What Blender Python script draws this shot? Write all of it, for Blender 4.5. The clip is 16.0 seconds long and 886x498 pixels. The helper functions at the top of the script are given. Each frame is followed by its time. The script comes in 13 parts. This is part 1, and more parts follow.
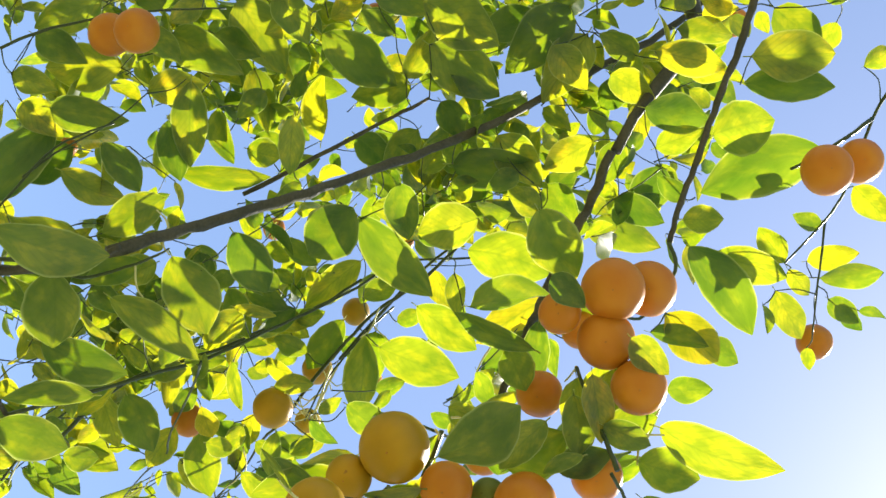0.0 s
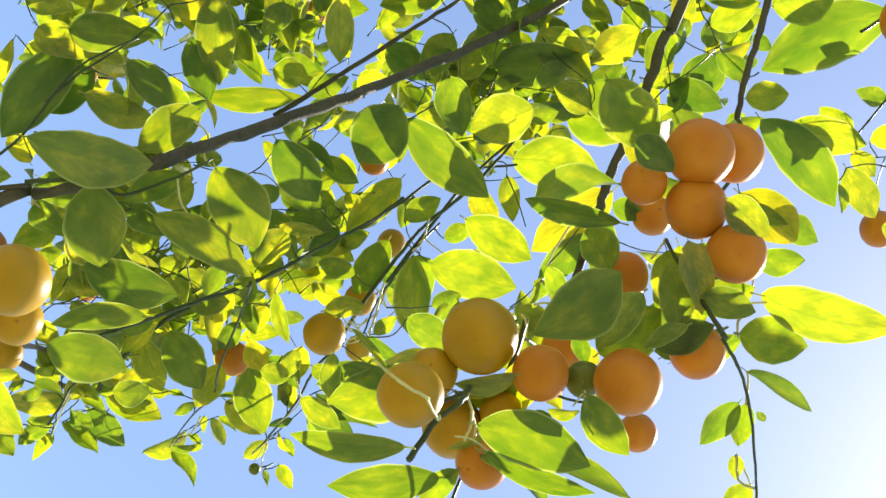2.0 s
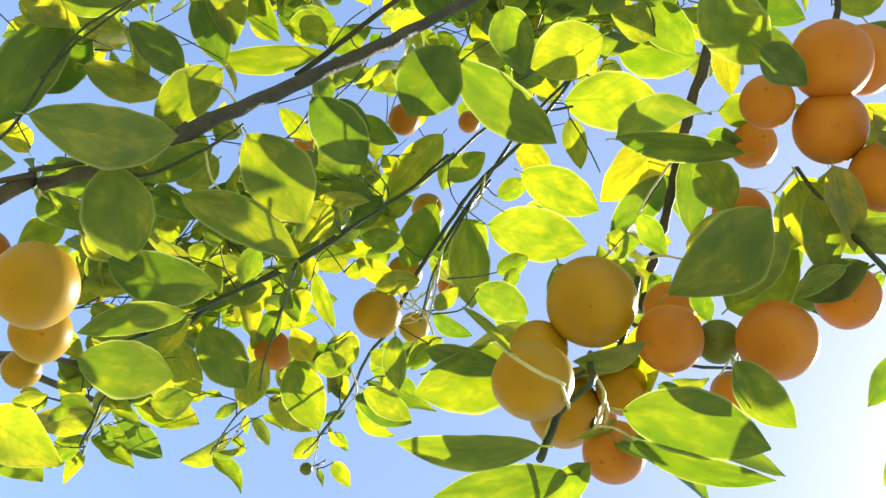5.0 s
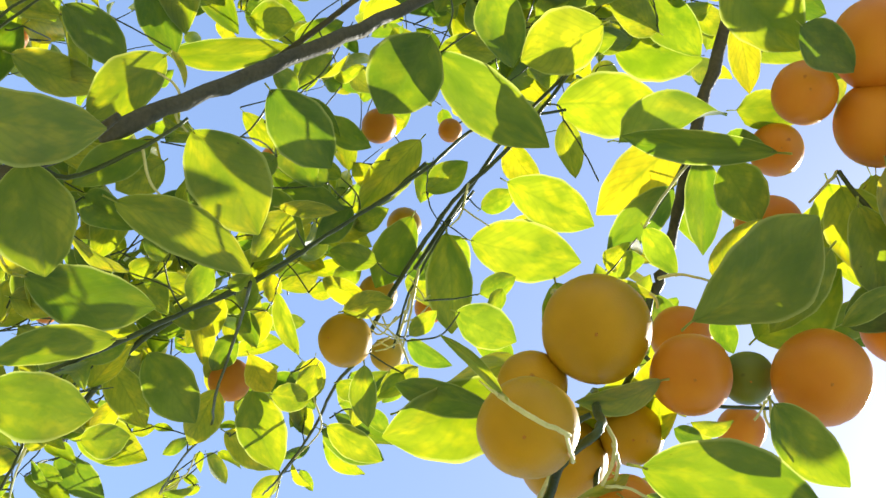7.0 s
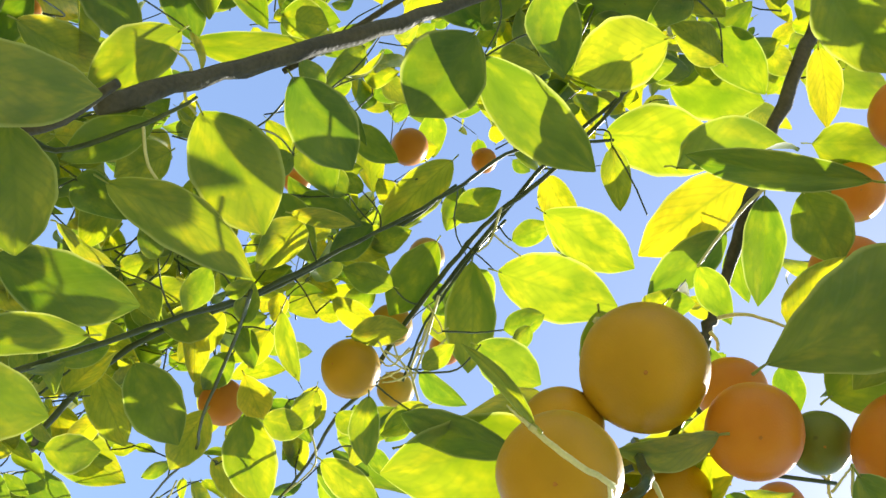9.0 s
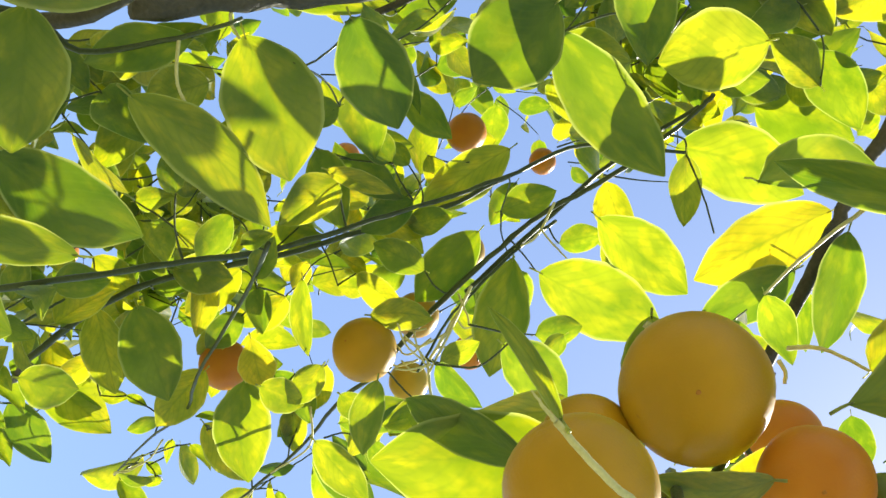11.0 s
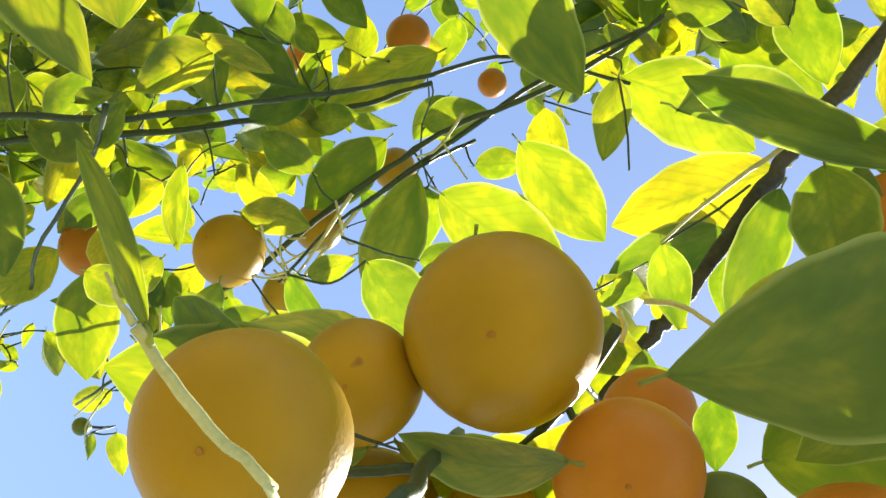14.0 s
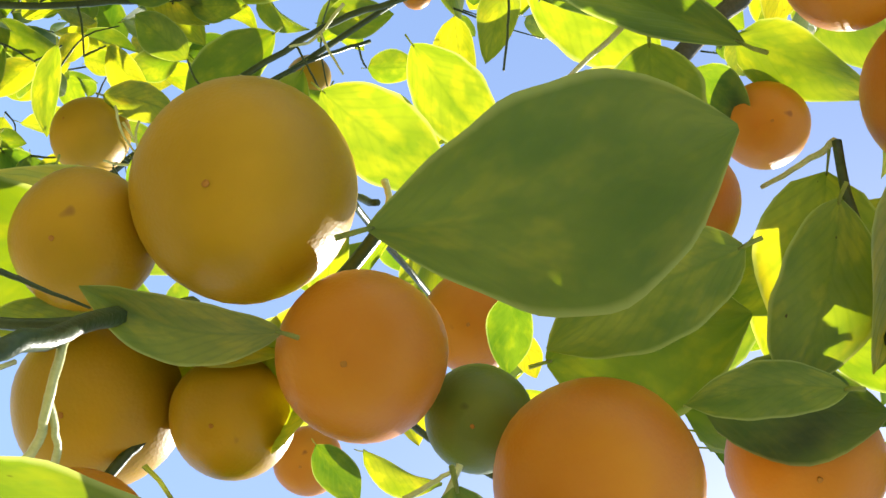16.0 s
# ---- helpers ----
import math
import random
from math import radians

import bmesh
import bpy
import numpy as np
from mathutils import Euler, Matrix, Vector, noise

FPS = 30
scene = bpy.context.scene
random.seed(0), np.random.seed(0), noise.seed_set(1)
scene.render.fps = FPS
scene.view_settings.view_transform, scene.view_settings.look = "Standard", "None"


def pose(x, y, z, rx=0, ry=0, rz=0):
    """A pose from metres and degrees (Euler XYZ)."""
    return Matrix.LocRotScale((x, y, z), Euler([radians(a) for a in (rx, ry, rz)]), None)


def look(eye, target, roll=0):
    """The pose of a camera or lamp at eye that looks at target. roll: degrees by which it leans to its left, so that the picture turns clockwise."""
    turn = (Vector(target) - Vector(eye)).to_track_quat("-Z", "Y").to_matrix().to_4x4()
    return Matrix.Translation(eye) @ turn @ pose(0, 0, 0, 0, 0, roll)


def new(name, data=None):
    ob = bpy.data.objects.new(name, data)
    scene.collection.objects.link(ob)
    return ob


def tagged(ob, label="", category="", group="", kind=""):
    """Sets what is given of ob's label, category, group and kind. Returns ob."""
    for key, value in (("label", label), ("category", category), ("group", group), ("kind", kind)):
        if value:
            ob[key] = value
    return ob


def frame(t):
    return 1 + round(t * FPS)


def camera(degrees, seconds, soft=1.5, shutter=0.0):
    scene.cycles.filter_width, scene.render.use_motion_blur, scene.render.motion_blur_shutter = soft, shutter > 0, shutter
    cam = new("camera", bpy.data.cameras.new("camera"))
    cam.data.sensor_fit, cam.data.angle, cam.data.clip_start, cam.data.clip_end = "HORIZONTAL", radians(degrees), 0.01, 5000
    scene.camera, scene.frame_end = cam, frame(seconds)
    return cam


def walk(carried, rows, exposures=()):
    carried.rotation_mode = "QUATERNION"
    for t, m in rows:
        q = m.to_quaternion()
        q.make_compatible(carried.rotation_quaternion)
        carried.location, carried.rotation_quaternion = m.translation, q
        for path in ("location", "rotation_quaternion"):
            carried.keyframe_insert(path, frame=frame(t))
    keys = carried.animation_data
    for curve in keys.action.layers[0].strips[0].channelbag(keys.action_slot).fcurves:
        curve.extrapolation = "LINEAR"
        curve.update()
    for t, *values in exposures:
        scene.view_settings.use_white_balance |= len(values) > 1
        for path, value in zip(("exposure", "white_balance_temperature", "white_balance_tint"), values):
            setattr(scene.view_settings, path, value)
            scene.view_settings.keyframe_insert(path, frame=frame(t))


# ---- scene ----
cam = camera(44.7, 16.0, soft=1.5)
EXPOSURES = [(0, 1.16), (6, 1.22), (12, 1.22), (14, 1.22), (16, 1.28)]
PATH = [
    (0, (0.0000, 0.0000, 1.4500), (0.0000, 1.2856, 2.9821), 90.00),
    (0.5, (0.0331, 0.0250, 1.4530), (0.0486, 1.3059, 2.9889), 89.10),
    (1, (0.0637, 0.0518, 1.4555), (0.0864, 1.3526, 2.9746), 88.28),
    (1.5, (0.0876, 0.0816, 1.4541), (0.1213, 1.3724, 2.9815), 86.50),
    (2, (0.1020, 0.1211, 1.4526), (0.1406, 1.3942, 2.9946), 84.54),
    (2.5, (0.1084, 0.1688, 1.4576), (0.1835, 1.4295, 3.0084), 81.90),
    (3, (0.1057, 0.2101, 1.4556), (0.2012, 1.4638, 3.0109), 80.65),
    (3.2, (0.1035, 0.2233, 1.4533), (0.1974, 1.4759, 3.0097), 80.61),
    (5.3, (0.1039, 0.3202, 1.5524), (0.2122, 1.5808, 3.1013), 76.66),
    (5.5, (0.1047, 0.3359, 1.5679), (0.2230, 1.5885, 3.1226), 76.63),
    (6, (0.1062, 0.3657, 1.6038), (0.2256, 1.6148, 3.1612), 76.84),
    (6.5, (0.1093, 0.3862, 1.6304), (0.2113, 1.6133, 3.2064), 77.56),
    (7, (0.1168, 0.3952, 1.6496), (0.1806, 1.6276, 3.2235), 78.90),
    (7.5, (0.1231, 0.4111, 1.6573), (0.1364, 1.6370, 3.2375), 82.25),
    (8, (0.1301, 0.4265, 1.6656), (0.0726, 1.6590, 3.2396), 86.41),
    (8.5, (0.1401, 0.4479, 1.6939), (0.0725, 1.6804, 3.2676), 87.75),
    (9, (0.1480, 0.4700, 1.7326), (0.1066, 1.7243, 3.2898), 87.79),
    (9.2, (0.1497, 0.4784, 1.7379), (0.0965, 1.7249, 3.3011), 88.97),
    (11.3, (0.1739, 0.5331, 1.8241), (0.1146, 1.8529, 3.3257), 98.41),
    (11.5, (0.1730, 0.5390, 1.8369), (0.1356, 1.8653, 3.3334), 97.92),
    (12, (0.1714, 0.5464, 1.8524), (0.1548, 1.8863, 3.3370), 99.85),
    (12.5, (0.1662, 0.5475, 1.8700), (0.1671, 1.8977, 3.3455), 101.01),
    (13, (0.1728, 0.5443, 1.9079), (0.2105, 1.8822, 3.3940), 100.51),
    (13.5, (0.1752, 0.5397, 1.9397), (0.2147, 1.8583, 3.4429), 101.11),
    (14, (0.1775, 0.5347, 1.9625), (0.2227, 1.8272, 3.4881), 102.35),
    (14.5, (0.1822, 0.5226, 1.9883), (0.2475, 1.7998, 3.5260), 102.27),
    (15, (0.1818, 0.5074, 2.0069), (0.2522, 1.7828, 3.5459), 102.79),
    (15.5, (0.1838, 0.5046, 2.0222), (0.2703, 1.7670, 3.5710), 104.02),
    (16, (0.1862, 0.4987, 2.0544), (0.3188, 1.7311, 3.6239), 102.97),
]
walk(cam, [(t, look(eye, target, roll)) for t, eye, target, roll in PATH], EXPOSURES)

# ---- light ----
SUN_DIR = Vector((0.330, 0.020, 0.944)).normalized()
sun_data = bpy.data.lights.new("sun", "SUN")
sun_data.energy, sun_data.angle, sun_data.color = 5.0, radians(0.53), (1.0, 0.95, 0.86)
sun = new("sun", sun_data)
sun.matrix_world = look((3.0, 1.0, 9.0), Vector((3.0, 1.0, 9.0)) - SUN_DIR)

world = bpy.data.worlds.new("world")
scene.world = world
world.use_nodes = True
wn = world.node_tree.nodes
sky = wn.new("ShaderNodeTexSky")
sky.sky_type, sky.sun_disc = "NISHITA", False
sky.sun_elevation = math.asin(SUN_DIR.z)
sky.sun_rotation = math.atan2(SUN_DIR.x, SUN_DIR.y)
sky.air_density, sky.dust_density, sky.ozone_density = 0.9, 0.7, 1.0
world.node_tree.links.new(sky.outputs["Color"], wn["Background"].inputs["Color"])
wn["Background"].inputs["Strength"].default_value = 0.122


# ---- materials ----
def material(name):
    m = bpy.data.materials.new(name)
    m.use_nodes = True
    m.node_tree.nodes.clear()
    return m, m.node_tree.nodes, m.node_tree.links


def ramp(nodes, *stops):
    r = nodes.new("ShaderNodeValToRGB")
    while len(r.color_ramp.elements) < len(stops):
        r.color_ramp.elements.new(0.5)
    for e, (at, c) in zip(r.color_ramp.elements, stops):
        e.position, e.color = at, (*c, 1)
    return r


def maths(nodes, links, op, a, b=None, c=None):
    n = nodes.new("ShaderNodeMath")
    n.operation = op
    for i, v in enumerate((a, b, c)):
        if v is None:
            continue
        if isinstance(v, (int, float)):
            n.inputs[i].default_value = v
        else:
            links.new(v, n.inputs[i])
    return n.outputs[0]


def mixed(nodes, links, fac, a, b, blend="MIX"):
    n = nodes.new("ShaderNodeMix")
    n.data_type, n.blend_type = "RGBA", blend
    for slot, v in ((0, fac), (6, a), (7, b)):
        if isinstance(v, (int, float)):
            n.inputs[slot].default_value = v
        elif isinstance(v, tuple):
            n.inputs[slot].default_value = (*v, 1)
        else:
            links.new(v, n.inputs[slot])
    return n.outputs[2]


GREENS = ((0.0, (0.044, 0.078, 0.050)), (0.5, (0.059, 0.100, 0.060)), (1.0, (0.078, 0.122, 0.068)))
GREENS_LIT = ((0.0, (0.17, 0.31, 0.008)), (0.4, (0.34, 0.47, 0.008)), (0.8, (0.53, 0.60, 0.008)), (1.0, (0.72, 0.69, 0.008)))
GREENS_DIM = ((0.0, (0.19, 0.31, 0.002)), (0.5, (0.31, 0.42, 0.002)), (1.0, (0.42, 0.50, 0.002)))
YELLOWS = ((0.0, (0.26, 0.25, 0.03)), (1.0, (0.36, 0.31, 0.035)))
YELLOWS_LIT = ((0.0, (0.58, 0.57, 0.010)), (1.0, (0.68, 0.60, 0.010)))


def leaf_material(name="leaf", joined=False, darks=GREENS, lights=GREENS_LIT):
    """Citrus leaf: waxy skin that lets sunlight through, with pale veins, mottling and a few brown marks."""
    m, n, l = material(name)
    out = n.new("ShaderNodeOutputMaterial")
    uv = n.new("ShaderNodeUVMap")
    uv.uv_map = "leaf"
    sep = n.new("ShaderNodeSeparateXYZ")
    l.new(uv.outputs[0], sep.inputs[0])
    across = maths(n, l, "ABSOLUTE", maths(n, l, "SUBTRACT", sep.outputs[0], 0.5))
    along = sep.outputs[1]
    if joined:
        rnd = n.new("ShaderNodeNewGeometry").outputs["Random Per Island"]
    else:
        rnd = n.new("ShaderNodeObjectInfo").outputs["Random"]
    tc = n.new("ShaderNodeTexCoord")
    mott = n.new("ShaderNodeTexNoise")
    mott.inputs["Scale"].default_value, mott.inputs["Detail"].default_value = 2.2, 2
    off = n.new("ShaderNodeCombineXYZ")
    l.new(maths(n, l, "MULTIPLY", rnd, 57.0), off.inputs[2])
    add = n.new("ShaderNodeVectorMath")
    l.new(uv.outputs[0], add.inputs[0]), l.new(off.outputs[0], add.inputs[1])
    l.new(add.outputs[0], mott.inputs["Vector"])
    spots = n.new("ShaderNodeTexNoise")
    spots.inputs["Scale"].default_value, spots.inputs["Detail"].default_value = 9.0, 2
    l.new(add.outputs[0], spots.inputs["Vector"])
    # side veins slant towards the tip
    phase = maths(n, l, "SUBTRACT", maths(n, l, "MULTIPLY", along, 58.0), maths(n, l, "MULTIPLY", across, 48.0))
    phase = maths(n, l, "ADD", phase, maths(n, l, "MULTIPLY", mott.outputs[0], 11.0))
    wave = maths(n, l, "SINE", phase)
    side = maths(n, l, "SMOOTH_MAX", maths(n, l, "MULTIPLY", maths(n, l, "SUBTRACT", wave, 0.35), 1.5), 0.0, 0.2)
    rib = maths(n, l, "MAXIMUM", maths(n, l, "SUBTRACT", 1.0, maths(n, l, "MULTIPLY", across, 30.0)), 0.0)
    vein = maths(n, l, "MINIMUM", maths(n, l, "ADD", maths(n, l, "MULTIPLY", side, 0.5), rib), 1.0)
    tone = ramp(n, *darks)
    l.new(rnd, tone.inputs[0])
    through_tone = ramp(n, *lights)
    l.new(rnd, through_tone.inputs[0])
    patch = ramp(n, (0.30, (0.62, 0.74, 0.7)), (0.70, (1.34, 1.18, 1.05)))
    l.new(mott.outputs[0], patch.inputs[0])
    skin = mixed(n, l, 1.0, tone.outputs[0], patch.outputs[0], "MULTIPLY")
    skin = mixed(n, l, maths(n, l, "MULTIPLY", vein, 0.3), skin, (0.16, 0.2, 0.05))
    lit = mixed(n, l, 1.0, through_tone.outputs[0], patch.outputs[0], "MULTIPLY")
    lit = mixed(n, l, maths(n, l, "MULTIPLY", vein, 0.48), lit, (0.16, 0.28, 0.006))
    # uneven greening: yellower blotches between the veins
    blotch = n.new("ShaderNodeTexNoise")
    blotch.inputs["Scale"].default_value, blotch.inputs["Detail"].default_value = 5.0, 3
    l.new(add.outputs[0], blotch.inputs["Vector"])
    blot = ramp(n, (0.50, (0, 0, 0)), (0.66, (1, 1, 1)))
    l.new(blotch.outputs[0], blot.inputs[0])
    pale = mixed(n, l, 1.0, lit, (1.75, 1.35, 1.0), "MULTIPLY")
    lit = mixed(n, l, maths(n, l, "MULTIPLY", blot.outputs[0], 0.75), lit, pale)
    mark = ramp(n, (0.775, (0, 0, 0)), (0.81, (1, 1, 1)))
    l.new(spots.outputs[0], mark.inputs[0])
    fleck = n.new("ShaderNodeTexNoise")
    fleck.inputs["Scale"].default_value, fleck.inputs["Detail"].default_value = 14.0, 4
    l.new(add.outputs[0], fleck.inputs["Vector"])
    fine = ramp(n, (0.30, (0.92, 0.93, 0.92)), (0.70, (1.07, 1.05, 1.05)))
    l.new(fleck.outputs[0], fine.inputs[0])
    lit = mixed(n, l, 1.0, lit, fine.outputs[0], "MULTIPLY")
    # thin pale edge: the bright rim of a backlit blade, painted in
    rim = maths(n, l, "MULTIPLY", maths(n, l, "MAXIMUM", maths(n, l, "SUBTRACT", across, 0.415), 0.0), 14.0)
    lit = mixed(n, l, maths(n, l, "MINIMUM", rim, 0.8), lit, (0.90, 0.92, 0.24))
    skin = mixed(n, l, maths(n, l, "MINIMUM", rim, 0.35), skin, (0.30, 0.33, 0.12))
    skin = mixed(n, l, mark.outputs[0], skin, (0.05, 0.03, 0.012))
    lit = mixed(n, l, mark.outputs[0], lit, (0.07, 0.06, 0.01))
    bump = n.new("ShaderNodeBump")
    bump.inputs["Strength"].default_value, bump.inputs["Distance"].default_value = 0.35, 0.0015
    l.new(maths(n, l, "SUBTRACT", mott.outputs[0], maths(n, l, "MULTIPLY", vein, 0.6)), bump.inputs["Height"])
    face = n.new("ShaderNodeBsdfPrincipled")
    face.inputs["Specular IOR Level"].default_value = 0.3
    l.new(skin, face.inputs["Base Color"])
    rough = maths(n, l, "ADD", 0.38, maths(n, l, "MULTIPLY", mott.outputs[0], 0.22))
    l.new(rough, face.inputs["Roughness"])
    l.new(bump.outputs[0], face.inputs["Normal"])
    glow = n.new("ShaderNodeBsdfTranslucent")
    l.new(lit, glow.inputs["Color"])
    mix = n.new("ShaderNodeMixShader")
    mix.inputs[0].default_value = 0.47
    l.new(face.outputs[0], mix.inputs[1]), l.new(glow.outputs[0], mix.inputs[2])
    l.new(mix.outputs[0], out.inputs[0])
    return m


def peel_material(name, low, high, spot):
    m, n, l = material(name)
    out = n.new("ShaderNodeOutputMaterial")
    b = n.new("ShaderNodeBsdfPrincipled")
    tc = n.new("ShaderNodeTexCoord")
    big = n.new("ShaderNodeTexNoise")
    big.inputs["Scale"].default_value, big.inputs["Detail"].default_value = 22.0, 3
    l.new(tc.outputs["Object"], big.inputs["Vector"])
    pore = n.new("ShaderNodeTexVoronoi")
    pore.inputs["Scale"].default_value = 620.0
    l.new(tc.outputs["Object"], pore.inputs["Vector"])
    c = ramp(n, (0.3, low), (0.7, high))
    l.new(big.outputs[0], c.inputs[0])
    flaw = n.new("ShaderNodeTexNoise")
    flaw.inputs["Scale"].default_value, flaw.inputs["Detail"].default_value = 75.0, 1
    l.new(tc.outputs["Object"], flaw.inputs["Vector"])
    fm = ramp(n, (0.765, (0, 0, 0)), (0.80, (1, 1, 1)))
    l.new(flaw.outputs[0], fm.inputs[0])
    l.new(mixed(n, l, maths(n, l, "MULTIPLY", fm.outputs[0], 0.7), c.outputs[0], spot), b.inputs["Base Color"])
    b.inputs["Roughness"].default_value = 0.42
    b.inputs["Specular IOR Level"].default_value = 0.22
    b.inputs["Subsurface Weight"].default_value = 0.12
    b.inputs["Subsurface Radius"].default_value = (0.012, 0.006, 0.002)
    b.inputs["Subsurface Scale"].default_value = 0.5
    bump = n.new("ShaderNodeBump")
    bump.inputs["Strength"].default_value, bump.inputs["Distance"].default_value = 0.22, 0.0004
    l.new(pore.outputs["Distance"], bump.inputs["Height"])
    l.new(bump.outputs[0], b.inputs["Normal"])
    l.new(b.outputs[0], out.inputs[0])
    return m


def rough_material(name, dark, light, scale, roughness, depth=0.002):
    m, n, l = material(name)
    out = n.new("ShaderNodeOutputMaterial")
    b = n.new("ShaderNodeBsdfPrincipled")
    tc = n.new("ShaderNodeTexCoord")
    a = n.new("ShaderNodeTexNoise")
    a.inputs["Scale"].default_value, a.inputs["Detail"].default_value = scale, 6
    l.new(tc.outputs["Object"], a.inputs["Vector"])
    fine = n.new("ShaderNodeTexNoise")
    fine.inputs["Scale"].default_value, fine.inputs["Detail"].default_value = scale * 9, 4
    l.new(tc.outputs["Object"], fine.inputs["Vector"])
    c = ramp(n, (0.3, dark), (0.7, light))
    l.new(maths(n, l, "ADD", maths(n, l, "MULTIPLY", a.outputs[0], 0.6), maths(n, l, "MULTIPLY", fine.outputs[0], 0.4)), c.inputs[0])
    l.new(c.outputs[0], b.inputs["Base Color"])
    b.inputs["Roughness"].default_value = roughness
    b.inputs["Specular IOR Level"].default_value = 0.3
    bump = n.new("ShaderNodeBump")
    bump.inputs["Strength"].default_value, bump.inputs["Distance"].default_value = 0.6, depth
    l.new(fine.outputs[0], bump.inputs["Height"])
    l.new(bump.outputs[0], b.inputs["Normal"])
    l.new(b.outputs[0], out.inputs[0])
    return m


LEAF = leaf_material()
# darker leaf: deep-green blades, and shade painted into blades that stand in shadow
DIM_LEAF = leaf_material("dim_leaf", False, GREENS, GREENS_DIM)
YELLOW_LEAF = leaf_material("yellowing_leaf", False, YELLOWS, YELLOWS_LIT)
PEEL = {
    "ripe": peel_material("peel_ripe", (0.42, 0.140, 0.010), (0.50, 0.20, 0.014), (0.2, 0.07, 0.02)),
    "yellow": peel_material("peel_yellow", (0.31, 0.185, 0.006), (0.43, 0.245, 0.008), (0.2, 0.09, 0.02)),
    "turning": peel_material("peel_turning", (0.36, 0.27, 0.03), (0.55, 0.34, 0.03), (0.14, 0.1, 0.02)),
    "green": peel_material("peel_green", (0.07, 0.11, 0.02), (0.16, 0.19, 0.03), (0.05, 0.05, 0.02)),
}
BARK = rough_material("bark", (0.026, 0.027, 0.014), (0.085, 0.080, 0.046), 30.0, 0.6)
SHOOT = rough_material("green_shoot", (0.020, 0.032, 0.010), (0.060, 0.085, 0.024), 60.0, 0.40, 0.0005)
STALK = rough_material("pale_stalk", (0.36, 0.36, 0.12), (0.60, 0.58, 0.26), 80.0, 0.5, 0.0005)
SCAR = rough_material("navel_scar", (0.30, 0.125, 0.015), (0.42, 0.19, 0.025), 300.0, 0.7, 0.0003)
SOIL = rough_material("dry_grass_and_soil", (0.13, 0.125, 0.070), (0.30, 0.28, 0.18), 1.3, 0.95, 0.02)


# ---- building blocks ----
def part(name, bm, mat, parent=None, label=""):
    me = bpy.data.meshes.new(name)
    bm.to_mesh(me)
    bm.free()
    me.materials.append(mat)
    for p in me.polygons:
        p.use_smooth = True
    ob = new(name, me)
    ob.parent = parent
    if label:
        tagged(ob, label)
    return ob


def tube(bm, points, radii, sides=8):
    """A bent, tapered stem through the points, closed at both ends."""
    rings, side = [], Vector((0.31, 0.2, 0.93))
    for i, p in enumerate(points):
        way = (points[min(i + 1, len(points) - 1)] - points[max(i - 1, 0)]).normalized()
        u = (side - way * side.dot(way)).normalized()
        v = way.cross(u)
        side = u
        rings.append([bm.verts.new(p + radii[i] * (u * math.cos(a) + v * math.sin(a))) for a in (2 * math.pi * k / sides for k in range(sides))])
    for a, b in zip(rings, rings[1:]):
        for k in range(sides):
            bm.faces.new((a[k], a[(k + 1) % sides], b[(k + 1) % sides], b[k]))
    bm.faces.new(rings[0][::-1])
    bm.faces.new(rings[-1])


def smooth_line(points, steps):
    """Catmull-Rom through the points."""
    pts = [Vector(p) for p in points]
    if len(pts) == 2:
        return [pts[0].lerp(pts[1], i / steps) for i in range(steps + 1)]
    ext = [2 * pts[0] - pts[1], *pts, 2 * pts[-1] - pts[-2]]
    out = []
    for a, b, c, d in zip(ext, ext[1:], ext[2:], ext[3:]):
        for i in range(steps):
            t = i / steps
            out.append(0.5 * (2 * b + (c - a) * t + (2 * a - 5 * b + 4 * c - d) * t * t + (3 * b - a - 3 * c + d) * t ** 3))
    out.append(pts[-1])
    return out


# ---- ground ----
bm = bmesh.new()
bmesh.ops.create_grid(bm, x_segments=40, y_segments=40, size=1500)
for v in bm.verts:
    far = v.co.xy.length
    v.co.z = -0.02 + 0.25 * min(far / 200, 1) * noise.noise(v.co * 0.01)
tagged(part("ground", bm, SOIL), "dry grass and pale soil under the orange tree", "ground", kind="structure")

# ---- the tree ----
tree = tagged(new("orange_tree"), "leafy orange tree with ripe fruit in strong backlight", "tree")
tree.location = (0.15, 2.15, 0.0)
ROOT = Vector(tree.location)


def stem(name, r0, r1, *points):
    line = smooth_line(points, 5)
    n = len(line) - 1
    bm = bmesh.new()
    rough = 0.06 if r0 > 0.003 else 0.02
    radii = [(r0 + (r1 - r0) * i / n) * (1 + random.uniform(-rough, rough) * 2) for i in range(n + 1)]
    wob = r0 * 0.25
    line = [p - ROOT + Vector([random.uniform(-wob, wob) for _ in range(3)]) for p in line]
    tube(bm, line, radii, 9 if r0 > 0.003 else 6)
    mat = STALK if name == "stalk" else BARK if r0 > 0.0036 else SHOOT
    return part(name, bm, mat, tree)


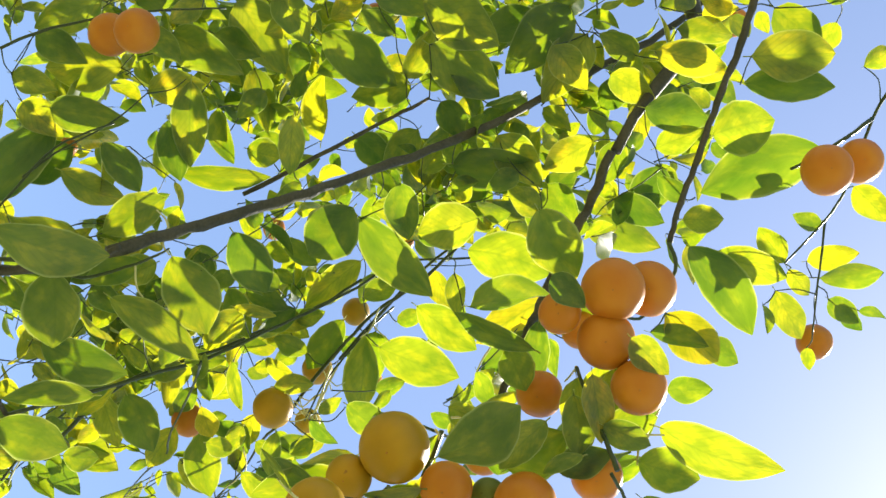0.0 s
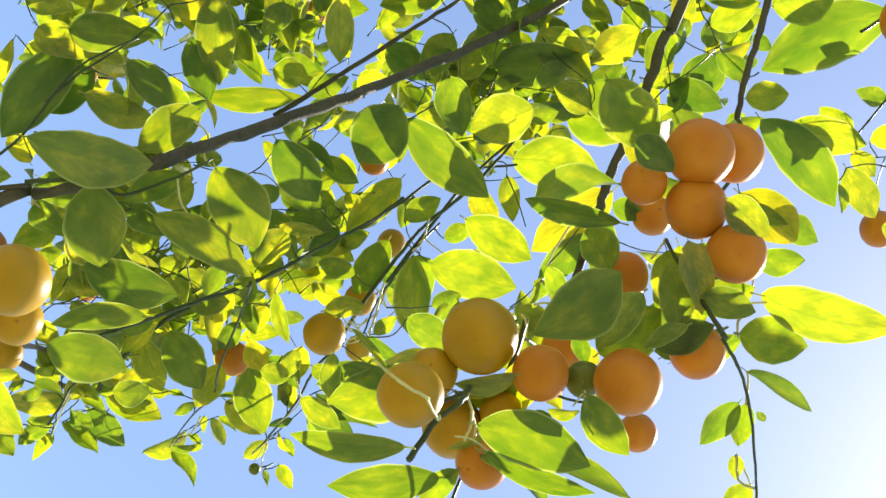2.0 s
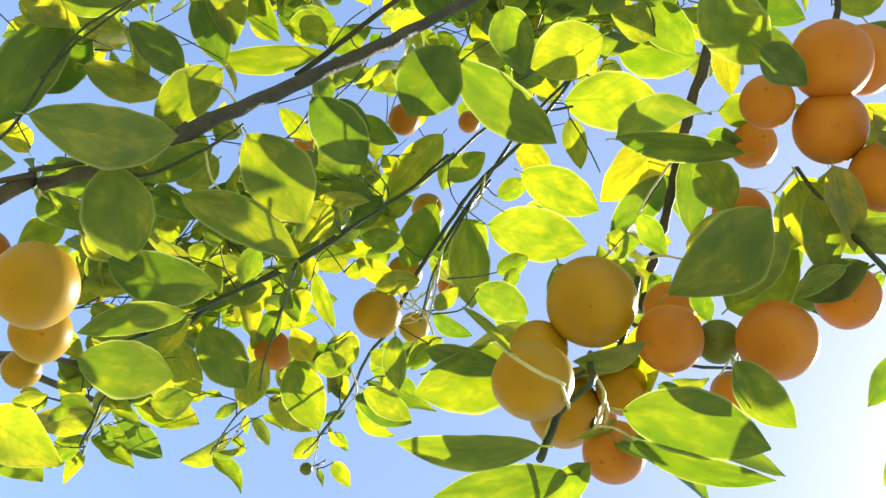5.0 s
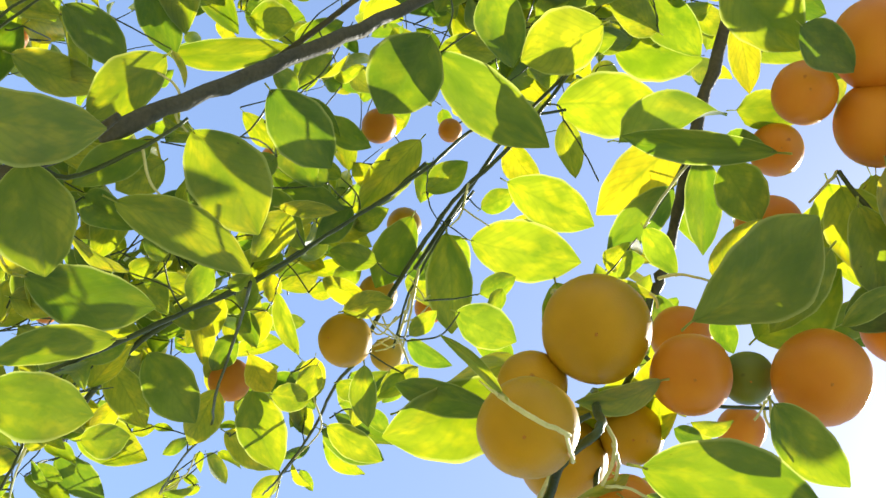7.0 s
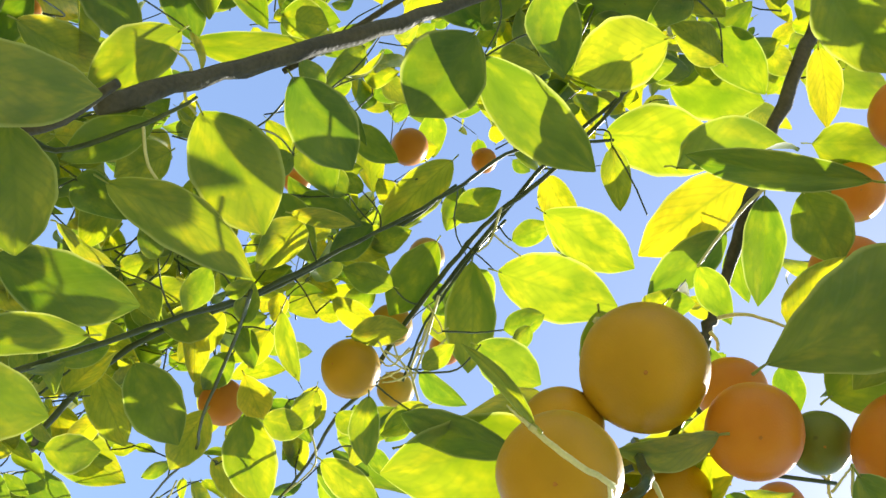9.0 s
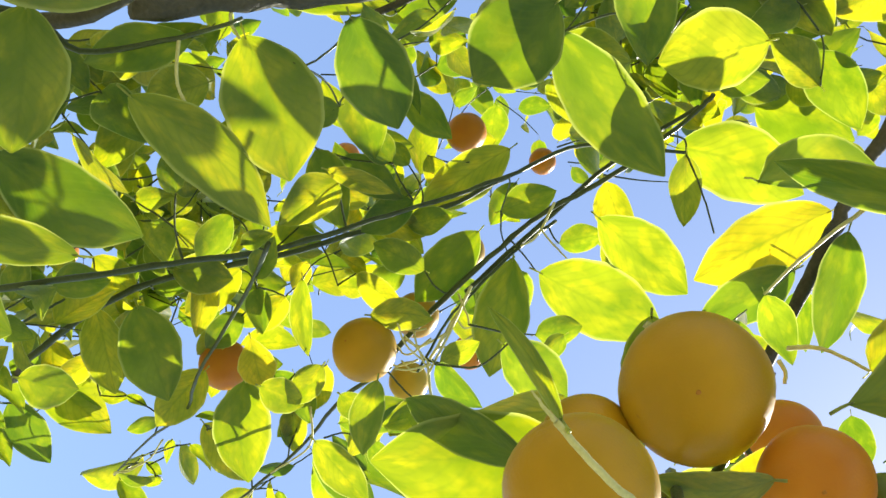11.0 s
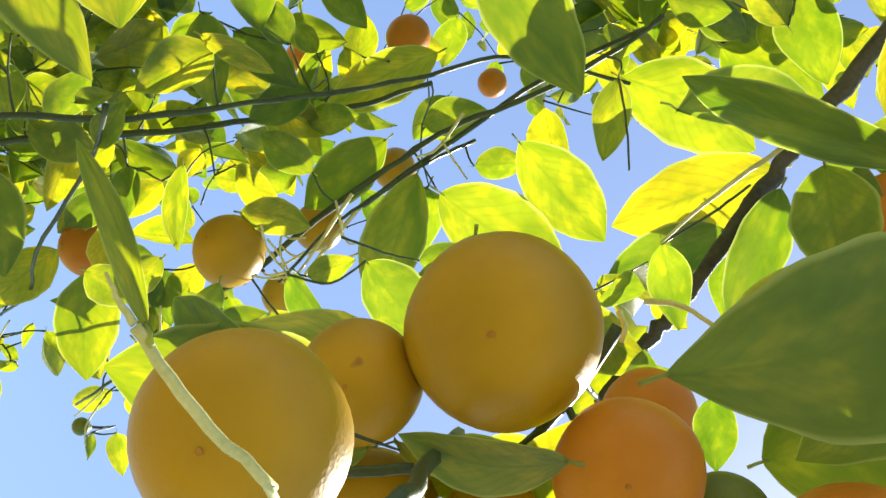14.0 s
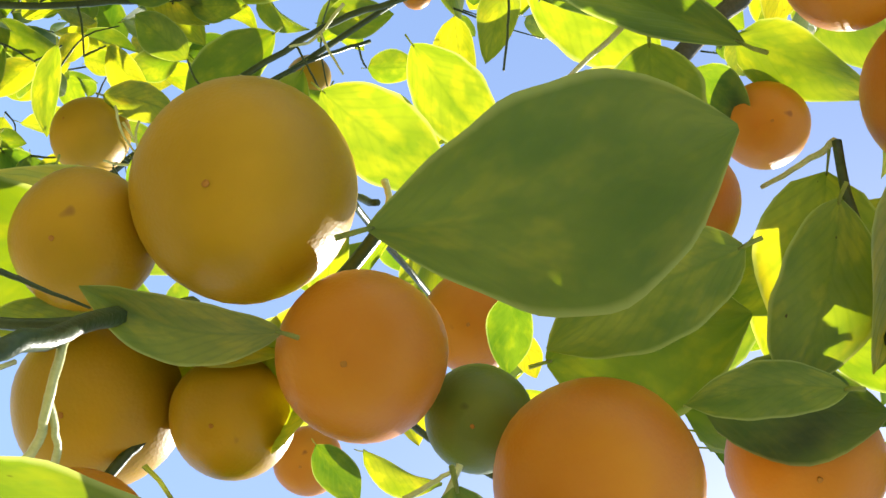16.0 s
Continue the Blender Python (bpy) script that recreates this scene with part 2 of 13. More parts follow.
def leaf_mesh(fold, curl, wave, belly, twist=0.0):
    """A leaf of length 1 along y and width 1 along x: blade with a midrib fold, pointed tip and short stalk."""
    bm = bmesh.new()
    uv = bm.loops.layers.uv.new("leaf")
    rows, cols = 11, (-1.0, -0.55, 0.0, 0.55, 1.0)
    grid = []
    for i in range(rows + 1):
        t = i / rows
        half = 0.5 * (math.sin(math.pi * t ** belly) ** 0.72) * (1 - 0.25 * t ** 5) + (0.012 if 0 < i < rows else 0)
        if i in (0, rows):
            half = 0.008
        ring = []
        for c in cols:
            x = c * half * (1 + (0.05 * math.sin(9 * t + 2 * c + 7 * wave) if abs(c) == 1 else 0))
            z = 1.3 * fold * abs(c) * half - curl * (t - 0.4) ** 2 + 0.055 * wave * math.sin(7 * t + 3 * c) * abs(c) + twist * c * half * (t - 0.5)
            ring.append(bm.verts.new((x, t, z)))
        grid.append(ring)
    for i in range(rows):
        for j in range(len(cols) - 1):
            f = bm.faces.new((grid[i][j], grid[i][j + 1], grid[i + 1][j + 1], grid[i + 1][j]))
            for loop, (a, b) in zip(f.loops, ((i, j), (i, j + 1), (i + 1, j + 1), (i + 1, j))):
                loop[uv].uv = (0.5 + 0.5 * cols[b] * 0.9, a / rows)
    tube(bm, [Vector((0, -0.10, 0.012)), Vector((0, -0.05, 0.004)), Vector((0, 0.02, -curl * 0.14))], [0.016, 0.013, 0.010], 5)
    me = bpy.data.meshes.new("leaf")
    bm.to_mesh(me)
    bm.free()
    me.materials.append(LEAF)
    for p in me.polygons:
        p.use_smooth = True
    return me


SHAPES = [leaf_mesh(*shape) for shape in ((0.25, 0.15, 0.5, 0.85, 0.6), (0.45, 0.3, 0.9, 0.8, -0.9), (0.12, 0.45, 1.0, 0.9, 1.1), (0.35, 0.1, 0.6, 0.75, -0.4),
                                           (0.6, 0.25, 0.4, 0.85, 0.3), (0.2, -0.2, 1.2, 0.8, -1.2), (0.3, 0.6, 0.7, 0.88, 0.8), (0.15, 0.3, 0.3, 0.78, -0.7),
                                           (0.5, 0.5, 1.3, 0.82, 0.5), (0.3, -0.3, 0.8, 0.92, 1.0))]
UNDER = Vector((0, -0.64, -0.77))


FAR = []


def leaf(base, tip, width, turn, far=False, yellow=False):
    """One leaf from its base to its tip; turn: degrees by which the blade is turned about its midrib."""
    b, t = Vector(base), Vector(tip)
    y = (t - b).normalized()
    z = Matrix.Rotation(radians(turn), 3, y) @ (UNDER - y * UNDER.dot(y)).normalized()
    x = y.cross(z)
    long = (t - b).length
    shape = random.choice(SHAPES)
    m = Matrix((x * width, y * long, z * (0.5 * width + 0.25 * long))).transposed().to_4x4()
    m.translation = b - ROOT
    if far:
        FAR.append((shape, m))
        return None
    ob = new("leaf", shape)
    ob.parent = tree
    ob.matrix_basis = m
    if yellow:
        ob.material_slots[0].link = "OBJECT"
        ob.material_slots[0].material = YELLOW_LEAF
        tagged(ob, "yellowing leaf with the sun behind it")
    return ob


def broad_leaf(base, tip, width, turn, bend=0.0, fold=0.2, belly=0.9, yellow=False, dim=False):
    """A large leaf with a mesh of its own: bend is how far the midrib sweeps sideways, as a share of the length."""
    b, t = Vector(base), Vector(tip)
    y = (t - b).normalized()
    z = Matrix.Rotation(radians(turn), 3, y) @ (UNDER - y * UNDER.dot(y)).normalized()
    x = y.cross(z)
    long = (t - b).length
    rows, cols = 22, (-1.0, -0.8, -0.5, -0.2, 0.0, 0.2, 0.5, 0.8, 1.0)
    curl, seed = random.uniform(0.05, 0.22), random.uniform(0, 9)
    lean, wring = random.uniform(-0.12, 0.12), random.uniform(-0.5, 0.5)
    bm = bmesh.new()
    uv = bm.loops.layers.uv.new("leaf")
    grid = []
    for i in range(rows + 1):
        s = i / rows
        half = 0.5 * math.sin(math.pi * min(max(s, 0.003), 0.997) ** belly) ** 0.68
        half *= 1 - 0.35 * max(0.0, (s - 0.82) / 0.18) ** 1.5
        half = max(half, 0.006) * width
        sweep = bend * long * math.sin(math.pi * s)
        ring = []
        for c in cols:
            ripple = 0.10 * math.sin(10 * s + 3 * c + seed) * abs(c) ** 3 + wring * c * (s - 0.45)
            notch = 1 + 0.02 * math.sin(26 * s + 5 * seed + c) * (abs(c) == 1)
            dip = fold * half * (abs(c) - 0.25 * c * c) - curl * long * (s - 0.4) ** 2 + ripple * half
            ring.append(bm.verts.new((sweep + (c + lean * (1 - c * c)) * half * notch, s * long, dip)))
        grid.append(ring)
    for i in range(rows):
        for j in range(len(cols) - 1):
            f = bm.faces.new((grid[i][j], grid[i][j + 1], grid[i + 1][j + 1], grid[i + 1][j]))
            for loop, (p, q) in zip(f.loops, ((i, j), (i, j + 1), (i + 1, j + 1), (i + 1, j))):
                loop[uv].uv = (0.5 + 0.46 * cols[q], p / rows)
    low = -curl * long * 0.16
    tube(bm, [Vector((0, -0.085 * long, low + 0.002)), Vector((0, -0.03 * long, low)), Vector((0, 0.03 * long, low))], [0.0009, 0.0008, 0.0006], 6)
    ob = part("leaf", bm, YELLOW_LEAF if yellow else DIM_LEAF if dim else LEAF, tree, "yellowing leaf with the sun behind it" if yellow else "")
    ob.matrix_basis = Matrix((x, y, z)).transposed().to_4x4()
    ob.matrix_basis.translation = b - ROOT
    return ob


def far_leaf(base, tip, width, turn):
    leaf(base, tip, width, turn, far=True)


FAR_TWIGS = bmesh.new()


def far_twig(*points):
    line = [p - ROOT for p in smooth_line(points, 3)]
    n = len(line) - 1
    tube(FAR_TWIGS, line, [0.0012 - 0.0006 * i / n for i in range(n + 1)], 5)


def foliage():
    """The leaves deeper in the crown and those added for shade, joined into one mesh."""
    bm = bmesh.new()
    start = 0
    for shape, m in FAR:
        bm.from_mesh(shape)
        bm.verts.ensure_lookup_table()
        for v in bm.verts[start:]:
            v.co = m @ v.co
        start = len(bm.verts)
    tagged(part("twig_mass", FAR_TWIGS, SHOOT, tree), "thin green twigs deeper in the crown", kind="stuff")
    tagged(part("foliage", bm, leaf_material("leaf_joined", True), tree), "dense green leaves deeper in the crown, with unseen ones added for shade", kind="stuff")


def orange(at, radius, kind, hangs_from):
    """A fruit hanging from its stalk: dimpled, slightly flattened peel with a navel, and a green star-shaped calyx."""
    at, twig = Vector(at), Vector(hangs_from)
    up = (twig - at).normalized()
    label = {"ripe": "ripe orange hanging on a leafy twig", "yellow": "yellow-orange ripening orange hanging on a twig",
             "turning": "greenish-yellow half-ripe orange on a twig", "green": "small unripe dark green orange on a twig"}[kind]
    ob = tagged(new("orange"), label, "orange", "oranges on the tree")
    turn = up.to_track_quat("Z", "Y").to_matrix().to_4x4()
    ob.matrix_world = Matrix.Translation(at) @ turn @ Matrix.Rotation(random.uniform(0, 6.28), 4, "Z")
    bm = bmesh.new()
    bmesh.ops.create_uvsphere(bm, u_segments=40, v_segments=28, radius=1)
    seed = random.uniform(0, 50)
    for v in bm.verts:
        p = v.co.copy()
        s = 1 + 0.025 * noise.noise(p * 1.3 + Vector((seed, 0, 0))) - 0.07 * math.exp(-((1 - p.z) / 0.03)) - 0.03 * math.exp(-((1 + p.z) / 0.012))
        v.co = Vector((p.x, p.y, p.z * 0.96)) * s * radius
    part("peel", bm, PEEL[kind], ob)
    bm = bmesh.new()
    bmesh.ops.create_circle(bm, cap_ends=True, segments=10, radius=0.1 * radius + 0.002)
    for i, v in enumerate(bm.verts):
        v.co *= 1.25 if i % 2 else 0.7
    ext = bmesh.ops.extrude_face_region(bm, geom=bm.faces[:])
    for v in [g for g in ext["geom"] if isinstance(g, bmesh.types.BMVert)]:
        v.co = Vector((v.co.x * 0.7, v.co.y * 0.7, 0.0025))
    bmesh.ops.translate(bm, verts=bm.verts, vec=(0, 0, 0.9 * radius))
    part("calyx", bm, STALK, ob, "pale green star-shaped calyx")
    bm = bmesh.new()
    bmesh.ops.create_icosphere(bm, subdivisions=2, radius=0.022 * radius + 0.0004)
    for v in bm.verts:
        v.co = Vector((v.co.x * random.uniform(0.8, 1.2), v.co.y * random.uniform(0.8, 1.2), v.co.z * 0.35 - 0.945 * radius))
    part("navel_scar", bm, SCAR, ob, "small brown navel scar")
    bm = bmesh.new()
    end = ob.matrix_world.inverted() @ twig
    top = Vector((0, 0, 0.9 * radius))
    mid = (top + end) / 2 + Vector((0, 0, 0.01))
    tube(bm, smooth_line([top, mid, end], 4), [0.0016] * 9, 6)
    part("stalk", bm, SHOOT, ob)
    return ob


# trunk and limbs, below the view
stem("trunk", 0.075, 0.06, (0.15, 2.15, -0.05), (0.17, 2.13, 0.5), (0.13, 2.10, 1.0), (0.10, 2.05, 1.35))
# limbs from the trunk to the branches in view
stem('limb', 0.0300, 0.0075, (0.100, 2.050, 1.350), (0.258, 2.507, 1.827), (0.109, 1.971, 2.080), (0.028, 1.304, 2.133))
stem('limb', 0.0140, 0.0032, (0.100, 2.050, 1.350), (0.181, 2.813, 2.140), (0.251, 2.095, 2.455), (0.224, 1.387, 2.186))
stem('limb', 0.0160, 0.0032, (0.100, 2.050, 1.350), (0.003, 2.426, 2.078), (0.013, 1.296, 2.119))
stem('limb', 0.0300, 0.0074, (0.100, 2.050, 1.350), (-0.550, 1.750, 2.100), (-0.720, 1.200, 2.900), (-0.400, 0.780, 2.960), (-0.136, 0.787, 2.755))
stem('limb', 0.0140, 0.0060, (-0.720, 1.200, 2.900), (-0.620, 0.850, 3.200), (-0.362, 0.612, 2.851))
stem('limb', 0.0060, 0.0035, (0.251, 2.095, 2.455), (0.313, 1.613, 2.360), (0.283, 1.493, 2.330))
# branches and twigs
stem('twig', 0.0032, 0.0018, (0.224, 1.387, 2.186), (0.196, 1.326, 2.278), (0.174, 1.285, 2.354), (0.158, 1.258, 2.419), (0.127, 1.226, 2.488), (0.097, 1.197, 2.555), (0.058, 1.159, 2.629), (0.021, 1.130, 2.696), (0.014, 1.067, 2.789))
stem('twig', 0.0030, 0.0015, (0.013, 1.296, 2.119), (0.015, 1.242, 2.169), (0.036, 1.218, 2.194), (0.019, 1.170, 2.241), (0.000, 1.142, 2.272))
stem('twig', 0.0020, 0.0012, (0.327, 1.455, 2.214), (0.296, 1.445, 2.235), (0.277, 1.443, 2.249), (0.234, 1.411, 2.290), (0.219, 1.402, 2.310))
stem('twig', 0.0022, 0.0012, (0.154, 1.199, 2.365), (0.198, 1.275, 2.408), (0.282, 1.367, 2.435), (0.329, 1.441, 2.480), (0.375, 1.538, 2.506), (0.434, 1.635, 2.531))
stem('twig', 0.0024, 0.0012, (0.256, 1.232, 2.556), (0.298, 1.301, 2.562), (0.353, 1.361, 2.574), (0.419, 1.438, 2.570), (0.447, 1.493, 2.589))
stem('twig', 0.0020, 0.0012, (0.094, 1.187, 2.740), (0.126, 1.190, 2.687), (0.170, 1.195, 2.633), (0.207, 1.192, 2.586), (0.255, 1.183, 2.541))
stem('branch', 0.0072, 0.0050, (-0.136, 0.787, 2.755), (-0.064, 0.824, 2.756), (-0.029, 0.832, 2.736), (0.042, 0.858, 2.711), (0.087, 0.866, 2.687), (0.121, 0.869, 2.665), (0.170, 0.885, 2.655), (0.202, 0.893, 2.638), (0.228, 0.898, 2.622), (0.268, 0.902, 2.591))
stem('twig', 0.0022, 0.0016, (0.268, 0.902, 2.591), (0.215, 0.850, 2.430), (0.205, 0.790, 2.375))
stem('twig', 0.0030, 0.0015, (0.202, 0.772, 2.369), (0.239, 0.781, 2.357), (0.280, 0.803, 2.349), (0.300, 0.799, 2.312), (0.325, 0.794, 2.288), (0.354, 0.792, 2.262), (0.377, 0.789, 2.237))
stem('twig', 0.0018, 0.0014, (0.239, 0.781, 2.357), (0.290, 0.771, 2.413), (0.307, 0.729, 2.458))
stem('branch', 0.0070, 0.0040, (0.028, 1.304, 2.133), (0.020, 1.203, 2.175), (-0.001, 1.131, 2.191))
stem('branch', 0.0085, 0.0045, (0.004, 1.190, 2.214), (-0.027, 1.158, 2.311), (-0.058, 1.121, 2.412), (-0.092, 1.080, 2.511), (-0.145, 1.024, 2.639), (-0.201, 0.967, 2.757), (-0.284, 0.896, 2.897), (-0.365, 0.827, 3.025), (-0.446, 0.784, 3.101), (-0.570, 0.729, 3.197))
stem('branch', 0.0040, 0.0025, (-0.087, 1.358, 2.569), (-0.159, 1.224, 2.640), (-0.198, 1.141, 2.668), (-0.228, 1.067, 2.689))
stem('branch', 0.0055, 0.0040, (-0.362, 0.612, 2.851), (-0.277, 0.632, 2.831), (-0.200, 0.654, 2.808), (-0.123, 0.673, 2.788), (-0.062, 0.689, 2.771), (-0.008, 0.699, 2.758))
stem('twig', 0.0030, 0.0020, (-0.008, 0.689, 2.740), (0.029, 0.672, 2.722), (0.086, 0.691, 2.674), (0.085, 0.700, 2.634))
stem('twig', 0.0025, 0.0015, (-0.225, 0.457, 2.925), (-0.177, 0.493, 2.945), (-0.095, 0.530, 2.963), (-0.041, 0.571, 2.979), (0.020, 0.630, 2.980))
stem('twig', 0.0020, 0.0012, (-0.042, 0.587, 3.022), (0.031, 0.577, 2.974), (0.117, 0.568, 2.924))
stem('twig', 0.0030, 0.0020, (-0.176, 0.489, 2.933), (-0.135, 0.530, 2.888), (-0.106, 0.567, 2.846))
stem('twig', 0.0025, 0.0015, (-0.277, 1.422, 2.195), (-0.309, 1.390, 2.253), (-0.337, 1.320, 2.343), (-0.348, 1.241, 2.441))
stem('twig', 0.0020, 0.0010, (-0.099, 1.406, 2.219), (-0.134, 1.375, 2.252), (-0.178, 1.319, 2.306), (-0.218, 1.288, 2.340))
stem('twig', 0.0019, 0.0012, (0.221, 0.554, 2.368), (0.254, 0.550, 2.391), (0.298, 0.551, 2.410), (0.363, 0.556, 2.423), (0.430, 0.566, 2.433))
stem('twig', 0.0022, 0.0015, (-0.023, 1.430, 2.147), (-0.055, 1.409, 2.183), (-0.139, 1.363, 2.243), (-0.175, 1.312, 2.303))
stem('twig', 0.0030, 0.0020, (0.225, 0.567, 2.401), (0.200, 0.592, 2.420), (0.174, 0.619, 2.438), (0.130, 0.650, 2.453))
stem('twig', 0.0032, 0.0022, (0.272, 1.292, 2.596), (0.200, 1.240, 2.617), (0.131, 1.182, 2.644), (0.089, 1.137, 2.659), (0.051, 1.082, 2.683), (-0.007, 1.024, 2.710), (-0.027, 0.999, 2.706))
stem('twig', 0.0030, 0.0020, (0.178, 1.251, 2.681), (0.111, 1.178, 2.687), (0.036, 1.096, 2.701), (-0.018, 1.017, 2.713))
stem('branch', 0.0035, 0.0025, (0.283, 1.493, 2.330), (0.224, 1.460, 2.385), (0.189, 1.422, 2.444), (0.158, 1.361, 2.524), (0.127, 1.321, 2.585), (0.093, 1.272, 2.654), (0.050, 1.235, 2.713))
stem('stalk', 0.0016, 0.0010, (0.172, 1.144, 2.558), (0.217, 1.155, 2.546), (0.255, 1.165, 2.535))
stem('stalk', 0.0010, 0.0008, (0.222, 1.186, 2.521), (0.233, 1.175, 2.529), (0.247, 1.164, 2.536))
stem('stalk', 0.0010, 0.0008, (0.212, 1.185, 2.510), (0.230, 1.184, 2.522), (0.244, 1.169, 2.533))
stem('stalk', 0.0010, 0.0008, (0.218, 1.186, 2.534), (0.229, 1.176, 2.528), (0.249, 1.167, 2.534))
stem('stalk', 0.0010, 0.0008, (0.180, 1.153, 2.551), (0.198, 1.138, 2.549), (0.206, 1.136, 2.550))
stem('stalk', 0.0010, 0.0008, (0.245, 1.164, 2.537), (0.252, 1.178, 2.525), (0.253, 1.189, 2.516))
stem('stalk', 0.0012, 0.0009, (0.113, 1.114, 2.613), (0.126, 1.103, 2.621), (0.138, 1.092, 2.629))
stem('stalk', 0.0014, 0.0010, (0.087, 1.106, 2.621), (0.120, 1.116, 2.611), (0.131, 1.120, 2.594))
stem('stalk', 0.0010, 0.0007, (0.262, 0.664, 2.302), (0.281, 0.663, 2.298), (0.293, 0.655, 2.298), (0.307, 0.649, 2.307))
stem('stalk', 0.0009, 0.0006, (0.276, 0.673, 2.294), (0.269, 0.668, 2.298), (0.263, 0.664, 2.301))
stem('stalk', 0.0014, 0.0011, (0.195, 0.755, 2.337), (0.199, 0.752, 2.338), (0.206, 0.751, 2.338))
stem('stalk', 0.0010, 0.0008, (0.280, 0.707, 2.160), (0.286, 0.699, 2.175), (0.302, 0.687, 2.188))
stem('stalk', 0.0020, 0.0016, (0.177, 1.202, 2.629), (0.220, 1.222, 2.621), (0.254, 1.239, 2.616))
stem('stalk', 0.0013, 0.0010, (0.221, 1.216, 2.613), (0.236, 1.239, 2.604), (0.230, 1.261, 2.600))
stem('stalk', 0.0012, 0.0009, (0.227, 1.226, 2.604), (0.246, 1.248, 2.596), (0.238, 1.264, 2.596))
stem('stalk', 0.0015, 0.0011, (0.252, 1.225, 2.601), (0.282, 1.225, 2.610), (0.302, 1.229, 2.616))
stem('stalk', 0.0012, 0.0010, (0.252, 1.225, 2.601), (0.262, 1.240, 2.600), (0.253, 1.258, 2.599))
stem('stalk', 0.0012, 0.0009, (0.235, 1.220, 2.608), (0.232, 1.213, 2.627), (0.221, 1.208, 2.645))
stem('stalk', 0.0011, 0.0009, (0.218, 1.231, 2.601), (0.222, 1.249, 2.597), (0.215, 1.266, 2.596))
stem('stalk', 0.0012, 0.0010, (0.249, 1.233, 2.595), (0.258, 1.253, 2.589), (0.254, 1.267, 2.591))
stem('stalk', 0.0011, 0.0008, (0.203, 1.211, 2.619), (0.214, 1.209, 2.633), (0.210, 1.207, 2.648))
stem('twig', 0.0030, 0.0030, (0.299, 0.742, 2.138), (0.285, 0.748, 2.168), (0.271, 0.748, 2.190), (0.258, 0.728, 2.197), (0.255, 0.751, 2.236), (0.257, 0.790, 2.300))
stem('twig', 0.0018, 0.0020, (0.270, 0.800, 2.216), (0.266, 0.778, 2.224), (0.258, 0.757, 2.237))
stem('stalk', 0.0012, 0.0013, (0.240, 0.703, 2.122), (0.254, 0.715, 2.142), (0.268, 0.729, 2.165), (0.270, 0.746, 2.188))
stem('stalk', 0.0022, 0.0017, (0.183, 0.812, 2.299), (0.186, 0.811, 2.306), (0.192, 0.812, 2.317))
stem('stalk', 0.0014, 0.0014, (0.242, 0.702, 2.125), (0.228, 0.711, 2.106), (0.213, 0.722, 2.094))
stem('stalk', 0.0010, 0.0004, (0.213, 0.722, 2.094), (0.209, 0.725, 2.091), (0.204, 0.729, 2.089))
stem('stalk', 0.0019, 0.0008, (0.296, 0.765, 2.178), (0.293, 0.769, 2.188), (0.282, 0.767, 2.203), (0.275, 0.770, 2.227))
stem('stalk', 0.0013, 0.0014, (0.257, 0.738, 2.219), (0.268, 0.728, 2.212), (0.284, 0.735, 2.218), (0.299, 0.747, 2.222))
stem('stalk', 0.0011, 0.0012, (0.270, 0.730, 2.213), (0.284, 0.733, 2.222), (0.298, 0.742, 2.230))
stem('twig', 0.0013, 0.0005, (0.253, 0.791, 2.224), (0.255, 0.786, 2.234), (0.258, 0.775, 2.250))
stem('stalk', 0.0014, 0.0010, (0.289, 0.730, 2.459), (0.311, 0.733, 2.455), (0.333, 0.722, 2.449))
stem('stalk', 0.0013, 0.0010, (0.300, 0.737, 2.452), (0.306, 0.733, 2.455), (0.314, 0.733, 2.454))
stem('stalk', 0.0012, 0.0009, (0.303, 1.295, 2.517), (0.341, 1.298, 2.524), (0.373, 1.332, 2.508))
stem('stalk', 0.0010, 0.0008, (0.399, 1.541, 2.504), (0.412, 1.552, 2.495), (0.414, 1.564, 2.484))
stem('stalk', 0.0014, 0.0010, (0.282, 1.391, 2.213), (0.326, 1.495, 2.254), (0.367, 1.595, 2.299))
stem('stalk', 0.0011, 0.0009, (0.371, 1.514, 2.508), (0.403, 1.555, 2.518), (0.428, 1.612, 2.515))
stem('stalk', 0.0010, 0.0008, (0.419, 1.444, 2.582), (0.443, 1.466, 2.581), (0.457, 1.484, 2.584))
stem('stalk', 0.0010, 0.0008, (0.444, 1.485, 2.610), (0.468, 1.490, 2.604), (0.489, 1.486, 2.606))
stem('twig', 0.0011, 0.0008, (0.182, 1.408, 2.463), (0.184, 1.412, 2.467), (0.186, 1.417, 2.472))
stem('twig', 0.0011, 0.0008, (0.242, 1.186, 2.554), (0.245, 1.180, 2.555), (0.245, 1.174, 2.560))
stem('twig', 0.0011, 0.0008, (0.372, 1.383, 2.573), (0.367, 1.386, 2.577), (0.362, 1.391, 2.581))
stem('twig', 0.0011, 0.0008, (0.298, 1.290, 2.574), (0.293, 1.294, 2.578), (0.288, 1.295, 2.585))
stem('twig', 0.0011, 0.0008, (0.193, 1.426, 2.438), (0.187, 1.432, 2.435), (0.178, 1.439, 2.437))
stem('twig', 0.0011, 0.0008, (0.160, 1.208, 2.370), (0.157, 1.213, 2.361), (0.157, 1.219, 2.353))
stem('twig', 0.0011, 0.0008, (0.101, 1.188, 2.728), (0.112, 1.183, 2.733), (0.118, 1.179, 2.738))
stem('twig', 0.0011, 0.0008, (0.121, 1.313, 2.597), (0.110, 1.317, 2.599), (0.103, 1.325, 2.597))
stem('twig', 0.0011, 0.0008, (-0.228, 1.067, 2.689), (-0.226, 1.065, 2.698), (-0.226, 1.063, 2.711))
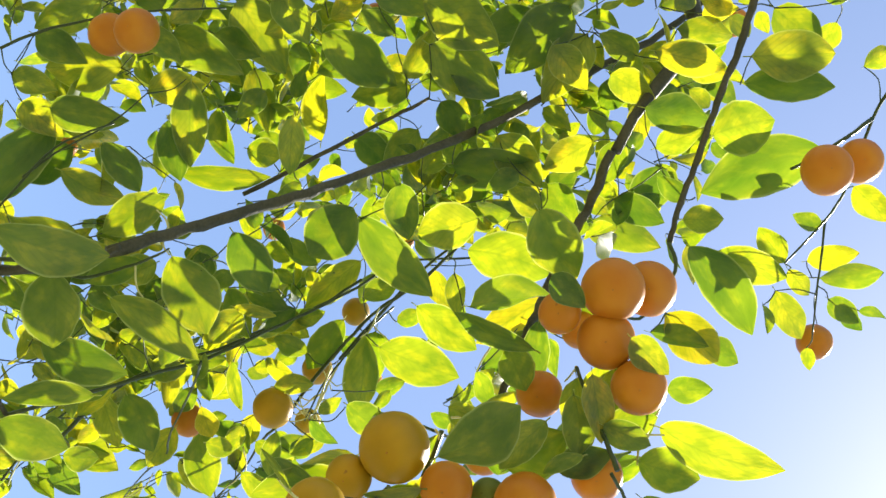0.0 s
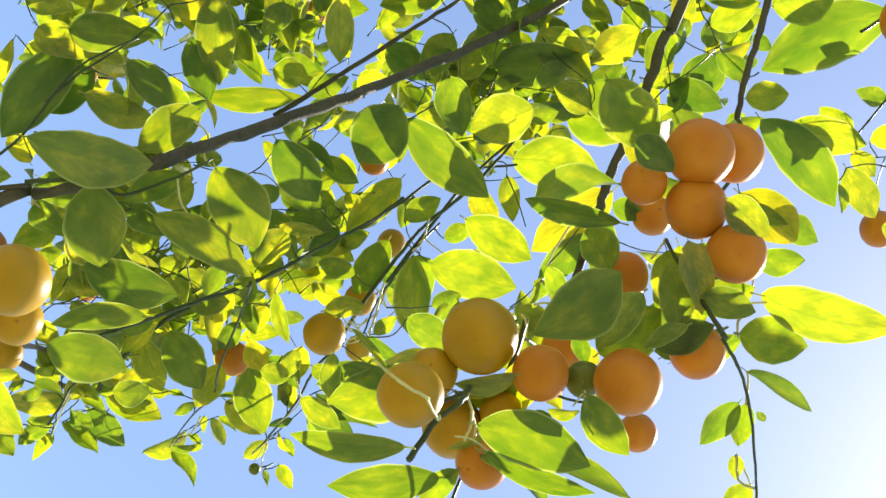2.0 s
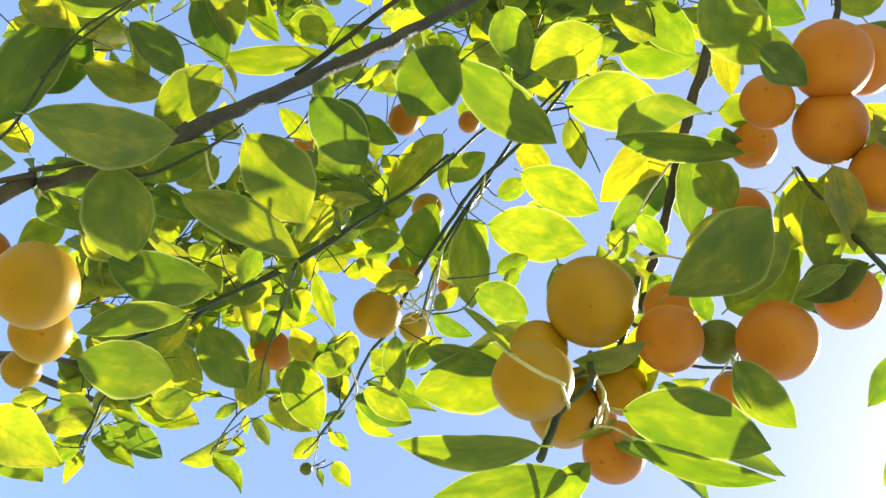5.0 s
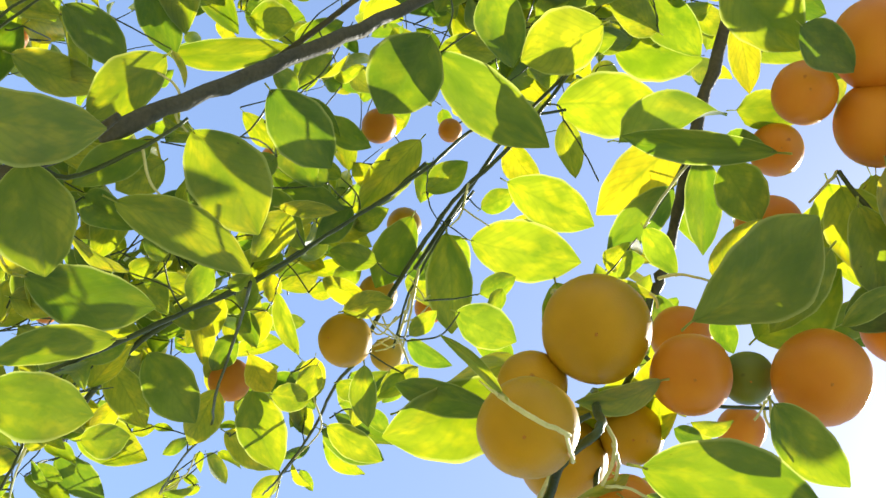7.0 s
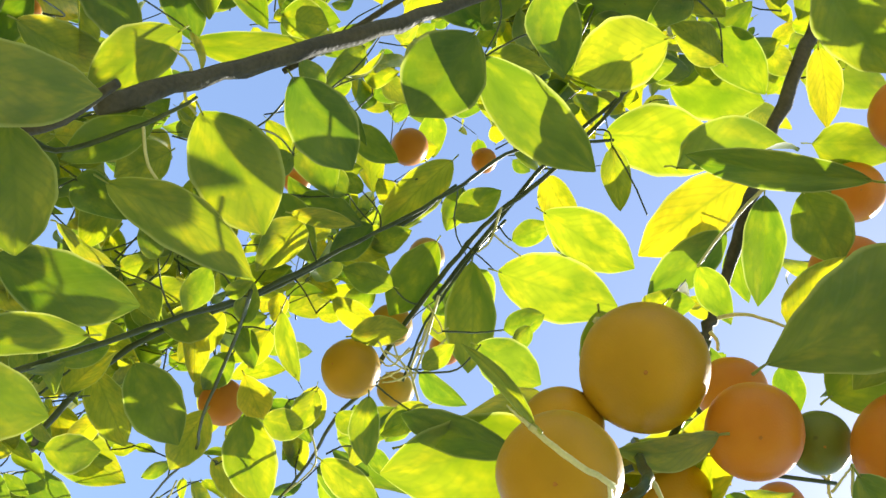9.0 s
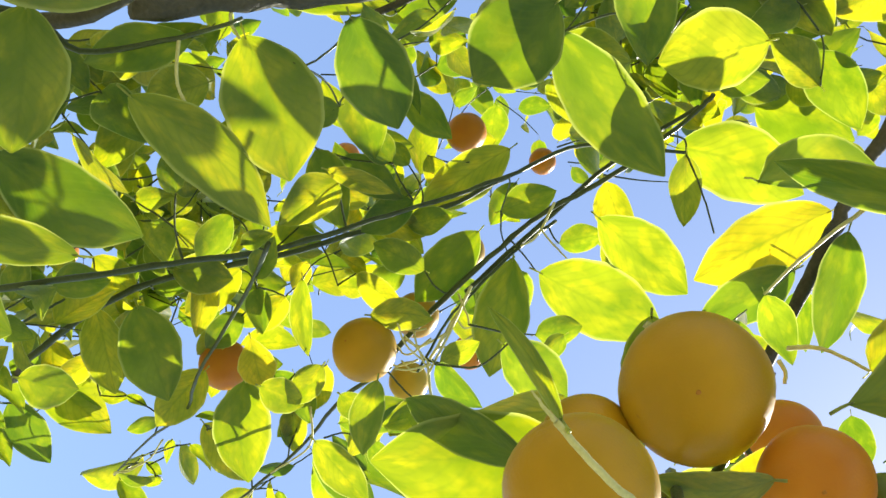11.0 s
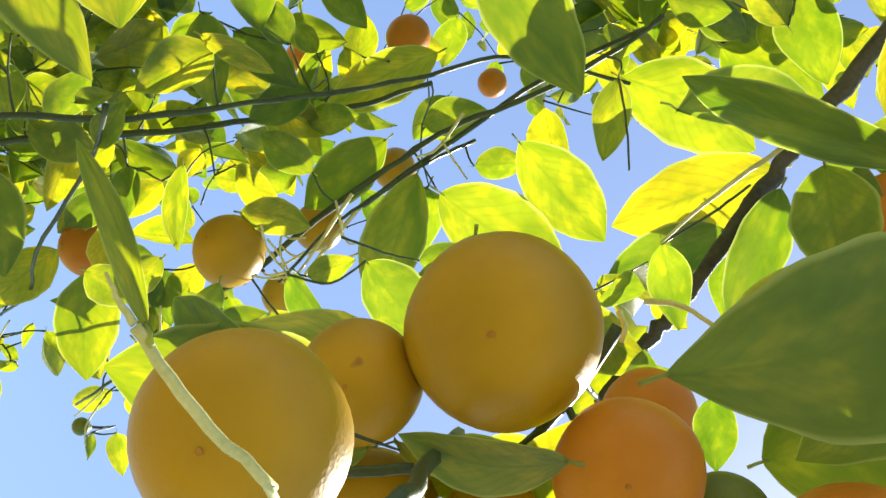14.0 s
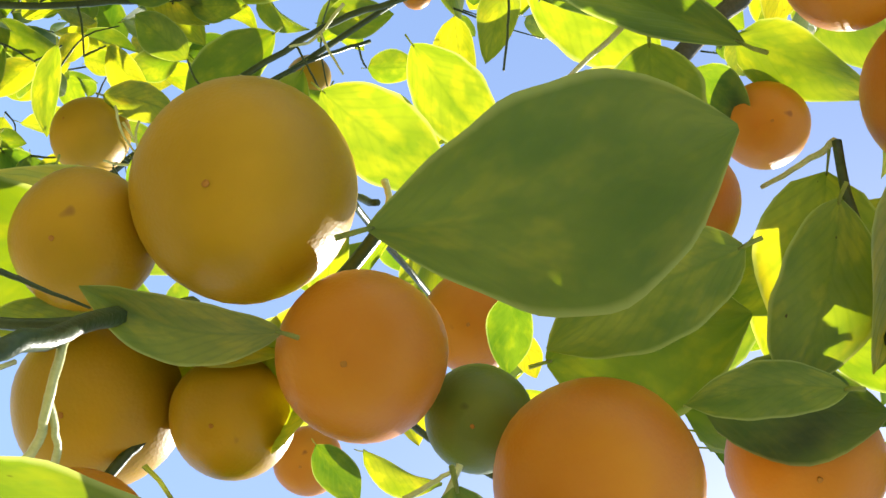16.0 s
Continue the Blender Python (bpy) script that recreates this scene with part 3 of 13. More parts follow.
stem('twig', 0.0011, 0.0008, (0.368, 1.523, 2.503), (0.359, 1.529, 2.510), (0.349, 1.529, 2.515))
stem('twig', 0.0011, 0.0008, (0.367, 1.595, 2.299), (0.360, 1.599, 2.303), (0.352, 1.609, 2.312))
stem('twig', 0.0011, 0.0008, (0.203, 1.437, 2.420), (0.206, 1.447, 2.430), (0.206, 1.457, 2.435))
stem('twig', 0.0011, 0.0008, (-0.128, 1.283, 2.609), (-0.115, 1.281, 2.611), (-0.106, 1.274, 2.615))
stem('stalk', 0.0015, 0.001, (0.028, 1.304, 2.133), (0.036, 1.316, 2.140), (0.039, 1.325, 2.142))
stem('stalk', 0.0015, 0.001, (-0.017, 1.168, 2.282), (-0.002, 1.170, 2.284), (0.008, 1.166, 2.290))
stem('twig', 0.0011, 0.0008, (0.479, 1.488, 2.605), (0.480, 1.496, 2.614), (0.481, 1.508, 2.624))
stem('twig', 0.0011, 0.0008, (0.419, 1.444, 2.582), (0.406, 1.451, 2.585), (0.398, 1.458, 2.594))
stem('twig', 0.0011, 0.0008, (0.103, 1.325, 2.597), (0.100, 1.328, 2.601), (0.100, 1.334, 2.606))
stem('twig', 0.0011, 0.0008, (-0.194, 0.975, 2.741), (-0.185, 0.985, 2.749), (-0.173, 0.990, 2.759))
stem('twig', 0.0011, 0.0008, (0.481, 1.508, 2.624), (0.480, 1.498, 2.634), (0.476, 1.492, 2.644))
stem('twig', 0.0011, 0.0008, (0.339, 1.527, 2.268), (0.328, 1.532, 2.272), (0.310, 1.533, 2.281))
stem('twig', 0.0011, 0.0008, (-0.042, 0.587, 3.022), (-0.041, 0.597, 3.035), (-0.033, 0.604, 3.050))
stem('twig', 0.0011, 0.0008, (0.283, 1.493, 2.330), (0.292, 1.502, 2.342), (0.303, 1.510, 2.353))
stem('twig', 0.0011, 0.0008, (0.020, 0.630, 2.980), (0.024, 0.635, 2.996), (0.021, 0.644, 3.011))
stem('twig', 0.0011, 0.0008, (-0.081, 0.541, 2.968), (-0.087, 0.540, 2.987), (-0.089, 0.539, 3.002))
stem('twig', 0.0011, 0.0008, (0.297, 1.445, 2.235), (0.283, 1.447, 2.223), (0.276, 1.450, 2.207))
stem('twig', 0.0011, 0.0008, (0.299, 1.291, 2.574), (0.309, 1.278, 2.579), (0.320, 1.268, 2.592))
stem('stalk', 0.0015, 0.001, (0.302, 0.551, 2.411), (0.296, 0.560, 2.428), (0.294, 0.569, 2.442))
stem('stalk', 0.0015, 0.001, (0.018, 1.195, 2.177), (0.002, 1.204, 2.183), (-0.018, 1.206, 2.181))
stem('twig', 0.0011, 0.0008, (0.183, 1.225, 2.624), (0.176, 1.230, 2.607), (0.161, 1.237, 2.596))
stem('twig', 0.0011, 0.0008, (0.169, 1.381, 2.498), (0.186, 1.385, 2.508), (0.195, 1.397, 2.520))
stem('twig', 0.0011, 0.0008, (0.348, 1.549, 2.278), (0.345, 1.557, 2.263), (0.334, 1.568, 2.247))
stem('twig', 0.0011, 0.0008, (0.123, 1.173, 2.647), (0.137, 1.159, 2.653), (0.151, 1.153, 2.667))
stem('twig', 0.0011, 0.0008, (0.052, 0.575, 2.961), (0.061, 0.571, 2.983), (0.072, 0.573, 2.996))
stem('twig', 0.0011, 0.0008, (0.206, 1.457, 2.435), (0.209, 1.449, 2.452), (0.217, 1.445, 2.465))
stem('twig', 0.0011, 0.0008, (0.224, 1.387, 2.186), (0.240, 1.371, 2.182), (0.251, 1.360, 2.171))
stem('twig', 0.0011, 0.0008, (0.060, 0.682, 2.696), (0.074, 0.684, 2.713), (0.085, 0.689, 2.728))
stem('stalk', 0.0015, 0.001, (-0.020, 1.165, 2.289), (-0.038, 1.177, 2.292), (-0.051, 1.192, 2.288))
stem('twig', 0.0011, 0.0008, (0.310, 1.533, 2.281), (0.300, 1.531, 2.290), (0.290, 1.524, 2.303))
stem('twig', 0.0011, 0.0008, (-0.338, 1.313, 2.352), (-0.334, 1.324, 2.367), (-0.323, 1.343, 2.377))
stem('twig', 0.0011, 0.0008, (0.085, 0.689, 2.728), (0.098, 0.691, 2.715), (0.109, 0.701, 2.708))
stem('twig', 0.0011, 0.0008, (-0.147, 1.347, 2.310), (-0.146, 1.357, 2.315), (-0.148, 1.367, 2.316))
stem('twig', 0.0011, 0.0008, (0.444, 1.485, 2.610), (0.428, 1.490, 2.624), (0.421, 1.493, 2.647))
stem('twig', 0.0011, 0.0008, (0.131, 1.230, 2.478), (0.113, 1.228, 2.468), (0.090, 1.223, 2.456))
stem('twig', 0.0011, 0.0008, (0.434, 1.635, 2.531), (0.425, 1.642, 2.550), (0.423, 1.640, 2.577))
stem('stalk', 0.0015, 0.001, (0.189, 0.770, 2.383), (0.187, 0.748, 2.376), (0.196, 0.723, 2.379))
stem('twig', 0.0011, 0.0008, (0.362, 1.391, 2.581), (0.336, 1.389, 2.591), (0.320, 1.388, 2.599))
stem('twig', 0.0011, 0.0008, (0.422, 1.493, 2.644), (0.432, 1.504, 2.643), (0.438, 1.519, 2.645))
stem('twig', 0.0011, 0.0008, (0.276, 1.450, 2.207), (0.272, 1.447, 2.197), (0.265, 1.443, 2.191))
stem('twig', 0.0011, 0.0008, (0.326, 1.388, 2.596), (0.322, 1.392, 2.592), (0.320, 1.397, 2.585))
stem('stalk', 0.0015, 0.001, (0.130, 0.650, 2.453), (0.137, 0.662, 2.466), (0.151, 0.684, 2.482))
stem('twig', 0.0011, 0.0008, (0.195, 1.397, 2.520), (0.183, 1.411, 2.521), (0.178, 1.426, 2.520))
stem('twig', 0.0011, 0.0008, (0.117, 0.568, 2.924), (0.126, 0.559, 2.897), (0.133, 0.558, 2.878))
stem('twig', 0.0011, 0.0008, (0.259, 1.238, 2.556), (0.275, 1.229, 2.571), (0.292, 1.215, 2.587))
stem('twig', 0.0011, 0.0008, (0.352, 1.609, 2.312), (0.357, 1.630, 2.307), (0.359, 1.644, 2.307))
stem('twig', 0.0011, 0.0008, (0.144, 1.343, 2.552), (0.162, 1.327, 2.553), (0.185, 1.312, 2.553))
stem('twig', 0.0011, 0.0008, (-0.071, 0.689, 2.812), (-0.068, 0.699, 2.817), (-0.069, 0.708, 2.820))
stem('twig', 0.0011, 0.0008, (0.394, 1.544, 2.515), (0.387, 1.546, 2.544), (0.383, 1.541, 2.565))
stem('twig', 0.0011, 0.0008, (0.352, 1.609, 2.312), (0.341, 1.603, 2.322), (0.333, 1.602, 2.336))
stem('twig', 0.0011, 0.0008, (0.222, 1.458, 2.389), (0.199, 1.477, 2.383), (0.180, 1.487, 2.384))
stem('twig', 0.0011, 0.0008, (0.423, 1.640, 2.577), (0.431, 1.631, 2.582), (0.438, 1.622, 2.581))
stem('twig', 0.0011, 0.0008, (0.114, 1.302, 2.612), (0.133, 1.300, 2.618), (0.162, 1.292, 2.628))
stem('twig', 0.0011, 0.0008, (0.292, 1.215, 2.587), (0.291, 1.227, 2.600), (0.295, 1.237, 2.607))
stem('twig', 0.0011, 0.0008, (0.102, 1.286, 2.635), (0.079, 1.281, 2.630), (0.054, 1.287, 2.612))
stem('twig', 0.0011, 0.0008, (0.184, 1.313, 2.553), (0.177, 1.303, 2.556), (0.171, 1.293, 2.557))
stem('twig', 0.0011, 0.0008, (-0.229, 0.648, 2.867), (-0.252, 0.643, 2.874), (-0.270, 0.639, 2.884))
stem('twig', 0.0011, 0.0008, (0.011, 1.041, 2.702), (0.018, 1.016, 2.689), (0.035, 1.002, 2.670))
stem('twig', 0.0011, 0.0008, (0.398, 1.458, 2.594), (0.374, 1.456, 2.577), (0.351, 1.445, 2.570))
stem('twig', 0.0011, 0.0008, (0.359, 1.495, 2.551), (0.357, 1.502, 2.559), (0.357, 1.513, 2.562))
stem('twig', 0.0011, 0.0008, (-0.278, 1.421, 2.196), (-0.260, 1.444, 2.213), (-0.250, 1.456, 2.230))
stem('twig', 0.0011, 0.0008, (0.064, 0.574, 2.955), (0.057, 0.599, 2.942), (0.060, 0.627, 2.937))
stem('stalk', 0.0015, 0.001, (0.039, 1.325, 2.142), (0.016, 1.335, 2.151), (0.004, 1.344, 2.166))
stem('twig', 0.0011, 0.0008, (0.074, 1.282, 2.626), (0.078, 1.268, 2.612), (0.093, 1.253, 2.587))
stem('twig', 0.0011, 0.0008, (-0.216, 1.096, 2.681), (-0.234, 1.108, 2.684), (-0.265, 1.121, 2.698))
stem('twig', 0.0011, 0.0008, (0.349, 1.529, 2.515), (0.340, 1.550, 2.507), (0.332, 1.577, 2.498))
stem('twig', 0.0011, 0.0008, (-0.345, 1.261, 2.417), (-0.351, 1.281, 2.429), (-0.371, 1.303, 2.449))
stem('twig', 0.0011, 0.0008, (0.176, 1.288, 2.349), (0.148, 1.290, 2.338), (0.120, 1.281, 2.329))
stem('twig', 0.0011, 0.0008, (-0.146, 1.357, 2.315), (-0.145, 1.355, 2.331), (-0.148, 1.345, 2.350))
stem('stalk', 0.0015, 0.001, (0.174, 0.620, 2.438), (0.194, 0.630, 2.457), (0.205, 0.640, 2.486))
stem('twig', 0.0011, 0.0008, (-0.065, 1.059, 2.489), (-0.058, 1.056, 2.503), (-0.042, 1.044, 2.518))
stem('twig', 0.0011, 0.0008, (0.093, 1.253, 2.587), (0.076, 1.256, 2.569), (0.061, 1.250, 2.549))
stem('twig', 0.0011, 0.0008, (0.320, 1.397, 2.585), (0.319, 1.403, 2.589), (0.317, 1.412, 2.590))
stem('stalk', 0.0015, 0.001, (0.036, 1.316, 2.140), (0.057, 1.305, 2.156), (0.084, 1.295, 2.164))
stem('twig', 0.0011, 0.0008, (0.248, 1.474, 2.363), (0.244, 1.497, 2.370), (0.237, 1.531, 2.386))
stem('stalk', 0.0015, 0.001, (0.019, 1.170, 2.241), (0.050, 1.176, 2.248), (0.076, 1.175, 2.268))
stem('twig', 0.0011, 0.0008, (-0.022, 1.145, 2.383), (0.005, 1.157, 2.364), (0.018, 1.181, 2.354))
stem('twig', 0.0011, 0.0008, (0.292, 1.217, 2.589), (0.288, 1.210, 2.596), (0.288, 1.204, 2.602))
stem('twig', 0.0011, 0.0008, (0.333, 1.602, 2.336), (0.339, 1.608, 2.346), (0.341, 1.617, 2.353))
stem('twig', 0.0011, 0.0008, (0.424, 1.641, 2.564), (0.433, 1.662, 2.565), (0.451, 1.682, 2.571))
stem('twig', 0.0011, 0.0008, (0.436, 1.625, 2.581), (0.439, 1.625, 2.589), (0.444, 1.629, 2.595))
stem('twig', 0.0011, 0.0008, (0.344, 1.345, 2.587), (0.340, 1.344, 2.616), (0.349, 1.336, 2.651))
stem('twig', 0.0011, 0.0008, (-0.165, 1.004, 2.681), (-0.146, 1.027, 2.699), (-0.130, 1.046, 2.718))
stem('twig', 0.0011, 0.0008, (0.359, 1.495, 2.551), (0.356, 1.489, 2.554), (0.349, 1.478, 2.560))
stem('twig', 0.0011, 0.0008, (-0.206, 1.121, 2.674), (-0.199, 1.125, 2.714), (-0.190, 1.132, 2.738))
stem('twig', 0.0011, 0.0008, (0.162, 1.264, 2.404), (0.139, 1.295, 2.416), (0.129, 1.320, 2.419))
stem('twig', 0.0011, 0.0008, (0.426, 1.637, 2.579), (0.410, 1.614, 2.587), (0.389, 1.604, 2.585))
stem('twig', 0.0011, 0.0008, (0.243, 1.162, 2.539), (0.239, 1.145, 2.516), (0.240, 1.117, 2.488))
stem('twig', 0.0011, 0.0008, (0.276, 1.450, 2.207), (0.271, 1.487, 2.215), (0.269, 1.513, 2.217))
stem('twig', 0.0011, 0.0008, (0.195, 1.397, 2.520), (0.197, 1.400, 2.541), (0.202, 1.399, 2.561))
stem('twig', 0.0011, 0.0008, (0.357, 1.513, 2.562), (0.370, 1.513, 2.574), (0.379, 1.511, 2.582))
stem('twig', 0.0011, 0.0008, (-0.069, 0.708, 2.820), (-0.057, 0.716, 2.820), (-0.041, 0.723, 2.828))
stem('twig', 0.0011, 0.0008, (0.435, 1.664, 2.565), (0.430, 1.668, 2.580), (0.421, 1.668, 2.590))
stem('twig', 0.0011, 0.0008, (0.202, 1.399, 2.561), (0.189, 1.396, 2.574), (0.181, 1.398, 2.581))
stem('twig', 0.0011, 0.0008, (0.039, 1.273, 2.691), (0.041, 1.291, 2.684), (0.035, 1.315, 2.669))
stem('twig', 0.0011, 0.0008, (0.343, 1.342, 2.628), (0.330, 1.357, 2.637), (0.314, 1.374, 2.643))
stem('twig', 0.0011, 0.0008, (0.436, 1.514, 2.644), (0.435, 1.510, 2.656), (0.439, 1.509, 2.676))
stem('twig', 0.0011, 0.0008, (0.206, 1.136, 2.550), (0.211, 1.124, 2.587), (0.211, 1.109, 2.615))
stem('twig', 0.0011, 0.0008, (-0.355, 0.614, 2.849), (-0.348, 0.616, 2.881), (-0.341, 0.621, 2.919))
stem('twig', 0.0011, 0.0008, (0.060, 0.627, 2.937), (0.072, 0.627, 2.919), (0.079, 0.629, 2.899))
stem('twig', 0.0011, 0.0008, (0.348, 1.336, 2.649), (0.332, 1.328, 2.653), (0.310, 1.320, 2.654))
stem('twig', 0.0011, 0.0008, (0.196, 1.399, 2.532), (0.207, 1.408, 2.532), (0.225, 1.421, 2.525))
stem('twig', 0.0011, 0.0008, (-0.273, 0.905, 2.880), (-0.305, 0.884, 2.849), (-0.325, 0.878, 2.836))
stem('twig', 0.0011, 0.0008, (0.072, 0.573, 2.996), (0.083, 0.566, 3.010), (0.090, 0.565, 3.024))
stem('twig', 0.0011, 0.0008, (0.332, 1.577, 2.498), (0.334, 1.584, 2.490), (0.335, 1.597, 2.478))
stem('twig', 0.0011, 0.0008, (0.333, 1.602, 2.336), (0.325, 1.597, 2.345), (0.314, 1.591, 2.350))
stem('stalk', 0.0015, 0.001, (0.194, 0.599, 2.424), (0.198, 0.583, 2.462), (0.199, 0.560, 2.487))
stem('twig', 0.0011, 0.0008, (0.319, 1.399, 2.587), (0.303, 1.392, 2.587), (0.284, 1.394, 2.580))
stem('stalk', 0.0015, 0.001, (0.199, 0.572, 2.474), (0.208, 0.581, 2.484), (0.220, 0.597, 2.496))
stem('twig', 0.0011, 0.0008, (0.087, 0.565, 3.019), (0.085, 0.549, 3.014), (0.088, 0.536, 3.016))
stem('twig', 0.0011, 0.0008, (0.359, 1.644, 2.307), (0.367, 1.650, 2.325), (0.375, 1.659, 2.338))
stem('twig', 0.0011, 0.0008, (0.183, 1.485, 2.384), (0.174, 1.465, 2.361), (0.168, 1.456, 2.323))
stem('twig', 0.0011, 0.0008, (-0.144, 1.424, 2.286), (-0.144, 1.426, 2.295), (-0.149, 1.425, 2.308))
stem('twig', 0.0011, 0.0008, (0.269, 1.513, 2.217), (0.282, 1.524, 2.206), (0.297, 1.536, 2.196))
stem('stalk', 0.0015, 0.001, (0.294, 0.569, 2.442), (0.275, 0.574, 2.460), (0.267, 0.580, 2.473))
stem('twig', 0.0011, 0.0008, (0.349, 1.478, 2.560), (0.338, 1.487, 2.564), (0.326, 1.491, 2.566))
stem('stalk', 0.0015, 0.001, (0.220, 0.597, 2.496), (0.229, 0.597, 2.494), (0.236, 0.594, 2.488))
stem('twig', 0.0011, 0.0008, (0.284, 1.394, 2.580), (0.280, 1.383, 2.595), (0.271, 1.374, 2.607))
stem('twig', 0.0011, 0.0008, (-0.250, 1.456, 2.230), (-0.279, 1.469, 2.254), (-0.314, 1.468, 2.271))
stem('twig', 0.0011, 0.0008, (0.148, 1.290, 2.338), (0.137, 1.317, 2.335), (0.127, 1.354, 2.338))
stem('twig', 0.0011, 0.0008, (-0.106, 1.274, 2.615), (-0.086, 1.289, 2.637), (-0.058, 1.298, 2.651))
stem('twig', 0.0011, 0.0008, (-0.165, 1.417, 2.279), (-0.186, 1.417, 2.276), (-0.202, 1.416, 2.266))
stem('twig', 0.0011, 0.0008, (-0.165, 1.213, 2.644), (-0.178, 1.222, 2.681), (-0.187, 1.247, 2.714))
stem('twig', 0.0011, 0.0008, (-0.228, 1.067, 2.689), (-0.269, 1.052, 2.676), (-0.305, 1.050, 2.670))
stem('twig', 0.0011, 0.0008, (0.050, 1.235, 2.712), (0.057, 1.253, 2.739), (0.083, 1.284, 2.768))
stem('stalk', 0.0015, 0.001, (0.373, 0.557, 2.425), (0.374, 0.588, 2.454), (0.357, 0.605, 2.489))
stem('twig', 0.0011, 0.0008, (0.237, 1.531, 2.386), (0.235, 1.535, 2.394), (0.227, 1.543, 2.406))
stem('twig', 0.0011, 0.0008, (-0.342, 0.620, 2.913), (-0.348, 0.642, 2.911), (-0.342, 0.675, 2.907))
stem('twig', 0.0011, 0.0008, (-0.218, 1.288, 2.340), (-0.229, 1.295, 2.385), (-0.249, 1.302, 2.417))
stem('twig', 0.0011, 0.0008, (-0.173, 0.990, 2.759), (-0.144, 0.973, 2.754), (-0.114, 0.940, 2.745))
stem('twig', 0.0011, 0.0008, (0.062, 1.250, 2.549), (0.061, 1.274, 2.540), (0.059, 1.308, 2.532))
stem('twig', 0.0011, 0.0008, (0.060, 1.293, 2.535), (0.058, 1.291, 2.502), (0.058, 1.280, 2.476))
stem('twig', 0.0011, 0.0008, (0.272, 1.479, 2.213), (0.262, 1.479, 2.194), (0.250, 1.485, 2.170))
stem('twig', 0.0011, 0.0008, (0.021, 0.644, 3.011), (0.028, 0.646, 3.040), (0.032, 0.659, 3.063))
stem('twig', 0.0011, 0.0008, (-0.323, 1.343, 2.377), (-0.297, 1.362, 2.377), (-0.268, 1.388, 2.364))
stem('twig', 0.0011, 0.0008, (-0.315, 1.349, 2.377), (-0.316, 1.353, 2.407), (-0.325, 1.364, 2.432))
stem('twig', 0.0011, 0.0008, (-0.305, 0.884, 2.849), (-0.303, 0.846, 2.850), (-0.287, 0.809, 2.867))
stem('twig', 0.0011, 0.0008, (-0.325, 0.878, 2.836), (-0.310, 0.893, 2.804), (-0.300, 0.893, 2.767))
stem('stalk', 0.0015, 0.001, (0.357, 0.605, 2.489), (0.370, 0.604, 2.500), (0.393, 0.602, 2.512))
stem('twig', 0.0011, 0.0008, (0.421, 1.493, 2.647), (0.401, 1.470, 2.660), (0.383, 1.457, 2.679))
stem('twig', 0.0011, 0.0008, (-0.116, 1.055, 2.569), (-0.092, 1.076, 2.597), (-0.065, 1.116, 2.617))
stem('twig', 0.0011, 0.0008, (-0.042, 1.044, 2.518), (-0.058, 1.006, 2.533), (-0.063, 0.978, 2.565))
stem('twig', 0.0011, 0.0008, (0.317, 1.412, 2.590), (0.308, 1.424, 2.608), (0.304, 1.427, 2.630))
stem('twig', 0.0011, 0.0008, (-0.060, 1.298, 2.650), (-0.048, 1.287, 2.625), (-0.020, 1.283, 2.582))
stem('twig', 0.0011, 0.0008, (-0.268, 1.388, 2.364), (-0.257, 1.374, 2.375), (-0.236, 1.365, 2.393))
stem('twig', 0.0011, 0.0008, (-0.265, 1.121, 2.698), (-0.262, 1.136, 2.716), (-0.264, 1.152, 2.744))
stem('twig', 0.0011, 0.0008, (0.313, 1.417, 2.598), (0.304, 1.424, 2.588), (0.289, 1.433, 2.574))
stem('stalk', 0.0015, 0.001, (0.084, 1.295, 2.164), (0.100, 1.294, 2.167), (0.115, 1.287, 2.178))
stem('twig', 0.0011, 0.0008, (-0.316, 1.348, 2.377), (-0.350, 1.380, 2.360), (-0.371, 1.421, 2.353))
stem('twig', 0.0011, 0.0008, (-0.250, 1.456, 2.230), (-0.228, 1.461, 2.239), (-0.213, 1.467, 2.252))
stem('twig', 0.0011, 0.0008, (0.225, 1.421, 2.525), (0.233, 1.437, 2.529), (0.240, 1.448, 2.531))
stem('twig', 0.0011, 0.0008, (-0.245, 0.930, 2.831), (-0.205, 0.907, 2.844), (-0.164, 0.878, 2.852))
stem('twig', 0.0011, 0.0008, (0.289, 1.433, 2.574), (0.283, 1.438, 2.568), (0.279, 1.443, 2.564))
stem('twig', 0.0011, 0.0008, (-0.069, 0.708, 2.820), (-0.108, 0.742, 2.820), (-0.145, 0.760, 2.830))
stem('twig', 0.0011, 0.0008, (0.341, 1.617, 2.353), (0.343, 1.630, 2.370), (0.347, 1.641, 2.385))
stem('twig', 0.0011, 0.0008, (0.014, 1.172, 2.358), (0.019, 1.177, 2.388), (0.034, 1.184, 2.412))
stem('twig', 0.0011, 0.0008, (0.421, 1.668, 2.590), (0.408, 1.652, 2.612), (0.405, 1.644, 2.628))
stem('twig', 0.0011, 0.0008, (0.079, 1.297, 2.163), (0.074, 1.286, 2.200), (0.048, 1.295, 2.258))
stem('twig', 0.0011, 0.0008, (-0.236, 1.365, 2.393), (-0.223, 1.364, 2.399), (-0.212, 1.367, 2.404))
stem('twig', 0.0011, 0.0008, (0.085, 0.689, 2.728), (0.095, 0.676, 2.748), (0.120, 0.664, 2.778))
stem('twig', 0.0011, 0.0008, (-0.145, 0.760, 2.830), (-0.167, 0.766, 2.816), (-0.200, 0.761, 2.799))
stem('twig', 0.0011, 0.0008, (0.314, 1.591, 2.350), (0.316, 1.596, 2.368), (0.312, 1.607, 2.387))
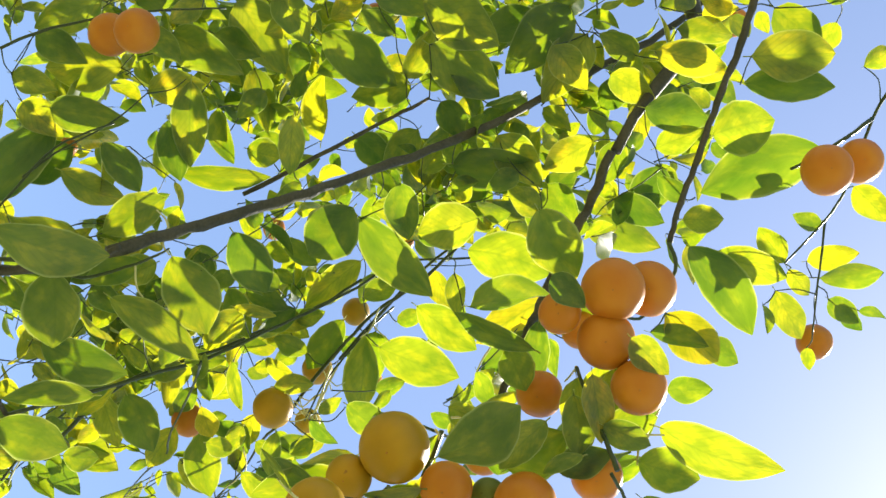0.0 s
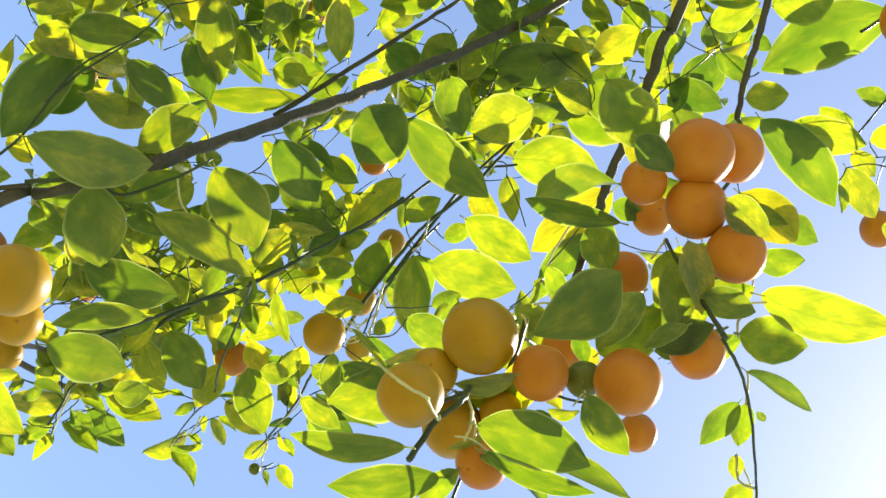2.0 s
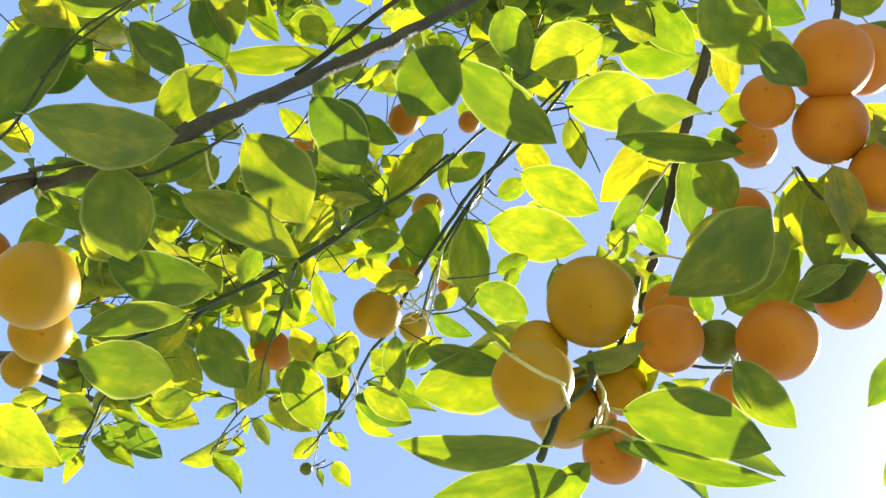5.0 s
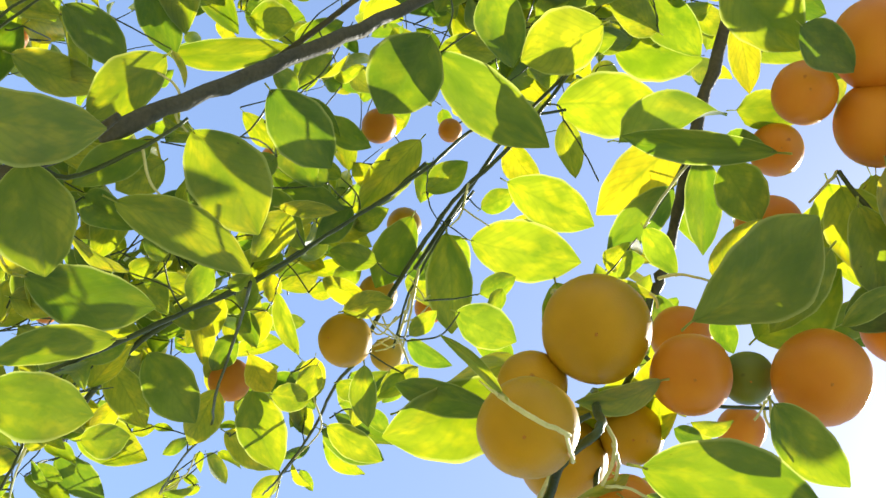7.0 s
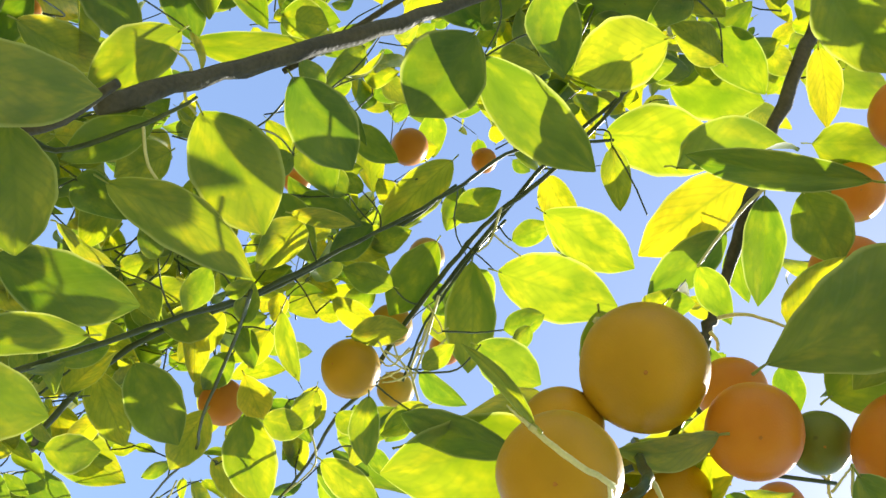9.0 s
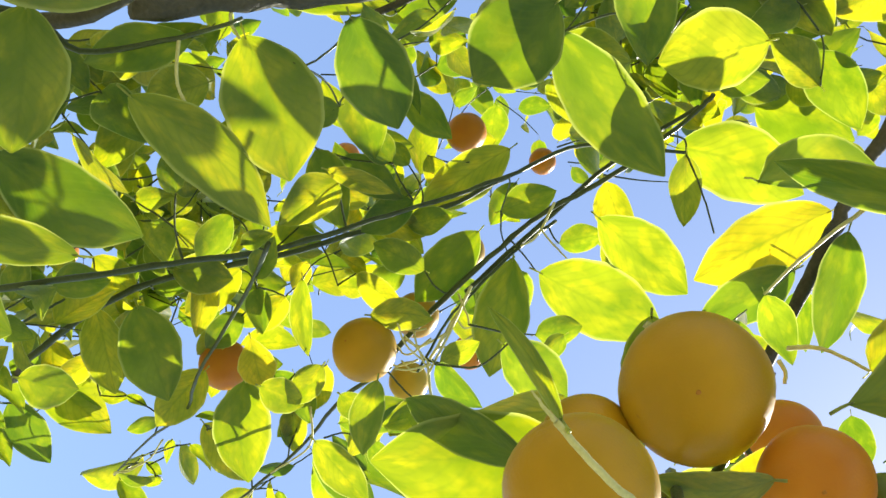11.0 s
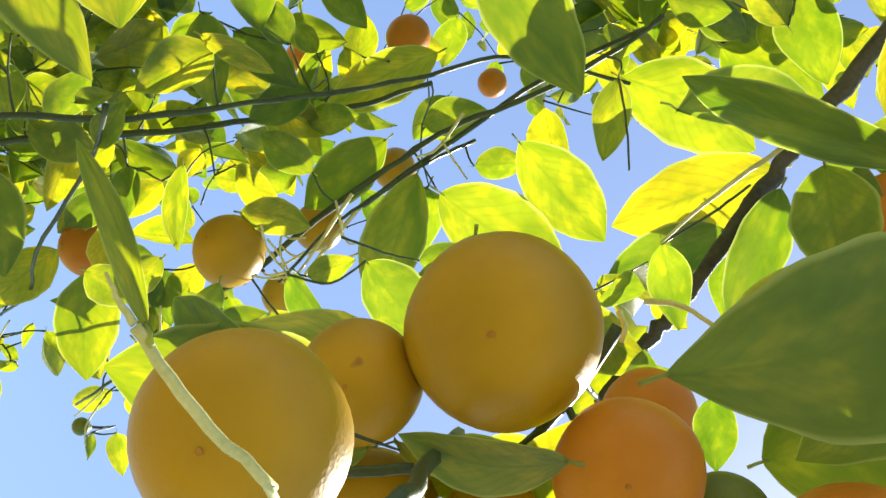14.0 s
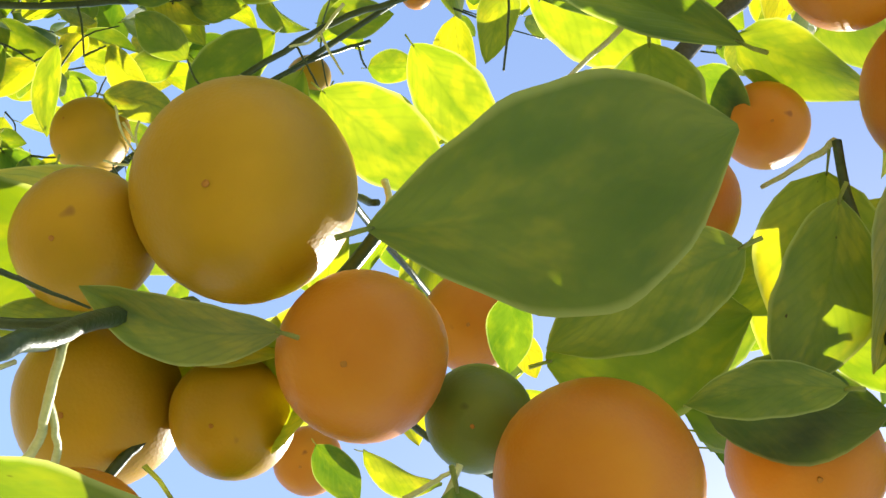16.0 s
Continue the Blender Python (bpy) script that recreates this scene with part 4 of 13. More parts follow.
stem('twig', 0.0011, 0.0008, (-0.287, 0.809, 2.867), (-0.278, 0.774, 2.863), (-0.261, 0.734, 2.873))
stem('twig', 0.0011, 0.0008, (-0.060, 0.997, 2.544), (-0.069, 0.979, 2.531), (-0.088, 0.964, 2.510))
stem('twig', 0.0011, 0.0008, (-0.295, 0.827, 2.859), (-0.268, 0.831, 2.830), (-0.255, 0.820, 2.806))
stem('twig', 0.0011, 0.0008, (0.168, 1.456, 2.323), (0.157, 1.461, 2.283), (0.133, 1.449, 2.256))
stem('twig', 0.0011, 0.0008, (-0.323, 0.880, 2.832), (-0.342, 0.891, 2.825), (-0.367, 0.897, 2.819))
stem('twig', 0.0011, 0.0008, (-0.193, 0.481, 2.938), (-0.233, 0.495, 2.974), (-0.260, 0.528, 3.014))
stem('twig', 0.0011, 0.0008, (0.335, 1.597, 2.478), (0.320, 1.604, 2.476), (0.295, 1.613, 2.479))
stem('twig', 0.0011, 0.0008, (-0.103, 1.328, 2.585), (-0.114, 1.358, 2.633), (-0.131, 1.391, 2.676))
stem('twig', 0.0011, 0.0008, (0.383, 1.457, 2.679), (0.387, 1.463, 2.691), (0.391, 1.472, 2.711))
stem('twig', 0.0011, 0.0008, (0.048, 1.295, 2.258), (0.057, 1.289, 2.271), (0.059, 1.281, 2.289))
stem('twig', 0.0011, 0.0008, (0.032, 0.659, 3.063), (0.043, 0.645, 3.077), (0.044, 0.624, 3.097))
stem('twig', 0.0011, 0.0008, (-0.275, 0.768, 2.864), (-0.280, 0.761, 2.836), (-0.281, 0.752, 2.815))
stem('twig', 0.0011, 0.0008, (0.240, 1.117, 2.488), (0.236, 1.069, 2.485), (0.214, 1.039, 2.483))
stem('twig', 0.0011, 0.0008, (-0.148, 1.345, 2.350), (-0.127, 1.319, 2.361), (-0.097, 1.291, 2.390))
stem('twig', 0.0011, 0.0008, (-0.164, 0.878, 2.852), (-0.168, 0.871, 2.875), (-0.166, 0.852, 2.892))
stem('twig', 0.0011, 0.0008, (-0.265, 1.121, 2.698), (-0.303, 1.123, 2.680), (-0.333, 1.126, 2.678))
stem('twig', 0.0011, 0.0008, (-0.114, 0.940, 2.745), (-0.091, 0.934, 2.787), (-0.053, 0.942, 2.809))
stem('twig', 0.0011, 0.0008, (0.386, 1.461, 2.688), (0.388, 1.427, 2.693), (0.396, 1.400, 2.712))
stem('twig', 0.0011, 0.0008, (0.044, 0.632, 3.089), (0.028, 0.644, 3.100), (0.019, 0.648, 3.108))
stem('stalk', 0.0015, 0.001, (0.220, 0.597, 2.496), (0.186, 0.598, 2.541), (0.167, 0.618, 2.599))
stem('twig', 0.0011, 0.0008, (-0.367, 1.413, 2.354), (-0.379, 1.410, 2.384), (-0.380, 1.416, 2.408))
stem('twig', 0.0011, 0.0008, (0.359, 1.644, 2.307), (0.341, 1.654, 2.263), (0.322, 1.686, 2.228))
stem('twig', 0.0011, 0.0008, (-0.277, 0.766, 2.856), (-0.295, 0.760, 2.865), (-0.321, 0.745, 2.869))
stem('twig', 0.0011, 0.0008, (0.034, 1.184, 2.412), (0.022, 1.210, 2.438), (0.002, 1.222, 2.461))
stem('twig', 0.0011, 0.0008, (-0.305, 1.050, 2.670), (-0.318, 1.026, 2.701), (-0.326, 0.998, 2.741))
stem('twig', 0.0011, 0.0008, (-0.371, 1.303, 2.449), (-0.399, 1.276, 2.501), (-0.401, 1.263, 2.557))
stem('twig', 0.0011, 0.0008, (-0.325, 1.364, 2.432), (-0.338, 1.350, 2.465), (-0.336, 1.353, 2.508))
stem('twig', 0.0011, 0.0008, (0.083, 1.284, 2.768), (0.110, 1.295, 2.788), (0.142, 1.291, 2.808))
stem('twig', 0.0011, 0.0008, (0.090, 1.287, 2.773), (0.072, 1.302, 2.800), (0.043, 1.309, 2.824))
stem('twig', 0.0011, 0.0008, (-0.400, 1.272, 2.520), (-0.397, 1.299, 2.524), (-0.390, 1.329, 2.534))
stem('stalk', 0.0015, 0.001, (0.099, 0.761, 2.463), (0.132, 0.821, 2.510), (0.157, 0.857, 2.539))
stem('twig', 0.0011, 0.0008, (-0.131, 1.391, 2.676), (-0.162, 1.358, 2.688), (-0.184, 1.339, 2.722))
stem('twig', 0.0011, 0.0008, (0.347, 1.641, 2.385), (0.351, 1.657, 2.398), (0.354, 1.679, 2.423))
stem('twig', 0.0011, 0.0008, (-0.190, 1.420, 2.588), (-0.228, 1.369, 2.583), (-0.255, 1.332, 2.593))
stem('twig', 0.0011, 0.0008, (-0.341, 0.621, 2.919), (-0.340, 0.579, 2.936), (-0.347, 0.534, 2.964))
stem('twig', 0.0011, 0.0008, (-0.226, 1.370, 2.583), (-0.231, 1.374, 2.560), (-0.225, 1.375, 2.531))
stem('twig', 0.0011, 0.0008, (-0.060, 0.941, 2.805), (-0.077, 0.958, 2.845), (-0.104, 0.976, 2.870))
stem('twig', 0.0011, 0.0008, (0.227, 1.543, 2.406), (0.236, 1.571, 2.420), (0.240, 1.593, 2.447))
stem('twig', 0.0011, 0.0008, (0.354, 1.679, 2.423), (0.334, 1.692, 2.445), (0.324, 1.706, 2.466))
stem('twig', 0.0011, 0.0008, (-0.310, 1.042, 2.682), (-0.348, 1.055, 2.673), (-0.374, 1.061, 2.670))
stem('twig', 0.0011, 0.0008, (0.157, 0.857, 2.539), (0.131, 0.852, 2.582), (0.106, 0.845, 2.610))
stem('twig', 0.0011, 0.0008, (0.035, 1.002, 2.670), (0.067, 0.975, 2.651), (0.108, 0.946, 2.628))
stem('twig', 0.0011, 0.0008, (-0.115, 0.746, 2.822), (-0.092, 0.782, 2.820), (-0.075, 0.827, 2.828))
stem('twig', 0.0011, 0.0008, (-0.264, 1.152, 2.744), (-0.290, 1.193, 2.730), (-0.314, 1.230, 2.710))
stem('twig', 0.0011, 0.0008, (0.354, 1.679, 2.423), (0.358, 1.699, 2.408), (0.372, 1.720, 2.391))
stem('twig', 0.0011, 0.0008, (-0.346, 0.542, 2.958), (-0.338, 0.547, 2.980), (-0.324, 0.560, 2.993))
stem('twig', 0.0011, 0.0008, (0.391, 1.472, 2.711), (0.390, 1.505, 2.730), (0.408, 1.539, 2.759))
stem('twig', 0.0011, 0.0008, (0.372, 1.720, 2.391), (0.371, 1.727, 2.400), (0.377, 1.737, 2.414))
stem('twig', 0.0011, 0.0008, (-0.401, 1.263, 2.557), (-0.371, 1.252, 2.576), (-0.335, 1.223, 2.614))
stem('twig', 0.0011, 0.0008, (-0.131, 1.391, 2.676), (-0.165, 1.427, 2.677), (-0.192, 1.454, 2.673))
stem('twig', 0.0011, 0.0008, (-0.352, 1.237, 2.596), (-0.369, 1.240, 2.609), (-0.376, 1.248, 2.626))
stem('twig', 0.0011, 0.0008, (-0.333, 1.126, 2.678), (-0.357, 1.128, 2.651), (-0.395, 1.132, 2.633))
stem('twig', 0.0011, 0.0008, (-0.075, 0.827, 2.828), (-0.060, 0.850, 2.831), (-0.044, 0.874, 2.845))
stem('twig', 0.0011, 0.0008, (-0.166, 0.852, 2.892), (-0.142, 0.841, 2.932), (-0.125, 0.819, 2.974))
stem('twig', 0.0011, 0.0008, (-0.250, 1.338, 2.592), (-0.274, 1.364, 2.609), (-0.299, 1.381, 2.611))
stem('twig', 0.0011, 0.0008, (0.043, 1.309, 2.824), (0.052, 1.342, 2.858), (0.055, 1.400, 2.892))
stem('twig', 0.0011, 0.0008, (0.157, 1.461, 2.283), (0.124, 1.594, 2.335), (0.087, 1.691, 2.316))
stem('twig', 0.0011, 0.0008, (0.142, 1.291, 2.808), (0.173, 1.363, 2.845), (0.207, 1.399, 2.811))
stem('twig', 0.0011, 0.0008, (0.055, 1.400, 2.892), (0.025, 1.439, 2.933), (-0.013, 1.438, 2.906))
stem('twig', 0.0011, 0.0008, (-0.149, 1.425, 2.308), (-0.151, 1.488, 2.380), (-0.156, 1.516, 2.382))
stem('twig', 0.0011, 0.0008, (0.324, 1.706, 2.466), (0.258, 2.001, 2.683), (0.189, 2.261, 2.830))
stem('twig', 0.0011, 0.0008, (0.279, 1.443, 2.564), (0.281, 1.473, 2.609), (0.283, 1.467, 2.583))
stem('twig', 0.0011, 0.0008, (0.481, 1.508, 2.624), (0.484, 1.542, 2.676), (0.486, 1.542, 2.657))
stem('twig', 0.0011, 0.0008, (-0.192, 1.454, 2.673), (-0.314, 1.549, 2.889), (-0.445, 1.602, 3.036))
stem('twig', 0.0011, 0.0008, (0.044, 0.624, 3.097), (0.090, 0.673, 3.203), (0.141, 0.680, 3.241))
far_twig((-0.303, 1.460, 2.443), (-0.309, 1.429, 2.460), (-0.317, 1.377, 2.497))
far_twig((-0.413, 1.147, 2.804), (-0.465, 1.101, 2.837), (-0.500, 1.061, 2.863))
far_twig((-0.397, 1.172, 3.015), (-0.409, 1.160, 3.025), (-0.439, 1.126, 3.057))
far_twig((-0.289, 0.956, 3.039), (-0.293, 0.890, 3.072), (-0.316, 0.830, 3.100))
far_twig((-0.018, 0.848, 2.774), (-0.019, 0.830, 2.786), (-0.027, 0.820, 2.818))
far_twig((-0.262, 0.921, 3.024), (-0.261, 0.862, 3.052), (-0.281, 0.805, 3.073))
far_twig((-0.250, 0.997, 3.160), (-0.274, 0.957, 3.182), (-0.307, 0.920, 3.185))
far_twig((-0.242, 1.674, 2.339), (-0.207, 1.645, 2.346), (-0.153, 1.634, 2.368))
far_twig((-0.294, 1.461, 2.789), (-0.332, 1.441, 2.832), (-0.377, 1.421, 2.857))
far_twig((-0.032, 0.863, 2.897), (-0.095, 0.854, 2.886), (-0.143, 0.866, 2.894))
far_twig((-0.379, 1.113, 2.766), (-0.373, 1.093, 2.798), (-0.360, 1.052, 2.825))
far_twig((-0.137, 1.045, 3.145), (-0.112, 0.992, 3.163), (-0.098, 0.960, 3.189))
far_twig((-0.167, 1.467, 3.014), (-0.175, 1.432, 3.068), (-0.179, 1.375, 3.106))
far_twig((-0.140, 1.164, 2.827), (-0.190, 1.109, 2.842), (-0.223, 1.064, 2.876))
far_twig((-0.171, 1.086, 3.052), (-0.190, 1.064, 3.088), (-0.198, 1.027, 3.131))
far_twig((-0.137, 0.946, 2.997), (-0.146, 0.977, 2.978), (-0.178, 0.997, 2.958))
far_twig((-0.088, 1.057, 2.714), (-0.159, 1.026, 2.734), (-0.210, 1.016, 2.742))
far_twig((-0.236, 1.005, 2.921), (-0.232, 0.953, 2.933), (-0.212, 0.915, 2.950))
far_twig((-0.154, 0.941, 3.152), (-0.181, 0.900, 3.201), (-0.203, 0.873, 3.267))
far_twig((-0.206, 1.257, 2.771), (-0.197, 1.242, 2.799), (-0.196, 1.213, 2.831))
far_twig((-0.238, 1.184, 2.749), (-0.267, 1.148, 2.755), (-0.281, 1.106, 2.771))
far_twig((-0.084, 1.583, 2.741), (-0.093, 1.557, 2.796), (-0.100, 1.511, 2.846))
far_twig((-0.395, 1.242, 2.976), (-0.427, 1.208, 3.007), (-0.455, 1.168, 3.028))
far_twig((-0.406, 1.611, 2.603), (-0.375, 1.568, 2.623), (-0.359, 1.538, 2.631))
far_twig((-0.328, 1.562, 2.641), (-0.310, 1.536, 2.669), (-0.305, 1.522, 2.708))
far_twig((-0.352, 0.914, 3.097), (-0.343, 0.890, 3.143), (-0.348, 0.853, 3.175))
far_twig((-0.241, 1.681, 2.405), (-0.238, 1.625, 2.436), (-0.235, 1.562, 2.467))
far_twig((-0.247, 0.867, 2.968), (-0.221, 0.837, 3.002), (-0.203, 0.829, 3.044))
far_twig((-0.343, 1.585, 2.296), (-0.381, 1.576, 2.300), (-0.412, 1.583, 2.282))
far_twig((-0.383, 1.392, 2.745), (-0.427, 1.367, 2.787), (-0.454, 1.326, 2.817))
far_twig((-0.403, 1.092, 2.842), (-0.424, 1.073, 2.862), (-0.444, 1.051, 2.883))
far_twig((-0.168, 1.562, 2.331), (-0.178, 1.558, 2.361), (-0.188, 1.533, 2.368))
far_twig((-0.294, 1.448, 2.494), (-0.285, 1.411, 2.522), (-0.258, 1.396, 2.570))
far_twig((-0.411, 1.376, 2.924), (-0.446, 1.337, 2.942), (-0.465, 1.313, 2.955))
far_twig((-0.193, 1.586, 2.820), (-0.223, 1.556, 2.831), (-0.263, 1.523, 2.828))
far_twig((-0.409, 1.374, 2.642), (-0.448, 1.411, 2.618), (-0.474, 1.442, 2.579))
far_twig((-0.258, 0.911, 3.084), (-0.288, 0.884, 3.128), (-0.304, 0.863, 3.177))
far_twig((-0.257, 0.911, 3.167), (-0.287, 0.883, 3.193), (-0.327, 0.870, 3.231))
far_twig((-0.300, 1.076, 2.976), (-0.291, 1.043, 2.996), (-0.300, 1.028, 2.992))
far_twig((-0.026, 1.608, 2.378), (-0.045, 1.534, 2.403), (-0.050, 1.469, 2.431))
far_twig((-0.367, 1.571, 2.290), (-0.412, 1.521, 2.300), (-0.470, 1.486, 2.330))
far_twig((-0.410, 1.506, 2.800), (-0.428, 1.472, 2.842), (-0.462, 1.433, 2.882))
far_twig((-0.228, 0.982, 2.863), (-0.249, 0.967, 2.888), (-0.249, 0.927, 2.906))
far_twig((-0.416, 1.139, 3.047), (-0.455, 1.130, 3.055), (-0.482, 1.113, 3.063))
far_twig((-0.156, 0.936, 3.161), (-0.155, 0.923, 3.195), (-0.134, 0.891, 3.237))
far_twig((-0.251, 1.076, 2.806), (-0.224, 1.036, 2.810), (-0.209, 1.017, 2.829))
far_twig((-0.460, 1.271, 2.940), (-0.522, 1.263, 2.936), (-0.560, 1.245, 2.935))
far_twig((-0.352, 0.920, 2.920), (-0.329, 0.912, 2.960), (-0.302, 0.884, 2.980))
far_twig((-0.311, 1.074, 2.813), (-0.322, 1.052, 2.844), (-0.349, 1.036, 2.864))
far_twig((-0.082, 1.372, 3.008), (-0.089, 1.356, 3.053), (-0.080, 1.320, 3.089))
far_twig((-0.348, 1.578, 2.743), (-0.315, 1.549, 2.756), (-0.300, 1.539, 2.765))
far_twig((-0.361, 0.883, 2.871), (-0.427, 0.898, 2.894), (-0.469, 0.892, 2.898))
far_twig((-0.359, 0.779, 2.880), (-0.349, 0.746, 2.901), (-0.351, 0.699, 2.945))
far_twig((-0.026, 0.871, 3.067), (-0.021, 0.862, 3.081), (-0.014, 0.834, 3.091))
far_twig((-0.250, 1.547, 2.747), (-0.284, 1.535, 2.765), (-0.336, 1.520, 2.788))
far_twig((-0.179, 1.497, 2.290), (-0.184, 1.479, 2.298), (-0.193, 1.466, 2.328))
far_twig((-0.280, 0.955, 2.880), (-0.286, 0.926, 2.916), (-0.306, 0.892, 2.932))
far_twig((-0.322, 0.930, 3.073), (-0.300, 0.913, 3.119), (-0.278, 0.873, 3.177))
far_twig((0.313, 1.540, 2.288), (0.278, 1.539, 2.289), (0.239, 1.550, 2.299))
far_twig((-0.006, 1.220, 2.437), (-0.052, 1.183, 2.497), (-0.103, 1.162, 2.534))
far_twig((0.092, 1.438, 2.436), (0.111, 1.438, 2.459), (0.132, 1.422, 2.477))
far_twig((0.178, 1.517, 2.439), (0.156, 1.502, 2.461), (0.133, 1.493, 2.484))
far_twig((0.198, 1.546, 2.312), (0.163, 1.538, 2.328), (0.131, 1.514, 2.345))
far_twig((0.245, 1.438, 2.284), (0.244, 1.408, 2.299), (0.245, 1.387, 2.320))
far_twig((0.033, 1.466, 2.305), (0.070, 1.416, 2.311), (0.118, 1.366, 2.331))
far_twig((0.210, 1.441, 2.608), (0.167, 1.426, 2.617), (0.147, 1.403, 2.635))
far_twig((0.170, 1.515, 2.285), (0.148, 1.484, 2.324), (0.106, 1.471, 2.366))
far_twig((0.275, 0.996, 2.667), (0.260, 0.996, 2.678), (0.253, 1.003, 2.664))
far_twig((0.287, 1.002, 2.638), (0.280, 0.968, 2.671), (0.284, 0.954, 2.687))
far_twig((0.248, 1.568, 2.620), (0.206, 1.574, 2.615), (0.156, 1.593, 2.600))
far_twig((0.280, 0.917, 2.583), (0.280, 0.895, 2.587), (0.259, 0.891, 2.610))
far_twig((0.204, 1.611, 2.442), (0.209, 1.594, 2.487), (0.228, 1.553, 2.532))
far_twig((-0.030, 1.103, 2.933), (-0.045, 1.094, 2.933), (-0.046, 1.078, 2.951))
far_twig((0.114, 1.509, 2.437), (0.068, 1.464, 2.464), (0.019, 1.426, 2.508))
far_twig((0.229, 1.048, 2.707), (0.209, 1.023, 2.754), (0.191, 1.005, 2.789))
far_twig((0.315, 1.824, 2.573), (0.300, 1.790, 2.608), (0.284, 1.746, 2.626))
far_twig((0.137, 1.542, 2.466), (0.102, 1.501, 2.489), (0.049, 1.484, 2.520))
far_twig((0.220, 1.569, 2.568), (0.213, 1.548, 2.600), (0.207, 1.518, 2.624))
far_twig((0.131, 1.481, 2.450), (0.145, 1.469, 2.467), (0.167, 1.447, 2.489))
far_twig((0.150, 1.425, 2.565), (0.111, 1.415, 2.602), (0.083, 1.402, 2.629))
far_twig((0.211, 1.507, 2.507), (0.202, 1.507, 2.512), (0.183, 1.491, 2.536))
far_twig((0.276, 1.510, 2.271), (0.252, 1.500, 2.287), (0.229, 1.508, 2.293))
far_twig((0.406, 1.785, 2.479), (0.377, 1.748, 2.486), (0.353, 1.731, 2.504))
far_twig((0.143, 1.390, 2.367), (0.141, 1.390, 2.396), (0.162, 1.367, 2.409))
far_twig((0.163, 1.577, 2.517), (0.192, 1.566, 2.547), (0.200, 1.553, 2.566))
far_twig((0.107, 1.419, 2.348), (0.100, 1.403, 2.381), (0.070, 1.367, 2.431))
far_twig((0.133, 1.424, 2.462), (0.107, 1.420, 2.457), (0.060, 1.397, 2.454))
far_twig((0.139, 1.546, 2.747), (0.094, 1.511, 2.786), (0.073, 1.489, 2.807))
far_twig((0.292, 1.712, 2.532), (0.239, 1.684, 2.553), (0.181, 1.677, 2.573))
far_twig((0.155, 1.420, 2.493), (0.131, 1.449, 2.495), (0.112, 1.456, 2.489))
far_twig((0.284, 0.866, 2.473), (0.276, 0.865, 2.476), (0.273, 0.844, 2.492))
far_twig((0.278, 1.696, 2.464), (0.278, 1.667, 2.507), (0.300, 1.641, 2.534))
far_twig((0.239, 1.419, 2.250), (0.225, 1.393, 2.260), (0.205, 1.378, 2.273))
far_twig((0.326, 1.740, 2.504), (0.279, 1.721, 2.550), (0.247, 1.692, 2.587))
far_twig((-0.043, 1.294, 2.542), (-0.059, 1.260, 2.563), (-0.071, 1.247, 2.604))
far_twig((0.167, 1.467, 2.565), (0.132, 1.455, 2.568), (0.098, 1.456, 2.572))
far_twig((0.196, 1.599, 2.618), (0.173, 1.583, 2.641), (0.169, 1.566, 2.684))
far_twig((-0.193, 1.479, 2.521), (-0.220, 1.475, 2.533), (-0.229, 1.467, 2.557))
far_twig((-0.248, 1.492, 2.808), (-0.281, 1.485, 2.815), (-0.322, 1.487, 2.841))
far_twig((-0.015, 1.517, 2.372), (-0.025, 1.479, 2.419), (-0.023, 1.426, 2.478))
far_twig((0.166, 1.550, 2.260), (0.171, 1.520, 2.290), (0.171, 1.505, 2.315))
far_twig((-0.210, 1.520, 2.713), (-0.264, 1.519, 2.722), (-0.337, 1.501, 2.711))
far_twig((0.222, 1.669, 2.493), (0.226, 1.620, 2.549), (0.210, 1.559, 2.600))
far_twig((0.217, 1.669, 2.561), (0.179, 1.651, 2.591), (0.164, 1.629, 2.603))
far_twig((0.004, 1.531, 2.260), (0.011, 1.496, 2.270), (0.000, 1.442, 2.303))
far_twig((0.204, 1.639, 2.381), (0.156, 1.600, 2.413), (0.122, 1.571, 2.456))
far_twig((-0.010, 1.558, 2.330), (-0.037, 1.534, 2.373), (-0.041, 1.506, 2.411))
far_twig((-0.167, 1.741, 2.437), (-0.158, 1.722, 2.465), (-0.165, 1.711, 2.490))
far_twig((-0.210, 1.702, 2.419), (-0.250, 1.671, 2.440), (-0.271, 1.650, 2.437))
far_twig((-0.009, 1.416, 2.277), (-0.009, 1.399, 2.295), (-0.026, 1.372, 2.332))
far_twig((-0.220, 1.434, 2.703), (-0.254, 1.427, 2.720), (-0.281, 1.409, 2.746))
far_twig((-0.209, 1.689, 2.452), (-0.188, 1.638, 2.465), (-0.172, 1.602, 2.494))
far_twig((-0.048, 1.431, 2.402), (-0.044, 1.416, 2.427), (-0.058, 1.393, 2.431))
far_twig((-0.218, 1.716, 2.433), (-0.255, 1.704, 2.474), (-0.297, 1.684, 2.518))
far_twig((0.146, 1.514, 2.288), (0.100, 1.489, 2.304), (0.073, 1.478, 2.303))
far_twig((0.195, 1.528, 2.246), (0.169, 1.492, 2.257), (0.166, 1.454, 2.286))
far_twig((-0.269, 1.505, 2.951), (-0.299, 1.490, 2.979), (-0.307, 1.475, 2.985))
far_twig((0.054, 1.505, 2.854), (0.028, 1.479, 2.860), (0.004, 1.443, 2.881))
far_twig((-0.072, 1.212, 2.898), (-0.076, 1.175, 2.921), (-0.081, 1.135, 2.926))
far_twig((-0.082, 1.233, 2.832), (-0.117, 1.207, 2.853), (-0.154, 1.164, 2.852))
far_twig((-0.143, 1.296, 2.811), (-0.156, 1.231, 2.828), (-0.149, 1.171, 2.851))
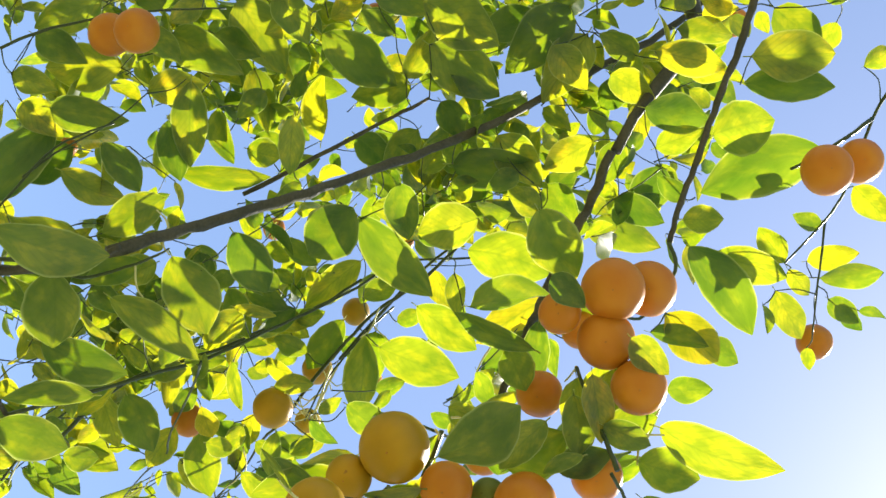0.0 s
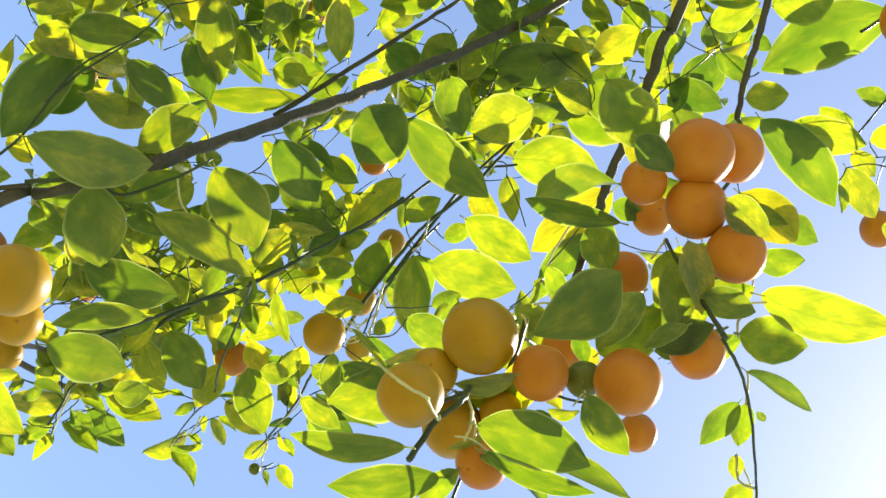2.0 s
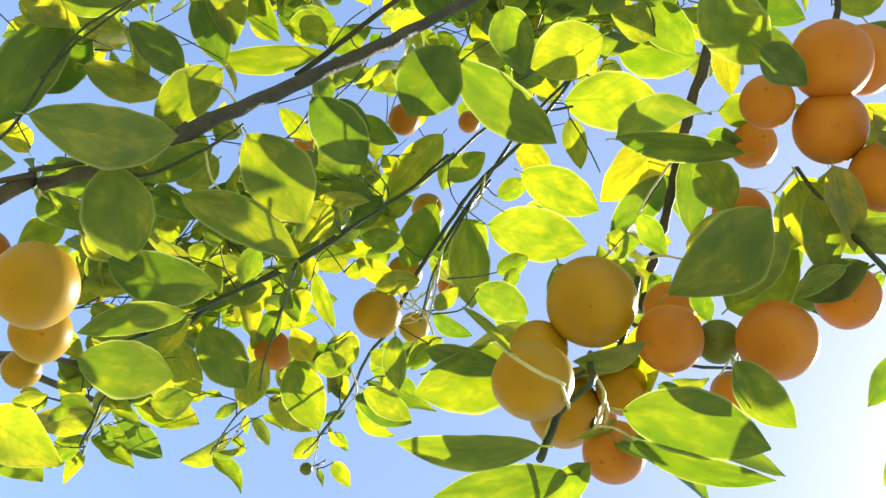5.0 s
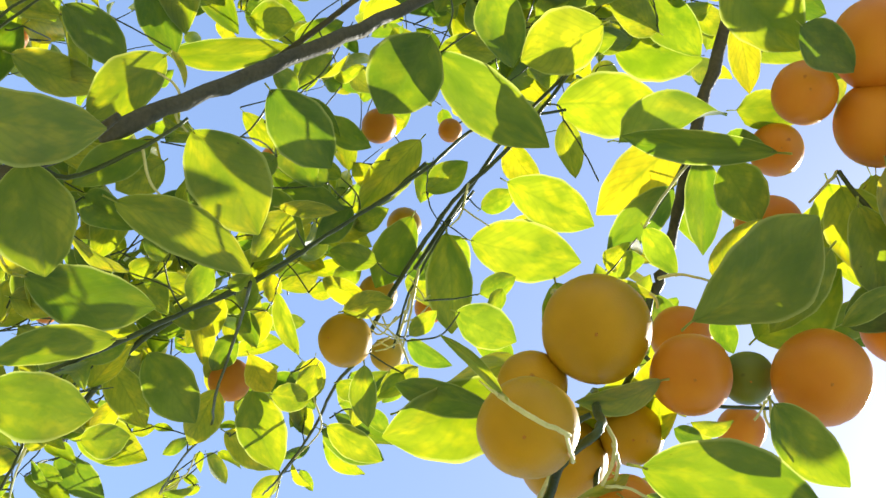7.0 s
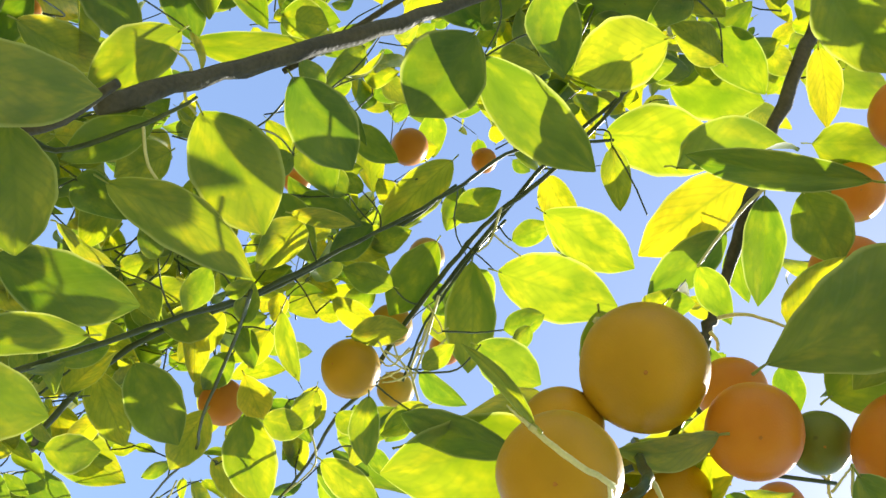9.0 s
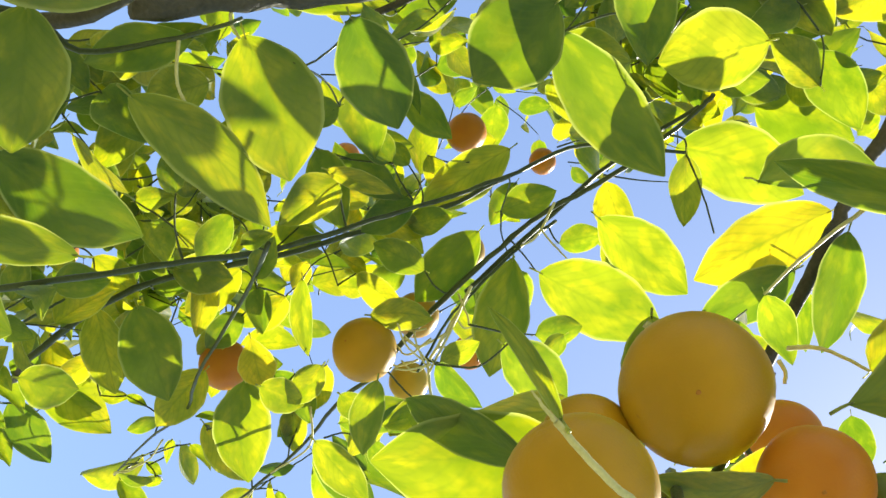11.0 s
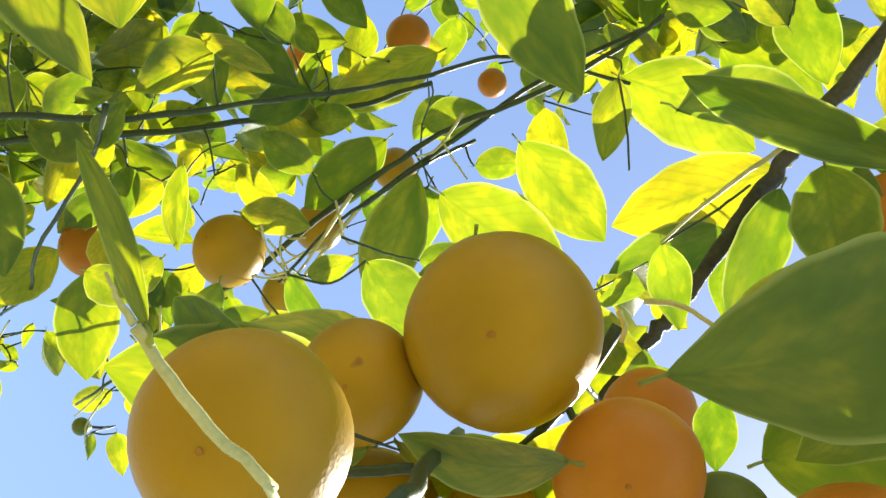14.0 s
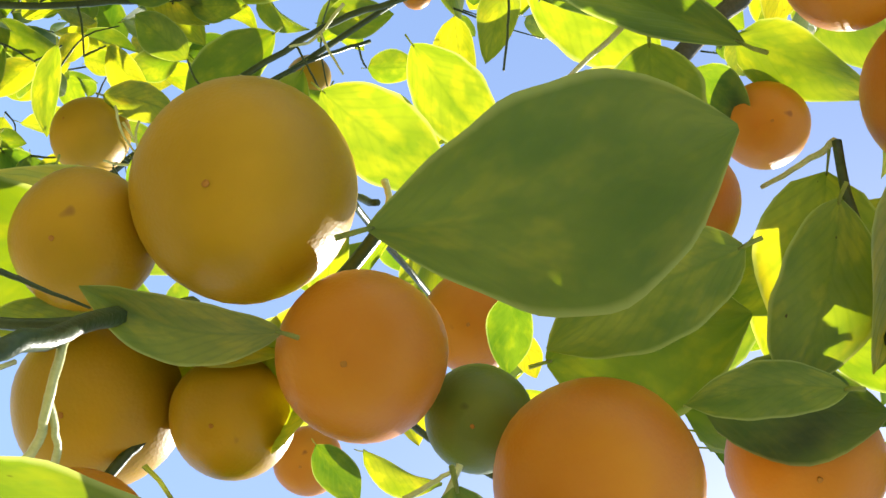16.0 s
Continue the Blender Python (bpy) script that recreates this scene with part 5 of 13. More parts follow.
far_twig((-0.110, 1.180, 2.878), (-0.117, 1.132, 2.909), (-0.117, 1.077, 2.949))
far_twig((-0.032, 1.091, 3.143), (-0.038, 1.066, 3.166), (-0.038, 1.053, 3.175))
far_twig((-0.125, 1.284, 2.948), (-0.165, 1.252, 2.971), (-0.189, 1.225, 3.000))
far_twig((-0.060, 1.213, 2.944), (-0.095, 1.231, 2.948), (-0.151, 1.255, 2.943))
far_twig((-0.119, 1.099, 2.906), (-0.139, 1.068, 2.930), (-0.181, 1.057, 2.975))
far_twig((-0.172, 1.373, 2.880), (-0.144, 1.327, 2.910), (-0.117, 1.302, 2.942))
far_twig((-0.093, 1.354, 2.920), (-0.098, 1.344, 2.955), (-0.115, 1.312, 2.992))
far_twig((-0.079, 1.260, 2.798), (-0.074, 1.221, 2.816), (-0.072, 1.192, 2.835))
far_twig((-0.099, 1.027, 2.922), (-0.097, 0.999, 2.942), (-0.104, 0.955, 2.945))
far_twig((-0.093, 1.194, 2.851), (-0.112, 1.182, 2.882), (-0.150, 1.151, 2.909))
far_twig((0.132, 0.970, 2.870), (0.158, 0.939, 2.922), (0.168, 0.896, 2.983))
far_twig((-0.116, 1.117, 2.868), (-0.101, 1.063, 2.888), (-0.090, 1.021, 2.929))
far_twig((-0.041, 1.229, 2.838), (-0.046, 1.186, 2.861), (-0.069, 1.153, 2.881))
far_twig((-0.199, 1.532, 2.930), (-0.193, 1.507, 2.965), (-0.197, 1.477, 2.981))
far_twig((-0.067, 1.192, 2.920), (-0.059, 1.157, 2.939), (-0.038, 1.133, 2.938))
far_twig((-0.138, 1.236, 2.941), (-0.104, 1.183, 2.972), (-0.092, 1.140, 3.006))
far_twig((-0.078, 1.276, 2.848), (-0.117, 1.261, 2.876), (-0.143, 1.240, 2.907))
far_twig((-0.072, 1.078, 2.780), (-0.081, 1.043, 2.803), (-0.111, 1.009, 2.832))
far_twig((0.028, 1.212, 2.861), (0.029, 1.183, 2.899), (0.025, 1.157, 2.943))
far_twig((0.210, 0.941, 2.572), (0.195, 0.919, 2.581), (0.169, 0.901, 2.606))
far_twig((-0.037, 1.055, 3.038), (-0.047, 1.027, 3.057), (-0.047, 1.012, 3.092))
far_twig((-0.070, 1.077, 2.951), (-0.089, 1.050, 3.001), (-0.118, 1.009, 3.050))
far_twig((-0.004, 1.277, 2.855), (-0.017, 1.263, 2.884), (-0.018, 1.237, 2.903))
far_twig((-0.460, 1.278, 2.765), (-0.504, 1.235, 2.775), (-0.552, 1.170, 2.795))
far_twig((-0.432, 1.123, 2.977), (-0.443, 1.087, 3.000), (-0.440, 1.050, 3.016))
far_twig((-0.469, 1.738, 2.288), (-0.440, 1.712, 2.312), (-0.389, 1.686, 2.355))
far_twig((-0.365, 0.980, 2.972), (-0.353, 0.939, 3.005), (-0.320, 0.898, 3.046))
far_twig((-0.387, 0.977, 2.965), (-0.412, 0.944, 2.990), (-0.427, 0.916, 3.003))
far_twig((-0.463, 1.407, 2.516), (-0.506, 1.416, 2.527), (-0.558, 1.403, 2.541))
far_twig((-0.419, 0.814, 2.998), (-0.394, 0.771, 3.021), (-0.382, 0.712, 3.067))
far_twig((-0.408, 1.519, 2.474), (-0.386, 1.470, 2.500), (-0.386, 1.415, 2.511))
far_twig((-0.370, 1.004, 2.812), (-0.366, 0.977, 2.827), (-0.339, 0.957, 2.852))
far_twig((-0.565, 1.370, 2.876), (-0.581, 1.352, 2.891), (-0.604, 1.315, 2.893))
far_twig((-0.403, 0.881, 3.052), (-0.455, 0.896, 3.069), (-0.525, 0.904, 3.093))
far_twig((-0.387, 1.304, 2.706), (-0.429, 1.321, 2.713), (-0.495, 1.322, 2.713))
far_twig((-0.433, 1.388, 2.752), (-0.456, 1.325, 2.782), (-0.456, 1.272, 2.823))
far_twig((-0.541, 1.585, 2.559), (-0.576, 1.541, 2.585), (-0.593, 1.517, 2.623))
far_twig((-0.477, 1.103, 2.730), (-0.486, 1.041, 2.768), (-0.488, 0.989, 2.793))
far_twig((-0.428, 0.968, 2.952), (-0.461, 0.955, 2.955), (-0.513, 0.961, 2.955))
far_twig((-0.479, 1.689, 2.331), (-0.441, 1.650, 2.382), (-0.412, 1.590, 2.411))
far_twig((-0.504, 1.112, 2.969), (-0.493, 1.055, 3.016), (-0.490, 1.009, 3.041))
far_twig((-0.449, 1.050, 2.796), (-0.416, 1.025, 2.857), (-0.403, 0.987, 2.909))
far_twig((-0.402, 1.394, 2.617), (-0.398, 1.356, 2.633), (-0.402, 1.302, 2.649))
far_twig((-0.479, 0.780, 2.957), (-0.510, 0.743, 2.977), (-0.522, 0.726, 3.000))
far_twig((-0.330, 0.879, 2.852), (-0.299, 0.839, 2.868), (-0.287, 0.817, 2.883))
far_twig((-0.431, 1.009, 2.894), (-0.457, 0.971, 2.917), (-0.467, 0.923, 2.961))
far_twig((-0.477, 1.066, 2.762), (-0.486, 1.022, 2.774), (-0.515, 1.001, 2.793))
far_twig((-0.377, 1.595, 2.594), (-0.331, 1.559, 2.621), (-0.271, 1.506, 2.632))
far_twig((-0.524, 1.514, 2.501), (-0.514, 1.453, 2.536), (-0.529, 1.401, 2.567))
far_twig((0.119, 1.417, 2.478), (0.106, 1.378, 2.505), (0.109, 1.338, 2.552))
far_twig((0.079, 1.526, 2.389), (0.037, 1.499, 2.396), (0.008, 1.491, 2.393))
far_twig((-0.048, 1.134, 2.755), (-0.111, 1.127, 2.739), (-0.159, 1.111, 2.727))
far_twig((-0.058, 1.205, 3.002), (-0.100, 1.185, 3.036), (-0.151, 1.164, 3.050))
far_twig((0.150, 1.432, 2.409), (0.125, 1.400, 2.422), (0.102, 1.389, 2.430))
far_twig((0.149, 1.523, 2.741), (0.119, 1.491, 2.763), (0.111, 1.462, 2.774))
far_twig((0.101, 1.518, 2.445), (0.122, 1.499, 2.471), (0.148, 1.466, 2.518))
far_twig((0.209, 1.630, 2.526), (0.204, 1.602, 2.535), (0.205, 1.556, 2.557))
far_twig((0.136, 1.603, 2.448), (0.119, 1.591, 2.466), (0.083, 1.598, 2.465))
far_twig((0.254, 1.647, 2.596), (0.196, 1.643, 2.610), (0.155, 1.619, 2.607))
far_twig((0.225, 1.584, 2.750), (0.200, 1.585, 2.754), (0.168, 1.585, 2.770))
far_twig((0.268, 1.708, 2.539), (0.266, 1.646, 2.566), (0.246, 1.606, 2.588))
far_twig((0.001, 1.316, 3.029), (-0.024, 1.307, 3.030), (-0.042, 1.279, 3.036))
far_twig((0.228, 1.598, 2.558), (0.194, 1.558, 2.577), (0.159, 1.526, 2.576))
far_twig((0.138, 1.574, 2.784), (0.095, 1.552, 2.783), (0.060, 1.520, 2.790))
far_twig((0.271, 1.659, 2.691), (0.281, 1.638, 2.695), (0.303, 1.632, 2.697))
far_twig((-0.534, 1.314, 2.970), (-0.575, 1.287, 2.958), (-0.634, 1.271, 2.961))
far_twig((-0.172, 1.382, 3.248), (-0.202, 1.364, 3.283), (-0.252, 1.331, 3.298))
far_twig((-0.172, 1.682, 3.156), (-0.163, 1.652, 3.211), (-0.166, 1.604, 3.285))
far_twig((-0.327, 2.120, 2.670), (-0.314, 2.098, 2.696), (-0.325, 2.064, 2.704))
far_twig((-0.340, 2.095, 2.619), (-0.313, 2.058, 2.645), (-0.284, 2.032, 2.650))
far_twig((-0.270, 1.855, 3.370), (-0.312, 1.833, 3.385), (-0.333, 1.813, 3.399))
far_twig((-0.466, 1.922, 2.989), (-0.519, 1.912, 2.969), (-0.571, 1.912, 2.958))
far_twig((-0.508, 1.377, 2.917), (-0.482, 1.320, 2.958), (-0.468, 1.264, 2.975))
far_twig((-0.408, 1.958, 3.166), (-0.426, 1.931, 3.200), (-0.422, 1.919, 3.223))
far_twig((-0.528, 1.950, 2.904), (-0.568, 1.955, 2.922), (-0.586, 1.937, 2.950))
far_twig((-0.336, 1.811, 3.024), (-0.320, 1.782, 3.051), (-0.298, 1.776, 3.087))
far_twig((-0.635, 1.544, 3.402), (-0.662, 1.514, 3.422), (-0.669, 1.466, 3.451))
far_twig((-0.599, 1.315, 3.391), (-0.626, 1.292, 3.413), (-0.633, 1.254, 3.426))
far_twig((-0.650, 2.231, 2.768), (-0.714, 2.233, 2.766), (-0.777, 2.218, 2.745))
far_twig((-0.166, 2.051, 2.798), (-0.194, 2.020, 2.830), (-0.221, 1.987, 2.874))
far_twig((-0.158, 1.316, 3.212), (-0.179, 1.327, 3.200), (-0.216, 1.329, 3.177))
far_twig((-0.592, 2.331, 2.679), (-0.630, 2.306, 2.703), (-0.688, 2.295, 2.717))
far_twig((-0.422, 1.692, 2.520), (-0.452, 1.657, 2.544), (-0.472, 1.611, 2.566))
far_twig((-0.205, 1.521, 3.406), (-0.242, 1.515, 3.408), (-0.287, 1.524, 3.391))
far_twig((-0.387, 1.715, 3.363), (-0.415, 1.706, 3.388), (-0.454, 1.682, 3.396))
far_twig((-0.397, 1.814, 2.836), (-0.445, 1.802, 2.862), (-0.489, 1.774, 2.886))
far_twig((-0.323, 1.309, 2.976), (-0.314, 1.293, 3.021), (-0.321, 1.254, 3.058))
far_twig((-0.273, 2.062, 2.905), (-0.280, 2.041, 2.948), (-0.280, 1.996, 3.006))
far_twig((-0.448, 1.968, 3.223), (-0.485, 1.966, 3.238), (-0.500, 1.946, 3.274))
far_twig((-0.524, 1.201, 3.025), (-0.549, 1.184, 3.058), (-0.579, 1.154, 3.091))
far_twig((-0.462, 1.608, 2.697), (-0.499, 1.566, 2.722), (-0.559, 1.537, 2.726))
far_twig((-0.624, 1.446, 3.348), (-0.673, 1.428, 3.371), (-0.746, 1.406, 3.384))
far_twig((-0.440, 1.550, 2.706), (-0.410, 1.494, 2.722), (-0.367, 1.439, 2.746))
far_twig((-0.415, 2.036, 2.778), (-0.452, 2.010, 2.796), (-0.484, 1.994, 2.826))
far_twig((-0.536, 1.508, 3.013), (-0.549, 1.473, 3.061), (-0.541, 1.455, 3.101))
far_twig((-0.608, 1.402, 3.462), (-0.609, 1.356, 3.490), (-0.598, 1.325, 3.535))
far_twig((-0.608, 1.475, 3.384), (-0.648, 1.460, 3.415), (-0.696, 1.454, 3.428))
far_twig((-0.284, 1.812, 3.017), (-0.333, 1.786, 3.023), (-0.363, 1.783, 3.039))
far_twig((-0.316, 2.010, 2.861), (-0.327, 1.982, 2.883), (-0.348, 1.949, 2.916))
far_twig((-0.453, 2.130, 2.754), (-0.416, 2.106, 2.759), (-0.387, 2.076, 2.764))
far_twig((-0.518, 2.087, 2.787), (-0.557, 2.057, 2.789), (-0.573, 2.034, 2.801))
far_twig((-0.314, 1.922, 3.026), (-0.312, 1.871, 3.052), (-0.303, 1.831, 3.085))
far_twig((-0.594, 1.553, 3.410), (-0.608, 1.513, 3.453), (-0.607, 1.470, 3.473))
far_twig((-0.287, 1.824, 2.671), (-0.323, 1.829, 2.679), (-0.369, 1.815, 2.692))
far_twig((-0.367, 1.898, 2.593), (-0.364, 1.877, 2.624), (-0.369, 1.851, 2.672))
far_twig((-0.521, 1.362, 3.172), (-0.561, 1.344, 3.215), (-0.590, 1.320, 3.254))
far_twig((-0.243, 1.753, 3.372), (-0.299, 1.744, 3.369), (-0.336, 1.759, 3.389))
far_twig((-0.247, 1.662, 2.758), (-0.313, 1.658, 2.787), (-0.358, 1.666, 2.805))
far_twig((-0.523, 1.760, 2.727), (-0.584, 1.773, 2.722), (-0.655, 1.762, 2.727))
far_twig((-0.473, 1.954, 2.735), (-0.516, 1.935, 2.735), (-0.543, 1.936, 2.731))
far_twig((-0.512, 1.194, 3.043), (-0.527, 1.171, 3.093), (-0.527, 1.127, 3.152))
far_twig((-0.508, 1.150, 3.142), (-0.518, 1.092, 3.174), (-0.542, 1.049, 3.214))
far_twig((-0.582, 1.641, 3.192), (-0.632, 1.613, 3.241), (-0.661, 1.570, 3.268))
far_twig((-0.403, 1.353, 2.960), (-0.377, 1.323, 2.974), (-0.366, 1.305, 2.996))
far_twig((-0.395, 1.295, 2.971), (-0.362, 1.248, 2.990), (-0.342, 1.223, 3.005))
far_twig((-0.420, 1.928, 2.681), (-0.468, 1.905, 2.684), (-0.497, 1.894, 2.683))
far_twig((-0.334, 1.901, 2.814), (-0.387, 1.928, 2.789), (-0.461, 1.942, 2.785))
far_twig((-0.198, 1.613, 3.345), (-0.233, 1.595, 3.356), (-0.250, 1.594, 3.388))
far_twig((-0.216, 1.179, 3.117), (-0.202, 1.150, 3.122), (-0.202, 1.112, 3.147))
far_twig((-0.613, 1.812, 3.161), (-0.653, 1.767, 3.168), (-0.679, 1.702, 3.196))
far_twig((-0.016, 1.306, 3.203), (-0.085, 1.312, 3.199), (-0.147, 1.309, 3.179))
far_twig((0.256, 1.795, 2.803), (0.196, 1.791, 2.801), (0.154, 1.811, 2.806))
far_twig((-0.053, 1.730, 2.562), (-0.063, 1.701, 2.591), (-0.078, 1.677, 2.640))
far_twig((-0.067, 1.813, 2.662), (-0.102, 1.788, 2.703), (-0.160, 1.775, 2.727))
far_twig((0.237, 1.777, 2.880), (0.272, 1.756, 2.909), (0.327, 1.733, 2.926))
far_twig((0.205, 1.638, 2.828), (0.150, 1.650, 2.840), (0.104, 1.654, 2.861))
far_twig((0.329, 1.743, 2.474), (0.336, 1.700, 2.480), (0.329, 1.668, 2.506))
far_twig((0.160, 2.030, 2.546), (0.120, 2.006, 2.547), (0.080, 1.967, 2.565))
far_twig((0.267, 1.395, 2.891), (0.230, 1.394, 2.891), (0.214, 1.377, 2.886))
far_twig((0.105, 1.980, 2.499), (0.120, 1.942, 2.503), (0.131, 1.920, 2.524))
far_twig((-0.283, 1.806, 2.469), (-0.263, 1.780, 2.484), (-0.237, 1.766, 2.485))
far_twig((-0.358, 1.365, 2.700), (-0.333, 1.307, 2.739), (-0.297, 1.251, 2.765))
far_twig((-0.336, 1.489, 2.793), (-0.393, 1.459, 2.824), (-0.429, 1.433, 2.860))
far_twig((-0.350, 1.905, 2.479), (-0.407, 1.869, 2.504), (-0.453, 1.838, 2.550))
far_twig((-0.480, 1.561, 2.706), (-0.498, 1.526, 2.769), (-0.531, 1.496, 2.821))
far_twig((-0.496, 1.455, 3.066), (-0.502, 1.425, 3.098), (-0.501, 1.408, 3.152))
far_twig((-0.410, 1.675, 2.477), (-0.421, 1.638, 2.501), (-0.428, 1.584, 2.510))
far_twig((-0.033, 1.476, 3.164), (-0.035, 1.444, 3.199), (-0.053, 1.410, 3.226))
far_twig((-0.388, 1.196, 2.778), (-0.403, 1.155, 2.801), (-0.415, 1.118, 2.847))
far_twig((-0.048, 1.598, 2.358), (0.016, 1.603, 2.350), (0.071, 1.605, 2.353))
far_twig((-0.490, 1.833, 2.518), (-0.509, 1.794, 2.584), (-0.516, 1.762, 2.646))
far_twig((-0.395, 1.352, 2.811), (-0.452, 1.334, 2.832), (-0.498, 1.327, 2.838))
far_twig((-0.371, 1.222, 2.822), (-0.384, 1.181, 2.834), (-0.383, 1.149, 2.860))
far_twig((-0.119, 1.570, 3.092), (-0.094, 1.525, 3.095), (-0.067, 1.498, 3.112))
far_twig((-0.317, 1.787, 2.595), (-0.340, 1.773, 2.633), (-0.349, 1.755, 2.650))
far_twig((-0.394, 1.195, 2.824), (-0.363, 1.175, 2.846), (-0.335, 1.152, 2.866))
far_twig((-0.262, 1.650, 2.851), (-0.313, 1.649, 2.884), (-0.379, 1.629, 2.935))
far_twig((-0.307, 1.837, 2.741), (-0.335, 1.822, 2.744), (-0.368, 1.814, 2.768))
far_twig((-0.255, 1.802, 2.490), (-0.318, 1.783, 2.508), (-0.390, 1.763, 2.519))
far_twig((-0.315, 1.692, 2.573), (-0.342, 1.652, 2.609), (-0.387, 1.601, 2.637))
far_twig((-0.441, 1.565, 3.043), (-0.482, 1.535, 3.077), (-0.525, 1.517, 3.101))
far_twig((-0.431, 1.370, 3.006), (-0.440, 1.342, 3.021), (-0.436, 1.302, 3.046))
far_twig((-0.227, 1.493, 3.162), (-0.249, 1.442, 3.186), (-0.257, 1.387, 3.221))
far_twig((-0.251, 1.437, 2.543), (-0.299, 1.429, 2.580), (-0.360, 1.415, 2.606))
far_twig((-0.410, 1.730, 2.528), (-0.465, 1.728, 2.523), (-0.513, 1.744, 2.541))
far_twig((-0.423, 1.946, 2.561), (-0.445, 1.924, 2.577), (-0.465, 1.912, 2.608))
far_twig((-0.402, 1.717, 2.713), (-0.463, 1.711, 2.722), (-0.506, 1.723, 2.722))
far_twig((-0.208, 1.410, 2.623), (-0.232, 1.375, 2.644), (-0.240, 1.339, 2.659))
far_twig((-0.331, 1.444, 2.486), (-0.351, 1.438, 2.513), (-0.385, 1.409, 2.519))
far_twig((-0.336, 1.673, 2.940), (-0.381, 1.631, 2.950), (-0.416, 1.585, 2.959))
far_twig((0.206, 1.633, 2.731), (0.178, 1.571, 2.755), (0.157, 1.518, 2.794))
far_twig((-0.020, 1.437, 2.472), (-0.009, 1.415, 2.495), (-0.004, 1.406, 2.520))
far_twig((0.004, 1.473, 2.340), (0.034, 1.449, 2.369), (0.075, 1.415, 2.417))
far_twig((-0.004, 1.521, 2.740), (-0.036, 1.502, 2.764), (-0.082, 1.471, 2.766))
far_twig((-0.018, 1.547, 2.944), (-0.052, 1.524, 2.935), (-0.093, 1.524, 2.944))
far_twig((-0.041, 1.558, 2.282), (-0.077, 1.557, 2.268), (-0.137, 1.555, 2.254))
far_twig((0.158, 1.606, 2.482), (0.134, 1.593, 2.491), (0.098, 1.584, 2.522))
far_twig((0.181, 1.787, 2.487), (0.192, 1.759, 2.493), (0.191, 1.736, 2.518))
far_twig((0.220, 1.666, 2.521), (0.201, 1.655, 2.547), (0.191, 1.627, 2.570))
far_twig((-0.034, 1.539, 2.948), (-0.090, 1.527, 2.979), (-0.126, 1.493, 3.001))
far_twig((0.135, 1.532, 2.772), (0.090, 1.496, 2.792), (0.055, 1.449, 2.806))
far_twig((0.199, 1.699, 2.453), (0.155, 1.673, 2.498), (0.135, 1.647, 2.549))
far_twig((0.236, 1.703, 2.401), (0.254, 1.676, 2.413), (0.262, 1.644, 2.421))
far_twig((-0.021, 1.509, 2.404), (-0.022, 1.492, 2.427), (-0.020, 1.477, 2.429))

# oranges
orange((0.212, 0.780, 2.299), 0.0385, 'yellow', (0.213, 0.805, 2.343))
orange((0.246, 0.824, 2.274), 0.0253, 'yellow', (0.247, 0.843, 2.306))
orange((0.250, 0.723, 2.317), 0.0280, 'ripe', (0.251, 0.743, 2.351))
orange((0.254, 0.821, 2.508), 0.0270, 'ripe', (0.255, 0.841, 2.542))
orange((0.263, 0.703, 2.363), 0.0190, 'green', (0.264, 0.718, 2.390))
orange((0.245, 0.748, 2.153), 0.0293, 'yellow', (0.246, 0.768, 2.189))
orange((0.307, 0.826, 2.302), 0.0322, 'yellow', (0.308, 0.848, 2.340))
orange((0.293, 0.778, 2.323), 0.0229, 'yellow', (0.294, 0.795, 2.353))
orange((0.404, 0.988, 2.606), 0.0244, 'ripe', (0.405, 1.007, 2.637))
orange((0.262, 0.648, 2.354), 0.0325, 'ripe', (0.263, 0.671, 2.393))
orange((0.326, 0.750, 2.249), 0.0252, 'ripe', (0.327, 0.769, 2.281))
orange((0.430, 0.940, 2.871), 0.0296, 'ripe', (0.418, 0.951, 2.909))
orange((0.044, 0.613, 2.469), 0.0351, 'ripe', (0.045, 0.637, 2.510))
orange((0.045, 0.607, 2.536), 0.0320, 'ripe', (0.046, 0.629, 2.574))
orange((0.100, 0.621, 2.468), 0.0321, 'ripe', (0.101, 0.643, 2.506))
orange((0.149, 0.584, 2.474), 0.0304, 'ripe', (0.150, 0.606, 2.510))
orange((0.070, 0.660, 2.435), 0.0235, 'ripe', (0.071, 0.678, 2.466))
orange((0.105, 0.759, 2.631), 0.0250, 'ripe', (0.106, 0.778, 2.662))
orange((0.168, 0.717, 2.478), 0.0275, 'ripe', (0.168, 0.736, 2.512))
orange((0.245, 0.620, 2.447), 0.0281, 'ripe', (0.245, 0.641, 2.482))
orange((0.121, 1.044, 1.958), 0.0331, 'yellow', (0.122, 1.066, 1.997))
orange((0.161, 1.104, 1.990), 0.0250, 'yellow', (0.161, 1.126, 2.020))
orange((0.080, 1.695, 2.275), 0.0296, 'ripe', (0.087, 1.691, 2.316))
orange((0.238, 1.620, 2.250), 0.0261, 'yellow', (0.251, 1.636, 2.282))
orange((0.243, 1.258, 2.545), 0.0317, 'yellow', (0.255, 1.261, 2.587))
orange((0.277, 1.280, 2.637), 0.0210, 'turning', (0.272, 1.289, 2.669))
orange((0.213, 1.400, 2.771), 0.0278, 'yellow', (0.207, 1.399, 2.811))
orange((0.269, 1.538, 3.049), 0.0261, 'ripe', (0.266, 1.542, 3.087))
orange((-0.027, 1.434, 2.870), 0.0266, 'ripe', (-0.013, 1.438, 2.906))
orange((-0.013, 1.423, 3.027), 0.0190, 'ripe', (-0.005, 1.437, 3.053))
orange((-0.158, 1.518, 2.355), 0.0149, 'ripe', (-0.156, 1.516, 2.382))
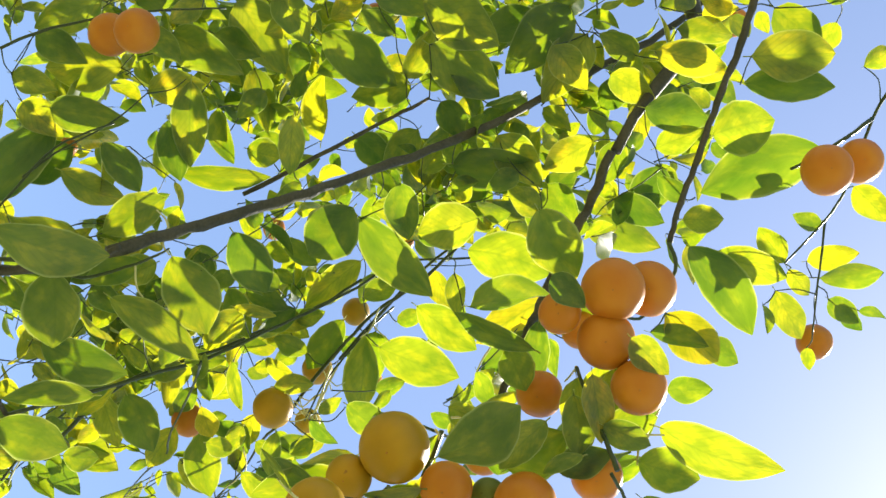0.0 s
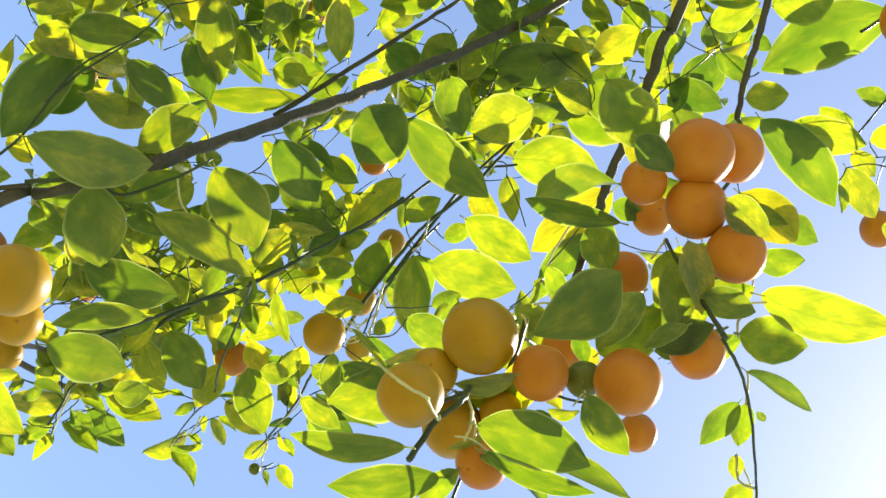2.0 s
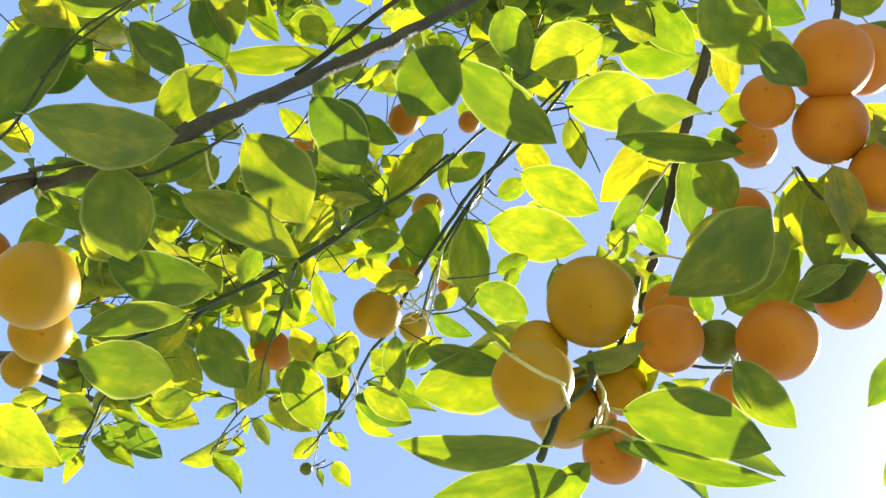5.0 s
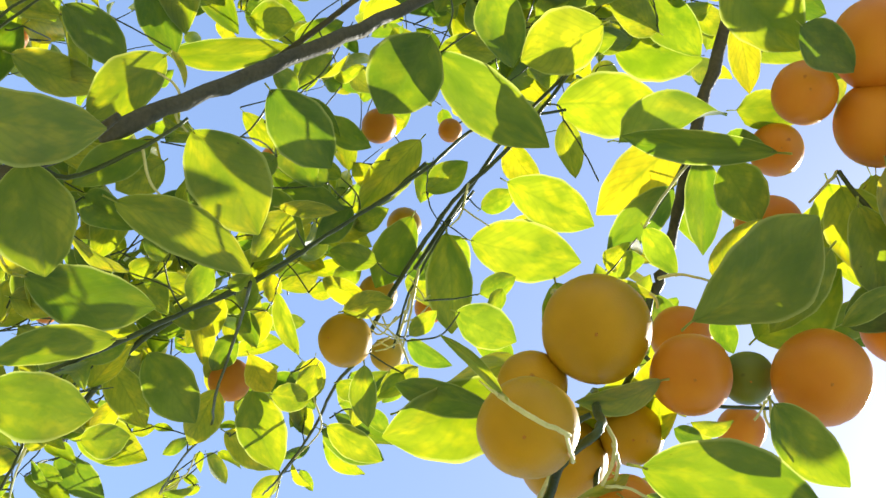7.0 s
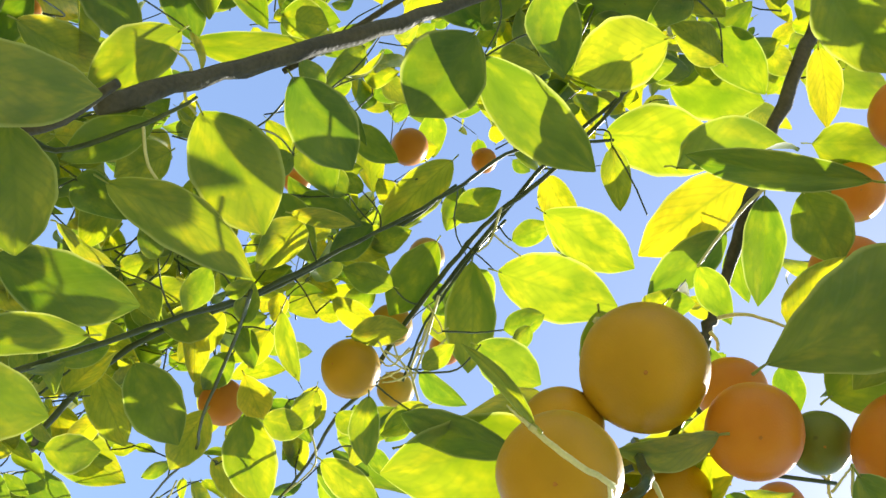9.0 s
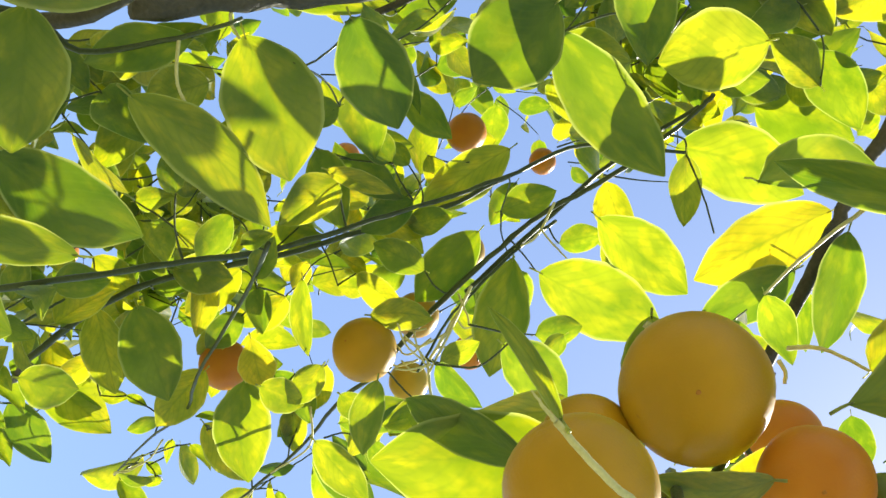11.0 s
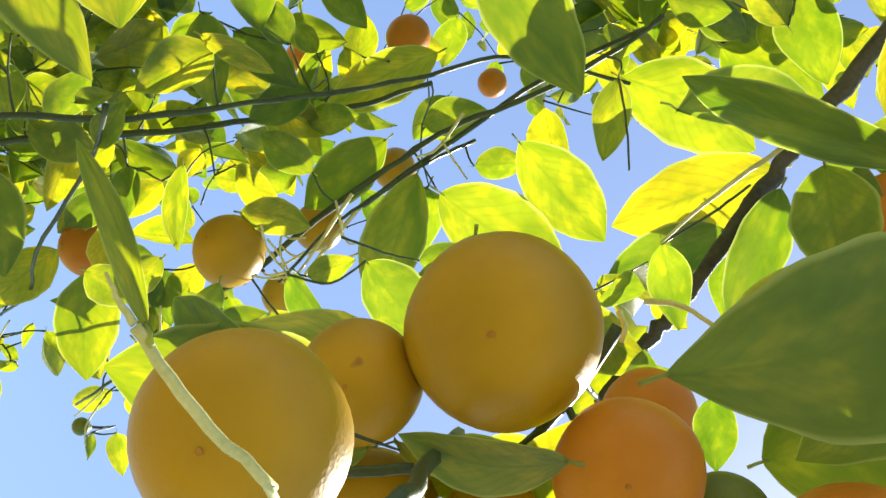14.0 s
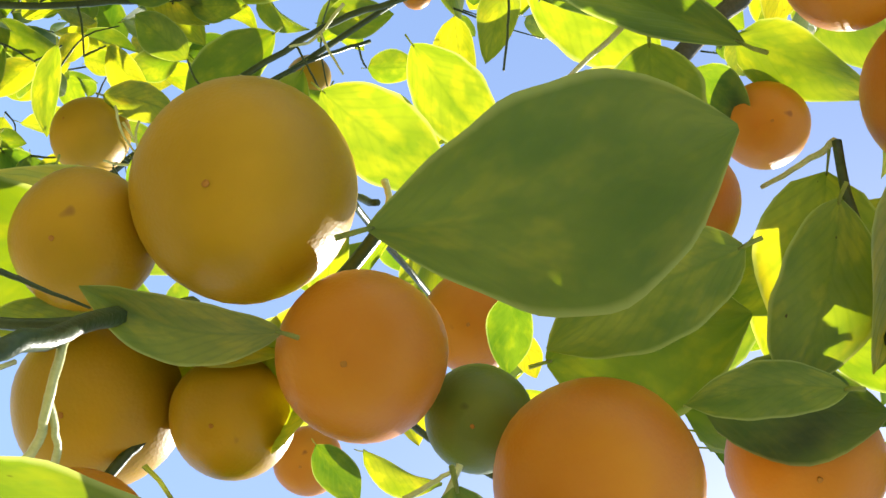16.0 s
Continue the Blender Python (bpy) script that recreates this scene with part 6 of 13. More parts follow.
orange((0.182, 2.263, 2.793), 0.0261, 'ripe', (0.189, 2.261, 2.830))
orange((0.283, 1.467, 2.543), 0.0279, 'ripe', (0.283, 1.467, 2.583))
orange((0.486, 1.545, 2.635), 0.0101, 'green', (0.486, 1.542, 2.657))
orange((-0.304, 1.344, 2.317), 0.0305, 'ripe', (-0.303, 1.365, 2.354))
orange((-0.294, 1.249, 2.297), 0.0305, 'ripe', (-0.293, 1.271, 2.333))
orange((-0.459, 1.594, 3.000), 0.0278, 'ripe', (-0.445, 1.602, 3.036))
orange((-0.477, 1.528, 3.056), 0.0278, 'ripe', (-0.469, 1.550, 3.088))
orange((0.153, 0.672, 3.201), 0.0298, 'ripe', (0.141, 0.680, 3.241))
orange((-0.095, 0.480, 2.742), 0.0313, 'ripe', (-0.094, 0.502, 2.779))
orange((-0.115, 0.488, 2.881), 0.0296, 'ripe', (-0.115, 0.509, 2.917))
orange((0.124, 1.496, 2.966), 0.0278, 'yellow', (0.139, 1.503, 3.002))
orange((-0.050, 2.025, 3.216), 0.0278, 'ripe', (-0.039, 2.046, 3.248))
orange((-0.443, 0.917, 3.429), 0.0287, 'ripe', (-0.447, 0.920, 3.470))
orange((-0.357, 1.676, 2.997), 0.0261, 'ripe', (-0.362, 1.673, 3.035))

# leaves
leaf((0.309, 0.767, 2.221), (0.299, 0.735, 2.237), 0.017, 37)
# two leaves added on the sun side to shade a front leaf
leaf((0.271, 0.820, 2.298), (0.263, 0.756, 2.336), 0.034, 73)
leaf((0.279, 0.822, 2.322), (0.272, 0.760, 2.358), 0.033, -2)
leaf((0.295, 0.757, 2.347), (0.313, 0.744, 2.366), 0.015, -14)
leaf((0.298, 0.756, 2.373), (0.305, 0.734, 2.400), 0.017, 33)
leaf((0.246, 0.675, 2.459), (0.225, 0.614, 2.508), 0.037, 41)
# two stacked copies of the leaf before, added sunward to keep it shaded
leaf((0.256, 0.678, 2.487), (0.235, 0.618, 2.536), 0.037, 71)
leaf((0.265, 0.680, 2.511), (0.244, 0.622, 2.558), 0.035, -4)
leaf((0.138, 0.654, 2.546), (0.210, 0.630, 2.538), 0.039, 24)
# again two copies towards the sun, added as shade for the leaf before
leaf((0.150, 0.657, 2.574), (0.220, 0.634, 2.566), 0.039, 54)
leaf((0.159, 0.659, 2.597), (0.227, 0.637, 2.589), 0.037, -21)
leaf((0.141, 0.696, 2.570), (0.234, 0.675, 2.570), 0.057, 20)
leaf((0.202, 0.704, 2.570), (0.264, 0.767, 2.549), 0.055, -34)
leaf((0.063, 0.782, 2.607), (0.071, 0.712, 2.661), 0.041, 44)
leaf((0.086, 0.796, 2.602), (0.108, 0.759, 2.613), 0.027, 14)
leaf((0.073, 0.871, 2.543), (0.056, 0.801, 2.637), 0.054, -47)
leaf((0.260, 0.834, 2.573), (0.282, 0.821, 2.585), 0.017, 1, yellow=True)
leaf((0.311, 0.735, 2.230), (0.353, 0.660, 2.231), 0.040, -68)
leaf((0.235, 0.646, 2.406), (0.216, 0.594, 2.437), 0.036, -14)
leaf((0.319, 0.771, 2.301), (0.377, 0.668, 2.385), 0.067, -80)
leaf((0.141, 0.649, 2.452), (0.217, 0.627, 2.441), 0.044, 20)
leaf((0.207, 1.071, 2.607), (0.235, 1.084, 2.578), 0.019, -11)
leaf((0.138, 0.642, 2.518), (0.216, 0.641, 2.502), 0.037, 39)
leaf((0.236, 0.873, 2.335), (0.256, 0.942, 2.251), 0.051, -46)
leaf((0.224, 0.748, 2.426), (0.257, 0.739, 2.427), 0.020, 12)
leaf((0.326, 0.756, 2.220), (0.368, 0.789, 2.198), 0.027, 33)
# copy of an earlier leaf, added on its sun side for shade
leaf((0.255, 0.881, 2.384), (0.275, 0.946, 2.304), 0.048, -91)
leaf((0.296, 0.547, 2.415), (0.306, 0.542, 2.423), 0.008, 9)
leaf((0.293, 0.576, 2.440), (0.329, 0.601, 2.400), 0.027, 19)
leaf((0.010, 1.156, 1.977), (0.020, 1.132, 2.011), 0.026, -0)
leaf((0.027, 0.641, 2.392), (0.064, 0.619, 2.422), 0.032, 14)
leaf((0.131, 0.605, 2.414), (0.206, 0.601, 2.428), 0.035, -16)
leaf((0.093, 0.576, 2.444), (0.134, 0.547, 2.472), 0.034, 15)
leaf((0.185, 0.599, 2.425), (0.206, 0.558, 2.454), 0.032, 3)
leaf((0.294, 0.569, 2.442), (0.336, 0.578, 2.435), 0.024, 22)
leaf((-0.018, 1.206, 2.181), (-0.041, 1.293, 2.128), 0.048, -36)
leaf((0.267, 0.580, 2.473), (0.311, 0.532, 2.520), 0.037, -58)
leaf((0.196, 0.723, 2.379), (0.155, 0.689, 2.392), 0.033, -11)
leaf((0.016, 1.173, 2.254), (0.041, 1.221, 2.198), 0.036, 0)
leaf((0.227, 1.221, 1.987), (0.281, 1.166, 2.021), 0.050, -20)
leaf((0.221, 1.193, 2.002), (0.221, 1.174, 2.026), 0.014, 2)
leaf((0.039, 1.325, 2.142), (0.079, 1.282, 2.157), 0.033, -13)
leaf((0.103, 1.325, 2.597), (0.125, 1.275, 2.633), 0.039, 1)
leaf((0.357, 0.605, 2.489), (0.382, 0.605, 2.483), 0.016, 20)
leaf((0.162, 1.292, 2.628), (0.187, 1.328, 2.607), 0.029, -3)
leaf((0.084, 1.295, 2.164), (0.117, 1.280, 2.186), 0.025, -14)
leaf((0.227, 1.543, 2.406), (0.256, 1.592, 2.376), 0.029, -24)
leaf((0.004, 1.344, 2.166), (0.050, 1.278, 2.192), 0.040, -8)
leaf((0.393, 0.602, 2.512), (0.427, 0.628, 2.495), 0.027, 24)
leaf((-0.088, 0.964, 2.510), (-0.011, 0.960, 2.521), 0.047, 7)
leaf((0.251, 1.360, 2.171), (0.242, 1.383, 2.160), 0.012, 45)
leaf((0.048, 1.295, 2.258), (0.086, 1.250, 2.275), 0.036, -8)
leaf((0.018, 1.181, 2.354), (0.073, 1.200, 2.327), 0.030, -9)
leaf((0.059, 1.281, 2.289), (0.109, 1.302, 2.265), 0.035, -12)
leaf((0.304, 1.427, 2.630), (0.327, 1.472, 2.609), 0.030, 2)
leaf((0.157, 1.219, 2.353), (0.146, 1.198, 2.367), 0.016, 1)
leaf((0.120, 1.281, 2.329), (0.087, 1.286, 2.317), 0.022, 11)
leaf((0.034, 1.184, 2.412), (0.052, 1.216, 2.387), 0.027, -5)
leaf((0.265, 1.443, 2.191), (0.286, 1.422, 2.223), 0.020, -58)
leaf((0.250, 1.485, 2.170), (0.261, 1.464, 2.187), 0.017, -15, yellow=True)
leaf((0.276, 1.450, 2.207), (0.289, 1.465, 2.185), 0.016, -3)
leaf((0.205, 0.640, 2.486), (0.187, 0.587, 2.521), 0.038, -11)
leaf((0.240, 1.117, 2.488), (0.271, 1.075, 2.500), 0.024, 16)
leaf((-0.090, 1.094, 2.998), (-0.050, 1.027, 3.091), 0.064, 17)
leaf((0.184, 1.248, 2.395), (0.147, 1.233, 2.398), 0.023, 7)
leaf((-0.148, 1.367, 2.316), (-0.071, 1.369, 2.322), 0.035, -76)
leaf((-0.097, 1.291, 2.390), (-0.054, 1.276, 2.388), 0.021, -76)
leaf((0.127, 1.354, 2.338), (0.120, 1.324, 2.357), 0.022, 2)
leaf((0.090, 1.223, 2.456), (0.135, 1.246, 2.413), 0.040, -4)
leaf((0.133, 1.449, 2.256), (0.156, 1.416, 2.298), 0.034, -9)
leaf((0.157, 0.857, 2.539), (0.204, 0.831, 2.537), 0.026, 8)
leaf((0.002, 1.222, 2.461), (0.068, 1.205, 2.480), 0.043, -3)
leaf((0.269, 1.513, 2.217), (0.281, 1.527, 2.201), 0.014, -5)
leaf((0.297, 1.536, 2.196), (0.304, 1.478, 2.264), 0.041, 18)
leaf((0.035, 1.002, 2.670), (0.100, 1.001, 2.675), 0.030, -0)
leaf((0.167, 0.618, 2.599), (0.166, 0.573, 2.628), 0.032, -7)
leaf((0.129, 1.320, 2.419), (0.172, 1.343, 2.403), 0.031, -7)
leaf((0.058, 1.280, 2.476), (0.131, 1.235, 2.476), 0.042, -5)
leaf((0.168, 1.456, 2.323), (0.201, 1.431, 2.330), 0.026, -16)
leaf((-0.065, 1.116, 2.617), (-0.051, 1.063, 2.663), 0.037, 8)
leaf((0.245, 1.174, 2.560), (0.222, 1.147, 2.582), 0.022, -5)
leaf((0.211, 1.109, 2.615), (0.198, 1.080, 2.649), 0.028, -5)
leaf((0.334, 1.568, 2.247), (0.333, 1.539, 2.274), 0.018, -2)
leaf((0.310, 1.533, 2.281), (0.327, 1.552, 2.266), 0.015, -5)
leaf((0.055, 1.400, 2.892), (0.083, 1.363, 2.910), 0.030, 4)
leaf((0.290, 1.524, 2.303), (0.313, 1.498, 2.321), 0.018, -49)
leaf((0.061, 1.250, 2.549), (0.028, 1.271, 2.518), 0.030, 1)
leaf((0.059, 1.308, 2.532), (0.093, 1.252, 2.570), 0.037, -1)
leaf((0.292, 1.215, 2.587), (0.324, 1.241, 2.571), 0.026, 5)
leaf((0.288, 1.204, 2.602), (0.315, 1.244, 2.565), 0.031, 7)
leaf((0.303, 1.510, 2.353), (0.291, 1.540, 2.334), 0.021, 14)
leaf((0.322, 1.686, 2.228), (0.385, 1.618, 2.247), 0.056, -26)
leaf((0.180, 1.487, 2.384), (0.218, 1.450, 2.417), 0.034, -11)
leaf((0.171, 1.293, 2.557), (0.205, 1.238, 2.575), 0.031, 16)
leaf((-0.069, 0.708, 2.820), (-0.102, 0.741, 2.799), 0.031, -18)
leaf((0.161, 1.237, 2.596), (0.138, 1.282, 2.565), 0.033, 3)
leaf((0.093, 1.253, 2.587), (0.129, 1.297, 2.562), 0.036, -2)
leaf((-0.020, 1.283, 2.582), (0.025, 1.242, 2.624), 0.034, 14)
leaf((0.186, 1.417, 2.472), (0.250, 1.409, 2.460), 0.030, -28)
leaf((-0.106, 1.274, 2.615), (-0.060, 1.301, 2.569), 0.032, -34)
leaf((0.206, 1.457, 2.435), (0.195, 1.423, 2.465), 0.022, -1)
leaf((0.185, 1.312, 2.553), (0.184, 1.286, 2.579), 0.022, -3)
leaf((0.320, 1.268, 2.592), (0.295, 1.237, 2.607), 0.026, -6)
leaf((0.295, 1.237, 2.607), (0.322, 1.307, 2.568), 0.039, -12)
leaf((0.237, 1.531, 2.386), (0.268, 1.521, 2.389), 0.015, 13)
leaf((0.352, 1.609, 2.312), (0.371, 1.653, 2.282), 0.026, 11)
leaf((0.288, 1.295, 2.585), (0.321, 1.269, 2.592), 0.025, -8)
leaf((0.314, 1.591, 2.350), (0.345, 1.558, 2.369), 0.023, -50)
leaf((0.054, 1.287, 2.612), (0.031, 1.308, 2.596), 0.021, 0)
leaf((0.333, 1.602, 2.336), (0.369, 1.592, 2.343), 0.017, 20)
leaf((0.359, 1.644, 2.307), (0.382, 1.662, 2.281), 0.024, -4)
leaf((0.195, 1.397, 2.520), (0.242, 1.385, 2.523), 0.027, -9)
leaf((0.109, 0.701, 2.708), (0.127, 0.640, 2.756), 0.036, -37)
leaf((0.115, 1.291, 2.624), (0.100, 1.250, 2.648), 0.030, 0)
leaf((0.100, 1.334, 2.606), (0.142, 1.279, 2.637), 0.045, -2)
leaf((0.085, 0.689, 2.728), (0.151, 0.640, 2.784), 0.060, 5, yellow=True)
leaf((0.341, 1.617, 2.353), (0.368, 1.599, 2.372), 0.017, -3)
leaf((-0.058, 1.298, 2.651), (-0.072, 1.255, 2.675), 0.030, 7)
leaf((0.225, 1.421, 2.525), (0.265, 1.450, 2.502), 0.033, -3)
leaf((0.178, 1.426, 2.520), (0.231, 1.474, 2.490), 0.042, -4)
leaf((0.118, 1.179, 2.738), (0.103, 1.136, 2.760), 0.030, -2)
leaf((0.202, 1.399, 2.561), (0.243, 1.409, 2.536), 0.029, -4)
leaf((0.312, 1.607, 2.387), (0.310, 1.572, 2.408), 0.019, 29)
leaf((0.375, 1.659, 2.338), (0.415, 1.690, 2.315), 0.025, 26)
leaf((0.120, 0.664, 2.778), (0.153, 0.628, 2.815), 0.037, 3)
leaf((-0.075, 0.827, 2.828), (-0.038, 0.773, 2.881), 0.046, 13)
leaf((-0.114, 0.940, 2.745), (-0.088, 0.978, 2.715), 0.033, -3)
leaf((0.133, 0.558, 2.878), (0.164, 0.555, 2.880), 0.019, 18)
leaf((0.240, 1.448, 2.531), (0.275, 1.481, 2.516), 0.030, -3)
leaf((0.284, 1.394, 2.580), (0.334, 1.373, 2.591), 0.033, -9)
leaf((0.271, 1.374, 2.607), (0.326, 1.385, 2.594), 0.035, -3)
leaf((0.320, 1.397, 2.585), (0.368, 1.388, 2.588), 0.029, -8)
leaf((0.362, 1.391, 2.581), (0.331, 1.407, 2.582), 0.016, 28)
leaf((0.035, 1.315, 2.669), (0.074, 1.300, 2.690), 0.028, -0)
leaf((0.320, 1.388, 2.599), (0.353, 1.406, 2.576), 0.027, 1)
leaf((0.310, 1.320, 2.654), (0.367, 1.354, 2.631), 0.032, 20)
leaf((0.289, 1.433, 2.574), (0.321, 1.385, 2.606), 0.034, -10)
leaf((0.349, 1.336, 2.651), (0.382, 1.316, 2.656), 0.023, -7)
leaf((0.317, 1.412, 2.590), (0.329, 1.385, 2.607), 0.020, -10)
leaf((0.279, 1.443, 2.564), (0.277, 1.425, 2.591), 0.019, -6)
leaf((0.351, 1.445, 2.570), (0.355, 1.484, 2.553), 0.020, -29)
leaf((0.349, 1.478, 2.560), (0.342, 1.498, 2.536), 0.014, 50)
leaf((0.349, 1.529, 2.515), (0.368, 1.563, 2.494), 0.020, -29)
leaf((0.314, 1.374, 2.643), (0.369, 1.347, 2.671), 0.041, -8)
leaf((-0.347, 0.534, 2.964), (-0.364, 0.565, 2.941), 0.025, -19)
leaf((-0.270, 0.639, 2.884), (-0.273, 0.545, 2.955), 0.071, 10)
leaf((0.326, 1.491, 2.566), (0.323, 1.463, 2.586), 0.021, -8)
leaf((0.332, 1.577, 2.498), (0.343, 1.554, 2.512), 0.013, -47)
leaf((0.335, 1.597, 2.478), (0.334, 1.578, 2.503), 0.017, -8)
leaf((-0.131, 1.391, 2.676), (-0.155, 1.348, 2.729), 0.040, 10)
leaf((0.295, 1.613, 2.479), (0.327, 1.640, 2.444), 0.029, -3)
leaf((0.372, 1.720, 2.391), (0.422, 1.667, 2.419), 0.036, -58)
leaf((0.079, 0.629, 2.899), (0.121, 0.627, 2.916), 0.021, -31)
leaf((-0.281, 0.752, 2.815), (-0.256, 0.668, 2.865), 0.051, 13)
leaf((0.398, 1.458, 2.594), (0.391, 1.432, 2.628), 0.020, 33)
leaf((-0.089, 0.539, 3.002), (-0.039, 0.495, 3.022), 0.042, 17)
leaf((0.083, 1.284, 2.768), (0.052, 1.242, 2.815), 0.040, 0)
leaf((-0.200, 0.761, 2.799), (-0.185, 0.699, 2.871), 0.057, 9)
leaf((-0.341, 0.621, 2.919), (-0.288, 0.576, 2.982), 0.056, 21)
leaf((-0.202, 1.416, 2.266), (-0.182, 1.328, 2.337), 0.053, 17)
leaf((-0.145, 0.760, 2.830), (-0.169, 0.698, 2.855), 0.040, 1)
leaf((0.142, 1.291, 2.808), (0.246, 1.267, 2.750), 0.065, 3)
leaf((-0.250, 1.456, 2.230), (-0.228, 1.419, 2.278), 0.039, 1)
leaf((-0.324, 0.560, 2.993), (-0.275, 0.580, 2.971), 0.035, 12)
leaf((0.377, 1.737, 2.414), (0.425, 1.686, 2.427), 0.033, -30)
leaf((-0.260, 0.528, 3.014), (-0.287, 0.500, 3.052), 0.032, -3)
leaf((0.088, 0.536, 3.016), (0.098, 0.503, 3.042), 0.020, -41)
leaf((0.383, 1.541, 2.565), (0.408, 1.515, 2.580), 0.018, -58)
leaf((-0.213, 1.467, 2.252), (-0.162, 1.404, 2.278), 0.049, -9)
leaf((0.072, 0.573, 2.996), (0.107, 0.539, 3.025), 0.034, 10)
leaf((0.060, 0.627, 2.937), (0.132, 0.607, 2.985), 0.044, 14)
leaf((-0.255, 0.820, 2.806), (-0.211, 0.760, 2.829), 0.047, 13)
leaf((-0.342, 0.675, 2.907), (-0.361, 0.717, 2.886), 0.031, -17)
leaf((-0.261, 0.734, 2.873), (-0.253, 0.685, 2.914), 0.034, 11)
leaf((-0.104, 0.976, 2.870), (-0.024, 0.930, 2.889), 0.057, 14)
leaf((-0.314, 1.468, 2.271), (-0.271, 1.399, 2.311), 0.049, -1)
leaf((0.090, 0.565, 3.024), (0.119, 0.539, 3.039), 0.025, 12)
leaf((0.324, 1.706, 2.466), (0.383, 1.633, 2.517), 0.062, -16)
leaf((0.396, 1.400, 2.712), (0.358, 1.430, 2.680), 0.027, -12)
leaf((-0.321, 0.745, 2.869), (-0.313, 0.685, 2.933), 0.040, 1)
leaf((-0.300, 0.893, 2.767), (-0.231, 0.846, 2.785), 0.051, 11)
leaf((-0.323, 1.343, 2.377), (-0.274, 1.307, 2.411), 0.041, -3)
leaf((0.481, 1.508, 2.624), (0.510, 1.503, 2.623), 0.013, -52)
leaf((0.421, 1.493, 2.647), (0.456, 1.471, 2.651), 0.019, 41)
leaf((0.476, 1.492, 2.644), (0.517, 1.472, 2.650), 0.025, -12)
leaf((-0.149, 1.425, 2.308), (-0.102, 1.514, 2.269), 0.058, -15)
leaf((0.043, 1.309, 2.824), (0.097, 1.335, 2.815), 0.033, 1)
leaf((0.383, 1.457, 2.679), (0.442, 1.406, 2.740), 0.048, -11)
leaf((-0.268, 1.388, 2.364), (-0.268, 1.476, 2.289), 0.070, -10)
leaf((-0.371, 1.421, 2.353), (-0.324, 1.475, 2.275), 0.058, -19)
leaf((-0.236, 1.365, 2.393), (-0.245, 1.298, 2.446), 0.052, 10)
leaf((-0.371, 1.303, 2.449), (-0.335, 1.335, 2.411), 0.036, -18)
leaf((0.389, 1.604, 2.585), (0.418, 1.603, 2.579), 0.014, 21)
leaf((-0.374, 1.061, 2.670), (-0.300, 0.961, 2.727), 0.080, 11)
leaf((-0.287, 0.809, 2.867), (-0.322, 0.856, 2.833), 0.041, -14)
leaf((0.438, 1.519, 2.645), (0.469, 1.570, 2.633), 0.028, -8)
leaf((0.391, 1.472, 2.711), (0.428, 1.378, 2.769), 0.054, -62)
leaf((-0.033, 0.604, 3.050), (-0.052, 0.636, 3.021), 0.028, -9)
leaf((0.439, 1.509, 2.676), (0.471, 1.497, 2.682), 0.017, -11)
leaf((-0.325, 1.364, 2.432), (-0.262, 1.262, 2.485), 0.064, 3)
leaf((0.021, 0.644, 3.011), (-0.033, 0.680, 3.000), 0.040, -14)
leaf((0.438, 1.622, 2.581), (0.442, 1.667, 2.555), 0.024, -44)
leaf((-0.305, 1.050, 2.670), (-0.230, 0.981, 2.753), 0.079, 8)
leaf((0.423, 1.640, 2.577), (0.436, 1.625, 2.591), 0.014, -16)
leaf((-0.325, 0.878, 2.836), (-0.222, 0.927, 2.788), 0.068, -0)
leaf((-0.173, 0.990, 2.759), (-0.094, 0.925, 2.784), 0.063, 6)
leaf((-0.380, 1.416, 2.408), (-0.383, 1.330, 2.448), 0.044, 2)
leaf((-0.367, 0.897, 2.819), (-0.267, 0.980, 2.766), 0.077, -4)
leaf((0.444, 1.629, 2.595), (0.450, 1.656, 2.583), 0.014, 5)
leaf((-0.130, 1.046, 2.718), (-0.124, 0.926, 2.793), 0.065, 24)
leaf((0.451, 1.682, 2.571), (0.509, 1.638, 2.582), 0.034, -58)

# broad leaves hanging in front of the rest
broad_leaf((0.010, 1.145, 2.278), (0.110, 1.122, 2.314), 0.073, 0, dim=True, bend=-0.05, belly=0.95)
broad_leaf((-0.022, 1.124, 2.359), (0.058, 1.097, 2.395), 0.058, 0, belly=1.0)
broad_leaf((-0.055, 1.021, 2.479), (0.011, 1.073, 2.449), 0.076, 0, dim=True, belly=0.95)
broad_leaf((-0.045, 1.048, 2.517), (0.066, 0.970, 2.583), 0.062, 0, bend=0.04, belly=0.95, fold=0.15)
broad_leaf((-0.041, 0.893, 2.586), (-0.020, 0.967, 2.547), 0.065, 0, belly=0.9)
broad_leaf((-0.064, 1.071, 2.943), (-0.032, 0.973, 2.993), 0.078, 0, belly=0.85)
broad_leaf((0.002, 1.102, 2.827), (0.041, 0.984, 2.894), 0.084, 0, bend=-0.05)
broad_leaf((0.066, 0.926, 2.823), (0.145, 1.024, 2.749), 0.069, 0, yellow=True, belly=0.9)
broad_leaf((0.090, 1.125, 2.726), (0.158, 1.044, 2.775), 0.062, 0, belly=1.0)
broad_leaf((0.152, 1.146, 2.663), (0.197, 1.042, 2.729), 0.073, 0, belly=0.9)
broad_leaf((0.127, 0.942, 2.788), (0.189, 1.019, 2.752), 0.048, 0)
broad_leaf((0.217, 1.068, 2.514), (0.256, 1.020, 2.544), 0.046, 0, belly=0.95)
broad_leaf((0.139, 1.191, 2.677), (0.261, 1.196, 2.664), 0.057, 0, dim=True, belly=1.05)
broad_leaf((0.020, 1.242, 2.719), (0.098, 1.314, 2.662), 0.052, 0, belly=0.9)
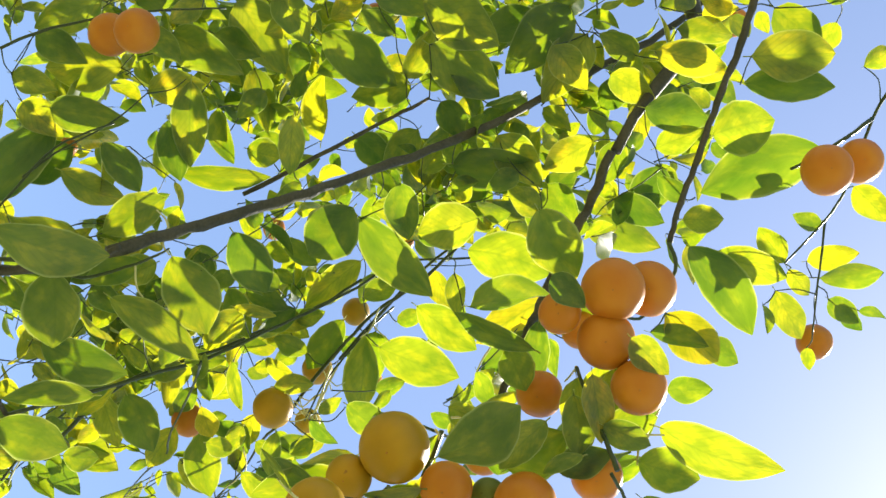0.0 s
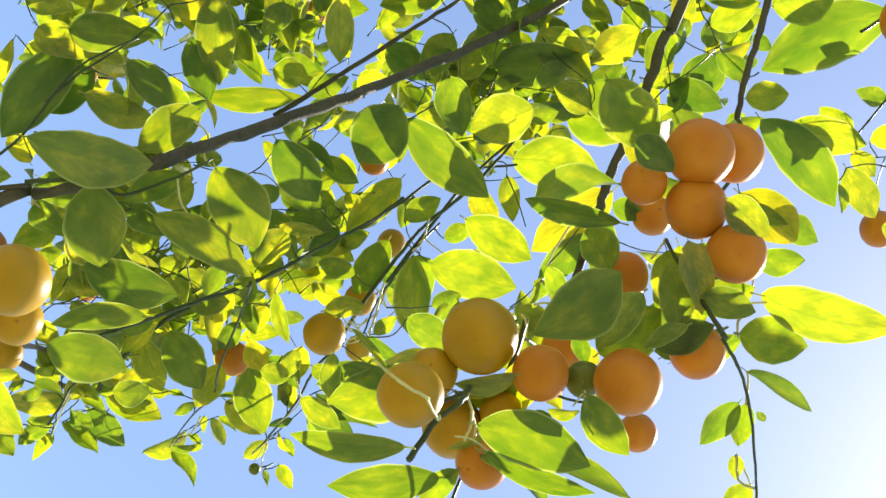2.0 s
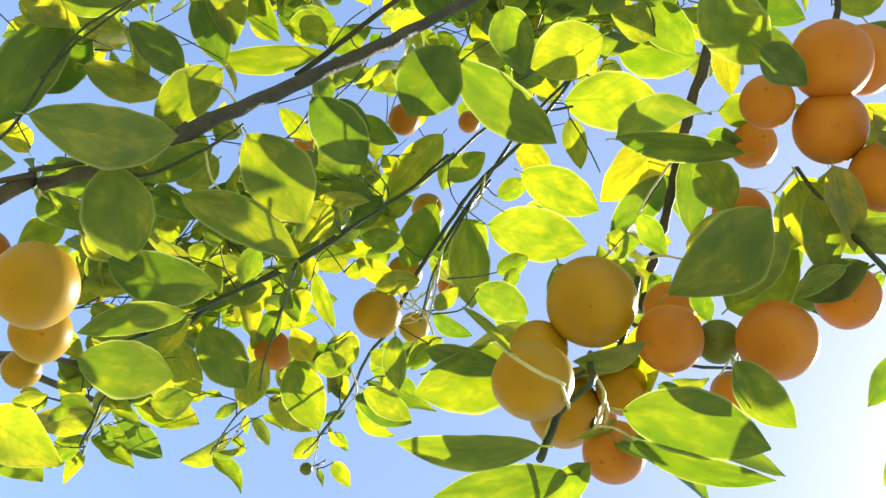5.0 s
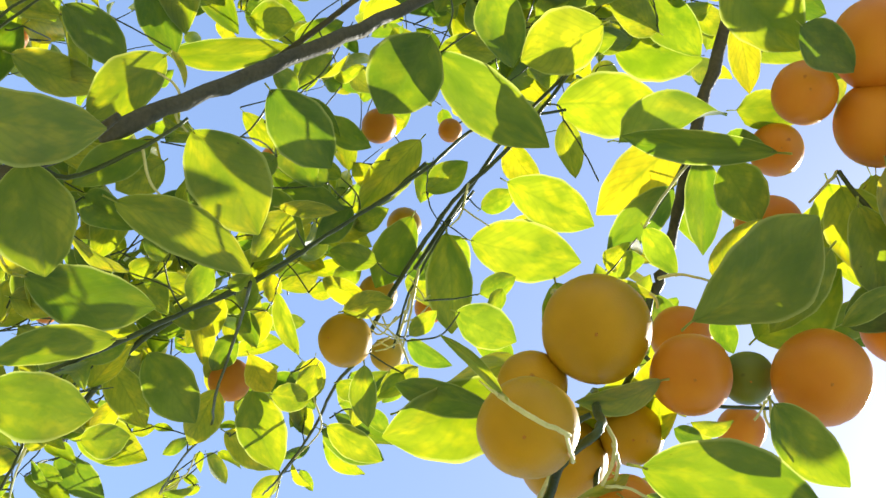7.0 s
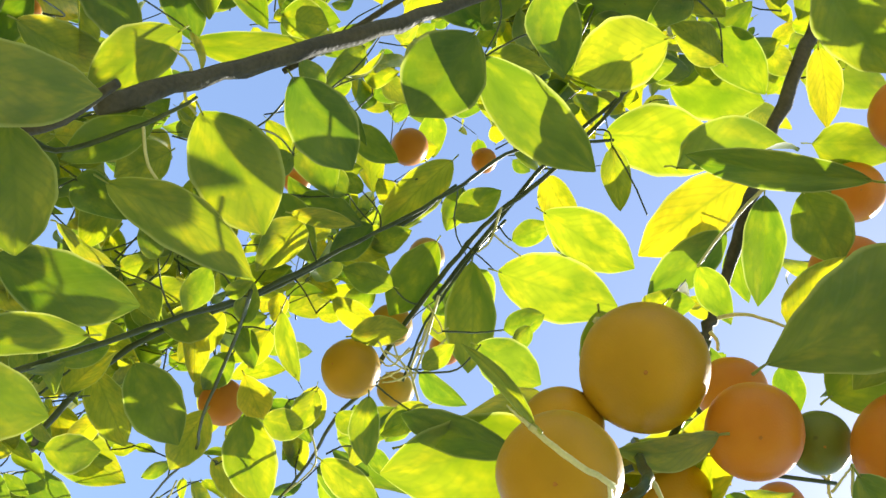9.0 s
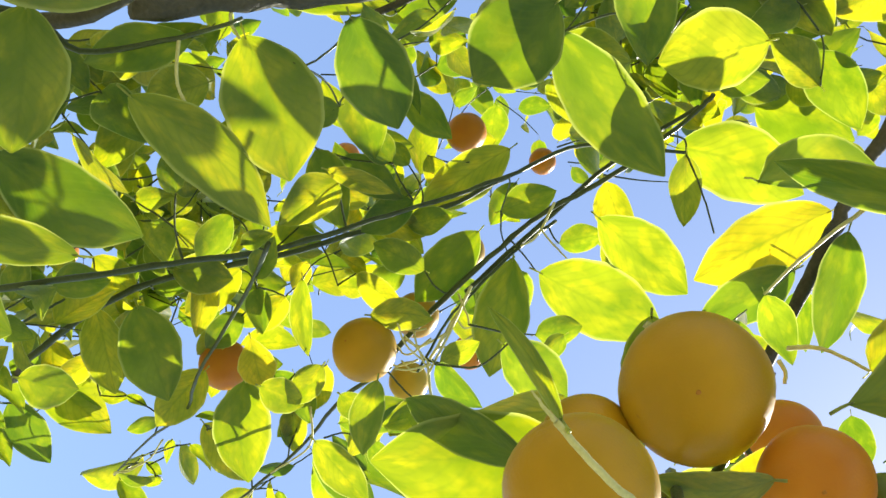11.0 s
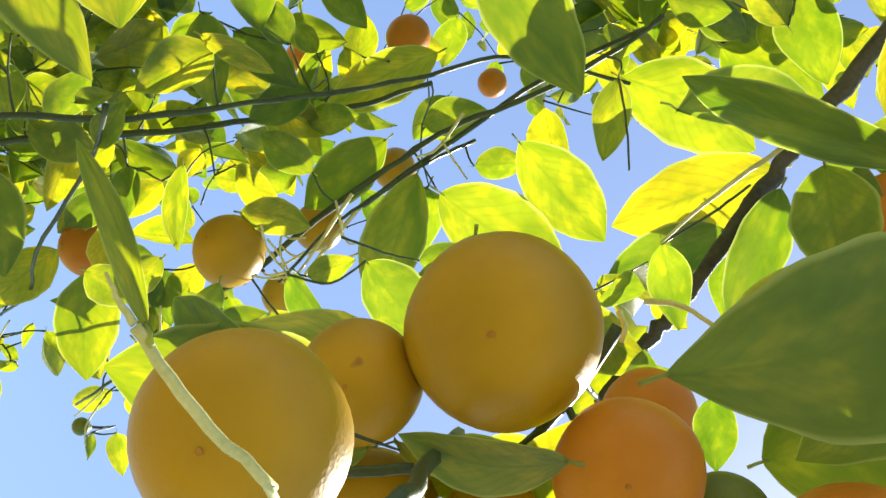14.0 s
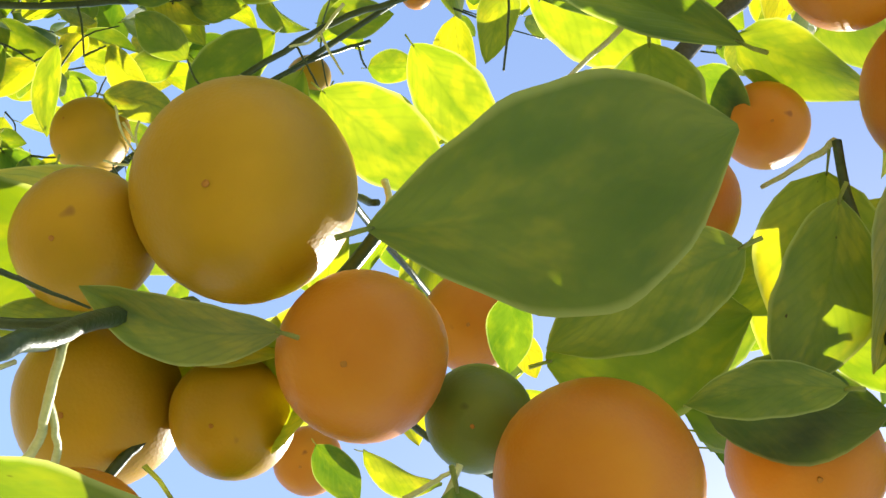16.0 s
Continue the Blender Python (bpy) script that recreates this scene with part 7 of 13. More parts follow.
broad_leaf((0.062, 1.199, 2.224), (0.145, 1.132, 2.309), 0.048, 0, dim=True, bend=-0.06, fold=0.3)
broad_leaf((0.115, 1.242, 2.153), (0.161, 1.184, 2.238), 0.056, 0, dim=True, bend=0.05, belly=0.9)
broad_leaf((0.178, 1.166, 2.180), (0.177, 1.219, 2.092), 0.031, 0, dim=True, bend=0.05)
broad_leaf((0.193, 1.139, 2.039), (0.225, 1.098, 2.104), 0.053, 0, dim=True, belly=0.95)
broad_leaf((0.025, 1.170, 2.127), (0.118, 1.174, 2.129), 0.071, 0, dim=True, belly=0.95)
broad_leaf((-0.023, 1.157, 2.047), (0.009, 1.122, 2.176), 0.058, 0, dim=True, bend=0.08, belly=1.0)
broad_leaf((-0.111, 1.391, 2.268), (-0.070, 1.347, 2.346), 0.044, 0, bend=0.06)
broad_leaf((-0.148, 1.331, 2.297), (-0.080, 1.313, 2.345), 0.046, 0, bend=-0.05)
broad_leaf((-0.191, 1.343, 2.414), (-0.101, 1.347, 2.438), 0.049, 0)
broad_leaf((-0.122, 1.419, 2.489), (-0.116, 1.322, 2.596), 0.040, 0, dim=True, bend=0.05)
broad_leaf((-0.068, 1.195, 2.302), (-0.021, 1.249, 2.243), 0.053, 0, dim=True)
broad_leaf((-0.167, 1.401, 2.613), (-0.153, 1.364, 2.654), 0.051, 0)
broad_leaf((0.083, 1.226, 2.444), (0.097, 1.184, 2.487), 0.019, 0)
broad_leaf((0.019, 1.295, 2.360), (0.041, 1.327, 2.319), 0.046, 0)
broad_leaf((0.109, 0.677, 2.408), (0.074, 0.817, 2.440), 0.027, 0, dim=True, fold=0.5, bend=-0.03)
broad_leaf((-0.046, 0.719, 2.479), (0.032, 0.681, 2.504), 0.063, 0, bend=0.05)
broad_leaf((-0.018, 0.779, 2.632), (0.049, 0.778, 2.639), 0.032, 0, yellow=True)
broad_leaf((0.243, 0.711, 2.407), (0.201, 0.651, 2.435), 0.062, 0, dim=True)
broad_leaf((0.111, 0.727, 2.432), (0.160, 0.708, 2.439), 0.042, 0)
broad_leaf((0.149, 0.651, 2.506), (0.206, 0.687, 2.491), 0.039, 0)
broad_leaf((0.270, 0.684, 2.163), (0.305, 0.597, 2.197), 0.047, 0, dim=True, bend=-0.05)
broad_leaf((0.266, 0.659, 2.296), (0.318, 0.619, 2.297), 0.035, 0, dim=True, bend=0.06)
broad_leaf((0.296, 0.689, 2.177), (0.331, 0.602, 2.209), 0.021, 0, dim=True, bend=0.05, fold=0.4)
broad_leaf((0.281, 0.720, 2.111), (0.264, 0.797, 2.053), 0.025, 0, dim=True, bend=-0.05)
broad_leaf((0.334, 0.770, 2.210), (0.335, 0.853, 2.144), 0.036, 0, dim=True)
broad_leaf((0.258, 0.849, 2.302), (0.273, 0.933, 2.230), 0.060, 0, dim=True, bend=-0.03)
broad_leaf((0.290, 1.387, 2.509), (0.389, 1.365, 2.508), 0.060, 0, dim=True, bend=0.04)
broad_leaf((0.356, 1.515, 2.561), (0.415, 1.473, 2.594), 0.052, 0, bend=-0.08)
broad_leaf((0.285, 1.429, 2.490), (0.344, 1.448, 2.451), 0.045, 0)
broad_leaf((0.224, 1.444, 2.411), (0.313, 1.412, 2.436), 0.064, 0)
broad_leaf((0.236, 1.572, 2.444), (0.326, 1.546, 2.463), 0.051, 0)
broad_leaf((0.353, 1.684, 2.417), (0.419, 1.648, 2.454), 0.048, 0)
broad_leaf((0.185, 1.422, 2.432), (0.188, 1.385, 2.479), 0.041, 0)
broad_leaf((0.182, 1.381, 2.566), (0.262, 1.367, 2.572), 0.025, 0, bend=0.05)
broad_leaf((-0.003, 0.655, 2.730), (0.110, 0.583, 2.762), 0.062, 0, bend=-0.06)
broad_leaf((0.192, 0.565, 2.485), (0.231, 0.446, 2.534), 0.050, 0, bend=0.05, belly=0.8)
broad_leaf((0.231, 0.592, 2.487), (0.247, 0.531, 2.511), 0.049, 0)
broad_leaf((-0.136, 0.551, 2.916), (-0.079, 0.702, 2.854), 0.083, 0, bend=0.04)
broad_leaf((-0.237, 0.655, 2.897), (-0.226, 0.543, 2.944), 0.052, 0)
broad_leaf((-0.158, 0.677, 2.842), (-0.177, 0.601, 2.874), 0.079, 0)
broad_leaf((-0.042, 0.717, 2.830), (-0.042, 0.667, 2.855), 0.041, 0)
broad_leaf((0.008, 0.642, 2.771), (0.037, 0.556, 2.809), 0.049, 0)
broad_leaf((-0.182, 1.434, 2.282), (-0.064, 1.500, 2.204), 0.077, 0)
broad_leaf((-0.246, 1.301, 2.424), (-0.121, 1.321, 2.436), 0.056, 0)
broad_leaf((-0.154, 0.936, 2.296), (-0.086, 0.949, 2.301), 0.032, 0)
broad_leaf((0.086, 1.302, 2.242), (0.128, 1.277, 2.280), 0.028, 50, bend=0.05)
broad_leaf((0.114, 1.240, 2.678), (0.194, 1.284, 2.639), 0.052, 0, dim=True, belly=1.0)
broad_leaf((0.207, 0.691, 2.264), (0.154, 0.614, 2.297), 0.059, 0, dim=True, bend=0.06, belly=1.3, fold=0.25)
broad_leaf((0.179, 0.637, 2.376), (0.229, 0.673, 2.343), 0.038, 0, dim=True, bend=0.05)
broad_leaf((0.154, 0.626, 2.411), (0.220, 0.622, 2.412), 0.038, 0, bend=-0.06)
broad_leaf((0.210, 0.594, 2.380), (0.231, 0.633, 2.363), 0.018, 0, dim=True, bend=0.06)
broad_leaf((0.247, 0.728, 2.284), (0.250, 0.766, 2.237), 0.020, 0, dim=True, bend=-0.1)
broad_leaf((0.099, 0.847, 2.663), (0.198, 0.858, 2.660), 0.040, 0)
broad_leaf((0.213, 0.720, 2.095), (0.178, 0.747, 2.084), 0.007, 0, dim=True, fold=0.6, bend=0.05)
broad_leaf((0.257, 0.841, 2.247), (0.240, 0.949, 2.265), 0.026, 0, dim=True, fold=0.3)
broad_leaf((0.243, 1.357, 2.485), (0.291, 1.343, 2.496), 0.039, 0, yellow=True, belly=1.35)
broad_leaf((0.209, 1.249, 2.539), (0.207, 1.206, 2.581), 0.032, 0, bend=-0.05)
broad_leaf((0.271, 0.817, 2.281), (0.283, 0.834, 2.250), 0.016, 0)
broad_leaf((0.179, 0.817, 2.314), (0.231, 0.815, 2.323), 0.035, 0, dim=True)
broad_leaf((0.267, 0.794, 2.342), (0.287, 0.818, 2.308), 0.022, 0)
broad_leaf((0.274, 1.235, 2.401), (0.287, 1.207, 2.428), 0.031, 0, dim=True)
broad_leaf((0.258, 1.153, 2.458), (0.320, 1.151, 2.447), 0.029, 0, dim=True, bend=0.05)
broad_leaf((0.252, 1.202, 2.440), (0.287, 1.215, 2.420), 0.027, 0, dim=True)
broad_leaf((0.312, 1.181, 2.420), (0.356, 1.140, 2.448), 0.032, 0, dim=True)
broad_leaf((0.277, 1.202, 2.464), (0.296, 1.183, 2.478), 0.024, 0, dim=True)
broad_leaf((0.280, 1.333, 2.237), (0.286, 1.306, 2.275), 0.036, 0, dim=True, bend=0.05)

# foliage further in
far_leaf((-0.296, 1.459, 2.442), (-0.255, 1.433, 2.452), 0.027, 1)
far_leaf((-0.312, 1.451, 2.449), (-0.377, 1.439, 2.485), 0.041, 84)
far_leaf((-0.311, 1.435, 2.448), (-0.347, 1.374, 2.415), 0.043, -23)
far_leaf((-0.309, 1.424, 2.470), (-0.306, 1.421, 2.510), 0.025, 6)
far_leaf((-0.321, 1.400, 2.481), (-0.395, 1.383, 2.506), 0.046, -35)
far_leaf((-0.313, 1.373, 2.493), (-0.291, 1.339, 2.483), 0.023, 8)
far_leaf((-0.414, 1.141, 2.811), (-0.408, 1.112, 2.848), 0.026, -16)
far_leaf((-0.445, 1.128, 2.820), (-0.490, 1.132, 2.832), 0.029, 45)
far_leaf((-0.462, 1.102, 2.828), (-0.471, 1.070, 2.808), 0.026, -41)
far_leaf((-0.477, 1.088, 2.851), (-0.472, 1.065, 2.893), 0.030, -31)
far_leaf((-0.498, 1.076, 2.854), (-0.538, 1.079, 2.854), 0.023, -21)
far_leaf((-0.502, 1.053, 2.867), (-0.493, 0.992, 2.888), 0.035, 26)
far_leaf((-0.392, 1.170, 3.018), (-0.372, 1.133, 3.053), 0.032, 16)
far_leaf((-0.405, 1.175, 3.017), (-0.462, 1.202, 3.035), 0.041, 53)
far_leaf((-0.404, 1.162, 3.014), (-0.430, 1.106, 3.003), 0.035, -50)
far_leaf((-0.403, 1.168, 3.025), (-0.400, 1.177, 3.095), 0.036, -41)
far_leaf((-0.423, 1.154, 3.030), (-0.482, 1.155, 3.035), 0.034, -31)
far_leaf((-0.422, 1.135, 3.046), (-0.404, 1.108, 3.064), 0.022, -13)
far_leaf((-0.440, 1.128, 3.062), (-0.463, 1.126, 3.124), 0.037, -27)
far_leaf((-0.280, 0.951, 3.040), (-0.237, 0.920, 3.045), 0.033, 45)
far_leaf((-0.291, 0.929, 3.060), (-0.332, 0.932, 3.129), 0.047, 39)
far_leaf((-0.285, 0.894, 3.065), (-0.269, 0.843, 3.056), 0.031, 33)
far_leaf((-0.291, 0.874, 3.086), (-0.273, 0.845, 3.153), 0.042, -36)
far_leaf((-0.311, 0.850, 3.091), (-0.372, 0.825, 3.102), 0.036, 76)
far_leaf((-0.310, 0.823, 3.100), (-0.276, 0.770, 3.097), 0.036, -24)
far_leaf((-0.015, 0.835, 2.757), (-0.035, 0.786, 2.756), 0.031, -62)
far_leaf((-0.017, 0.832, 2.793), (0.006, 0.850, 2.860), 0.044, -8)
far_leaf((-0.033, 0.817, 2.820), (-0.090, 0.808, 2.858), 0.036, -60)
far_leaf((-0.254, 0.914, 3.026), (-0.209, 0.857, 3.034), 0.044, 24)
far_leaf((-0.263, 0.891, 3.045), (-0.301, 0.887, 3.079), 0.032, 23)
far_leaf((-0.251, 0.855, 3.052), (-0.220, 0.799, 3.025), 0.035, -12)
far_leaf((-0.262, 0.830, 3.070), (-0.234, 0.811, 3.107), 0.031, -0)
far_leaf((-0.285, 0.801, 3.076), (-0.332, 0.773, 3.090), 0.029, -67)
far_leaf((-0.245, 0.990, 3.169), (-0.226, 0.945, 3.207), 0.037, -25)
far_leaf((-0.271, 0.969, 3.183), (-0.317, 0.965, 3.198), 0.029, -10)
far_leaf((-0.282, 0.936, 3.187), (-0.281, 0.872, 3.177), 0.035, 36)
far_leaf((-0.304, 0.915, 3.195), (-0.298, 0.883, 3.240), 0.029, 44)
far_leaf((-0.237, 1.674, 2.335), (-0.163, 1.690, 2.314), 0.041, 27)
far_leaf((-0.226, 1.655, 2.348), (-0.224, 1.638, 2.402), 0.034, 42)
far_leaf((-0.206, 1.636, 2.341), (-0.183, 1.584, 2.310), 0.039, -30)
far_leaf((-0.183, 1.631, 2.348), (-0.149, 1.648, 2.350), 0.022, 10)
far_leaf((-0.164, 1.616, 2.364), (-0.165, 1.566, 2.405), 0.034, 68)
far_leaf((-0.293, 1.455, 2.797), (-0.290, 1.398, 2.843), 0.044, -5)
far_leaf((-0.317, 1.456, 2.818), (-0.369, 1.504, 2.852), 0.041, 94)
far_leaf((-0.336, 1.437, 2.835), (-0.385, 1.394, 2.810), 0.037, -1)
far_leaf((-0.353, 1.428, 2.856), (-0.351, 1.406, 2.908), 0.034, 32)
far_leaf((-0.383, 1.423, 2.857), (-0.425, 1.431, 2.839), 0.028, 33)
far_leaf((-0.040, 0.855, 2.898), (-0.086, 0.817, 2.948), 0.043, -3)
far_leaf((-0.081, 0.858, 2.886), (-0.100, 0.898, 2.896), 0.025, -14)
far_leaf((-0.119, 0.847, 2.879), (-0.151, 0.801, 2.841), 0.035, 66)
far_leaf((-0.150, 0.859, 2.896), (-0.181, 0.839, 2.939), 0.031, 11)
far_leaf((-0.372, 1.117, 2.768), (-0.296, 1.111, 2.776), 0.045, -25)
far_leaf((-0.368, 1.077, 2.809), (-0.350, 1.006, 2.810), 0.039, -86)
far_leaf((-0.359, 1.057, 2.834), (-0.334, 1.060, 2.901), 0.043, -79)
far_leaf((-0.128, 1.039, 3.143), (-0.056, 1.002, 3.135), 0.048, 34)
far_leaf((-0.131, 1.019, 3.154), (-0.159, 0.994, 3.182), 0.027, 11)
far_leaf((-0.118, 0.998, 3.151), (-0.127, 0.946, 3.121), 0.034, 5)
far_leaf((-0.102, 0.985, 3.165), (-0.067, 0.982, 3.188), 0.023, 22)
far_leaf((-0.109, 0.971, 3.174), (-0.144, 0.932, 3.202), 0.036, -4)
far_leaf((-0.094, 0.963, 3.175), (-0.055, 0.938, 3.152), 0.030, -5)
far_leaf((-0.095, 0.956, 3.196), (-0.085, 0.941, 3.268), 0.038, -61)
far_leaf((-0.162, 1.467, 3.020), (-0.122, 1.444, 3.040), 0.028, -21)
far_leaf((-0.177, 1.412, 3.086), (-0.171, 1.374, 3.086), 0.024, 51)
far_leaf((-0.176, 1.379, 3.117), (-0.153, 1.377, 3.167), 0.033, 37)
far_leaf((-0.141, 1.155, 2.827), (-0.126, 1.088, 2.850), 0.041, -23)
far_leaf((-0.168, 1.144, 2.830), (-0.230, 1.151, 2.845), 0.037, 28)
far_leaf((-0.177, 1.117, 2.830), (-0.174, 1.072, 2.812), 0.031, 80)
far_leaf((-0.193, 1.102, 2.842), (-0.172, 1.077, 2.880), 0.028, -47)
far_leaf((-0.213, 1.091, 2.846), (-0.269, 1.093, 2.821), 0.032, 58)
far_leaf((-0.213, 1.070, 2.863), (-0.199, 1.019, 2.875), 0.031, 35)
far_leaf((-0.228, 1.063, 2.881), (-0.257, 1.063, 2.945), 0.042, 20)
far_leaf((-0.168, 1.083, 3.055), (-0.126, 1.036, 3.095), 0.038, -34)
far_leaf((-0.187, 1.082, 3.070), (-0.233, 1.099, 3.107), 0.034, -49)
far_leaf((-0.190, 1.065, 3.080), (-0.196, 1.008, 3.089), 0.035, 39)
far_leaf((-0.194, 1.062, 3.103), (-0.188, 1.072, 3.170), 0.038, 2)
far_leaf((-0.205, 1.042, 3.113), (-0.276, 1.015, 3.117), 0.040, -22)
far_leaf((-0.194, 1.025, 3.134), (-0.154, 0.994, 3.159), 0.033, -33)
far_leaf((-0.141, 0.947, 2.997), (-0.194, 0.942, 2.996), 0.030, -27)
far_leaf((-0.134, 0.977, 2.985), (-0.114, 1.036, 2.985), 0.037, -83)
far_leaf((-0.154, 0.985, 2.965), (-0.183, 0.965, 2.903), 0.043, -22)
far_leaf((-0.180, 1.001, 2.962), (-0.231, 1.016, 2.991), 0.034, -107)
far_leaf((-0.092, 1.047, 2.718), (-0.103, 1.008, 2.735), 0.027, -20)
far_leaf((-0.127, 1.044, 2.727), (-0.176, 1.074, 2.747), 0.036, -27)
far_leaf((-0.154, 1.021, 2.729), (-0.194, 0.966, 2.686), 0.046, -56)
far_leaf((-0.179, 1.018, 2.746), (-0.217, 1.013, 2.813), 0.042, 2)
far_leaf((-0.200, 1.017, 2.737), (-0.262, 1.026, 2.695), 0.044, 47)
far_leaf((-0.215, 1.006, 2.748), (-0.228, 0.958, 2.782), 0.036, -82)
far_leaf((-0.231, 0.999, 2.920), (-0.181, 0.969, 2.917), 0.035, 59)
far_leaf((-0.241, 0.978, 2.932), (-0.272, 0.952, 2.998), 0.047, 0)
far_leaf((-0.236, 0.952, 2.926), (-0.227, 0.907, 2.904), 0.028, -8)
far_leaf((-0.226, 0.939, 2.940), (-0.176, 0.920, 2.974), 0.036, -49)
far_leaf((-0.229, 0.921, 2.942), (-0.277, 0.860, 2.936), 0.047, -3)
far_leaf((-0.208, 0.908, 2.948), (-0.159, 0.871, 2.939), 0.037, -45)
far_leaf((-0.151, 0.937, 3.157), (-0.118, 0.918, 3.217), 0.042, 96)
far_leaf((-0.171, 0.925, 3.169), (-0.239, 0.929, 3.206), 0.042, 36)
far_leaf((-0.177, 0.903, 3.180), (-0.211, 0.835, 3.182), 0.041, 3)
far_leaf((-0.183, 0.897, 3.203), (-0.182, 0.903, 3.245), 0.027, -25)
far_leaf((-0.198, 0.886, 3.220), (-0.236, 0.878, 3.226), 0.024, 13)
far_leaf((-0.191, 0.875, 3.245), (-0.162, 0.852, 3.266), 0.025, 27)
far_leaf((-0.207, 0.874, 3.271), (-0.243, 0.903, 3.334), 0.044, 65)
far_leaf((-0.197, 1.258, 2.773), (-0.158, 1.249, 2.790), 0.028, -15)
far_leaf((-0.191, 1.229, 2.809), (-0.164, 1.167, 2.807), 0.035, 36)
far_leaf((-0.189, 1.218, 2.836), (-0.134, 1.231, 2.893), 0.047, -4)
far_leaf((-0.251, 1.185, 2.747), (-0.291, 1.180, 2.755), 0.023, -15)
far_leaf((-0.271, 1.146, 2.759), (-0.271, 1.121, 2.807), 0.029, 15)
far_leaf((-0.286, 1.128, 2.756), (-0.346, 1.122, 2.731), 0.034, 4)
far_leaf((-0.283, 1.100, 2.767), (-0.269, 1.061, 2.769), 0.022, 11)
far_leaf((-0.078, 1.583, 2.745), (-0.019, 1.562, 2.783), 0.038, 23)
far_leaf((-0.089, 1.566, 2.805), (-0.061, 1.577, 2.847), 0.029, 57)
far_leaf((-0.103, 1.517, 2.853), (-0.133, 1.549, 2.918), 0.048, 43)
far_leaf((-0.392, 1.238, 2.983), (-0.360, 1.188, 3.039), 0.048, 28)
far_leaf((-0.419, 1.214, 2.997), (-0.431, 1.161, 2.980), 0.035, -36)
far_leaf((-0.425, 1.208, 3.017), (-0.398, 1.190, 3.078), 0.042, -7)
far_leaf((-0.445, 1.195, 3.014), (-0.504, 1.185, 2.993), 0.033, -60)
far_leaf((-0.445, 1.174, 3.022), (-0.434, 1.116, 3.021), 0.033, 66)
far_leaf((-0.460, 1.170, 3.035), (-0.488, 1.183, 3.075), 0.029, 22)
far_leaf((-0.396, 1.610, 2.606), (-0.324, 1.622, 2.612), 0.037, -14)
far_leaf((-0.382, 1.573, 2.626), (-0.384, 1.550, 2.654), 0.021, -12)
far_leaf((-0.365, 1.546, 2.627), (-0.362, 1.474, 2.610), 0.040, 38)
far_leaf((-0.348, 1.535, 2.636), (-0.312, 1.534, 2.652), 0.021, 31)
far_leaf((-0.318, 1.557, 2.641), (-0.245, 1.531, 2.667), 0.041, -73)
far_leaf((-0.315, 1.541, 2.664), (-0.335, 1.537, 2.720), 0.032, 18)
far_leaf((-0.302, 1.521, 2.680), (-0.281, 1.472, 2.688), 0.032, 11)
far_leaf((-0.297, 1.521, 2.711), (-0.255, 1.535, 2.763), 0.038, -53)
far_leaf((-0.343, 0.913, 3.102), (-0.280, 0.880, 3.126), 0.043, 53)
far_leaf((-0.349, 0.907, 3.130), (-0.393, 0.925, 3.195), 0.040, -88)
far_leaf((-0.339, 0.887, 3.148), (-0.342, 0.823, 3.152), 0.038, 30)
far_leaf((-0.338, 0.875, 3.169), (-0.297, 0.879, 3.233), 0.038, 21)
far_leaf((-0.352, 0.851, 3.180), (-0.405, 0.813, 3.204), 0.040, 19)
far_leaf((-0.234, 1.678, 2.405), (-0.172, 1.650, 2.405), 0.041, -67)
far_leaf((-0.247, 1.662, 2.420), (-0.293, 1.650, 2.447), 0.031, 25)
far_leaf((-0.242, 1.638, 2.423), (-0.265, 1.575, 2.399), 0.043, 117)
far_leaf((-0.232, 1.625, 2.441), (-0.177, 1.605, 2.480), 0.036, 6)
far_leaf((-0.243, 1.602, 2.449), (-0.285, 1.581, 2.468), 0.029, 94)
far_leaf((-0.231, 1.579, 2.453), (-0.183, 1.525, 2.415), 0.047, -3)
far_leaf((-0.235, 1.561, 2.475), (-0.233, 1.550, 2.521), 0.028, -32)
far_leaf((-0.238, 0.865, 2.968), (-0.164, 0.872, 2.977), 0.040, -7)
far_leaf((-0.237, 0.845, 2.990), (-0.266, 0.833, 3.032), 0.028, -26)
far_leaf((-0.217, 0.822, 3.000), (-0.206, 0.766, 3.003), 0.032, -8)
far_leaf((-0.205, 0.830, 3.026), (-0.158, 0.849, 3.071), 0.041, 12)
far_leaf((-0.205, 0.822, 3.049), (-0.227, 0.800, 3.093), 0.029, 42)
far_leaf((-0.352, 1.583, 2.305), (-0.410, 1.629, 2.310), 0.041, 64)
far_leaf((-0.368, 1.567, 2.304), (-0.391, 1.528, 2.286), 0.030, -19)
far_leaf((-0.388, 1.573, 2.309), (-0.422, 1.574, 2.340), 0.027, -33)
far_leaf((-0.401, 1.583, 2.290), (-0.420, 1.625, 2.259), 0.032, -19)
far_leaf((-0.417, 1.574, 2.286), (-0.446, 1.525, 2.294), 0.032, -51)
far_leaf((-0.383, 1.389, 2.752), (-0.361, 1.335, 2.808), 0.043, 16)
far_leaf((-0.408, 1.388, 2.764), (-0.450, 1.396, 2.782), 0.028, -56)
far_leaf((-0.416, 1.372, 2.775), (-0.415, 1.307, 2.772), 0.034, -97)
far_leaf((-0.431, 1.371, 2.798), (-0.422, 1.364, 2.836), 0.023, -25)
far_leaf((-0.448, 1.360, 2.799), (-0.502, 1.372, 2.794), 0.031, 47)
far_leaf((-0.448, 1.335, 2.810), (-0.447, 1.288, 2.820), 0.026, -26)
far_leaf((-0.458, 1.329, 2.826), (-0.477, 1.339, 2.891), 0.039, 40)
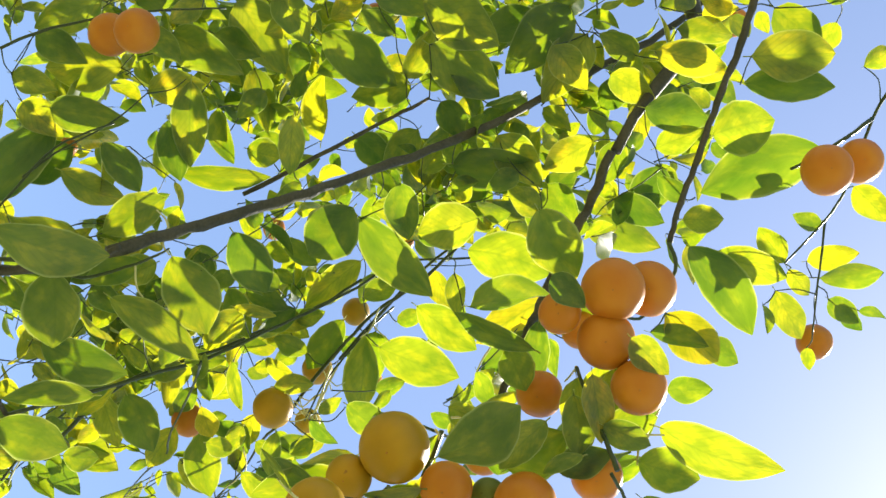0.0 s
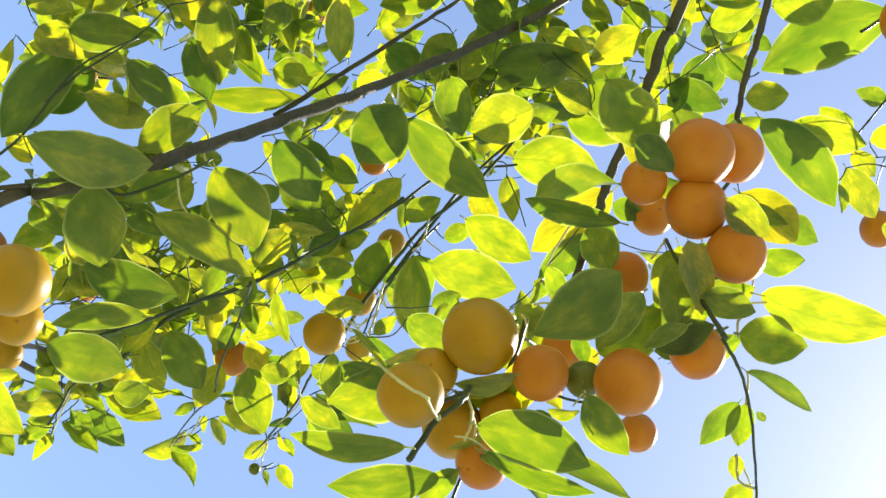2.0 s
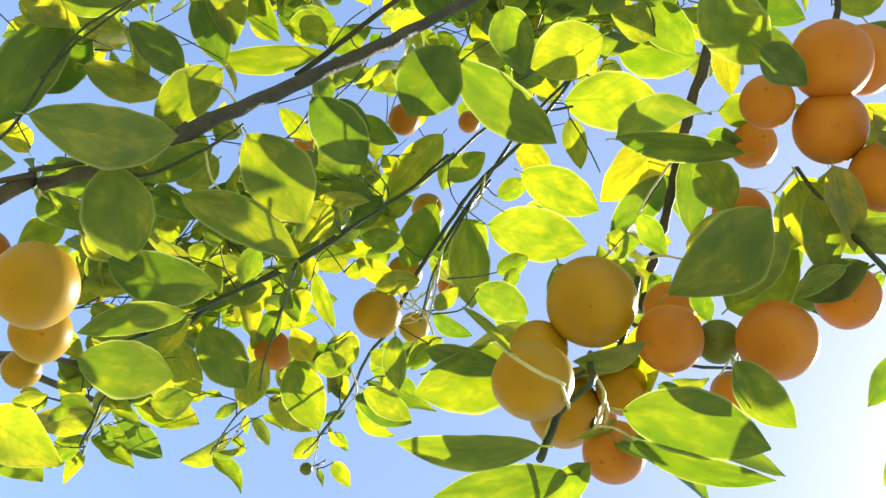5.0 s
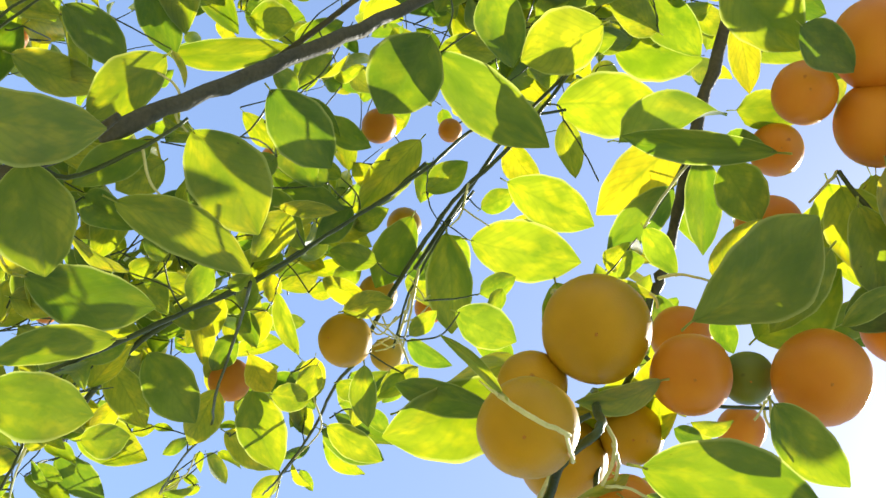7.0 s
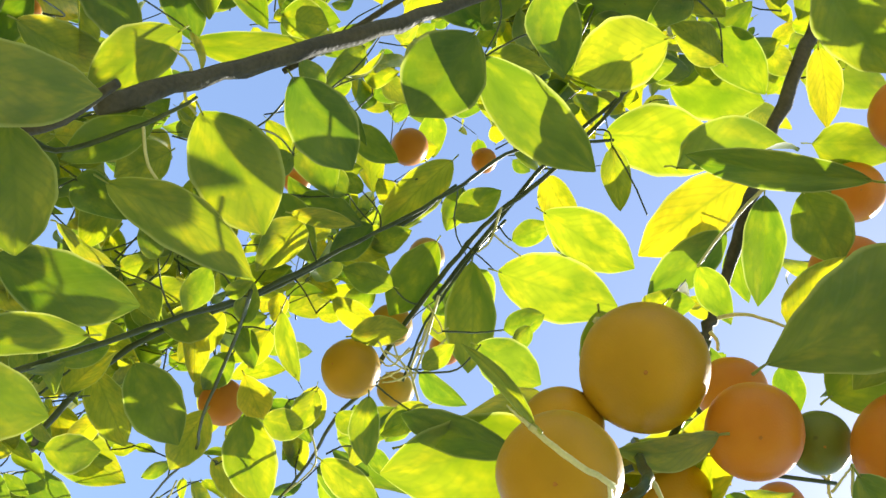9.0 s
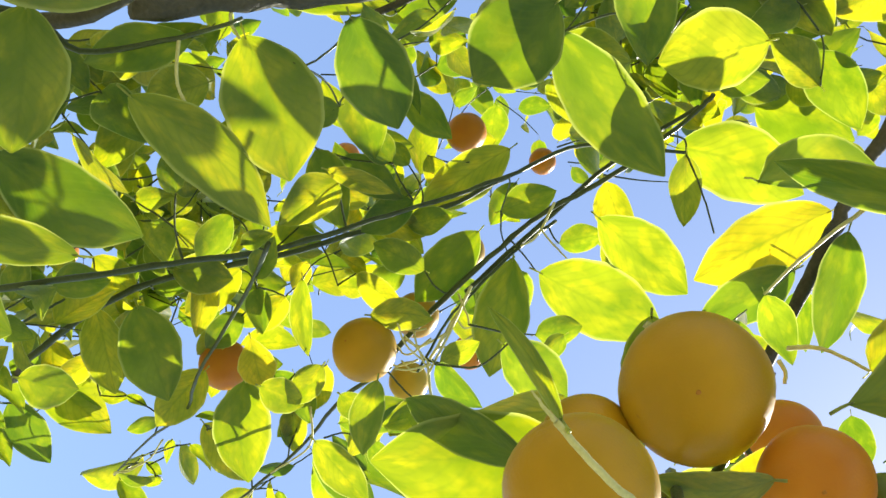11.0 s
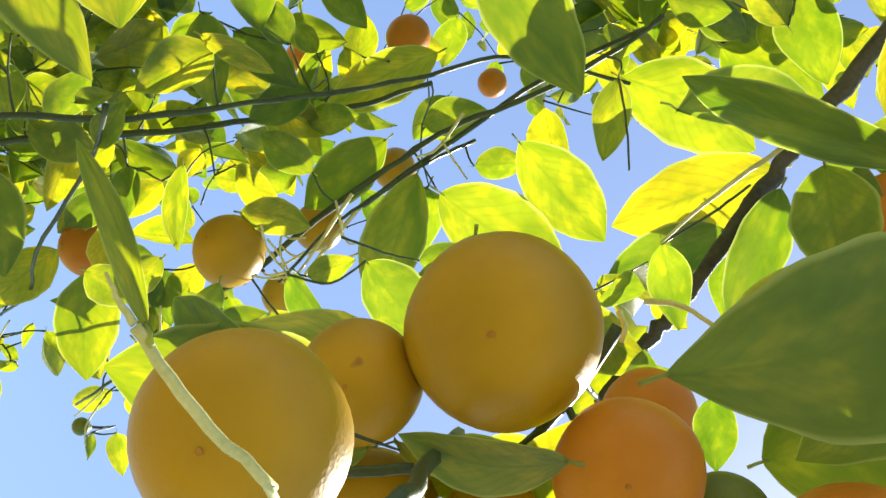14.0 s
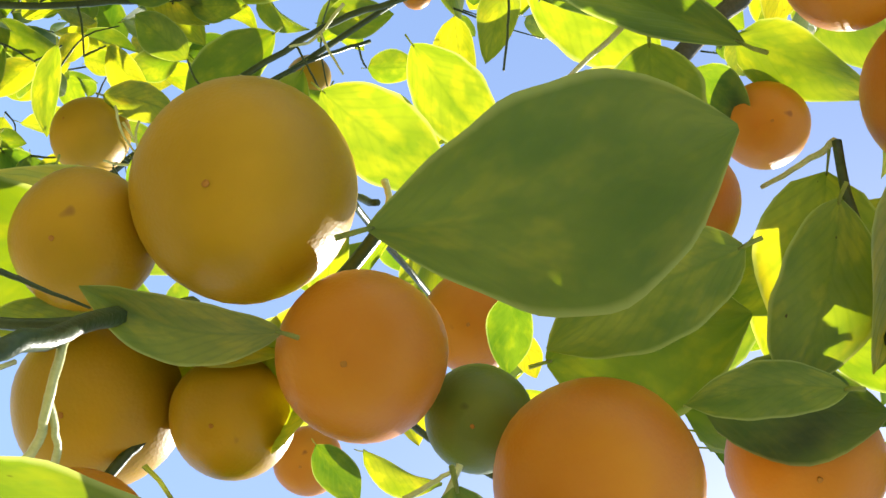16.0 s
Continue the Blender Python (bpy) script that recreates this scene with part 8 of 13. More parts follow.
far_leaf((-0.399, 1.089, 2.847), (-0.379, 1.074, 2.876), 0.022, 12)
far_leaf((-0.418, 1.089, 2.853), (-0.475, 1.117, 2.890), 0.044, -28)
far_leaf((-0.424, 1.071, 2.857), (-0.442, 1.038, 2.853), 0.024, -35)
far_leaf((-0.424, 1.068, 2.873), (-0.406, 1.058, 2.906), 0.024, -12)
far_leaf((-0.443, 1.062, 2.876), (-0.499, 1.072, 2.883), 0.036, -11)
far_leaf((-0.443, 1.044, 2.886), (-0.433, 0.980, 2.907), 0.036, -51)
far_leaf((-0.174, 1.577, 2.349), (-0.224, 1.589, 2.384), 0.037, 40)
far_leaf((-0.181, 1.553, 2.364), (-0.201, 1.506, 2.368), 0.031, -8)
far_leaf((-0.187, 1.538, 2.380), (-0.175, 1.537, 2.460), 0.047, 34)
far_leaf((-0.290, 1.445, 2.493), (-0.221, 1.460, 2.518), 0.042, -6)
far_leaf((-0.298, 1.416, 2.513), (-0.328, 1.407, 2.563), 0.032, -12)
far_leaf((-0.279, 1.392, 2.533), (-0.258, 1.328, 2.541), 0.036, -29)
far_leaf((-0.258, 1.395, 2.571), (-0.217, 1.431, 2.624), 0.039, -32)
far_leaf((-0.410, 1.368, 2.927), (-0.392, 1.337, 2.940), 0.023, -18)
far_leaf((-0.437, 1.357, 2.933), (-0.480, 1.355, 2.938), 0.026, -56)
far_leaf((-0.447, 1.334, 2.938), (-0.478, 1.263, 2.912), 0.041, 31)
far_leaf((-0.455, 1.327, 2.955), (-0.455, 1.322, 2.993), 0.022, -17)
far_leaf((-0.469, 1.320, 2.951), (-0.507, 1.326, 2.949), 0.023, -142)
far_leaf((-0.465, 1.303, 2.957), (-0.448, 1.256, 2.964), 0.031, 19)
far_leaf((-0.191, 1.579, 2.826), (-0.193, 1.523, 2.851), 0.038, 35)
far_leaf((-0.213, 1.572, 2.832), (-0.259, 1.571, 2.850), 0.029, -33)
far_leaf((-0.223, 1.551, 2.831), (-0.239, 1.517, 2.795), 0.027, 17)
far_leaf((-0.243, 1.537, 2.841), (-0.250, 1.523, 2.875), 0.024, 54)
far_leaf((-0.268, 1.525, 2.825), (-0.306, 1.535, 2.792), 0.028, 34)
far_leaf((-0.419, 1.375, 2.643), (-0.493, 1.373, 2.628), 0.046, -80)
far_leaf((-0.424, 1.397, 2.634), (-0.408, 1.430, 2.624), 0.022, 30)
far_leaf((-0.444, 1.404, 2.620), (-0.442, 1.395, 2.568), 0.032, -20)
far_leaf((-0.465, 1.419, 2.618), (-0.541, 1.427, 2.641), 0.040, 50)
far_leaf((-0.464, 1.435, 2.592), (-0.444, 1.481, 2.539), 0.042, -65)
far_leaf((-0.483, 1.442, 2.580), (-0.563, 1.436, 2.566), 0.041, 48)
far_leaf((-0.256, 0.908, 3.089), (-0.218, 0.888, 3.139), 0.036, 99)
far_leaf((-0.278, 0.901, 3.106), (-0.310, 0.916, 3.143), 0.027, -38)
far_leaf((-0.290, 0.882, 3.118), (-0.324, 0.831, 3.130), 0.036, 64)
far_leaf((-0.290, 0.878, 3.142), (-0.263, 0.875, 3.176), 0.025, -6)
far_leaf((-0.308, 0.870, 3.157), (-0.359, 0.868, 3.164), 0.030, 3)
far_leaf((-0.301, 0.858, 3.181), (-0.254, 0.816, 3.225), 0.041, 1)
far_leaf((-0.253, 0.906, 3.173), (-0.239, 0.889, 3.212), 0.026, 25)
far_leaf((-0.271, 0.903, 3.176), (-0.326, 0.936, 3.193), 0.035, -2)
far_leaf((-0.278, 0.882, 3.183), (-0.314, 0.815, 3.190), 0.043, -58)
far_leaf((-0.283, 0.875, 3.197), (-0.277, 0.849, 3.260), 0.038, -2)
far_leaf((-0.305, 0.875, 3.202), (-0.359, 0.879, 3.191), 0.029, -47)
far_leaf((-0.309, 0.865, 3.219), (-0.291, 0.806, 3.241), 0.036, -35)
far_leaf((-0.330, 0.872, 3.235), (-0.375, 0.907, 3.291), 0.040, -139)
far_leaf((-0.279, 1.060, 3.000), (-0.237, 1.048, 3.029), 0.030, -18)
far_leaf((-0.296, 1.046, 2.998), (-0.344, 1.020, 3.020), 0.037, 25)
far_leaf((-0.288, 1.033, 2.992), (-0.250, 0.998, 2.968), 0.034, 12)
far_leaf((-0.300, 1.024, 3.003), (-0.322, 1.013, 3.075), 0.046, -12)
far_leaf((-0.023, 1.601, 2.378), (0.014, 1.556, 2.379), 0.033, 37)
far_leaf((-0.047, 1.526, 2.408), (-0.031, 1.496, 2.450), 0.033, -27)
far_leaf((-0.047, 1.482, 2.420), (-0.026, 1.443, 2.412), 0.027, -83)
far_leaf((-0.051, 1.466, 2.439), (-0.047, 1.454, 2.486), 0.027, -28)
far_leaf((-0.365, 1.562, 2.291), (-0.362, 1.514, 2.320), 0.031, -107)
far_leaf((-0.389, 1.549, 2.292), (-0.432, 1.560, 2.310), 0.028, -4)
far_leaf((-0.403, 1.521, 2.288), (-0.429, 1.484, 2.268), 0.031, -22)
far_leaf((-0.423, 1.510, 2.307), (-0.450, 1.506, 2.372), 0.040, -44)
far_leaf((-0.451, 1.499, 2.310), (-0.500, 1.514, 2.286), 0.031, -104)
far_leaf((-0.468, 1.476, 2.327), (-0.469, 1.409, 2.333), 0.036, 41)
far_leaf((-0.402, 1.503, 2.805), (-0.356, 1.461, 2.842), 0.036, 47)
far_leaf((-0.421, 1.487, 2.835), (-0.457, 1.502, 2.891), 0.042, 37)
far_leaf((-0.434, 1.452, 2.854), (-0.434, 1.413, 2.847), 0.023, -84)
far_leaf((-0.456, 1.433, 2.890), (-0.437, 1.426, 2.953), 0.034, 2)
far_leaf((-0.226, 0.981, 2.868), (-0.189, 0.946, 2.898), 0.036, -20)
far_leaf((-0.251, 0.982, 2.880), (-0.327, 0.993, 2.904), 0.046, -2)
far_leaf((-0.255, 0.967, 2.891), (-0.249, 0.900, 2.890), 0.041, -92)
far_leaf((-0.250, 0.952, 2.906), (-0.223, 0.947, 2.952), 0.030, 15)
far_leaf((-0.259, 0.927, 2.908), (-0.295, 0.905, 2.908), 0.025, -113)
far_leaf((-0.420, 1.133, 3.051), (-0.431, 1.093, 3.075), 0.028, 30)
far_leaf((-0.441, 1.141, 3.052), (-0.488, 1.173, 3.061), 0.035, 11)
far_leaf((-0.457, 1.130, 3.050), (-0.489, 1.109, 3.027), 0.028, -45)
far_leaf((-0.468, 1.127, 3.064), (-0.507, 1.113, 3.133), 0.043, -7)
far_leaf((-0.480, 1.127, 3.058), (-0.535, 1.172, 3.040), 0.043, -6)
far_leaf((-0.483, 1.107, 3.065), (-0.482, 1.066, 3.076), 0.024, -26)
far_leaf((-0.152, 0.935, 3.163), (-0.098, 0.913, 3.186), 0.033, 13)
far_leaf((-0.164, 0.933, 3.177), (-0.186, 0.918, 3.208), 0.025, -7)
far_leaf((-0.160, 0.925, 3.181), (-0.162, 0.852, 3.178), 0.039, 61)
far_leaf((-0.157, 0.933, 3.198), (-0.134, 0.950, 3.229), 0.024, -26)
far_leaf((-0.159, 0.914, 3.211), (-0.212, 0.881, 3.250), 0.042, -5)
far_leaf((-0.137, 0.903, 3.221), (-0.085, 0.891, 3.223), 0.033, -55)
far_leaf((-0.140, 0.895, 3.243), (-0.163, 0.908, 3.301), 0.033, -7)
far_leaf((-0.240, 1.070, 2.802), (-0.202, 1.065, 2.798), 0.022, -16)
far_leaf((-0.230, 1.040, 2.811), (-0.234, 1.016, 2.880), 0.040, 29)
far_leaf((-0.214, 1.016, 2.809), (-0.207, 0.979, 2.793), 0.027, -35)
far_leaf((-0.201, 1.013, 2.832), (-0.166, 1.016, 2.869), 0.032, 15)
far_leaf((-0.467, 1.266, 2.942), (-0.479, 1.203, 2.967), 0.035, 3)
far_leaf((-0.514, 1.274, 2.934), (-0.568, 1.324, 2.911), 0.045, -68)
far_leaf((-0.546, 1.254, 2.932), (-0.574, 1.212, 2.917), 0.033, -17)
far_leaf((-0.570, 1.245, 2.940), (-0.611, 1.225, 2.988), 0.034, -68)
far_leaf((-0.345, 0.925, 2.925), (-0.288, 0.933, 2.940), 0.035, 84)
far_leaf((-0.343, 0.920, 2.953), (-0.348, 0.914, 2.994), 0.026, 30)
far_leaf((-0.329, 0.911, 2.967), (-0.316, 0.868, 2.967), 0.025, 52)
far_leaf((-0.312, 0.907, 2.980), (-0.277, 0.932, 3.014), 0.032, 23)
far_leaf((-0.306, 0.882, 2.988), (-0.331, 0.821, 3.036), 0.043, -35)
far_leaf((-0.304, 1.071, 2.820), (-0.278, 1.057, 2.854), 0.026, -58)
far_leaf((-0.318, 1.069, 2.829), (-0.353, 1.084, 2.847), 0.024, -49)
far_leaf((-0.316, 1.050, 2.835), (-0.337, 0.973, 2.818), 0.044, -46)
far_leaf((-0.335, 1.044, 2.855), (-0.387, 1.039, 2.863), 0.029, 0)
far_leaf((-0.334, 1.035, 2.864), (-0.312, 0.987, 2.911), 0.038, 26)
far_leaf((-0.348, 1.038, 2.873), (-0.352, 1.054, 2.914), 0.029, -27)
far_leaf((-0.077, 1.372, 3.011), (-0.024, 1.351, 3.025), 0.032, -8)
far_leaf((-0.093, 1.369, 3.034), (-0.118, 1.368, 3.070), 0.028, 35)
far_leaf((-0.089, 1.357, 3.048), (-0.064, 1.302, 3.059), 0.036, -65)
far_leaf((-0.090, 1.356, 3.070), (-0.080, 1.365, 3.117), 0.026, -14)
far_leaf((-0.093, 1.333, 3.078), (-0.146, 1.287, 3.094), 0.038, -41)
far_leaf((-0.077, 1.319, 3.094), (-0.034, 1.287, 3.122), 0.034, 13)
far_leaf((-0.337, 1.574, 2.741), (-0.289, 1.578, 2.719), 0.028, 68)
far_leaf((-0.321, 1.548, 2.758), (-0.324, 1.518, 2.790), 0.025, 60)
far_leaf((-0.298, 1.536, 2.756), (-0.238, 1.498, 2.724), 0.044, 76)
far_leaf((-0.289, 1.537, 2.768), (-0.252, 1.548, 2.783), 0.025, -78)
far_leaf((-0.369, 0.881, 2.879), (-0.392, 0.841, 2.903), 0.031, 114)
far_leaf((-0.417, 0.905, 2.891), (-0.468, 0.959, 2.878), 0.045, -46)
far_leaf((-0.454, 0.901, 2.896), (-0.504, 0.893, 2.859), 0.037, -47)
far_leaf((-0.476, 0.899, 2.910), (-0.488, 0.924, 2.963), 0.037, -40)
far_leaf((-0.350, 0.781, 2.879), (-0.302, 0.777, 2.906), 0.030, -60)
far_leaf((-0.353, 0.762, 2.893), (-0.386, 0.761, 2.937), 0.034, 1)
far_leaf((-0.346, 0.727, 2.907), (-0.345, 0.667, 2.899), 0.033, 14)
far_leaf((-0.345, 0.701, 2.947), (-0.320, 0.692, 2.996), 0.030, 12)
far_leaf((-0.019, 0.871, 3.069), (0.034, 0.853, 3.084), 0.031, 107)
far_leaf((-0.027, 0.862, 3.082), (-0.046, 0.839, 3.105), 0.024, -12)
far_leaf((-0.020, 0.852, 3.083), (-0.031, 0.789, 3.055), 0.037, 9)
far_leaf((-0.007, 0.848, 3.097), (0.061, 0.847, 3.122), 0.040, -29)
far_leaf((-0.250, 1.541, 2.751), (-0.264, 1.495, 2.786), 0.035, -68)
far_leaf((-0.264, 1.549, 2.753), (-0.312, 1.587, 2.758), 0.038, -66)
far_leaf((-0.272, 1.534, 2.758), (-0.302, 1.492, 2.759), 0.030, -58)
far_leaf((-0.279, 1.535, 2.772), (-0.291, 1.517, 2.834), 0.033, 40)
far_leaf((-0.303, 1.535, 2.768), (-0.358, 1.566, 2.737), 0.042, -40)
far_leaf((-0.316, 1.519, 2.783), (-0.321, 1.467, 2.811), 0.036, -56)
far_leaf((-0.337, 1.526, 2.792), (-0.360, 1.562, 2.821), 0.031, 23)
far_leaf((-0.183, 1.495, 2.284), (-0.227, 1.495, 2.323), 0.033, -22)
far_leaf((-0.181, 1.475, 2.283), (-0.186, 1.429, 2.279), 0.025, 84)
far_leaf((-0.185, 1.474, 2.312), (-0.177, 1.475, 2.393), 0.048, -32)
far_leaf((-0.199, 1.462, 2.325), (-0.265, 1.432, 2.339), 0.038, -74)
far_leaf((-0.272, 0.954, 2.889), (-0.239, 0.941, 2.923), 0.027, -5)
far_leaf((-0.286, 0.939, 2.914), (-0.335, 0.950, 2.955), 0.038, -5)
far_leaf((-0.288, 0.909, 2.926), (-0.289, 0.842, 2.920), 0.037, 70)
far_leaf((-0.299, 0.892, 2.943), (-0.268, 0.878, 3.005), 0.035, -5)
far_leaf((-0.314, 0.935, 3.073), (-0.266, 0.940, 3.090), 0.028, 25)
far_leaf((-0.310, 0.923, 3.107), (-0.331, 0.912, 3.153), 0.032, 60)
far_leaf((-0.287, 0.901, 3.134), (-0.230, 0.845, 3.133), 0.045, 75)
far_leaf((-0.272, 0.881, 3.179), (-0.227, 0.906, 3.210), 0.034, -18)
far_leaf((0.308, 1.533, 2.290), (0.274, 1.506, 2.315), 0.031, 13)
far_leaf((0.287, 1.542, 2.285), (0.263, 1.581, 2.274), 0.030, 25)
far_leaf((0.260, 1.537, 2.285), (0.218, 1.529, 2.245), 0.033, -97)
far_leaf((0.235, 1.548, 2.304), (0.191, 1.558, 2.368), 0.043, 57)
far_leaf((-0.030, 1.206, 2.466), (-0.074, 1.227, 2.468), 0.030, 46)
far_leaf((-0.044, 1.179, 2.490), (-0.061, 1.125, 2.477), 0.034, 100)
far_leaf((-0.060, 1.174, 2.519), (-0.059, 1.168, 2.567), 0.030, -108)
far_leaf((-0.103, 1.152, 2.539), (-0.110, 1.106, 2.551), 0.028, -36)
far_leaf((0.089, 1.444, 2.445), (0.071, 1.428, 2.483), 0.024, 42)
far_leaf((0.108, 1.440, 2.457), (0.131, 1.394, 2.473), 0.029, 83)
far_leaf((0.123, 1.439, 2.471), (0.148, 1.457, 2.494), 0.022, 25)
far_leaf((0.129, 1.420, 2.483), (0.115, 1.395, 2.514), 0.024, -17)
far_leaf((0.171, 1.517, 2.439), (0.106, 1.547, 2.446), 0.043, -9)
far_leaf((0.154, 1.494, 2.460), (0.133, 1.424, 2.455), 0.044, 36)
far_leaf((0.133, 1.494, 2.491), (0.135, 1.518, 2.553), 0.035, -10)
far_leaf((0.199, 1.543, 2.317), (0.209, 1.511, 2.345), 0.026, 13)
far_leaf((0.172, 1.549, 2.321), (0.106, 1.575, 2.334), 0.039, -51)
far_leaf((0.123, 1.518, 2.344), (0.085, 1.526, 2.339), 0.023, 15)
far_leaf((0.252, 1.435, 2.286), (0.293, 1.428, 2.301), 0.024, 38)
far_leaf((0.240, 1.409, 2.306), (0.201, 1.414, 2.372), 0.044, -24)
far_leaf((0.039, 1.468, 2.300), (0.090, 1.480, 2.281), 0.029, -29)
far_leaf((0.045, 1.440, 2.310), (0.040, 1.408, 2.345), 0.028, -39)
far_leaf((0.063, 1.420, 2.301), (0.077, 1.384, 2.271), 0.026, 3)
far_leaf((0.084, 1.405, 2.315), (0.144, 1.402, 2.346), 0.035, -35)
far_leaf((0.122, 1.363, 2.325), (0.157, 1.342, 2.295), 0.028, 53)
far_leaf((0.196, 1.446, 2.610), (0.163, 1.458, 2.637), 0.025, 20)
far_leaf((0.165, 1.431, 2.620), (0.163, 1.422, 2.675), 0.031, -57)
far_leaf((0.151, 1.423, 2.616), (0.114, 1.421, 2.598), 0.024, -6)
far_leaf((0.141, 1.406, 2.641), (0.108, 1.421, 2.712), 0.048, 44)
far_leaf((0.176, 1.508, 2.290), (0.192, 1.482, 2.324), 0.026, -55)
far_leaf((0.158, 1.501, 2.309), (0.138, 1.522, 2.333), 0.024, -5)
far_leaf((0.107, 1.463, 2.365), (0.056, 1.459, 2.365), 0.030, 72)
far_leaf((0.269, 0.990, 2.674), (0.220, 0.940, 2.705), 0.043, 23)
far_leaf((0.258, 1.004, 2.672), (0.244, 1.041, 2.661), 0.025, -9)
far_leaf((0.242, 0.995, 2.674), (0.195, 0.970, 2.641), 0.034, 11)
far_leaf((0.275, 0.993, 2.652), (0.240, 0.994, 2.689), 0.032, 29)
far_leaf((0.273, 0.963, 2.667), (0.246, 0.894, 2.659), 0.043, 20)
far_leaf((0.285, 0.959, 2.684), (0.326, 0.953, 2.722), 0.034, 3)
far_leaf((0.277, 0.945, 2.691), (0.243, 0.913, 2.696), 0.029, -20)
far_leaf((0.245, 1.562, 2.627), (0.195, 1.533, 2.675), 0.044, -9)
far_leaf((0.221, 1.575, 2.619), (0.207, 1.622, 2.612), 0.029, -88)
far_leaf((0.189, 1.576, 2.606), (0.153, 1.574, 2.532), 0.043, 21)
far_leaf((0.151, 1.593, 2.607), (0.119, 1.607, 2.630), 0.025, 42)
far_leaf((0.280, 0.912, 2.580), (0.210, 0.926, 2.615), 0.042, 18)
far_leaf((0.281, 0.891, 2.577), (0.262, 0.855, 2.562), 0.023, -47)
far_leaf((0.284, 0.881, 2.592), (0.292, 0.865, 2.640), 0.031, 2)
far_leaf((0.263, 0.880, 2.597), (0.225, 0.880, 2.591), 0.024, 10)
far_leaf((0.210, 1.614, 2.443), (0.252, 1.611, 2.448), 0.027, 54)
far_leaf((0.201, 1.606, 2.472), (0.185, 1.602, 2.513), 0.028, -75)
far_leaf((0.212, 1.593, 2.487), (0.236, 1.565, 2.484), 0.021, 70)
far_leaf((0.217, 1.586, 2.516), (0.241, 1.599, 2.548), 0.026, 41)
far_leaf((0.216, 1.561, 2.536), (0.165, 1.544, 2.571), 0.037, 26)
far_leaf((-0.037, 1.105, 2.928), (-0.027, 1.089, 2.989), 0.037, -27)
far_leaf((-0.051, 1.091, 2.933), (-0.110, 1.076, 2.924), 0.033, 35)
far_leaf((0.118, 1.502, 2.440), (0.133, 1.471, 2.467), 0.026, 29)
far_leaf((0.082, 1.469, 2.451), (0.066, 1.413, 2.451), 0.036, 27)
far_leaf((0.068, 1.461, 2.466), (0.067, 1.454, 2.541), 0.040, 36)
far_leaf((0.038, 1.430, 2.493), (0.057, 1.375, 2.521), 0.035, -44)
far_leaf((0.018, 1.426, 2.513), (0.008, 1.439, 2.585), 0.038, -29)
far_leaf((0.233, 1.046, 2.715), (0.258, 1.034, 2.752), 0.027, 21)
far_leaf((0.208, 1.021, 2.746), (0.181, 0.985, 2.744), 0.027, -12)
far_leaf((0.207, 1.018, 2.773), (0.222, 1.028, 2.841), 0.043, -30)
far_leaf((0.195, 0.997, 2.796), (0.215, 0.965, 2.811), 0.025, 10)
far_leaf((0.319, 1.819, 2.578), (0.356, 1.755, 2.596), 0.038, 11)
far_leaf((0.303, 1.811, 2.600), (0.265, 1.825, 2.636), 0.033, 62)
far_leaf((0.302, 1.785, 2.612), (0.306, 1.737, 2.604), 0.026, 35)
far_leaf((0.276, 1.747, 2.629), (0.202, 1.740, 2.625), 0.044, -4)
far_leaf((0.140, 1.534, 2.471), (0.149, 1.495, 2.517), 0.033, 80)
far_leaf((0.116, 1.501, 2.478), (0.102, 1.439, 2.469), 0.033, -36)
far_leaf((0.106, 1.494, 2.494), (0.088, 1.501, 2.566), 0.044, 46)
far_leaf((0.081, 1.492, 2.496), (0.033, 1.506, 2.494), 0.031, 5)
far_leaf((0.069, 1.477, 2.509), (0.065, 1.420, 2.515), 0.033, -52)
far_leaf((0.048, 1.482, 2.526), (0.026, 1.488, 2.596), 0.040, 58)
far_leaf((0.215, 1.576, 2.580), (0.175, 1.588, 2.634), 0.037, -7)
far_leaf((0.214, 1.541, 2.602), (0.222, 1.464, 2.607), 0.045, 46)
far_leaf((0.210, 1.520, 2.633), (0.228, 1.517, 2.673), 0.026, -24)
far_leaf((0.138, 1.483, 2.450), (0.198, 1.482, 2.460), 0.036, 38)
far_leaf((0.137, 1.471, 2.468), (0.115, 1.452, 2.527), 0.036, 29)
far_leaf((0.168, 1.456, 2.490), (0.199, 1.470, 2.510), 0.023, -6)
far_leaf((0.148, 1.421, 2.574), (0.152, 1.396, 2.606), 0.025, 56)
far_leaf((0.115, 1.424, 2.596), (0.075, 1.457, 2.616), 0.030, -27)
far_leaf((0.092, 1.406, 2.615), (0.044, 1.371, 2.616), 0.031, -64)
far_leaf((0.082, 1.403, 2.639), (0.096, 1.416, 2.717), 0.041, -56)
far_leaf((0.210, 1.521, 2.496), (0.148, 1.564, 2.500), 0.044, -4)
far_leaf((0.198, 1.502, 2.511), (0.176, 1.469, 2.516), 0.022, -41)
far_leaf((0.184, 1.494, 2.540), (0.180, 1.492, 2.584), 0.024, -77)
far_leaf((0.271, 1.506, 2.278), (0.236, 1.574, 2.283), 0.043, 29)
far_leaf((0.245, 1.493, 2.287), (0.199, 1.464, 2.280), 0.033, -33)
far_leaf((0.229, 1.506, 2.303), (0.228, 1.516, 2.340), 0.022, -1)
far_leaf((0.396, 1.776, 2.474), (0.357, 1.781, 2.473), 0.022, 78)
far_leaf((0.366, 1.739, 2.498), (0.344, 1.734, 2.566), 0.040, -21)
far_leaf((0.344, 1.728, 2.500), (0.269, 1.728, 2.477), 0.046, -69)
far_leaf((0.135, 1.398, 2.377), (0.179, 1.359, 2.383), 0.036, -42)
far_leaf((0.135, 1.403, 2.399), (0.181, 1.420, 2.447), 0.038, 69)
